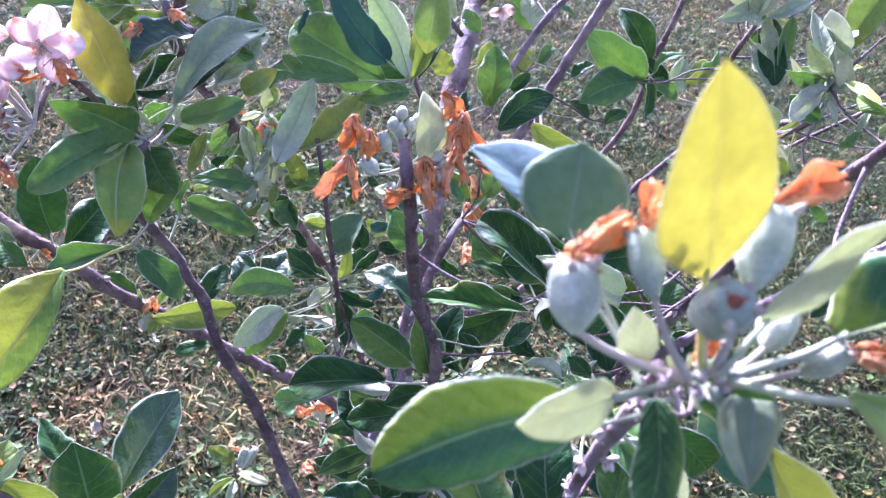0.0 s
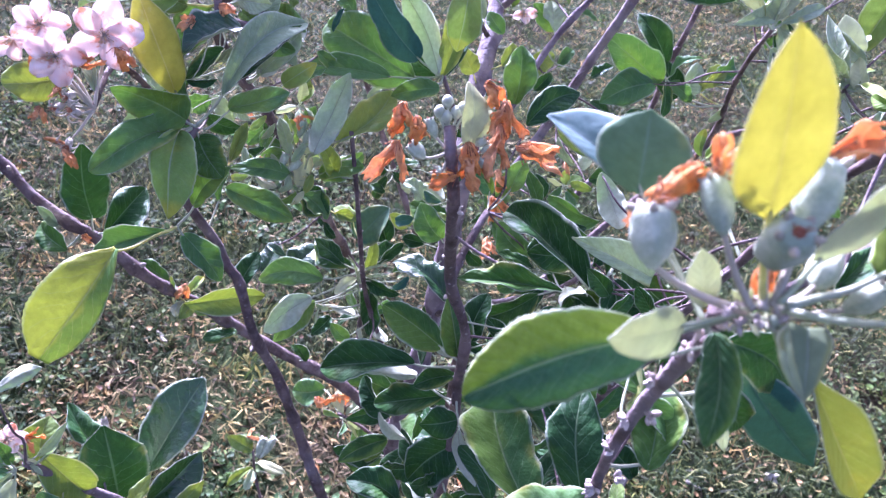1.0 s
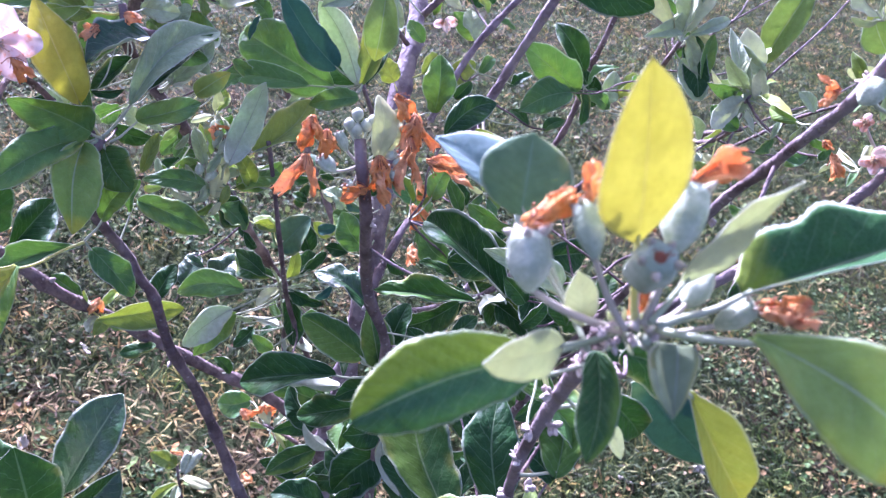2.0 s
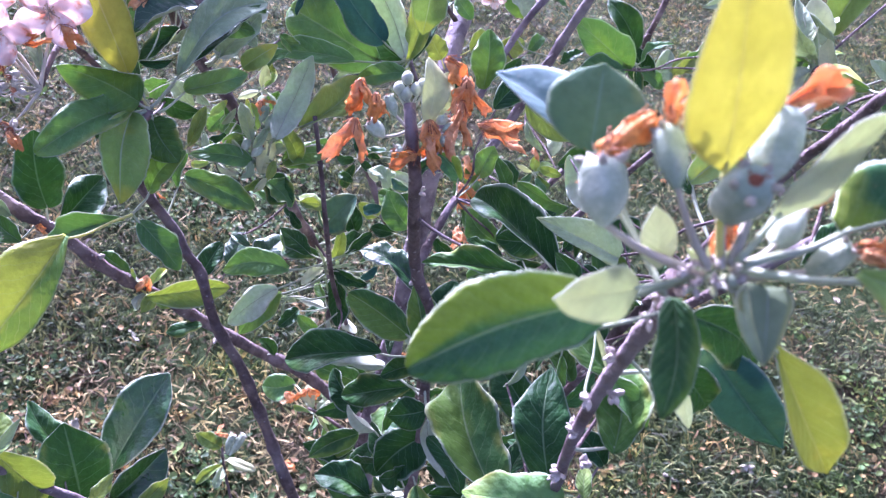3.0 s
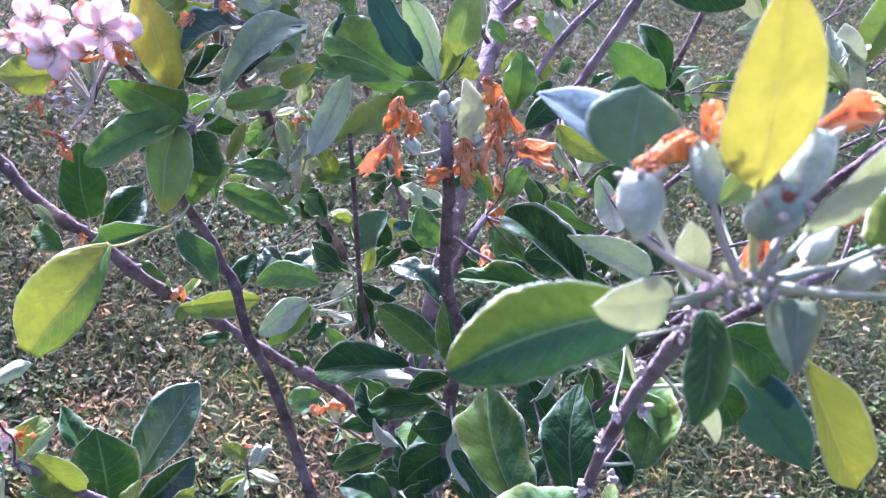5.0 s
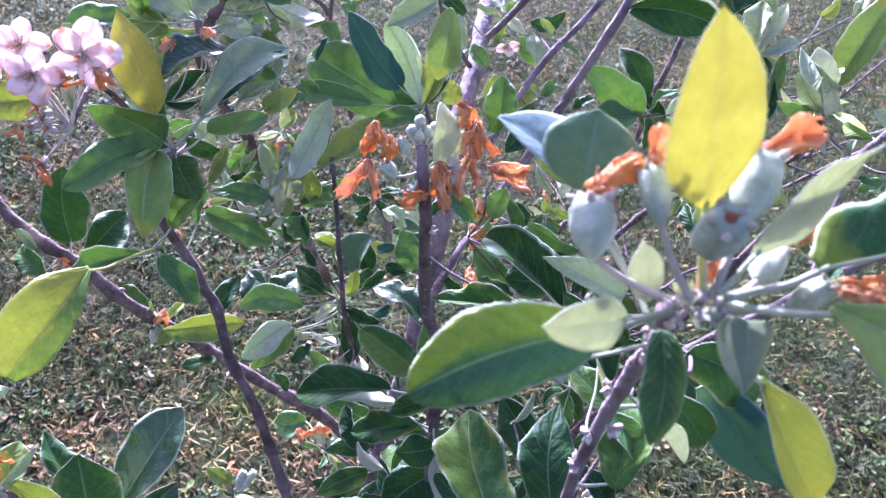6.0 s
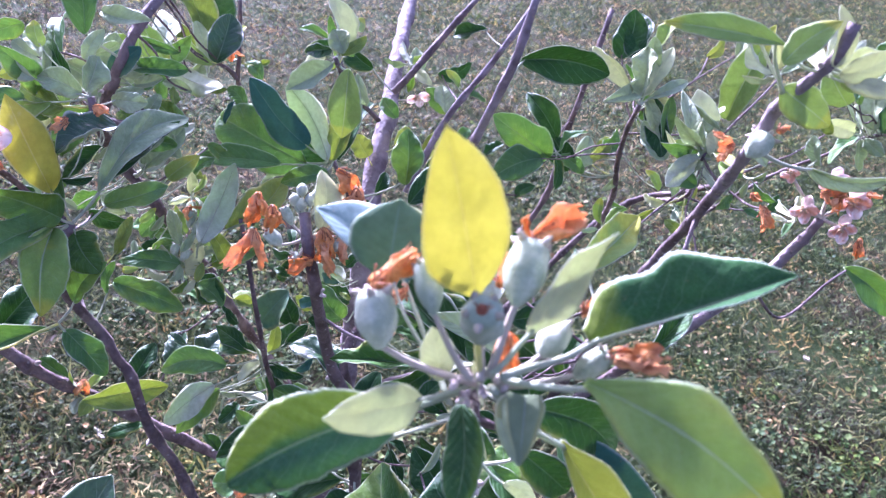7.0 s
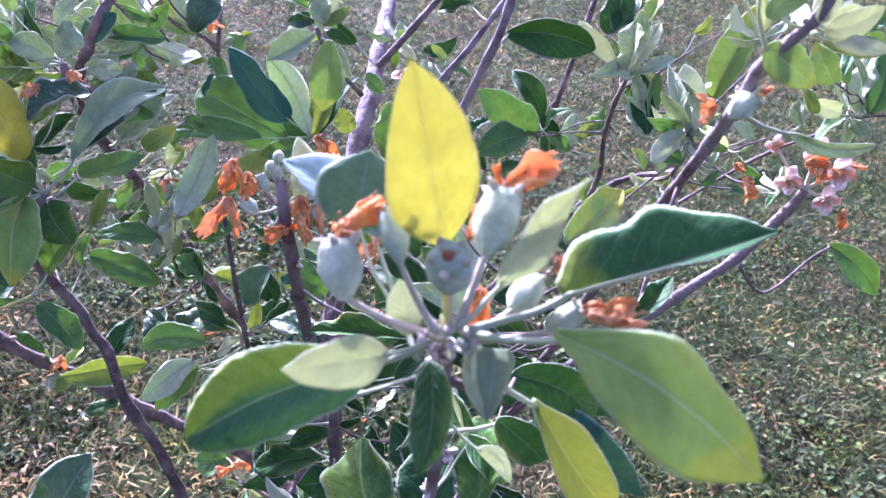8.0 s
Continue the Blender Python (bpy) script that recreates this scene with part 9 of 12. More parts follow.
leaf(slim_fork, (-0.0042, 0.7372, 1.5835), (-0.0407, 0.7553, 1.5651), (-0.58, -0.54, 0.62), 0.414, 'dark', 0.048, 35.5, (0.0176, 0.7003, 1.5794), wave=0.22, shape=1.03, point=0.16, full=0.56, seed=304)
leaf(slim_fork, (-0.0268, 0.7061, 1.4959), (-0.0377, 0.7298, 1.5184), (0.28, -0.59, 0.76), 0.725, 'sage', 0.053, 28.6, (-0.0232, 0.6839, 1.499), wave=0.21, shape=1.09, point=0.11, full=0.51, seed=305)
leaf(slim_fork, (-0.0291, 0.6501, 1.4547), (-0.0183, 0.6581, 1.4727), (-0.07, -0.90, 0.44), 0.643, 'dark', 0.116, 31.5, (-0.0408, 0.6666, 1.4475), wave=0.14, shape=0.83, point=-0.03, full=0.41, seed=366)
leaf(slim_fork, (0.0209, 0.6893, 1.4662), (0.0393, 0.7038, 1.4784), (-0.06, -0.59, 0.80), 0.596, 'dark', 0.019, 37.6, (-0.0287, 0.6809, 1.4842), wave=0.25, shape=1.02, point=-0.02, full=0.62, seed=369)
leaf(slim_fork, (-0.0149, 0.7455, 1.446), (-0.0029, 0.765, 1.4621), (0.28, -0.71, 0.65), 0.576, 'green', 0.113, 32.5, (-0.0342, 0.6779, 1.4694), wave=0.19, shape=1.0, point=0.05, full=0.41, seed=370)
leaf(slim_fork, (-0.015, 0.7303, 1.5164), (-0.0015, 0.736, 1.5248), (0.53, -0.79, -0.31), 0.492, 'green', 0.133, 43.8, (-0.0176, 0.7303, 1.5145), wave=0.25, shape=0.79, point=0.23, full=0.51, seed=499)
leaf(slim_fork, (-0.0214, 0.7285, 1.5191), (-0.0368, 0.7235, 1.5367), (0.69, -0.57, 0.44), 0.491, 'light', 0.06, 35.3, (-0.0176, 0.7303, 1.5145), wave=0.18, shape=1.02, point=-0.02, full=0.44, seed=500)
leaf(slim_fork, (-0.0187, 0.7316, 1.5119), (-0.0263, 0.7329, 1.4934), (-0.40, -0.91, 0.10), 0.528, 'sage', 0.032, 37.0, (-0.0176, 0.7303, 1.5145), shape=0.83, point=0.02, full=0.46, seed=501)
leaf(slim_fork, (-0.0135, 0.7292, 1.5142), (0.0105, 0.7238, 1.5122), (-0.02, -0.42, 0.91), 0.407, 'green', 0.14, 24.1, (-0.0176, 0.7303, 1.5145), wave=0.19, shape=0.96, point=0.03, full=0.49, seed=502)

# pink_branch
leaf(pink_branch, (-0.002, 0.5281, 1.4889), (0.0464, 0.5191, 1.4766), (-0.09, -0.93, 0.35), 0.423, 'lime', 0.016, 17.0, (0.0104, 0.6162, 1.5038), wave=0.09, shape=1.07, point=0.16, full=0.49, seed=200)
leaf(pink_branch, (0.0227, 0.5286, 1.4526), (0.0027, 0.5383, 1.4695), (-0.19, -0.93, 0.32), 0.36, 'sage', 0.126, 45.9, (-0.0011, 0.6231, 1.4589), wave=0.24, shape=0.88, point=0.14, full=0.46, seed=207)
fruitlet(pink_branch, (0.0315, 0.5285, 1.4511), (-0.05, 0.60, 0.80), 0.0187, 0.0123, (0.0004, 0.623, 1.4639), 208)
withered(pink_branch, (0.0146, 0.5283, 1.4533), (0.48, -0.49, -0.73), 0.01, 3, 0.7, 209)
leaf(pink_branch, (0.0433, 0.5211, 1.4396), (0.024, 0.5167, 1.4428), (0.24, -0.97, 0.10), 0.477, 'lime', 0.083, 17.4, (-0.0025, 0.6231, 1.4539), wave=0.22, shape=1.09, point=0.15, full=0.4, seed=213)
leaf(pink_branch, (-0.0176, 0.5544, 1.4259), (-0.0342, 0.5393, 1.394), (-0.09, -0.88, 0.47), 0.56, 'green', 0.148, 36.1, (-0.0208, 0.6153, 1.3996), wave=0.08, shape=0.93, point=0.14, seed=214)
leaf(pink_branch, (0.0058, 0.5375, 1.4001), (-0.0144, 0.5491, 1.4251), (0.37, -0.69, 0.62), 0.5, 'dark', 0.058, 21.1, (-0.0268, 0.6091, 1.3849), wave=0.11, shape=0.79, point=0.19, full=0.57, seed=216)
leaf(pink_branch, (0.0197, 0.5603, 1.3281), (-0.0108, 0.5566, 1.326), (-0.02, -0.34, 0.94), 0.301, 'sage', 0.129, 36.5, (-0.0349, 0.6008, 1.3653), wave=0.11, shape=0.94, point=0.22, full=0.55, seed=217)
leaf(pink_branch, (0.0374, 0.6122, 1.5962), (0.1158, 0.6226, 1.5974), (0.13, -0.99, -0.05), 0.503, 'dark', 0.038, 32.2, (0.0287, 0.5826, 1.5854), wave=0.13, shape=1.06, point=0.1, seed=250)
leaf(pink_branch, (0.0473, 0.6525, 1.4469), (0.0268, 0.6604, 1.4554), (0.08, -0.63, 0.77), 0.615, 'dark', 0.074, 16.4, (-0.0011, 0.6231, 1.4589), shape=0.95, point=0.11, full=0.47, seed=367)
leaf(pink_branch, (0.0625, 0.6345, 1.4541), (0.0788, 0.6391, 1.4693), (-0.42, -0.65, 0.64), 0.655, 'dark', 0.108, 26.1, (0.0033, 0.6229, 1.4738), wave=0.08, shape=0.81, point=0.04, full=0.62, seed=368)
leaf(pink_branch, (0.0225, 0.4707, 1.3818), (0.042, 0.4648, 1.4089), (-0.68, -0.65, 0.34), 0.389, 'green', 0.088, 43.2, (0.0188, 0.4713, 1.3769), wave=0.24, shape=1.06, point=0.03, full=0.44, seed=519)
leaf(pink_branch, (0.0181, 0.4716, 1.385), (0.0152, 0.4734, 1.4178), (-0.53, -0.85, 0.00), 0.508, 'dark', 0.132, 24.1, (0.0188, 0.4713, 1.3769), wave=0.22, shape=0.97, point=0.21, full=0.49, seed=520)
leaf(pink_branch, (0.0144, 0.4692, 1.3795), (-0.0165, 0.4642, 1.3906), (0.36, -0.26, 0.89), 0.387, 'dark', 0.014, 17.9, (0.0188, 0.4713, 1.3769), wave=0.25, shape=0.98, point=0.12, full=0.41, seed=521)
leaf(pink_branch, (0.0141, 0.472, 1.3712), (-0.0097, 0.4686, 1.3478), (-0.47, -0.67, 0.57), 0.487, 'green', 0.062, 23.9, (0.0188, 0.4713, 1.3769), wave=0.14, shape=0.99, point=0.0, full=0.48, seed=522)
leaf(pink_branch, (0.0197, 0.4661, 1.3754), (0.0252, 0.4376, 1.3644), (-0.07, -0.37, 0.93), 0.357, 'dark', 0.1, 38.2, (0.0188, 0.4713, 1.3769), wave=0.13, shape=0.92, point=0.27, full=0.53, seed=523)
leaf(pink_branch, (0.0269, 0.4687, 1.3793), (0.0532, 0.4576, 1.3889), (-0.49, -0.65, 0.58), 0.416, 'dark', 0.046, 19.8, (0.0188, 0.4713, 1.3769), wave=0.19, shape=0.95, point=0.08, full=0.61, seed=524)
leaf(pink_branch, (0.0258, 0.5747, 1.4064), (0.0396, 0.5991, 1.4042), (-0.02, 0.10, 0.99), 0.311, 'light', 0.139, 21.4, (0.0231, 0.5697, 1.4069), wave=0.2, shape=1.02, point=0.21, full=0.41, seed=525)
leaf(pink_branch, (0.0228, 0.5676, 1.4103), (0.0211, 0.5619, 1.4308), (-0.27, -0.92, -0.28), 0.447, 'light', 0.074, 14.2, (0.0231, 0.5697, 1.4069), wave=0.26, shape=1.03, point=0.29, full=0.43, seed=526)
leaf(pink_branch, (0.021, 0.569, 1.4078), (0.0056, 0.5691, 1.4115), (-0.08, -0.95, -0.30), 0.483, 'young', 0.118, 19.7, (0.0231, 0.5697, 1.4069), shape=1.04, point=0.28, full=0.44, seed=527)
leaf(pink_branch, (0.0214, 0.5654, 1.4066), (0.0117, 0.544, 1.4031), (0.74, -0.42, 0.53), 0.422, 'green', 0.005, 16.4, (0.0231, 0.5697, 1.4069), wave=0.11, shape=0.98, point=0.29, full=0.52, seed=528)
leaf(pink_branch, (0.0261, 0.5673, 1.4033), (0.0398, 0.5493, 1.3896), (0.41, -0.34, 0.85), 0.395, 'green', 0.102, 15.3, (0.0231, 0.5697, 1.4069), wave=0.15, shape=0.84, point=0.18, full=0.57, seed=529)
leaf(pink_branch, (0.0265, 0.5745, 1.4027), (0.0431, 0.5924, 1.3844), (0.74, -0.68, 0.01), 0.251, 'green', 0.122, 39.6, (0.0231, 0.5697, 1.4069), wave=0.2, shape=0.96, point=0.03, full=0.44, seed=530)
leaf(pink_branch, (0.0088, 0.5514, 1.4003), (-0.0103, 0.5621, 1.4151), (0.26, -0.59, 0.76), 0.697, 'dark', 0.114, 32.2, (-0.0248, 0.6112, 1.3898), shape=0.99, point=0.19, full=0.57, seed=625)

# leaf_twig
leaf(leaf_twig, (-0.1116, 0.5454, 1.5789), (-0.1446, 0.5289, 1.5545), (-0.03, -0.81, 0.59), 0.549, 'sage', 0.013, 38.7, (-0.1101, 0.5481, 1.5816), wave=0.15, shape=0.88, point=0.17, full=0.62, seed=188)
leaf(leaf_twig, (-0.1386, 0.6473, 1.5636), (-0.1672, 0.6463, 1.5488), (-0.04, -0.99, 0.15), 0.472, 'dark', 0.012, 27.9, (-0.0974, 0.6054, 1.5276), wave=0.18, shape=0.79, point=0.04, full=0.55, seed=294)
leaf(leaf_twig, (-0.1108, 0.5599, 1.581), (-0.1267, 0.5836, 1.6231), (0.71, -0.47, 0.53), 0.516, 'young', 0.049, 20.3, (-0.1093, 0.554, 1.5756), wave=0.2, point=0.02, full=0.57, seed=295)
leaf(leaf_twig, (-0.1091, 0.5606, 1.5821), (-0.0921, 0.5739, 1.5982), (0.33, -0.87, 0.37), 0.397, 'lime', 0.142, 25.8, (-0.1093, 0.554, 1.5756), wave=0.13, shape=0.95, point=-0.03, full=0.56, seed=296)
leaf(leaf_twig, (-0.0997, 0.5528, 1.5749), (-0.0979, 0.546, 1.5155), (0.04, -0.99, 0.12), 0.499, 'light', 0.143, 24.4, (-0.1093, 0.554, 1.5756), wave=0.11, shape=1.08, point=0.29, full=0.47, seed=297)
leaf(leaf_twig, (-0.1046, 0.5489, 1.5878), (-0.1165, 0.5539, 1.6038), (0.19, -0.89, 0.42), 1.15, 'sage', 0.15, 39.9, (-0.1104, 0.5461, 1.5836), wave=0.16, shape=1.02, point=0.21, full=0.47, seed=298)
leaf(leaf_twig, (-0.1218, 0.5784, 1.5793), (-0.1438, 0.5751, 1.5732), (0.12, -0.99, 0.10), 0.693, 'gloss', 0.112, 44.8, (-0.1081, 0.5639, 1.5657), wave=0.21, point=0.07, full=0.55, seed=299)
leaf(leaf_twig, (-0.0966, 0.5709, 1.5659), (-0.0845, 0.5708, 1.5388), (0.25, -0.96, 0.12), 0.459, 'sage', 0.137, 21.4, (-0.1075, 0.5679, 1.5617), wave=0.22, shape=1.07, point=0.13, full=0.56, seed=300)
leaf(leaf_twig, (-0.1187, 0.5902, 1.5888), (-0.1077, 0.6235, 1.5992), (0.08, -0.32, 0.94), 0.413, 'light', 0.006, 23.8, (-0.1217, 0.5826, 1.5859), wave=0.19, point=0.02, full=0.62, seed=437)
leaf(leaf_twig, (-0.1215, 0.5772, 1.5917), (-0.1189, 0.5512, 1.6137), (0.57, -0.50, -0.65), 0.219, 'green', 0.122, 20.1, (-0.1217, 0.5826, 1.5859), wave=0.09, shape=0.82, point=-0.03, full=0.42, seed=438)
leaf(leaf_twig, (-0.1281, 0.5832, 1.5867), (-0.1524, 0.5796, 1.5913), (0.24, -0.64, 0.73), 0.459, 'green', 0.077, 44.0, (-0.1217, 0.5826, 1.5859), wave=0.09, shape=0.92, point=0.22, full=0.41, seed=439)
leaf(leaf_twig, (-0.1265, 0.5807, 1.5798), (-0.1441, 0.5728, 1.5573), (-0.22, -0.85, 0.47), 0.527, 'young', 0.145, 13.6, (-0.1217, 0.5826, 1.5859), wave=0.2, shape=1.02, point=0.22, full=0.57, seed=440)
leaf(leaf_twig, (-0.1222, 0.5842, 1.5807), (-0.1235, 0.5877, 1.5569), (0.73, -0.67, -0.14), 0.429, 'light', 0.116, 38.9, (-0.1217, 0.5826, 1.5859), wave=0.17, shape=0.95, point=0.28, full=0.49, seed=441)
leaf(leaf_twig, (-0.1201, 0.589, 1.5822), (-0.1114, 0.6151, 1.5657), (0.73, -0.52, -0.44), 0.262, 'green', 0.007, 15.7, (-0.1217, 0.5826, 1.5859), wave=0.14, shape=1.07, point=0.16, full=0.44, seed=442)

# rosette_twig
leaf(rosette_twig, (-0.1342, 0.5696, 1.4713), (-0.2253, 0.5847, 1.4918), (-0.08, -0.93, 0.35), 0.577, 'green', 0.097, 23.3, (-0.1086, 0.5678, 1.482), shape=1.1, point=-0.05, full=0.42, seed=185)
leaf(rosette_twig, (-0.1303, 0.5552, 1.4955), (-0.1783, 0.5401, 1.5537), (0.67, -0.64, 0.38), 0.424, 'teal', 0.043, 14.0, (-0.1148, 0.5662, 1.4841), wave=0.16, point=0.15, full=0.48, seed=186)
leaf(rosette_twig, (-0.1102, 0.5559, 1.4862), (-0.1532, 0.5563, 1.5481), (-0.44, 0.84, -0.31), 0.425, 'green', 0.124, 29.6, (-0.1139, 0.5642, 1.4807), wave=0.08, shape=1.01, point=0.17, full=0.55, seed=187)
leaf(rosette_twig, (-0.1092, 0.567, 1.481), (-0.1107, 0.619, 1.5438), (-0.13, -0.76, 0.63), 0.388, 'lime', 0.12, 38.2, (-0.1086, 0.5678, 1.482), wave=0.26, shape=0.82, point=0.09, full=0.44, seed=189)
leaf(rosette_twig, (-0.108, 0.5764, 1.4766), (-0.0963, 0.6621, 1.5128), (-0.08, -0.38, 0.92), 0.382, 'dark', 0.07, 45.2, (-0.1086, 0.5678, 1.482), wave=0.18, shape=0.93, point=-0.01, full=0.57, seed=190)
leaf(rosette_twig, (-0.1136, 0.5798, 1.4736), (-0.1578, 0.5957, 1.4979), (-0.23, -0.95, 0.21), 0.646, 'dark', 0.147, 13.2, (-0.1086, 0.5678, 1.482), wave=0.24, shape=1.09, point=-0.05, full=0.6, seed=191)
leaf(rosette_twig, (-0.1518, 0.5511, 1.4743), (-0.2279, 0.5383, 1.4701), (0.04, -0.53, 0.85), 0.355, 'green', 0.09, 28.8, (-0.1086, 0.5678, 1.482), wave=0.11, shape=1.01, point=0.1, seed=192)
leaf(rosette_twig, (-0.1049, 0.5379, 1.4834), (-0.1423, 0.5239, 1.4715), (0.12, -0.81, 0.57), 0.504, 'green', 0.139, 32.0, (-0.1086, 0.5678, 1.482), wave=0.2, shape=0.82, point=0.21, full=0.44, seed=193)
leaf(rosette_twig, (-0.0416, 0.5825, 1.4668), (-0.05, 0.5996, 1.5146), (-0.18, -0.94, 0.30), 0.667, 'green', 0.079, 38.8, (-0.0905, 0.5756, 1.4441), wave=0.25, shape=1.04, point=0.25, full=0.42, seed=195)
leaf(rosette_twig, (-0.0731, 0.606, 1.4358), (-0.067, 0.6241, 1.4538), (0.57, -0.67, 0.48), 0.599, 'dark', 0.143, 39.7, (-0.0819, 0.5863, 1.423), wave=0.08, shape=0.96, point=-0.02, seed=363)
leaf(rosette_twig, (-0.087, 0.5889, 1.415), (-0.0767, 0.6032, 1.4299), (0.54, -0.76, 0.36), 0.611, 'dark', 0.072, 18.9, (-0.0802, 0.5885, 1.4188), wave=0.17, shape=0.95, point=-0.0, full=0.62, seed=364)
leaf(rosette_twig, (-0.1589, 0.5623, 1.4568), (-0.1704, 0.5537, 1.4457), (-0.21, -0.66, 0.72), 0.62, 'sage', 0.064, 37.9, (-0.1086, 0.5678, 1.482), wave=0.23, shape=0.96, point=0.17, full=0.41, seed=372)
leaf(rosette_twig, (-0.1389, 0.5961, 1.499), (-0.1538, 0.6088, 1.517), (0.43, -0.54, 0.73), 0.615, 'dark', 0.028, 45.9, (-0.1086, 0.5678, 1.482), wave=0.12, shape=1.05, point=-0.05, full=0.46, seed=373)

# back_twig
leaf(back_twig, (0.0956, 0.7563, 1.4777), (0.0518, 0.7705, 1.516), (0.04, -0.92, 0.39), 0.565, 'dark', 0.139, 44.7, (0.1117, 0.8253, 1.4774), wave=0.19, shape=0.82, point=0.19, full=0.4, seed=202)
leaf(back_twig, (0.1003, 0.7281, 1.4758), (0.1234, 0.7298, 1.5031), (-0.65, -0.50, 0.58), 0.44, 'green', 0.126, 28.4, (0.0977, 0.7308, 1.4712), wave=0.26, shape=0.81, point=0.17, full=0.59, seed=494)
leaf(back_twig, (0.0949, 0.7393, 1.4724), (0.0774, 0.7795, 1.4835), (-0.72, -0.46, 0.52), 0.313, 'green', 0.021, 32.4, (0.0977, 0.7308, 1.4712), wave=0.16, shape=1.07, point=0.14, full=0.58, seed=495)
leaf(back_twig, (0.0917, 0.7251, 1.4716), (0.0707, 0.6997, 1.4751), (0.75, -0.58, 0.33), 0.381, 'green', 0.058, 37.1, (0.0977, 0.7308, 1.4712), wave=0.25, shape=1.05, point=0.14, full=0.49, seed=496)
leaf(back_twig, (0.0989, 0.7266, 1.4665), (0.1057, 0.7075, 1.4382), (0.44, -0.69, 0.57), 0.458, 'dark', 0.021, 28.5, (0.0977, 0.7308, 1.4712), wave=0.17, point=-0.04, full=0.51, seed=497)
leaf(back_twig, (0.1037, 0.7362, 1.4666), (0.1358, 0.748, 1.4478), (0.53, -0.72, 0.44), 0.468, 'green', 0.036, 17.3, (0.0977, 0.7308, 1.4712), wave=0.23, shape=0.92, point=-0.03, full=0.55, seed=498)

# side_twig
leaf(side_twig, (0.09, 0.7125, 1.4704), (0.023, 0.6852, 1.5123), (0.30, -0.94, -0.14), 0.491, 'green', 0.094, 12.8, (0.162, 0.7186, 1.4892), wave=0.23, shape=0.93, point=0.11, full=0.54, seed=201)
leaf(side_twig, (0.0804, 0.6819, 1.4813), (0.035, 0.6473, 1.4625), (0.17, -0.63, 0.76), 0.599, 'green', 0.069, 26.8, (0.1582, 0.6975, 1.5106), wave=0.2, shape=0.96, point=0.23, seed=203)
leaf(side_twig, (0.1214, 0.7586, 1.4436), (0.1354, 0.7929, 1.4737), (0.51, -0.67, 0.53), 0.778, 'sage', 0.137, 40.6, (0.1707, 0.7544, 1.4499), wave=0.13, shape=1.03, point=0.28, full=0.6, seed=204)
leaf(side_twig, (0.1178, 0.7474, 1.446), (0.0878, 0.7607, 1.4789), (-0.13, -0.95, 0.27), 0.624, 'dark', 0.146, 15.3, (0.1693, 0.7494, 1.4558), wave=0.18, shape=0.84, point=0.02, full=0.59, seed=205)
leaf(side_twig, (0.1401, 0.7657, 1.4505), (0.1665, 0.7995, 1.4785), (-0.34, -0.43, 0.84), 0.458, 'lime', 0.118, 37.1, (0.1707, 0.7544, 1.4499), wave=0.19, shape=0.96, point=0.15, full=0.58, seed=206)
leaf(side_twig, (0.2469, 0.6959, 1.558), (0.2529, 0.681, 1.6559), (-0.46, -0.88, -0.11), 0.392, 'light', 0.113, 34.2, (0.1554, 0.6816, 1.5266), wave=0.17, shape=0.82, point=0.03, full=0.6, seed=234)
leaf(side_twig, (0.1845, 0.6376, 1.5437), (0.1806, 0.6535, 1.5813), (0.06, -0.92, 0.39), 0.433, 'green', 0.014, 37.9, (0.1533, 0.6543, 1.5567), wave=0.08, shape=0.92, point=0.25, full=0.41, seed=243)
leaf(side_twig, (0.1887, 0.6286, 1.5291), (0.1617, 0.6508, 1.5529), (-0.18, -0.81, 0.55), 0.585, 'sage', 0.01, 17.7, (0.1535, 0.6575, 1.5532), wave=0.16, shape=0.81, point=-0.0, full=0.58, seed=244)
leaf(side_twig, (0.1518, 0.6458, 1.5775), (0.1462, 0.6635, 1.6178), (-0.72, -0.67, 0.19), 0.747, 'sage', 0.01, 44.2, (0.1526, 0.6417, 1.5709), wave=0.19, shape=1.02, point=-0.05, full=0.57, seed=245)
leaf(side_twig, (0.1548, 0.6463, 1.578), (0.1757, 0.6944, 1.6168), (0.29, -0.67, 0.68), 0.3, 'young', 0.007, 41.6, (0.1526, 0.6417, 1.5709), wave=0.23, shape=1.03, point=0.28, full=0.51, seed=246)
leaf(side_twig, (0.1443, 0.646, 1.5783), (0.0989, 0.6711, 1.6052), (-0.46, -0.89, 0.06), 0.411, 'young', 0.042, 42.5, (0.1526, 0.6417, 1.5709), wave=0.16, shape=0.99, point=0.01, full=0.59, seed=247)
leaf(side_twig, (0.1584, 0.6454, 1.5765), (0.1964, 0.6805, 1.5919), (0.28, -0.63, 0.73), 0.283, 'sage', 0.105, 44.7, (0.1526, 0.6417, 1.5709), wave=0.15, shape=0.84, point=0.01, full=0.61, seed=248)
leaf(side_twig, (0.1456, 0.7035, 1.5945), (0.1408, 0.7321, 1.6325), (-0.50, -0.72, 0.48), 0.692, 'dark', 0.037, 19.2, (0.1481, 0.6556, 1.5745), point=0.14, full=0.58, seed=249)
leaf(side_twig, (0.1656, 0.6667, 1.5724), (0.1859, 0.6279, 1.5309), (-0.58, -0.72, 0.38), 0.403, 'dark', 0.027, 16.0, (0.1531, 0.6512, 1.5603), wave=0.21, shape=1.03, point=-0.04, full=0.47, seed=307)
leaf(side_twig, (0.1591, 0.6553, 1.5734), (0.1762, 0.6434, 1.547), (0.12, -0.87, 0.47), 0.503, 'sage', 0.02, 32.2, (0.153, 0.648, 1.5638), wave=0.26, shape=0.87, point=-0.04, full=0.43, seed=308)
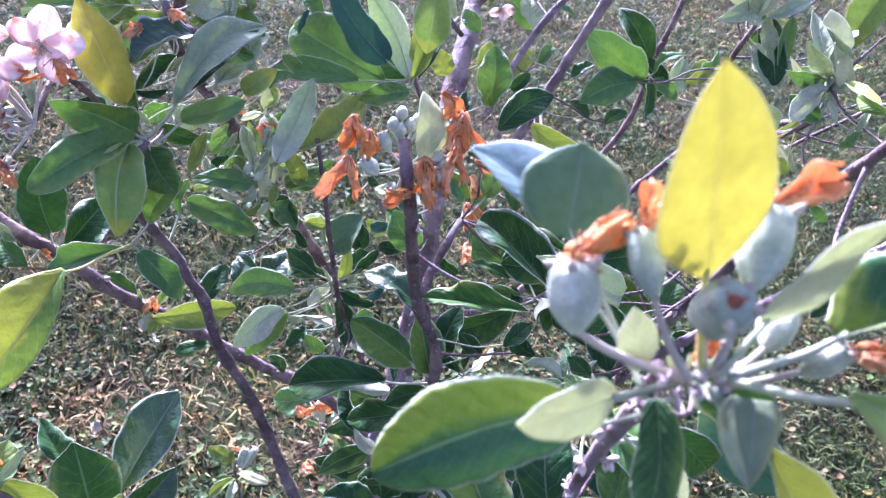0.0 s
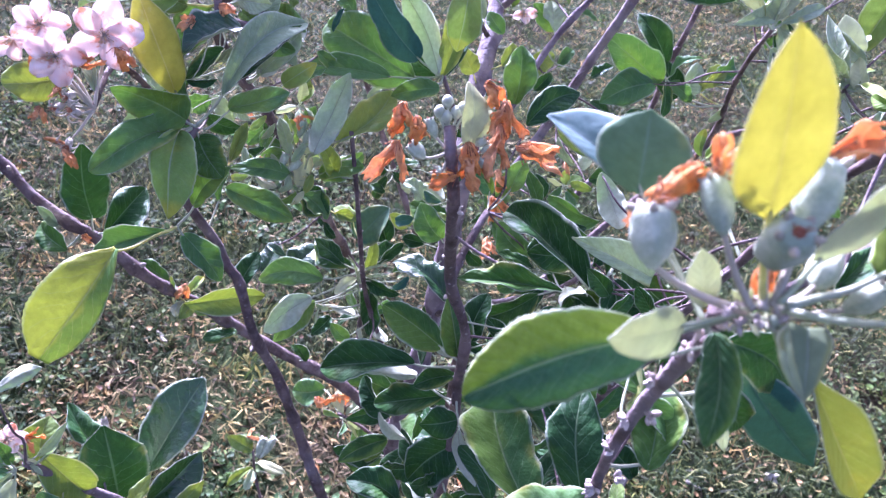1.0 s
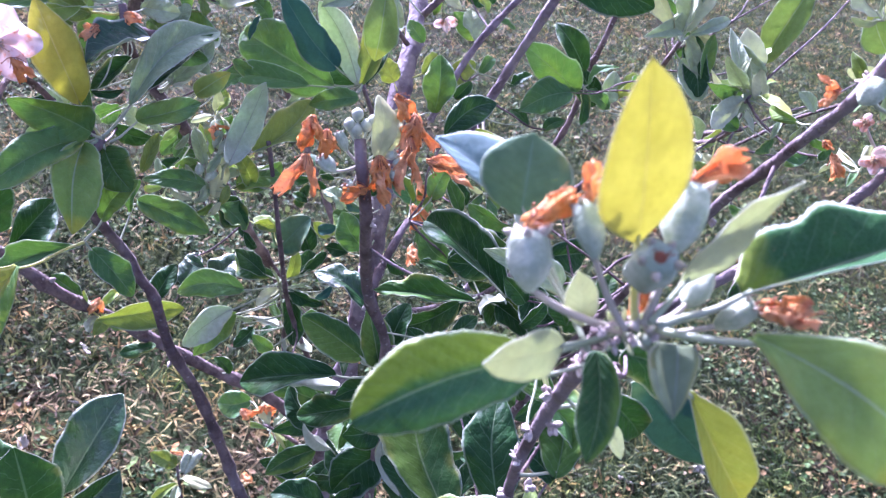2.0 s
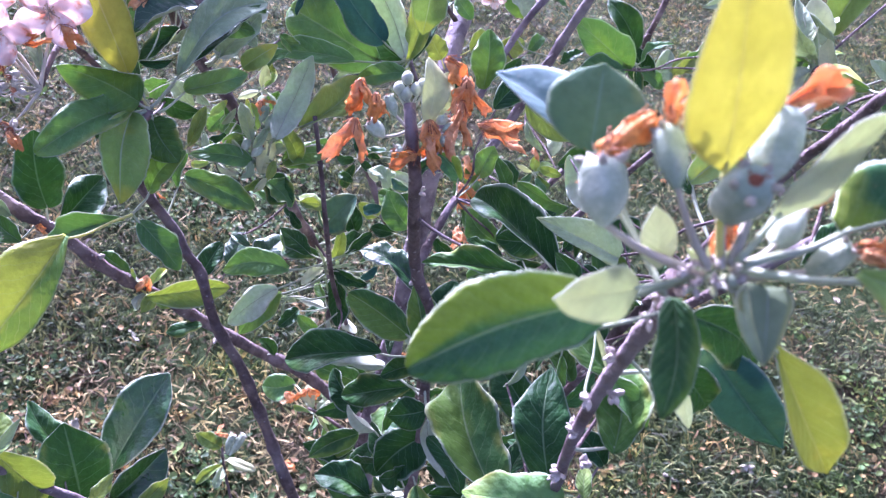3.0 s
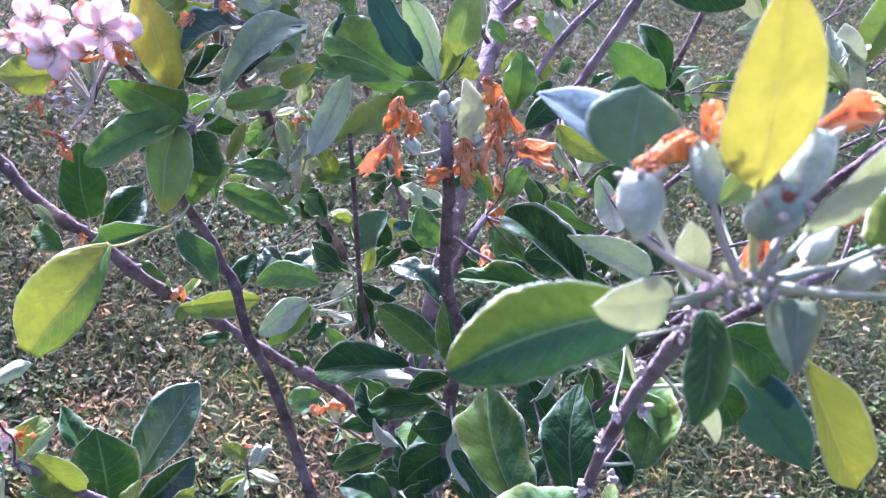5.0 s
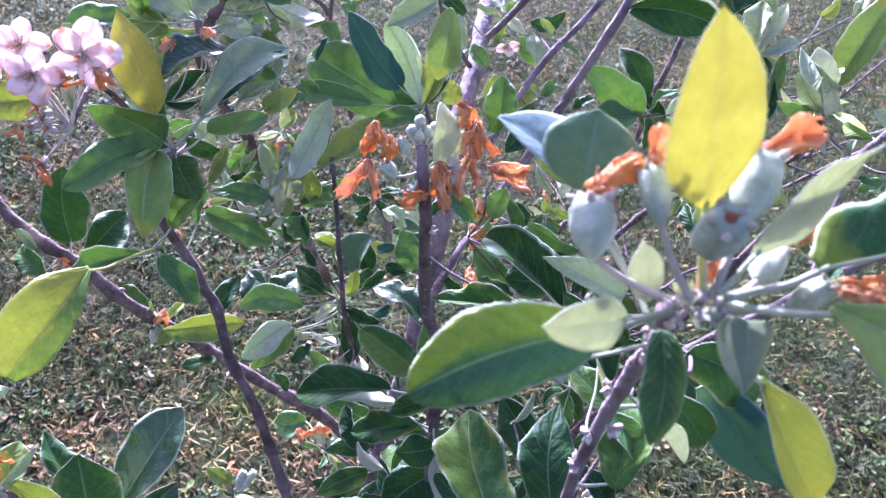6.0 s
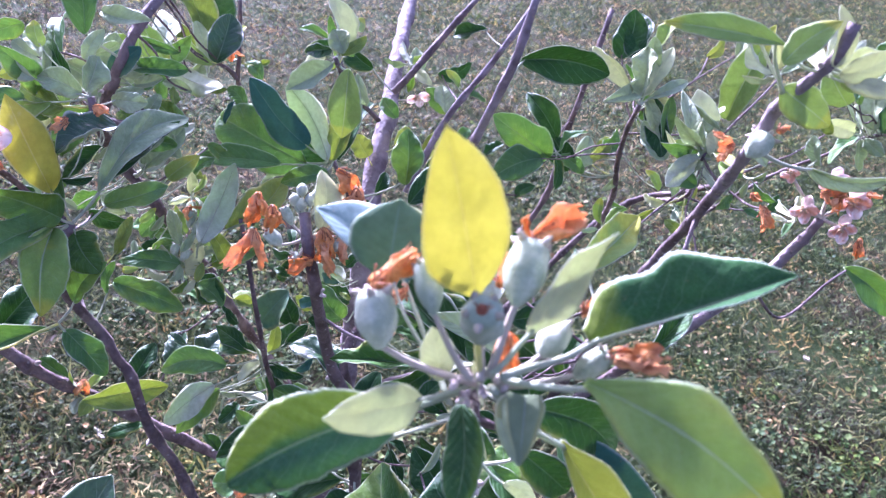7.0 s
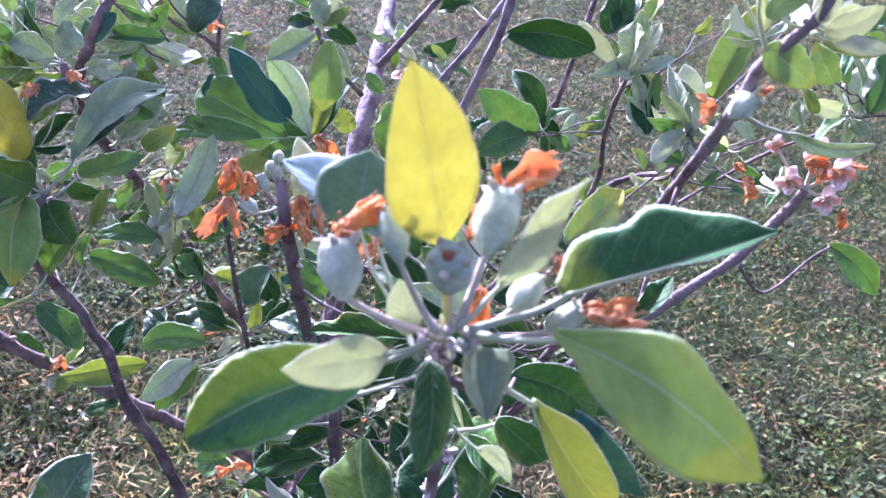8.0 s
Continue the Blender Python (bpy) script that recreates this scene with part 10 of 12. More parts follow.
leaf(side_twig, (0.1376, 0.7342, 1.4745), (0.1585, 0.7547, 1.5032), (0.53, -0.82, 0.20), 0.594, 'green', 0.097, 42.2, (0.1639, 0.7291, 1.4786), wave=0.24, shape=1.02, point=0.11, full=0.48, seed=309)
leaf(side_twig, (0.1338, 0.7236, 1.4766), (0.154, 0.7341, 1.4924), (0.09, -0.88, 0.47), 0.5, 'lime', 0.13, 12.4, (0.163, 0.7239, 1.4839), wave=0.11, shape=1.06, point=0.25, full=0.45, seed=310)
leaf(side_twig, (0.1323, 0.7121, 1.5902), (0.1347, 0.7247, 1.6358), (-0.39, -0.88, 0.27), 0.751, 'dark', 0.001, 17.4, (0.1538, 0.6638, 1.5461), wave=0.17, shape=0.83, point=0.01, full=0.6, seed=311)
leaf(side_twig, (0.1642, 0.7099, 1.6037), (0.1718, 0.7371, 1.6296), (-0.64, -0.42, 0.64), 0.609, 'light', 0.002, 45.1, (0.1533, 0.6543, 1.5567), wave=0.19, shape=1.02, point=0.02, full=0.49, seed=312)
leaf(side_twig, (0.2044, 0.6782, 1.4755), (0.1871, 0.6826, 1.4934), (0.35, -0.77, 0.53), 0.488, 'light', 0.055, 33.8, (0.1601, 0.708, 1.4999), wave=0.19, shape=1.06, point=0.09, full=0.47, seed=321)
leaf(side_twig, (0.1622, 0.7628, 1.4245), (0.1774, 0.7809, 1.4421), (0.61, -0.75, 0.24), 0.468, 'sage', 0.103, 30.9, (0.1751, 0.7693, 1.4325), wave=0.12, shape=0.9, point=0.09, full=0.51, seed=322)
leaf(side_twig, (0.2047, 0.8017, 1.3899), (0.1795, 0.8069, 1.3924), (-0.22, -0.94, -0.25), 0.505, 'green', 0.084, 30.7, (0.1809, 0.7999, 1.3901), wave=0.18, shape=0.8, point=0.01, full=0.49, seed=323)
leaf(side_twig, (0.2367, 0.7079, 1.6153), (0.2422, 0.7207, 1.635), (-0.46, -0.68, 0.57), 0.547, 'sage', 0.085, 36.1, (0.1531, 0.6512, 1.5603), wave=0.23, shape=1.08, point=0.21, full=0.57, seed=384)
leaf(side_twig, (0.2153, 0.7248, 1.6059), (0.229, 0.7419, 1.6214), (0.32, -0.77, 0.56), 0.48, 'lime', 0.07, 23.9, (0.1538, 0.6638, 1.5461), wave=0.18, shape=0.86, point=-0.0, full=0.44, seed=385)
leaf(side_twig, (0.1638, 0.6911, 1.579), (0.1834, 0.736, 1.587), (0.40, -0.01, -0.92), 0.287, 'light', 0.038, 13.5, (0.1596, 0.6814, 1.5774), wave=0.14, shape=1.03, point=0.04, full=0.45, seed=448)
leaf(side_twig, (0.1582, 0.6788, 1.5859), (0.1508, 0.6653, 1.6281), (-0.11, -0.94, -0.32), 0.463, 'sage', 0.035, 35.9, (0.1596, 0.6814, 1.5774), wave=0.23, shape=1.0, point=0.13, full=0.46, seed=449)
leaf(side_twig, (0.1562, 0.6802, 1.5797), (0.1336, 0.6746, 1.5943), (-0.25, -0.71, -0.66), 0.421, 'green', 0.048, 30.8, (0.1596, 0.6814, 1.5774), wave=0.26, shape=1.06, point=0.23, full=0.55, seed=450)
leaf(side_twig, (0.1538, 0.6738, 1.5767), (0.1197, 0.628, 1.5724), (0.46, -0.41, 0.79), 0.37, 'sage', 0.146, 35.7, (0.1596, 0.6814, 1.5774), wave=0.09, shape=0.78, point=0.22, full=0.61, seed=451)
leaf(side_twig, (0.1599, 0.6785, 1.5722), (0.1614, 0.6665, 1.5465), (0.33, -0.85, 0.42), 0.478, 'green', 0.036, 30.1, (0.1596, 0.6814, 1.5774), wave=0.24, point=0.13, full=0.45, seed=452)
leaf(side_twig, (0.1636, 0.6778, 1.5767), (0.1856, 0.6598, 1.5723), (-0.62, -0.66, -0.42), 0.56, 'young', 0.028, 32.1, (0.1596, 0.6814, 1.5774), wave=0.09, point=0.02, full=0.48, seed=453)

# low_branch
leaf(low_branch, (0.364, 0.734, 1.5557), (0.3423, 0.7508, 1.5751), (-0.71, -0.68, -0.20), 0.548, 'lime', 0.074, 26.1, (0.2733, 0.7369, 1.4712), wave=0.14, shape=0.82, point=0.13, full=0.57, seed=377)
leaf(low_branch, (0.25, 0.7625, 1.4284), (0.2643, 0.7645, 1.453), (-0.09, -0.99, 0.13), 0.522, 'light', 0.009, 38.4, (0.249, 0.7654, 1.4238), wave=0.23, shape=0.84, point=-0.0, full=0.43, seed=480)
leaf(low_branch, (0.2439, 0.7621, 1.4318), (0.2233, 0.7537, 1.464), (0.66, -0.71, 0.24), 0.48, 'sage', 0.022, 35.5, (0.249, 0.7654, 1.4238), wave=0.17, shape=0.98, point=0.14, full=0.54, seed=481)
leaf(low_branch, (0.241, 0.7694, 1.4231), (0.214, 0.785, 1.4201), (-0.50, -0.87, -0.04), 0.471, 'young', 0.11, 40.3, (0.249, 0.7654, 1.4238), wave=0.21, shape=0.88, point=-0.01, full=0.51, seed=482)
leaf(low_branch, (0.2474, 0.7565, 1.4221), (0.2406, 0.7213, 1.4183), (-0.19, -0.07, 0.98), 0.234, 'sage', 0.144, 17.1, (0.249, 0.7654, 1.4238), shape=0.95, point=0.19, full=0.48, seed=483)
leaf(low_branch, (0.2541, 0.7568, 1.4218), (0.272, 0.7203, 1.4161), (-0.90, -0.43, -0.07), 0.488, 'young', 0.017, 12.7, (0.249, 0.7654, 1.4238), wave=0.12, shape=0.97, point=-0.05, full=0.54, seed=484)
leaf(low_branch, (0.1828, 0.7837, 1.3712), (0.1924, 0.7728, 1.4044), (-0.92, -0.35, 0.15), 0.435, 'green', 0.009, 27.7, (0.1803, 0.7847, 1.3643), wave=0.08, shape=1.01, point=0.13, full=0.59, seed=485)
leaf(low_branch, (0.1776, 0.782, 1.3726), (0.1652, 0.7696, 1.4121), (-0.49, -0.77, -0.40), 0.351, 'light', 0.103, 21.8, (0.1803, 0.7847, 1.3643), wave=0.11, shape=1.08, point=0.06, full=0.42, seed=486)
leaf(low_branch, (0.1747, 0.7823, 1.3639), (0.1532, 0.7681, 1.3653), (-0.54, 0.78, -0.32), 0.34, 'green', 0.084, 31.7, (0.1803, 0.7847, 1.3643), shape=0.78, point=0.19, seed=487)
leaf(low_branch, (0.1783, 0.7806, 1.36), (0.1704, 0.7627, 1.3439), (-0.11, -0.64, 0.76), 0.471, 'light', 0.075, 45.3, (0.1803, 0.7847, 1.3643), wave=0.13, shape=0.81, point=0.19, full=0.48, seed=488)
leaf(low_branch, (0.1861, 0.7892, 1.3596), (0.2099, 0.8048, 1.3418), (0.25, -0.87, -0.43), 0.29, 'light', 0.01, 32.0, (0.1803, 0.7847, 1.3643), wave=0.18, shape=0.84, point=0.1, full=0.52, seed=489)

# right_branch
leaf(right_branch, (0.1264, 0.2473, 1.5834), (0.1448, 0.275, 1.5943), (0.10, -0.42, 0.90), 0.391, 'dark', 0.013, 43.7, (0.1395, 0.3055, 1.6277), wave=0.25, shape=0.9, point=0.25, full=0.49, seed=23)
leaf(right_branch, (0.0686, 0.3074, 1.5192), (0.0196, 0.3089, 1.5292), (0.11, -0.75, 0.65), 0.5, 'sage', 0.107, 17.2, (0.1335, 0.359, 1.537), wave=0.12, shape=0.91, point=0.25, full=0.52, outline=((0.5, 0.5, 0.45, 0.42, 0.4, 0.36, 0.3, 0.2, 0.03), (0.5, 0.9, 1.0, 1.0, 0.95, 0.8, 0.55, 0.3, 0.05)), seed=61)
leaf(right_branch, (0.0491, 0.3771, 1.4477), (-0.0238, 0.4649, 1.4375), (-0.36, -0.19, 0.91), 0.411, 'dark', 0.048, 56.6, (0.1268, 0.3956, 1.4552), wave=0.16, shape=0.78, point=0.09, full=0.54, seed=62)
leaf(right_branch, (0.0711, 0.5239, 1.4728), (0.037, 0.5125, 1.4519), (-0.12, -0.77, 0.62), 0.573, 'dark', 0.115, 32.2, (0.1236, 0.4132, 1.415), wave=0.12, shape=1.0, full=0.47, seed=210)
leaf(right_branch, (0.0369, 0.4412, 1.5013), (0.0605, 0.4131, 1.4777), (0.11, 0.69, -0.72), 0.511, 'green', 0.137, 31.6, (0.1285, 0.3867, 1.4753), wave=0.17, shape=1.09, point=-0.03, full=0.47, seed=211)
leaf(right_branch, (0.1688, 0.2804, 1.6717), (0.2098, 0.2907, 1.6708), (0.24, -0.96, -0.16), 0.224, 'sage', 0.008, 41.5, (0.1422, 0.2633, 1.6797), wave=0.11, shape=0.78, point=0.13, full=0.41, seed=231)
leaf(right_branch, (0.1757, 0.2867, 1.6719), (0.1695, 0.2916, 1.6831), (-0.76, -0.64, -0.14), 0.603, 'sage', 0.088, 34.1, (0.1686, 0.2809, 1.6725), wave=0.13, shape=1.09, point=0.19, full=0.45, seed=232)
leaf(right_branch, (0.135, 0.2511, 1.7097), (0.1574, 0.2526, 1.6995), (0.15, -0.97, 0.19), 0.603, 'light', 0.05, 12, (0.1197, 0.2539, 1.7263), twist=4, seed=233)
fruitlet(right_branch, (0.1336, 0.253, 1.6808), (0.55, 0.58, 0.60), 0.0124, 0.0091, (0.1377, 0.2638, 1.6839), 235)
withered(right_branch, (0.1432, 0.2616, 1.6903), (0.82, 0.33, 0.48), 0.006, 2, 0.6, 236)
withered(right_branch, (0.1329, 0.2713, 1.678), (-0.76, -0.36, -0.53), 0.008, 3, 0.8, 237)
leaf(right_branch, (0.1501, 0.2448, 1.7195), (0.1664, 0.2472, 1.7319), (0.03, -0.99, 0.16), 0.472, 'young', 0.05, 12, (0.1452, 0.2469, 1.7223), twist=7, seed=254)
leaf(right_branch, (0.1469, 0.2442, 1.7225), (0.1435, 0.2528, 1.7421), (0.21, -0.88, 0.42), 0.439, 'young', 0.05, 12, (0.1455, 0.2466, 1.7233), twist=-9, seed=255)
leaf(right_branch, (0.1525, 0.2469, 1.719), (0.1718, 0.2397, 1.7196), (-0.32, -0.81, 0.49), 0.371, 'young', 0.05, 12, (0.1449, 0.2473, 1.7214), twist=-7, seed=256)
leaf(right_branch, (0.127, 0.2433, 1.7267), (0.086, 0.2513, 1.7242), (-0.18, -0.76, 0.62), 0.3, 'light', 0.05, 24, (0.1345, 0.2473, 1.7091), twist=2, outline=((0.1, 0.4, 0.6, 0.7, 0.75, 0.75, 0.65, 0.4, 0.05), (0.1, 0.5, 0.8, 0.95, 1.0, 0.9, 0.7, 0.4, 0.05)), seed=257)
leaf(right_branch, (0.1271, 0.237, 1.7218), (0.1419, 0.242, 1.7382), (-0.29, -0.81, 0.51), 0.463, 'light', 0.05, 12, (0.1442, 0.248, 1.7195), twist=9, seed=258)
leaf(right_branch, (0.1123, 0.4089, 1.5218), (0.1477, 0.4653, 1.5439), (0.07, -0.40, 0.91), 0.409, 'light', 0.069, 30.7, (0.1309, 0.3735, 1.5054), wave=0.14, shape=0.78, point=0.11, seed=259)
leaf(right_branch, (0.1169, 0.4058, 1.5167), (0.1042, 0.4271, 1.526), (-0.81, -0.56, 0.17), 0.445, 'dark', 0.093, 12.2, (0.1309, 0.3735, 1.5054), wave=0.19, shape=1.08, point=-0.05, full=0.56, seed=260)
leaf(right_branch, (0.0624, 0.3521, 1.4459), (0.0748, 0.3615, 1.4632), (0.29, -0.91, 0.29), 0.628, 'dark', 0.098, 28.9, (0.1268, 0.3956, 1.4552), wave=0.09, shape=0.87, point=0.02, full=0.4, seed=339)
leaf(right_branch, (0.0552, 0.4355, 1.4242), (0.0597, 0.4548, 1.4399), (0.58, -0.59, 0.56), 0.588, 'dark', 0.042, 28.1, (0.1236, 0.4132, 1.415), wave=0.12, shape=0.93, point=0.11, full=0.59, seed=344)
leaf(right_branch, (0.0646, 0.3776, 1.446), (0.0439, 0.381, 1.4603), (0.12, -0.91, 0.39), 0.598, 'dark', 0.088, 22.9, (0.126, 0.4, 1.4452), wave=0.24, shape=0.81, point=0.25, full=0.57, seed=347)
leaf(right_branch, (0.085, 0.3275, 1.4767), (0.0694, 0.3363, 1.4904), (-0.53, -0.85, -0.06), 0.621, 'dark', 0.009, 30.3, (0.1301, 0.3779, 1.4954), wave=0.15, shape=0.92, point=0.28, full=0.4, seed=348)
leaf(right_branch, (0.1527, 0.3127, 1.7006), (0.1636, 0.3291, 1.7063), (0.03, -0.35, 0.94), 0.304, 'sage', 0.015, 42.5, (0.1508, 0.3092, 1.6999), wave=0.14, shape=0.81, point=-0.03, full=0.57, seed=461)
leaf(right_branch, (0.1483, 0.3059, 1.7037), (0.1393, 0.2984, 1.7196), (0.06, -0.92, -0.40), 0.354, 'young', 0.051, 38.5, (0.1508, 0.3092, 1.6999), wave=0.18, shape=1.07, point=0.15, full=0.41, seed=462)
leaf(right_branch, (0.1488, 0.3098, 1.7011), (0.1349, 0.3145, 1.7097), (-0.28, 0.57, -0.77), 0.593, 'sage', 0.08, 44.2, (0.1508, 0.3092, 1.6999), wave=0.23, shape=1.03, point=0.03, full=0.52, seed=463)
leaf(right_branch, (0.148, 0.3075, 1.6999), (0.1327, 0.2982, 1.7), (0.45, -0.75, -0.49), 0.331, 'sage', 0.084, 44.4, (0.1508, 0.3092, 1.6999), wave=0.15, shape=0.81, point=0.23, full=0.55, seed=464)
leaf(right_branch, (0.1577, 0.261, 1.715), (0.1792, 0.2642, 1.7118), (0.04, -0.83, -0.56), 0.458, 'light', 0.05, 12, (0.1521, 0.2602, 1.7158), twist=-5, seed=465)
leaf(right_branch, (0.1545, 0.2597, 1.7177), (0.1682, 0.259, 1.7277), (0.04, -0.99, -0.13), 0.675, 'young', 0.05, 12, (0.1521, 0.2602, 1.7158), twist=-6, seed=466)
leaf(right_branch, (0.1549, 0.2653, 1.7166), (0.1712, 0.2894, 1.7259), (0.02, 0.35, -0.94), 0.257, 'young', 0.05, 12, (0.1521, 0.2602, 1.7158), twist=9, seed=467)
leaf(right_branch, (0.1535, 0.2657, 1.7176), (0.1586, 0.2904, 1.7293), (0.36, -0.46, 0.81), 0.357, 'young', 0.05, 12, (0.1521, 0.2602, 1.7158), twist=-3, seed=468)
leaf(right_branch, (0.1525, 0.2676, 1.716), (0.1511, 0.2981, 1.7188), (-0.76, -0.09, 0.65), 0.221, 'young', 0.05, 12, (0.1521, 0.2602, 1.7158), twist=4, seed=469)
leaf(right_branch, (0.2083, 0.453, 1.5965), (0.2098, 0.4351, 1.6086), (-0.36, -0.54, -0.76), 0.244, 'sage', 0.042, 33.0, (0.2087, 0.4575, 1.5941), wave=0.2, shape=1.09, point=0.25, full=0.56, seed=476)
leaf(right_branch, (0.2074, 0.4654, 1.5921), (0.1953, 0.4929, 1.5868), (-0.90, -0.42, -0.10), 0.35, 'green', 0.138, 23.1, (0.2087, 0.4575, 1.5941), wave=0.14, point=-0.02, full=0.59, seed=477)
leaf(right_branch, (0.2101, 0.4617, 1.59), (0.2167, 0.4805, 1.5702), (-0.51, -0.53, -0.68), 0.212, 'sage', 0.099, 25.1, (0.2087, 0.4575, 1.5941), wave=0.23, shape=1.05, full=0.53, seed=478)
leaf(right_branch, (0.2121, 0.4549, 1.5926), (0.2274, 0.447, 1.5853), (-0.54, -0.81, -0.25), 0.438, 'green', 0.149, 28.9, (0.2087, 0.4575, 1.5941), wave=0.23, shape=1.08, point=0.03, full=0.45, seed=479)
leaf(right_branch, (0.3173, 0.6158, 1.661), (0.3277, 0.6104, 1.6809), (-0.74, -0.64, 0.21), 0.589, 'green', 0.004, 19.3, (0.3167, 0.619, 1.6575), wave=0.18, shape=1.0, point=0.18, full=0.55, seed=503)
leaf(right_branch, (0.3104, 0.6128, 1.6592), (0.2822, 0.5863, 1.6667), (0.28, -0.52, -0.81), 0.252, 'light', 0.013, 45.0, (0.3167, 0.619, 1.6575), wave=0.24, shape=1.07, point=-0.04, full=0.49, seed=504)
leaf(right_branch, (0.3132, 0.609, 1.6523), (0.2999, 0.5719, 1.6347), (-0.52, -0.21, 0.83), 0.302, 'green', 0.032, 37.6, (0.3167, 0.619, 1.6575), wave=0.17, shape=1.07, point=0.3, full=0.46, seed=505)
leaf(right_branch, (0.321, 0.6215, 1.6565), (0.3533, 0.6369, 1.6492), (0.43, -0.58, 0.69), 0.303, 'light', 0.059, 40.3, (0.3167, 0.619, 1.6575), wave=0.21, shape=1.03, point=0.13, full=0.6, seed=506)

# blossom_branch
leaf(blossom_branch, (0.3088, 0.4817, 1.5329), (0.3602, 0.4813, 1.4997), (0.13, -0.97, 0.21), 0.445, 'green', 0.101, 36.8, (0.2042, 0.3665, 1.5621), wave=0.11, shape=0.8, point=0.23, full=0.59, seed=219)
blossom(blossom_branch, (0.2202, 0.3673, 1.6379), (-0.42, -0.82, 0.40), 0.0159, (0.2203, 0.3606, 1.6177), 220, 0.6, 4)
blossom(blossom_branch, (0.2318, 0.3629, 1.6302), (-0.30, -0.89, 0.35), 0.0184, (0.2203, 0.3606, 1.6177), 221, 0.6, 4)
blossom(blossom_branch, (0.2304, 0.3548, 1.6174), (-0.34, -0.90, 0.26), 0.0159, (0.2203, 0.3606, 1.6177), 222, 0.6, 4)
blossom(blossom_branch, (0.2083, 0.3571, 1.6223), (-0.46, -0.86, 0.22), 0.0147, (0.2203, 0.3606, 1.6177), 223, 0.6, 4)
blossom(blossom_branch, (0.1966, 0.366, 1.6372), (-0.45, -0.84, 0.30), 0.0110, (0.2203, 0.3606, 1.6177), 224, 0.6, 4)
withered(blossom_branch, (0.2128, 0.3579, 1.6327), (0.97, 0.15, 0.18), 0.0101, 3, 0.6, 225)
withered(blossom_branch, (0.2237, 0.3596, 1.6348), (0.23, -0.51, -0.83), 0.0101, 3, 0.6, 226)
withered(blossom_branch, (0.2383, 0.3482, 1.6159), (0.35, -0.49, -0.80), 0.0094, 3, 0.6, 227)
withered(blossom_branch, (0.2364, 0.3615, 1.6372), (0.85, -0.26, -0.46), 0.0072, 3, 0.6, 228)
withered(blossom_branch, (0.1835, 0.3498, 1.6214), (0.37, -0.48, -0.79), 0.0115, 3, 0.6, 229)
withered(blossom_branch, (0.1761, 0.3523, 1.6258), (0.71, -0.35, -0.60), 0.0058, 3, 0.6, 230)
leaf(blossom_branch, (0.0835, 0.3529, 1.3771), (0.0613, 0.3703, 1.3964), (0.11, -0.67, 0.73), 0.631, 'dark', 0.046, 42.8, (0.1247, 0.41, 1.379), wave=0.11, shape=0.93, point=0.11, full=0.42, seed=336)
leaf(blossom_branch, (0.082, 0.3531, 1.411), (0.0635, 0.3609, 1.4174), (-0.28, -0.91, 0.30), 0.636, 'dark', 0.001, 21.8, (0.1329, 0.402, 1.4069), shape=0.89, point=0.17, full=0.59, seed=341)
leaf(blossom_branch, (0.2114, 0.369, 1.6115), (0.2063, 0.3625, 1.628), (0.50, 0.74, 0.45), 0.351, 'young', 0.011, 39.1, (0.213, 0.372, 1.6082), wave=0.17, point=0.11, full=0.61, seed=490)
leaf(blossom_branch, (0.2142, 0.3798, 1.6065), (0.2148, 0.4111, 1.6022), (-1.00, 0.03, 0.09), 0.172, 'young', 0.083, 34.7, (0.213, 0.372, 1.6082), wave=0.09, shape=0.96, point=0.16, full=0.46, seed=491)
leaf(blossom_branch, (0.2122, 0.3786, 1.604), (0.2098, 0.405, 1.5876), (0.39, 0.51, 0.77), 0.216, 'young', 0.002, 30.0, (0.213, 0.372, 1.6082), wave=0.21, shape=1.08, point=0.12, full=0.59, seed=492)
leaf(blossom_branch, (0.211, 0.3688, 1.6072), (0.2028, 0.3559, 1.6037), (-0.57, 0.14, 0.81), 0.343, 'green', 0.078, 44.4, (0.213, 0.372, 1.6082), wave=0.2, shape=1.08, point=0.22, full=0.56, seed=493)

# shoot_twig
leaf(shoot_twig, (0.2036, 0.5792, 1.5813), (0.1862, 0.5892, 1.6106), (0.06, -0.93, 0.36), 0.759, 'young', 0.105, 24.5, (0.2007, 0.5543, 1.5607), wave=0.13, point=0.27, full=0.49, seed=238)
leaf(shoot_twig, (0.203, 0.5565, 1.5639), (0.174, 0.5907, 1.6067), (-0.03, -0.79, 0.61), 0.234, 'sage', 0.128, 36.9, (0.2007, 0.5543, 1.5607), wave=0.25, shape=0.95, point=0.18, full=0.44, seed=239)
leaf(shoot_twig, (0.201, 0.5441, 1.5443), (0.1767, 0.5564, 1.5532), (-0.37, -0.90, 0.22), 0.757, 'green', 0.029, 43.8, (0.2007, 0.5543, 1.5607), wave=0.16, shape=0.82, point=0.04, full=0.55, seed=240)
leaf(shoot_twig, (0.1928, 0.5579, 1.5668), (0.1757, 0.5713, 1.5673), (-0.35, -0.48, 0.81), 0.58, 'light', 0.041, 39.2, (0.2007, 0.5543, 1.5607), shape=0.99, point=0.16, full=0.54, seed=241)
leaf(shoot_twig, (0.211, 0.5483, 1.5693), (0.2032, 0.5696, 1.5887), (-0.63, -0.64, 0.45), 0.459, 'young', 0.082, 16.7, (0.2007, 0.5543, 1.5607), wave=0.12, shape=0.82, point=0.25, full=0.42, seed=242)
leaf(shoot_twig, (0.2102, 0.5701, 1.5853), (0.1808, 0.5832, 1.5982), (-0.45, -0.88, -0.12), 0.501, 'sage', 0.099, 33.5, (0.1994, 0.5525, 1.5672), wave=0.19, shape=0.9, point=0.23, full=0.46, seed=317)
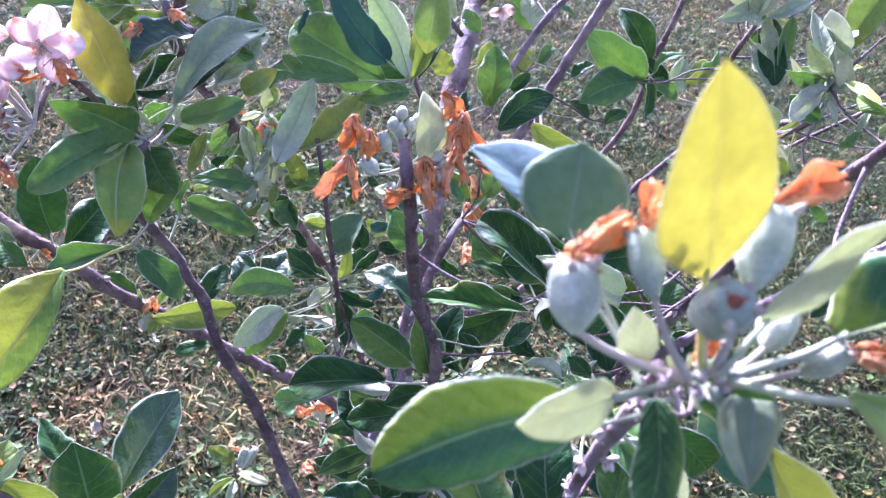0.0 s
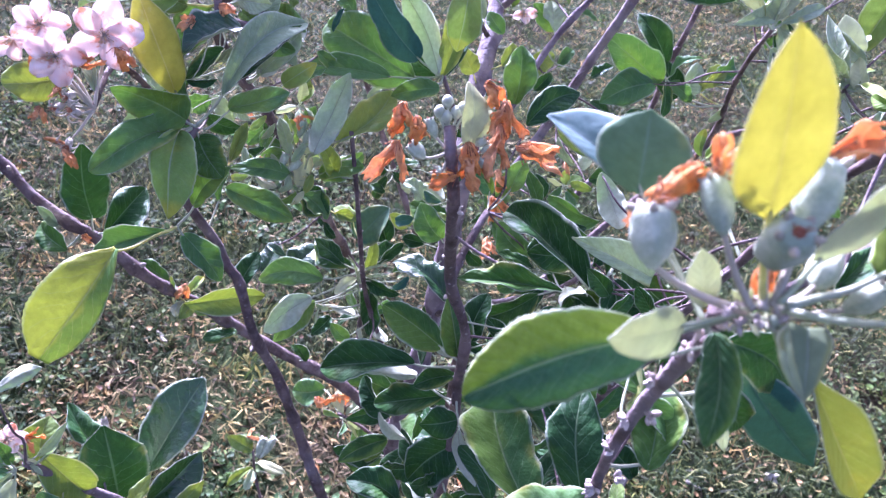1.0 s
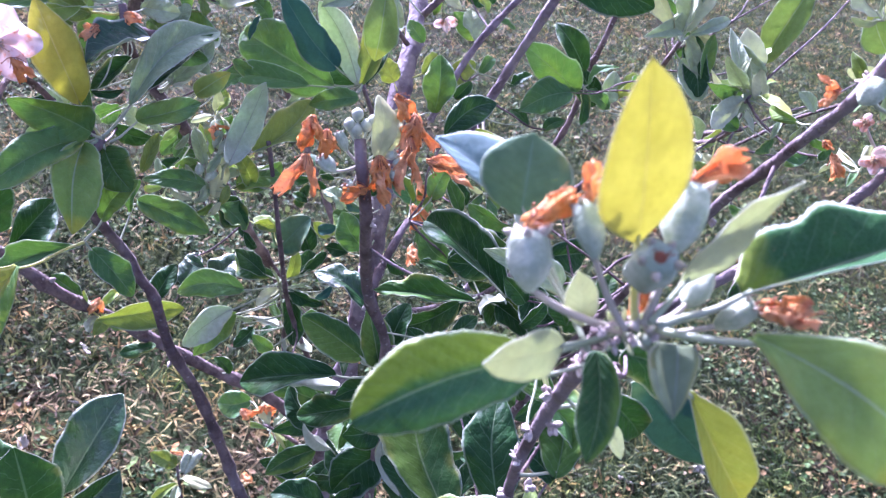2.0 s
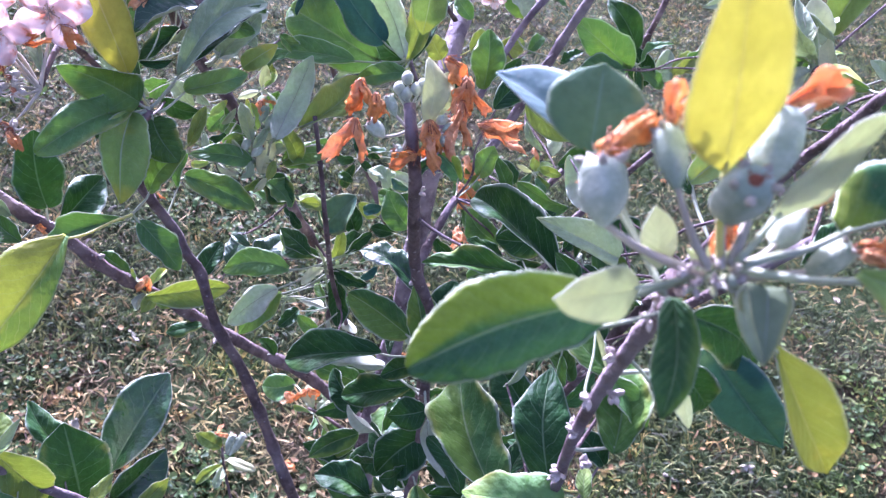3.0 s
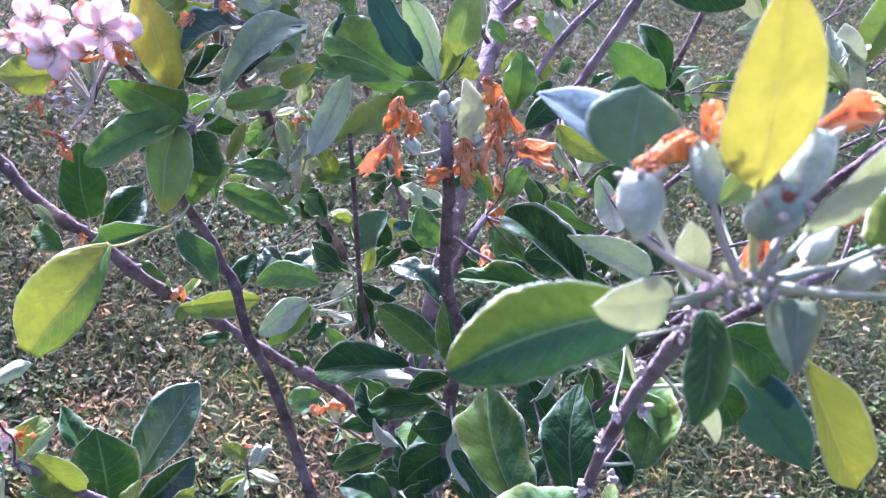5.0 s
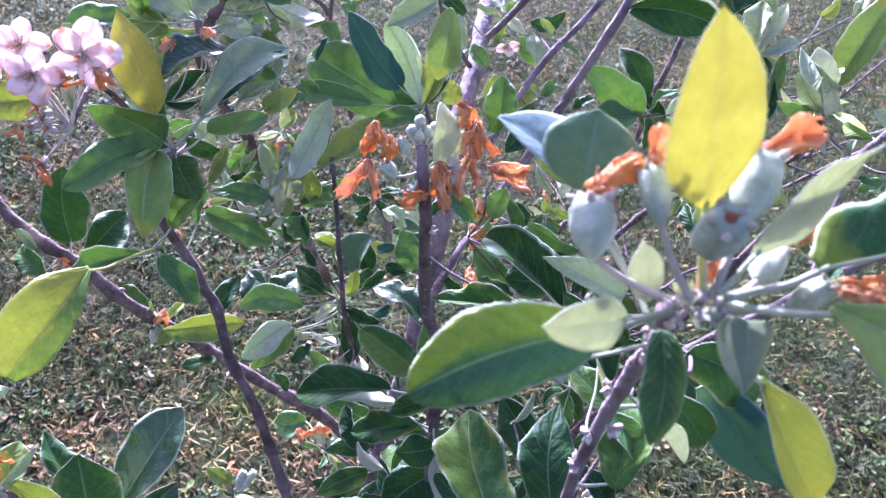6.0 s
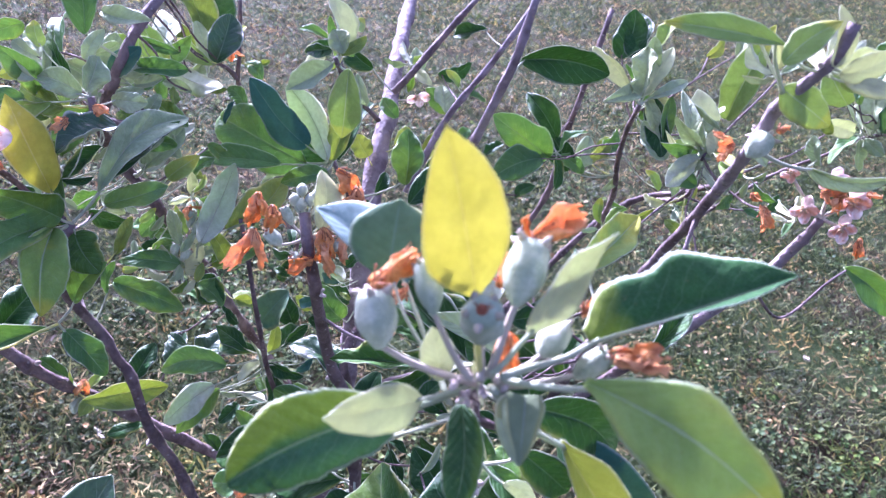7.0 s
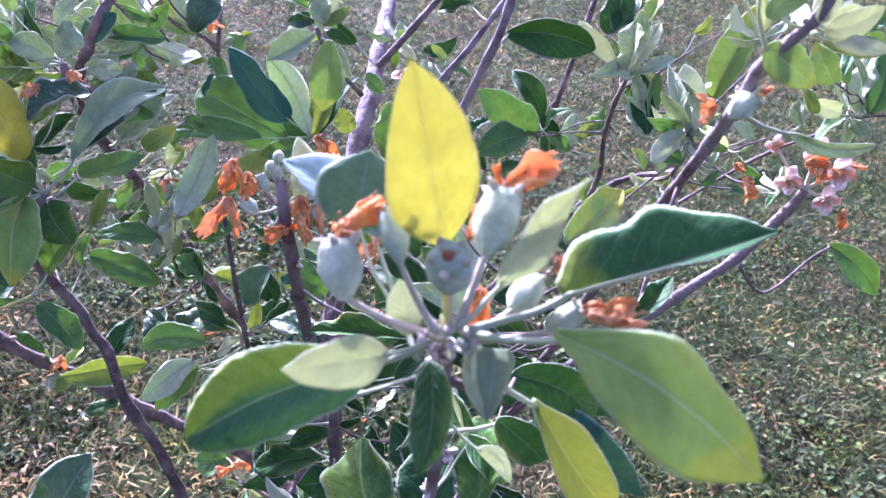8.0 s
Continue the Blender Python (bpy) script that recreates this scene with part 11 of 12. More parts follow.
leaf(shoot_twig, (0.1898, 0.5519, 1.5574), (0.1899, 0.563, 1.5965), (-0.70, -0.68, 0.20), 0.228, 'sage', 0.133, 25.8, (0.2007, 0.5551, 1.5627), wave=0.17, shape=0.94, point=0.19, full=0.42, seed=318)
leaf(shoot_twig, (0.1926, 0.5511, 1.556), (0.165, 0.5608, 1.5795), (-0.38, -0.92, -0.06), 0.199, 'young', 0.032, 32.1, (0.2014, 0.5563, 1.5604), wave=0.13, shape=0.96, point=0.28, full=0.54, seed=319)
leaf(shoot_twig, (0.1974, 0.5511, 1.5557), (0.2089, 0.5587, 1.5823), (-0.59, -0.68, 0.45), 0.423, 'sage', 0.048, 16.5, (0.2014, 0.5563, 1.5604), wave=0.15, shape=0.93, point=0.29, seed=320)
leaf(shoot_twig, (0.2094, 0.4969, 1.5627), (0.2132, 0.504, 1.5783), (-0.41, -0.79, 0.46), 0.309, 'sage', 0.093, 33.0, (0.1994, 0.5525, 1.5672), wave=0.24, shape=0.86, point=0.05, full=0.52, seed=324)
leaf(shoot_twig, (0.2252, 0.4475, 1.5772), (0.2321, 0.4581, 1.5869), (0.37, -0.75, 0.56), 0.536, 'dark', 0.025, 24.8, (0.1994, 0.5525, 1.5672), wave=0.21, shape=0.87, point=0.03, full=0.46, seed=325)
leaf(shoot_twig, (0.2431, 0.54, 1.5354), (0.2565, 0.5344, 1.534), (-0.16, -0.58, 0.80), 0.526, 'green', 0.107, 26.2, (0.2066, 0.5666, 1.5423), wave=0.14, shape=1.04, point=0.29, full=0.47, seed=326)
leaf(shoot_twig, (0.2352, 0.5123, 1.5859), (0.2194, 0.5177, 1.5958), (0.04, -0.85, 0.52), 0.549, 'sage', 0.053, 24.9, (0.1994, 0.5525, 1.5672), wave=0.09, shape=0.92, point=0.27, full=0.52, seed=374)
leaf(shoot_twig, (0.2309, 0.5457, 1.5452), (0.2222, 0.5412, 1.5293), (0.33, -0.94, 0.08), 0.574, 'green', 0.045, 22.5, (0.2053, 0.5641, 1.5468), wave=0.25, shape=1.0, point=0.23, full=0.59, seed=375)
leaf(shoot_twig, (0.3071, 0.6396, 1.5024), (0.2904, 0.6356, 1.4876), (-0.33, -0.74, 0.58), 0.584, 'green', 0.066, 18.6, (0.2229, 0.6501, 1.4879), wave=0.23, shape=1.08, point=0.13, full=0.55, seed=376)
leaf(shoot_twig, (0.2248, 0.6124, 1.4635), (0.2063, 0.622, 1.4722), (-0.27, -0.87, 0.41), 0.555, 'lime', 0.07, 18.5, (0.2204, 0.6358, 1.496), wave=0.16, shape=1.02, point=0.24, full=0.42, seed=379)
leaf(shoot_twig, (0.149, 0.5055, 1.4857), (0.1328, 0.5135, 1.493), (-0.16, -0.82, 0.54), 0.551, 'lime', 0.004, 19.9, (0.2066, 0.5666, 1.5423), wave=0.17, shape=0.81, point=-0.0, full=0.47, seed=380)
leaf(shoot_twig, (0.2126, 0.5128, 1.4936), (0.2301, 0.5103, 1.4834), (-0.02, -0.98, 0.20), 0.525, 'green', 0.07, 36.7, (0.2066, 0.5666, 1.5423), wave=0.25, shape=1.04, point=0.14, full=0.41, seed=381)
leaf(shoot_twig, (0.1924, 0.6221, 1.4808), (0.1795, 0.6193, 1.4695), (0.15, -0.99, 0.07), 0.567, 'lime', 0.087, 34.1, (0.2192, 0.6286, 1.5), wave=0.13, shape=0.99, point=0.01, full=0.57, seed=382)
leaf(shoot_twig, (0.2565, 0.6098, 1.6461), (0.2618, 0.6165, 1.6642), (-0.76, -0.51, 0.41), 0.597, 'sage', 0.129, 36.8, (0.1994, 0.5525, 1.5672), wave=0.2, shape=1.02, point=0.06, full=0.48, seed=383)
leaf(shoot_twig, (0.2087, 0.5693, 1.5699), (0.2379, 0.6144, 1.5697), (-0.13, 0.09, 0.99), 0.246, 'light', 0.022, 33.7, (0.2028, 0.5602, 1.5699), wave=0.17, shape=0.9, point=0.22, full=0.44, seed=454)
leaf(shoot_twig, (0.2051, 0.5688, 1.5725), (0.216, 0.6078, 1.5951), (-0.84, -0.08, 0.54), 0.326, 'sage', 0.108, 17.2, (0.2028, 0.5602, 1.5699), wave=0.19, shape=0.8, point=0.0, full=0.46, seed=455)
leaf(shoot_twig, (0.1969, 0.5551, 1.5746), (0.1625, 0.5276, 1.6018), (-0.10, -0.63, -0.77), 0.313, 'sage', 0.059, 13.2, (0.2028, 0.5602, 1.5699), wave=0.09, shape=0.81, point=0.1, full=0.6, seed=456)
leaf(shoot_twig, (0.1962, 0.5582, 1.5702), (0.1623, 0.5407, 1.5743), (0.40, -0.85, -0.34), 0.415, 'green', 0.053, 40.3, (0.2028, 0.5602, 1.5699), wave=0.18, shape=0.93, point=0.3, full=0.52, seed=457)
leaf(shoot_twig, (0.1963, 0.5508, 1.567), (0.1667, 0.5057, 1.5544), (-0.63, 0.56, -0.53), 0.361, 'young', 0.021, 23.6, (0.2028, 0.5602, 1.5699), wave=0.08, shape=0.78, point=0.25, seed=458)
leaf(shoot_twig, (0.2054, 0.5611, 1.5655), (0.222, 0.5622, 1.5381), (-0.66, 0.66, -0.37), 0.383, 'sage', 0.085, 32.5, (0.2028, 0.5602, 1.5699), wave=0.13, shape=0.9, point=0.19, full=0.4, seed=459)
leaf(shoot_twig, (0.2063, 0.5514, 1.5707), (0.2187, 0.5038, 1.5778), (-0.36, 0.05, 0.93), 0.302, 'light', 0.117, 40.6, (0.2028, 0.5602, 1.5699), wave=0.08, shape=1.01, point=-0.01, full=0.51, seed=460)
leaf(shoot_twig, (0.2, 0.553, 1.5586), (0.1958, 0.5492, 1.5499), (-0.07, -0.90, 0.43), 0.145, 'sage', 0.12, 23.2, (0.2014, 0.5563, 1.5604), wave=0.18, shape=1.05, point=0.25, full=0.49, seed=682)
leaf(shoot_twig, (0.2056, 0.5534, 1.5589), (0.2182, 0.5518, 1.5523), (-0.11, -0.99, 0.03), 0.097, 'sage', 0.145, 32.9, (0.2014, 0.5563, 1.5604), wave=0.12, shape=0.86, point=-0.05, full=0.61, seed=683)
leaf(shoot_twig, (0.1985, 0.5541, 1.5605), (0.1858, 0.5542, 1.5554), (-0.08, -0.98, 0.18), 0.314, 'sage', 0.148, 28.9, (0.2007, 0.5551, 1.5627), wave=0.24, point=0.28, full=0.56, seed=684)
leaf(shoot_twig, (0.2028, 0.5517, 1.5563), (0.1944, 0.5591, 1.564), (-0.51, -0.83, 0.24), 0.295, 'sage', 0.025, 33.0, (0.202, 0.5576, 1.5582), wave=0.19, shape=0.98, point=0.22, full=0.41, seed=685)
leaf(shoot_twig, (0.1977, 0.554, 1.5602), (0.1852, 0.5456, 1.5511), (0.11, -0.80, 0.59), 0.288, 'sage', 0.122, 45.0, (0.2007, 0.5551, 1.5627), wave=0.2, point=0.1, full=0.41, seed=686)
leaf(shoot_twig, (0.1977, 0.555, 1.562), (0.2092, 0.5609, 1.5687), (-0.21, -0.53, 0.82), 0.291, 'young', 0.092, 26.3, (0.2007, 0.5551, 1.5627), wave=0.21, shape=1.03, point=0.26, seed=687)
leaf(shoot_twig, (0.2024, 0.552, 1.5569), (0.1979, 0.5444, 1.5438), (0.27, -0.87, 0.42), 0.141, 'sage', 0.045, 28.4, (0.2014, 0.5563, 1.5604), wave=0.19, shape=1.01, point=0.19, full=0.6, seed=688)

# far_twig
leaf(far_twig, (0.3596, 0.7204, 1.5908), (0.3275, 0.7274, 1.623), (-0.30, -0.95, -0.09), 0.73, 'light', 0.116, 14.9, (0.4689, 0.853, 1.5325), wave=0.14, shape=0.8, point=0.3, full=0.61, seed=251)
leaf(far_twig, (0.4586, 0.8334, 1.5396), (0.4591, 0.8732, 1.5999), (0.00, -0.83, 0.55), 0.614, 'green', 0.069, 15.8, (0.4689, 0.853, 1.5325), wave=0.22, shape=1.03, point=0.22, full=0.47, seed=252)
leaf(far_twig, (0.4514, 0.8408, 1.5329), (0.4087, 0.8593, 1.6025), (0.13, -0.93, 0.33), 0.119, 'sage', 0.11, 45.8, (0.4631, 0.8563, 1.5278), wave=0.18, shape=0.94, point=0.09, full=0.48, seed=253)
leaf(far_twig, (0.4484, 0.834, 1.5411), (0.4455, 0.8636, 1.5989), (-0.85, -0.49, 0.21), 0.617, 'sage', 0.126, 31.9, (0.467, 0.8541, 1.531), wave=0.18, shape=0.81, point=0.26, full=0.45, seed=313)
leaf(far_twig, (0.4373, 0.8418, 1.5354), (0.4053, 0.8944, 1.6084), (-0.85, -0.53, 0.01), 0.098, 'sage', 0.053, 45.4, (0.4573, 0.8595, 1.5231), wave=0.24, shape=1.0, point=0.11, full=0.58, seed=314)
leaf(far_twig, (0.4437, 0.8428, 1.5366), (0.4307, 0.9067, 1.5967), (-0.77, -0.52, 0.39), 0.081, 'young', 0.012, 39.9, (0.4612, 0.8573, 1.5263), wave=0.21, shape=1.02, point=0.21, full=0.54, seed=315)
leaf(far_twig, (0.4763, 0.8667, 1.554), (0.4619, 0.8804, 1.6015), (-0.74, -0.67, -0.03), 0.621, 'green', 0.046, 28.9, (0.4809, 0.8513, 1.5361), wave=0.22, shape=1.02, point=0.12, seed=316)
leaf(far_twig, (0.4078, 0.805, 1.5724), (0.3812, 0.8257, 1.5965), (-0.15, -0.83, 0.54), 0.547, 'green', 0.033, 27.0, (0.4689, 0.853, 1.5325), wave=0.14, shape=1.08, point=0.11, full=0.46, seed=378)
leaf(far_twig, (0.4525, 0.8569, 1.5304), (0.4908, 0.888, 1.5431), (-0.38, 0.71, -0.59), 0.436, 'sage', 0.116, 24.5, (0.4433, 0.849, 1.5277), shape=0.88, point=0.07, full=0.44, seed=470)
leaf(far_twig, (0.4469, 0.8608, 1.5341), (0.4583, 0.9035, 1.5646), (-0.86, -0.12, 0.49), 0.337, 'sage', 0.014, 40.7, (0.4433, 0.849, 1.5277), shape=0.9, point=0.08, full=0.42, seed=471)
leaf(far_twig, (0.434, 0.8439, 1.5297), (0.3782, 0.82, 1.5402), (0.40, -0.92, 0.03), 0.426, 'young', 0.005, 17.2, (0.4433, 0.849, 1.5277), wave=0.2, shape=0.93, point=-0.02, full=0.58, seed=472)
leaf(far_twig, (0.4408, 0.8474, 1.5242), (0.4156, 0.8287, 1.492), (-0.71, -0.20, 0.67), 0.463, 'green', 0.08, 20.1, (0.4433, 0.849, 1.5277), wave=0.21, shape=0.78, point=0.1, full=0.4, seed=473)
leaf(far_twig, (0.4457, 0.8497, 1.5226), (0.4578, 0.8422, 1.4865), (0.10, -0.97, 0.23), 0.553, 'sage', 0.1, 36.7, (0.4433, 0.849, 1.5277), wave=0.24, shape=0.99, point=0.28, full=0.4, seed=474)
leaf(far_twig, (0.4481, 0.8453, 1.5254), (0.4686, 0.8274, 1.5157), (-0.65, -0.76, 0.04), 0.616, 'sage', 0.138, 18.9, (0.4433, 0.849, 1.5277), wave=0.2, shape=0.89, point=0.16, full=0.59, seed=475)

# low_left_branch
leaf(low_left_branch, (-0.3123, 0.3873, 1.0287), (-0.2808, 0.456, 1.1212), (0.01, -0.80, 0.59), 0.552, 'gloss', 0.04, (6, 46), (-0.2832, 0.3135, 1.0767), wave=0.12, shape=1.01, point=0.26, full=0.58, outline=((0.15, 0.6, 0.9, 1.0, 1.02, 1.0, 0.88, 0.6, 0.08), (0.15, 0.58, 0.88, 1.0, 1.04, 1.02, 0.9, 0.62, 0.08)), seed=154)
leaf(low_left_branch, (-0.3247, 0.3522, 1.0172), (-0.3484, 0.3746, 1.105), (0.69, -0.63, 0.35), 0.744, 'dark', 0.087, 24.0, (-0.2832, 0.3135, 1.0767), shape=0.95, point=0.25, full=0.41, wave=0.12, outline=((0.15, 0.6, 0.9, 1.0, 1.02, 1.0, 0.88, 0.6, 0.08), (0.15, 0.58, 0.88, 1.0, 1.04, 1.02, 0.9, 0.62, 0.08)), seed=155)
leaf(low_left_branch, (-0.3685, 0.3868, 1.0362), (-0.4199, 0.4128, 1.0632), (0.43, -0.07, 0.90), 0.607, 'dark', 0.022, 42.4, (-0.3051, 0.3162, 1.0835), wave=0.23, shape=0.79, point=0.23, full=0.55, seed=156)
leaf(low_left_branch, (-0.3135, 0.2554, 1.2211), (-0.3222, 0.2837, 1.2404), (0.25, -0.49, 0.83), 0.894, 'lime', 0.033, 28.2, (-0.3151, 0.2508, 1.2196), wave=0.13, shape=0.87, point=0.28, full=0.57, seed=157)
leaf(low_left_branch, (-0.3161, 0.2613, 1.2209), (-0.2923, 0.2795, 1.143), (0.83, -0.55, 0.13), 0.432, 'lime', 0.086, 29.6, (-0.3138, 0.2525, 1.2156), wave=0.26, shape=0.81, point=-0.01, full=0.55, seed=158)
leaf(low_left_branch, (-0.3114, 0.2536, 1.2316), (-0.2976, 0.2738, 1.2569), (0.64, -0.73, 0.24), 0.219, 'sage', 0.024, 20.0, (-0.3178, 0.2474, 1.2276), wave=0.08, shape=0.78, point=0.15, full=0.48, seed=159)
leaf(low_left_branch, (-0.2838, 0.3432, 1.0495), (-0.2503, 0.3898, 1.0917), (0.37, -0.76, 0.54), 0.653, 'gloss', 0.068, 43.6, (-0.2832, 0.3135, 1.0767), wave=0.12, shape=1.09, point=0.06, full=0.51, outline=((0.15, 0.6, 0.9, 1.0, 1.02, 1.0, 0.88, 0.6, 0.08), (0.15, 0.58, 0.88, 1.0, 1.04, 1.02, 0.9, 0.62, 0.08)), seed=160)
leaf(low_left_branch, (-0.2972, 0.3228, 1.0577), (-0.2826, 0.3487, 1.0903), (-0.40, -0.62, 0.67), 0.399, 'lime', 0.001, 15.6, (-0.2832, 0.3135, 1.0767), wave=0.2, shape=0.9, point=0.23, seed=161)
leaf(low_left_branch, (-0.2517, 0.3336, 1.0654), (-0.2328, 0.3626, 1.0879), (0.60, -0.70, 0.40), 0.538, 'lime', 0.015, 25.4, (-0.2358, 0.3221, 1.0661), wave=0.17, shape=0.79, point=0.18, full=0.48, seed=162)
leaf(low_left_branch, (-0.3225, 0.238, 1.3161), (-0.2922, 0.2554, 1.3396), (-0.02, 0.82, -0.58), 0.327, 'green', 0.126, 36.8, (-0.3178, 0.2474, 1.2276), wave=0.23, shape=1.03, point=0.29, full=0.61, seed=163)
leaf(low_left_branch, (-0.2875, 0.2409, 1.1813), (-0.3099, 0.2431, 1.1968), (0.41, -0.61, 0.68), 0.603, 'green', 0.068, 12.9, (-0.3044, 0.2645, 1.1877), wave=0.15, point=-0.03, full=0.49, seed=164)
blossom(low_left_branch, (-0.331, 0.2489, 1.2483), (0.48, -0.34, 0.81), 0.0253, (-0.3147, 0.2476, 1.2275), 165, 0.25, 5)
withered(low_left_branch, (-0.3181, 0.2531, 1.252), (0.88, -0.22, -0.42), 0.012, 3, 0.7, 166)
leaf(low_left_branch, (-0.3237, 0.2405, 1.2326), (-0.3258, 0.2344, 1.2675), (0.95, -0.33, -0.00), 0.277, 'green', 0.018, 25.5, (-0.3236, 0.2426, 1.2222), wave=0.2, shape=0.91, point=0.19, full=0.45, seed=583)
leaf(low_left_branch, (-0.3335, 0.2446, 1.2209), (-0.3667, 0.2498, 1.2199), (-0.08, -0.34, 0.94), 0.382, 'green', 0.006, 22.8, (-0.3236, 0.2426, 1.2222), wave=0.17, shape=0.81, point=0.14, full=0.54, seed=584)
leaf(low_left_branch, (-0.3295, 0.241, 1.2183), (-0.3477, 0.232, 1.21), (-0.24, -0.35, 0.91), 0.606, 'green', 0.063, 20.1, (-0.3236, 0.2426, 1.2222), shape=0.94, point=0.17, full=0.42, seed=585)
leaf(low_left_branch, (-0.3288, 0.2437, 1.2126), (-0.3501, 0.2368, 1.1713), (-0.21, -0.94, 0.27), 0.36, 'sage', 0.119, 21.4, (-0.3236, 0.2426, 1.2222), wave=0.21, shape=0.79, point=-0.02, full=0.61, seed=586)
leaf(low_left_branch, (-0.324, 0.2398, 1.2133), (-0.3245, 0.2284, 1.1823), (0.11, -0.93, 0.34), 0.514, 'young', 0.106, 24.9, (-0.3236, 0.2426, 1.2222), shape=1.06, point=-0.05, full=0.41, seed=587)
leaf(low_left_branch, (-0.3159, 0.2472, 1.2271), (-0.3033, 0.2468, 1.2206), (0.45, 0.26, 0.85), 0.309, 'sage', 0.137, 19.1, (-0.3178, 0.2474, 1.2276), wave=0.12, shape=1.02, full=0.51, seed=689)
leaf(low_left_branch, (-0.318, 0.2459, 1.2257), (-0.3307, 0.2423, 1.219), (-0.39, -0.26, 0.88), 0.089, 'sage', 0.1, 44.7, (-0.3178, 0.2474, 1.2276), wave=0.23, shape=0.87, point=0.06, full=0.55, seed=690)
leaf(low_left_branch, (-0.3119, 0.2458, 1.2247), (-0.3099, 0.2437, 1.2231), (0.74, 0.21, 0.64), 0.301, 'sage', 0.083, 19.8, (-0.3164, 0.2491, 1.2236), wave=0.25, shape=1.09, point=0.27, seed=691)
leaf(low_left_branch, (-0.3159, 0.2493, 1.2299), (-0.3365, 0.2469, 1.2268), (-0.14, -0.12, 0.98), 0.133, 'young', 0.05, 45.6, (-0.3178, 0.2474, 1.2276), wave=0.13, shape=0.88, point=0.24, full=0.48, seed=692)
leaf(low_left_branch, (-0.3151, 0.2449, 1.2239), (-0.3253, 0.2598, 1.2362), (0.34, -0.45, 0.83), 0.102, 'sage', 0.007, 32.3, (-0.3164, 0.2491, 1.2236), wave=0.21, point=0.15, full=0.52, seed=693)
leaf(low_left_branch, (-0.3197, 0.2483, 1.2291), (-0.3098, 0.251, 1.2271), (0.20, 0.01, 0.98), 0.325, 'young', 0.136, 40.5, (-0.3178, 0.2474, 1.2276), wave=0.17, shape=0.82, point=0.02, full=0.55, seed=694)
leaf(low_left_branch, (-0.313, 0.2471, 1.2266), (-0.3039, 0.2554, 1.2358), (0.44, -0.84, 0.32), 0.101, 'sage', 0.148, 23.0, (-0.3178, 0.2474, 1.2276), wave=0.2, shape=0.83, point=0.06, full=0.51, seed=695)
leaf(low_left_branch, (-0.3177, 0.2454, 1.225), (-0.3198, 0.252, 1.2337), (0.81, -0.36, 0.47), 0.302, 'sage', 0.075, 19.9, (-0.3178, 0.2474, 1.2276), wave=0.14, shape=1.04, point=0.23, full=0.49, seed=696)

# sprout
leaf(sprout, (-0.245, 0.5074, 0.9449), (-0.2761, 0.5042, 0.9624), (0.48, -0.38, 0.79), 0.607, 'lime', 0.085, 22.7, (-0.2437, 0.5077, 0.9452), wave=0.24, shape=0.91, point=0.03, full=0.53, seed=147)
leaf(sprout, (-0.2406, 0.5005, 0.9184), (-0.2652, 0.4779, 0.8989), (-0.18, -0.52, 0.83), 0.434, 'lime', 0.05, 45.7, (-0.2382, 0.5028, 0.9166), wave=0.11, shape=0.86, point=-0.01, full=0.49, seed=148)
leaf(sprout, (-0.236, 0.5062, 0.9253), (-0.1977, 0.5078, 0.92), (0.14, 0.00, 0.99), 0.401, 'young', 0.054, 17.5, (-0.2397, 0.5042, 0.9247), wave=0.18, shape=0.93, point=0.25, full=0.46, seed=149)
leaf(sprout, (-0.2398, 0.4989, 0.9161), (-0.2373, 0.4724, 0.91), (0.43, -0.16, 0.89), 0.507, 'sage', 0.113, 32.5, (-0.2382, 0.5028, 0.9166), shape=0.93, point=0.07, full=0.46, seed=150)
withered(sprout, (-0.2558, 0.5158, 0.9577), (0.52, -0.48, -0.71), 0.014, 3, 0.8, 151)
fruitlet(sprout, (-0.2364, 0.5043, 0.9395), (0.06, 0.60, 0.80), 0.0259, 0.0114, (-0.2421, 0.5063, 0.937), 152)
fruitlet(sprout, (-0.2324, 0.5039, 0.9385), (0.32, 0.59, 0.74), 0.0326, 0.0100, (-0.2421, 0.5063, 0.937), 153)

# twin_twig
leaf(twin_twig, (-0.2422, 0.6136, 1.5369), (-0.2574, 0.6566, 1.5954), (0.45, -0.66, 0.60), 0.597, 'dark', 0.14, 21.5, (-0.2387, 0.6107, 1.532), wave=0.17, shape=0.94, point=0.13, full=0.48, seed=289)
leaf(twin_twig, (-0.2415, 0.6059, 1.5339), (-0.283, 0.6156, 1.5624), (0.13, -0.87, 0.48), 0.372, 'lime', 0.107, 45.1, (-0.2387, 0.6107, 1.532), wave=0.24, shape=0.84, point=0.18, full=0.44, seed=290)
leaf(twin_twig, (-0.2462, 0.6101, 1.5413), (-0.2923, 0.637, 1.6114), (0.54, -0.60, 0.59), 0.377, 'lime', 0.148, 43.2, (-0.2387, 0.6107, 1.532), wave=0.2, shape=0.96, point=0.07, full=0.45, seed=291)
leaf(twin_twig, (-0.2479, 0.6092, 1.5304), (-0.3175, 0.6108, 1.5407), (0.09, -0.71, 0.70), 0.219, 'sage', 0.114, 19.1, (-0.2387, 0.6107, 1.532), wave=0.26, shape=0.78, point=0.3, full=0.51, seed=292)
withered(twin_twig, (-0.2294, 0.6196, 1.5457), (0.57, -0.40, -0.71), 0.012, 3, 0.9, 293)
leaf(twin_twig, (-0.1461, 0.5832, 1.3324), (-0.1628, 0.5862, 1.3352), (-0.03, -0.77, 0.63), 0.635, 'dark', 0.119, 29.6, (-0.1503, 0.6316, 1.332), wave=0.26, shape=0.99, point=0.04, full=0.43, seed=354)
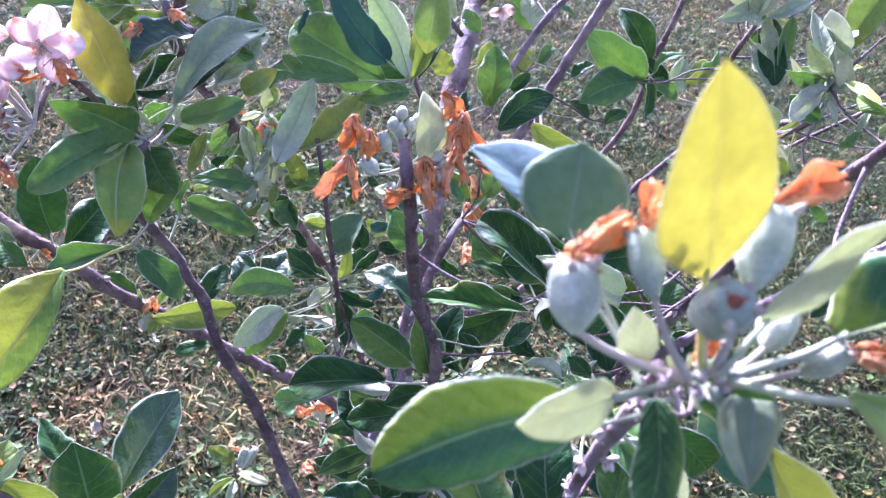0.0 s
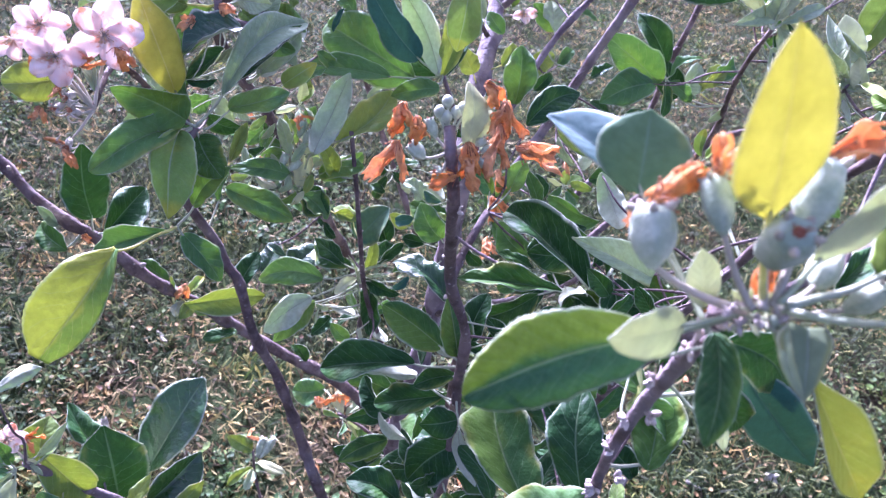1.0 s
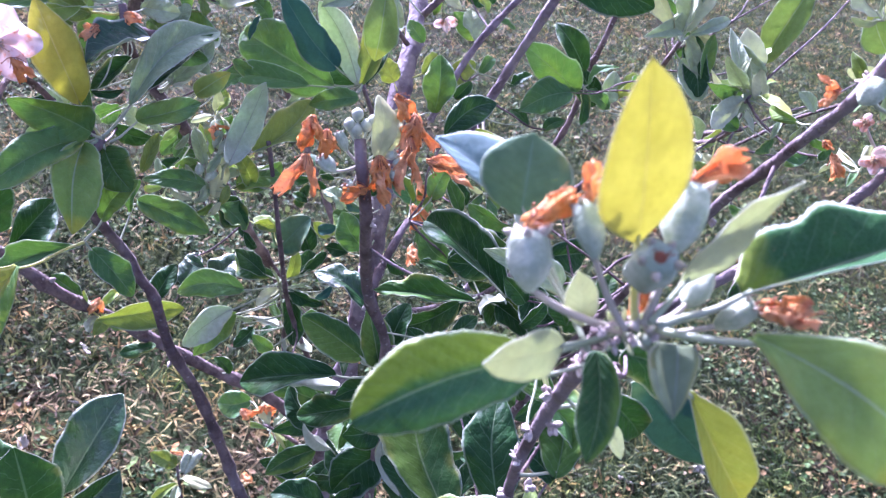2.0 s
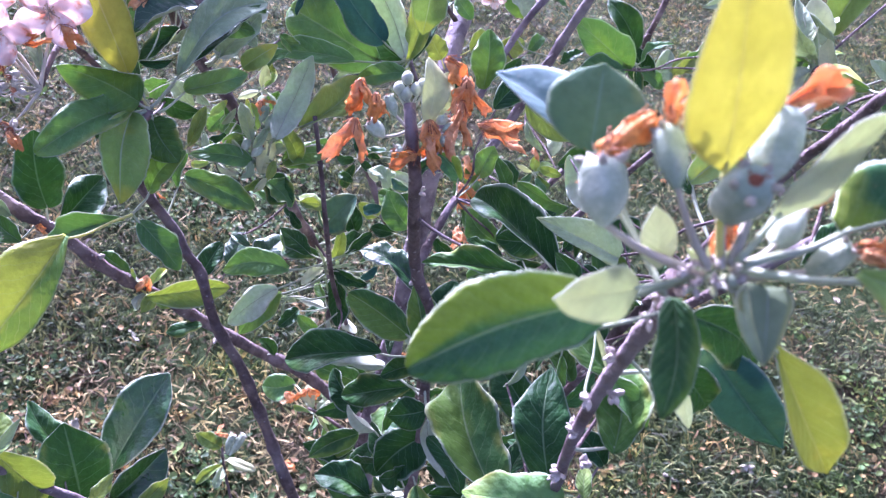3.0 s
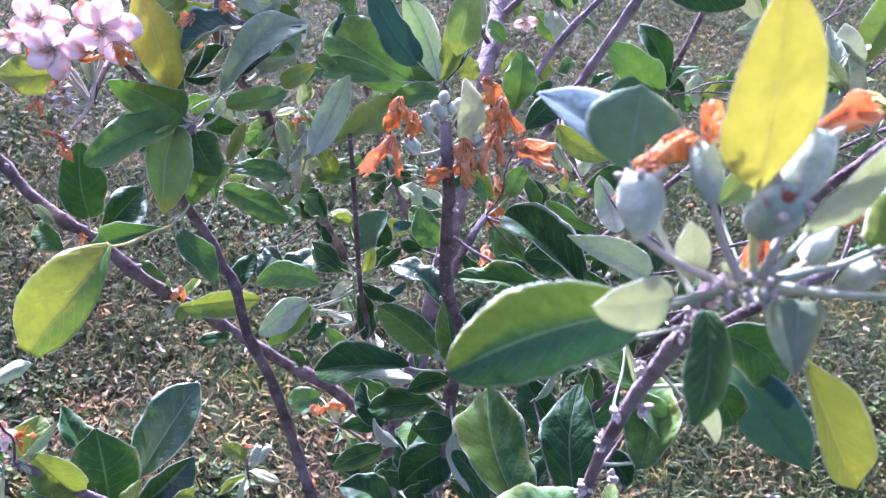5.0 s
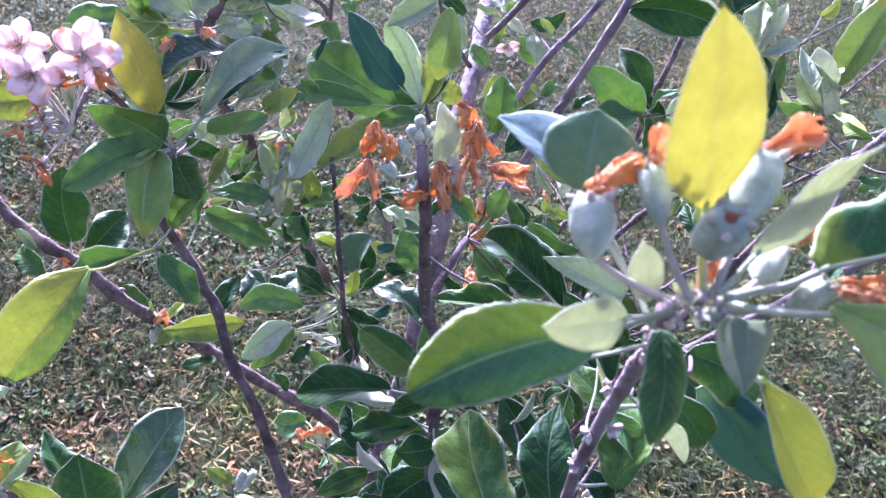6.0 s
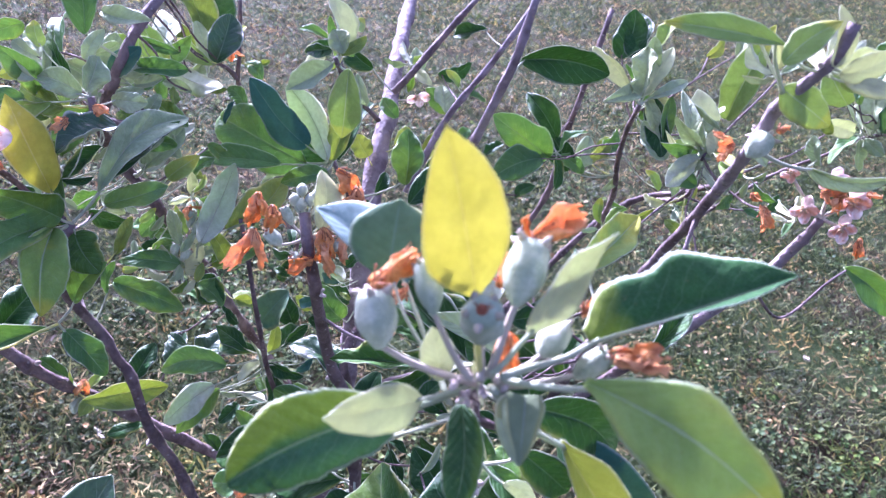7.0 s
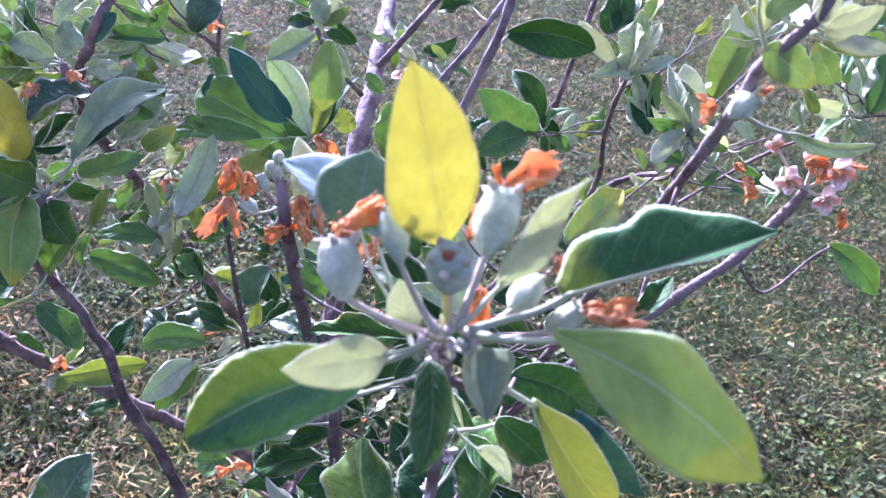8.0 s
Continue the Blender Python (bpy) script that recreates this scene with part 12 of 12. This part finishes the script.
leaf(twin_twig, (-0.2026, 0.5923, 1.5031), (-0.2232, 0.6003, 1.5157), (0.08, -0.78, 0.62), 0.614, 'green', 0.114, 20.4, (-0.2212, 0.6222, 1.5081), wave=0.21, shape=0.93, point=0.04, full=0.49, seed=371)
leaf(twin_twig, (-0.2543, 0.6449, 1.536), (-0.2396, 0.6821, 1.551), (0.15, -0.42, 0.90), 0.366, 'light', 0.055, 28.2, (-0.2562, 0.6398, 1.5341), wave=0.26, shape=1.08, point=0.14, full=0.41, seed=415)
leaf(twin_twig, (-0.2565, 0.6395, 1.538), (-0.2604, 0.637, 1.5731), (-0.64, 0.77, -0.02), 0.452, 'light', 0.138, 19.9, (-0.2562, 0.6398, 1.5341), wave=0.24, shape=0.79, point=0.06, full=0.52, seed=416)
leaf(twin_twig, (-0.2612, 0.6428, 1.5338), (-0.3062, 0.655, 1.5374), (-0.27, -0.89, -0.37), 0.405, 'light', 0.075, 22.8, (-0.2562, 0.6398, 1.5341), wave=0.25, shape=0.99, point=-0.01, full=0.54, seed=417)
leaf(twin_twig, (-0.2578, 0.6328, 1.5314), (-0.2643, 0.5876, 1.5189), (0.99, -0.15, 0.04), 0.357, 'sage', 0.092, 39.1, (-0.2562, 0.6398, 1.5341), wave=0.12, shape=0.83, point=-0.01, full=0.61, seed=418)
leaf(twin_twig, (-0.2524, 0.6301, 1.5319), (-0.2339, 0.5817, 1.5181), (-0.63, -0.42, 0.65), 0.293, 'sage', 0.046, 27.4, (-0.2562, 0.6398, 1.5341), wave=0.19, shape=0.99, point=0.21, full=0.55, seed=419)
leaf(twin_twig, (-0.2566, 0.6458, 1.5313), (-0.2489, 0.6827, 1.5115), (0.42, -0.49, -0.76), 0.274, 'sage', 0.048, 31.3, (-0.2562, 0.6398, 1.5341), wave=0.22, shape=1.0, point=0.07, full=0.42, seed=420)
leaf(twin_twig, (-0.208, 0.5801, 1.5114), (-0.2144, 0.5715, 1.4914), (-0.29, -0.84, 0.45), 0.347, 'teal', 0.095, 38.3, (-0.224, 0.6195, 1.5169), wave=0.25, shape=0.89, point=-0.04, full=0.59, seed=645)

# twin_top
leaf(twin_top, (-0.2218, 0.6378, 1.5289), (-0.2006, 0.6274, 1.5202), (0.10, -0.51, 0.86), 0.635, 'green', 0.065, 25.4, (-0.225, 0.6283, 1.5304), wave=0.19, shape=0.98, point=0.04, seed=646)
leaf(twin_top, (-0.2077, 0.6376, 1.5278), (-0.1992, 0.6422, 1.5339), (0.12, -0.87, 0.48), 0.702, 'lime', 0.055, 41.6, (-0.225, 0.6283, 1.5304), wave=0.11, shape=0.97, point=-0.04, full=0.52, seed=647)

# low_mid_twig
leaf(low_mid_twig, (-0.1788, 0.573, 1.0227), (-0.2197, 0.566, 1.0085), (-0.12, -0.72, 0.69), 0.814, 'green', 0.038, 16.3, (-0.1471, 0.5281, 1.0419), wave=0.16, shape=1.01, point=0.11, full=0.52, seed=140)
leaf(low_mid_twig, (-0.1202, 0.5311, 1.0253), (-0.0999, 0.5116, 0.9802), (0.41, -0.75, 0.51), 0.487, 'green', 0.084, 12.5, (-0.1192, 0.5257, 1.0347), wave=0.16, shape=0.79, point=0.28, full=0.54, seed=141)
withered(low_mid_twig, (-0.1541, 0.5411, 1.0603), (0.30, -0.55, -0.78), 0.018, 3, 0.8, 145)
withered(low_mid_twig, (-0.1823, 0.5451, 1.0362), (0.78, -0.32, -0.54), 0.016, 2, 0.8, 146)
leaf(low_mid_twig, (-0.1362, 0.5298, 1.0406), (-0.1245, 0.5508, 1.0509), (-0.50, -0.14, 0.85), 0.62, 'sage', 0.057, 43.3, (-0.1386, 0.5261, 1.038), wave=0.25, shape=1.0, point=-0.04, full=0.59, seed=574)
leaf(low_mid_twig, (-0.1416, 0.53, 1.0423), (-0.1557, 0.5515, 1.0569), (-0.27, -0.65, 0.70), 0.57, 'young', 0.046, 23.2, (-0.1386, 0.5261, 1.038), wave=0.23, shape=1.08, point=0.03, full=0.58, seed=575)
leaf(low_mid_twig, (-0.1425, 0.5308, 1.0317), (-0.1709, 0.5502, 1.0045), (-0.73, -0.58, 0.35), 0.23, 'light', 0.094, 43.1, (-0.1386, 0.5261, 1.038), wave=0.26, shape=1.09, point=-0.04, full=0.51, seed=576)
leaf(low_mid_twig, (-0.1374, 0.5192, 1.0417), (-0.1323, 0.4904, 1.0534), (0.50, 0.40, 0.76), 0.249, 'green', 0.082, 30.9, (-0.1386, 0.5261, 1.038), wave=0.2, shape=1.07, point=0.02, full=0.57, seed=577)
leaf(low_mid_twig, (-0.1338, 0.5263, 1.0335), (-0.1124, 0.5283, 1.0122), (0.58, -0.63, 0.52), 0.494, 'young', 0.023, 40.6, (-0.1386, 0.5261, 1.038), wave=0.24, shape=0.97, full=0.45, seed=578)

# stub
leaf(stub, (-0.2545, 0.4212, 1.5618), (-0.2836, 0.4166, 1.57), (0.26, -0.85, 0.46), 0.621, 'sage', 0.138, 19.0, (-0.2476, 0.4208, 1.5608), wave=0.16, shape=0.84, point=0.07, full=0.47, seed=261)
leaf(stub, (-0.2492, 0.4177, 1.5653), (-0.2502, 0.438, 1.5844), (0.83, -0.36, 0.43), 0.788, 'sage', 0.136, 19.4, (-0.2476, 0.4208, 1.5608), wave=0.21, shape=1.06, point=0.21, full=0.59, seed=262)
leaf(stub, (-0.277, 0.443, 1.5602), (-0.3043, 0.4693, 1.588), (-0.31, -0.82, 0.47), 0.49, 'dark', 0.136, 20.8, (-0.2476, 0.4208, 1.5608), wave=0.16, shape=1.07, point=0.14, full=0.48, seed=263)
leaf(stub, (-0.2841, 0.4502, 1.5532), (-0.3205, 0.4704, 1.5679), (-0.23, -0.80, 0.55), 0.493, 'sage', 0.124, 25.8, (-0.2476, 0.4208, 1.5608), wave=0.11, shape=0.99, point=0.09, full=0.45, seed=264)
leaf(stub, (-0.2706, 0.4229, 1.5466), (-0.3135, 0.4355, 1.549), (-0.27, -0.95, 0.17), 0.503, 'lime', 0.002, 17.6, (-0.2458, 0.42, 1.5552), wave=0.19, shape=0.91, point=-0.02, full=0.59, seed=265)
leaf(stub, (-0.2914, 0.4349, 1.5292), (-0.3167, 0.4411, 1.5314), (-0.18, -0.89, 0.41), 0.431, 'green', 0.06, 28.9, (-0.2437, 0.4191, 1.5485), wave=0.15, shape=1.05, point=0.11, full=0.56, seed=266)
leaf(stub, (-0.2441, 0.4398, 1.5533), (-0.2187, 0.4452, 1.5542), (0.16, -0.85, 0.49), 0.63, 'sage', 0.014, 23.6, (-0.2458, 0.42, 1.5552), wave=0.19, shape=1.04, point=0.19, full=0.46, seed=267)
leaf(stub, (-0.2642, 0.4426, 1.5777), (-0.256, 0.4564, 1.5982), (0.40, -0.83, 0.40), 0.45, 'sage', 0.113, 26.3, (-0.2476, 0.4208, 1.5608), wave=0.22, shape=0.83, point=0.06, full=0.49, seed=270)
leaf(stub, (-0.3017, 0.448, 1.5695), (-0.3242, 0.4517, 1.5763), (-0.06, -0.94, 0.34), 0.595, 'sage', 0.076, 32.5, (-0.2476, 0.4208, 1.5608), wave=0.19, shape=1.06, point=-0.02, full=0.51, seed=279)
leaf(stub, (-0.2975, 0.4427, 1.5796), (-0.3052, 0.4499, 1.5957), (0.50, -0.67, 0.54), 0.629, 'light', 0.077, 26.0, (-0.2476, 0.4208, 1.5608), wave=0.22, shape=0.9, point=0.24, full=0.4, seed=280)
leaf(stub, (-0.2829, 0.42, 1.505), (-0.2916, 0.4247, 1.5207), (0.72, -0.44, 0.53), 0.582, 'sage', 0.014, 34.3, (-0.2437, 0.4191, 1.5485), wave=0.23, shape=0.92, point=0.08, full=0.42, seed=281)
leaf(stub, (-0.2535, 0.3885, 1.5096), (-0.2353, 0.3972, 1.5121), (0.42, -0.90, 0.10), 0.384, 'dark', 0.112, 45.0, (-0.2437, 0.4191, 1.5485), wave=0.12, point=0.09, full=0.46, seed=284)
leaf(stub, (-0.2276, 0.4174, 1.5448), (-0.2557, 0.3866, 1.533), (-0.12, -0.26, 0.96), 0.784, 'gloss', 0.079, 26.6, (-0.2315, 0.4239, 1.5435), wave=0.2, shape=0.82, point=0.13, full=0.53, seed=285)
withered(stub, (-0.2537, 0.4022, 1.5503), (-0.71, -0.39, -0.58), 0.012, 2, 0.5, 286)
withered(stub, (-0.2439, 0.418, 1.5561), (0.70, -0.36, -0.62), 0.012, 3, 0.8, 287)
leaf(stub, (-0.2803, 0.4091, 1.5702), (-0.3101, 0.4181, 1.5768), (-0.24, -0.95, 0.21), 0.478, 'sage', 0.144, 32.3, (-0.2476, 0.4208, 1.5608), wave=0.19, shape=0.81, full=0.61, seed=589)
leaf(stub, (-0.2656, 0.4033, 1.5593), (-0.2929, 0.3998, 1.5501), (0.23, -0.92, -0.33), 0.514, 'light', 0.042, 44.5, (-0.2476, 0.4208, 1.5608), shape=1.06, point=0.1, full=0.55, seed=590)
leaf(stub, (-0.2886, 0.4195, 1.5233), (-0.3053, 0.4212, 1.5314), (0.25, -0.71, 0.66), 0.643, 'sage', 0.104, 32.0, (-0.2437, 0.4191, 1.5485), wave=0.23, shape=0.86, point=0.28, full=0.46, seed=634)
leaf(stub, (-0.2859, 0.445, 1.5451), (-0.3066, 0.4591, 1.5564), (0.08, -0.56, 0.83), 0.503, 'teal', 0.095, 20.9, (-0.2476, 0.4208, 1.5608), wave=0.11, shape=0.8, point=0.29, full=0.43, seed=635)


# ---- dense dark leaves low on the stems ----
def low_tuft(branch, hub, count, length, seed):
    """A loose tuft of dark leaves spreading from one node of a stem."""
    rnd = random.Random(seed)
    h = Vector(hub)
    for i in range(count):
        a = 2 * math.pi * i / count + rnd.uniform(-0.4, 0.4)
        way = Vector((math.cos(a), math.sin(a) * 0.7, rnd.uniform(-0.75, 0.75))).normalized()
        ln = length * rnd.uniform(0.75, 1.15)
        base = h + way * ln * 0.35
        tip = base + way * ln + Vector((0, 0, -0.18 * ln))
        face = Vector((rnd.uniform(-0.3, 0.5), -0.9, rnd.uniform(0.1, 0.55)))
        # mostly the dark skin: shade from the foliage above is put into colour
        skin = rnd.choice(("dark", "dark", "dark", "dark", "dark", "edged"))
        leaf(branch, tuple(base), tuple(tip), tuple(face), rnd.uniform(0.48, 0.62), skin, rnd.uniform(0.03, 0.12), rnd.uniform(12, 34), tuple(h), shape=rnd.uniform(0.88, 1.02), wave=rnd.uniform(0.1, 0.2), point=rnd.uniform(0.05, 0.25), full=rnd.uniform(0.45, 0.55), seed=seed * 20 + i)


for hub, seed in (((-0.0628, 0.5150, 1.0600), 51), ((-0.0640, 0.5180, 1.1150), 52), ((-0.0130, 0.4300, 1.0400), 53), ((-0.0660, 0.5300, 0.9900), 54)):
    low_tuft(main_stem if hub[0] < -0.05 else center_shoot, hub, 6, 0.062, seed)
for hub, seed in (((0.0386, 0.4449, 1.387), 61), ((0.0635, 0.4473, 1.4301), 62)):
    low_tuft(leafy_shoot, hub, 7, 0.05, seed)
low_tuft(right_branch, (0.1236, 0.4132, 1.4150), 5, 0.045, 63)
for hub, seed in (((-0.0095, 0.3850, 1.1900), 55), ((-0.0050, 0.3880, 1.1400), 56), ((0.0100, 0.3950, 1.0900), 57)):
    low_tuft(center_shoot, hub, 6, 0.058, seed)
for hub, seed in (((0.0765, 0.2640, 1.2500), 58), ((0.0700, 0.2860, 1.1500), 59), ((0.1010, 0.4480, 1.2300), 60)):
    low_tuft(front_shoot if hub[0] < 0.09 else right_branch, hub, 6, 0.056, seed)

# ---- fallen bits on the lawn ----
def fallen_leaf(x, y, size, seed, brown):
    """A dry curled leaf lying on the grass."""
    pile = Pile()
    rnd = random.Random(seed)
    a = rnd.uniform(0, 6.28)
    at = Vector((x, y, height(x, y) + 0.012))
    crumple(pile, at, (math.cos(a), math.sin(a), 0.15), size, 0, seed, 0.2)
    ob = new("fallen_leaf", pile.mesh("fallen_leaf", [RUST if brown else SEPAL], at))
    ob.location = at
    return tagged(ob, "rust-orange withered petal clump lying on the grass" if brown else "dry tan curled leaf lying on the grass", "fallen leaf", "fallen leaves on the lawn")


rnd = random.Random(77)
for i in range(46):
    far = rnd.random() ** 1.5
    fallen_leaf(rnd.uniform(-1.5, 1.2) * (0.6 + far), 1.0 + 2.6 * far, rnd.uniform(0.022, 0.05), 900 + i, rnd.random() < 0.45)
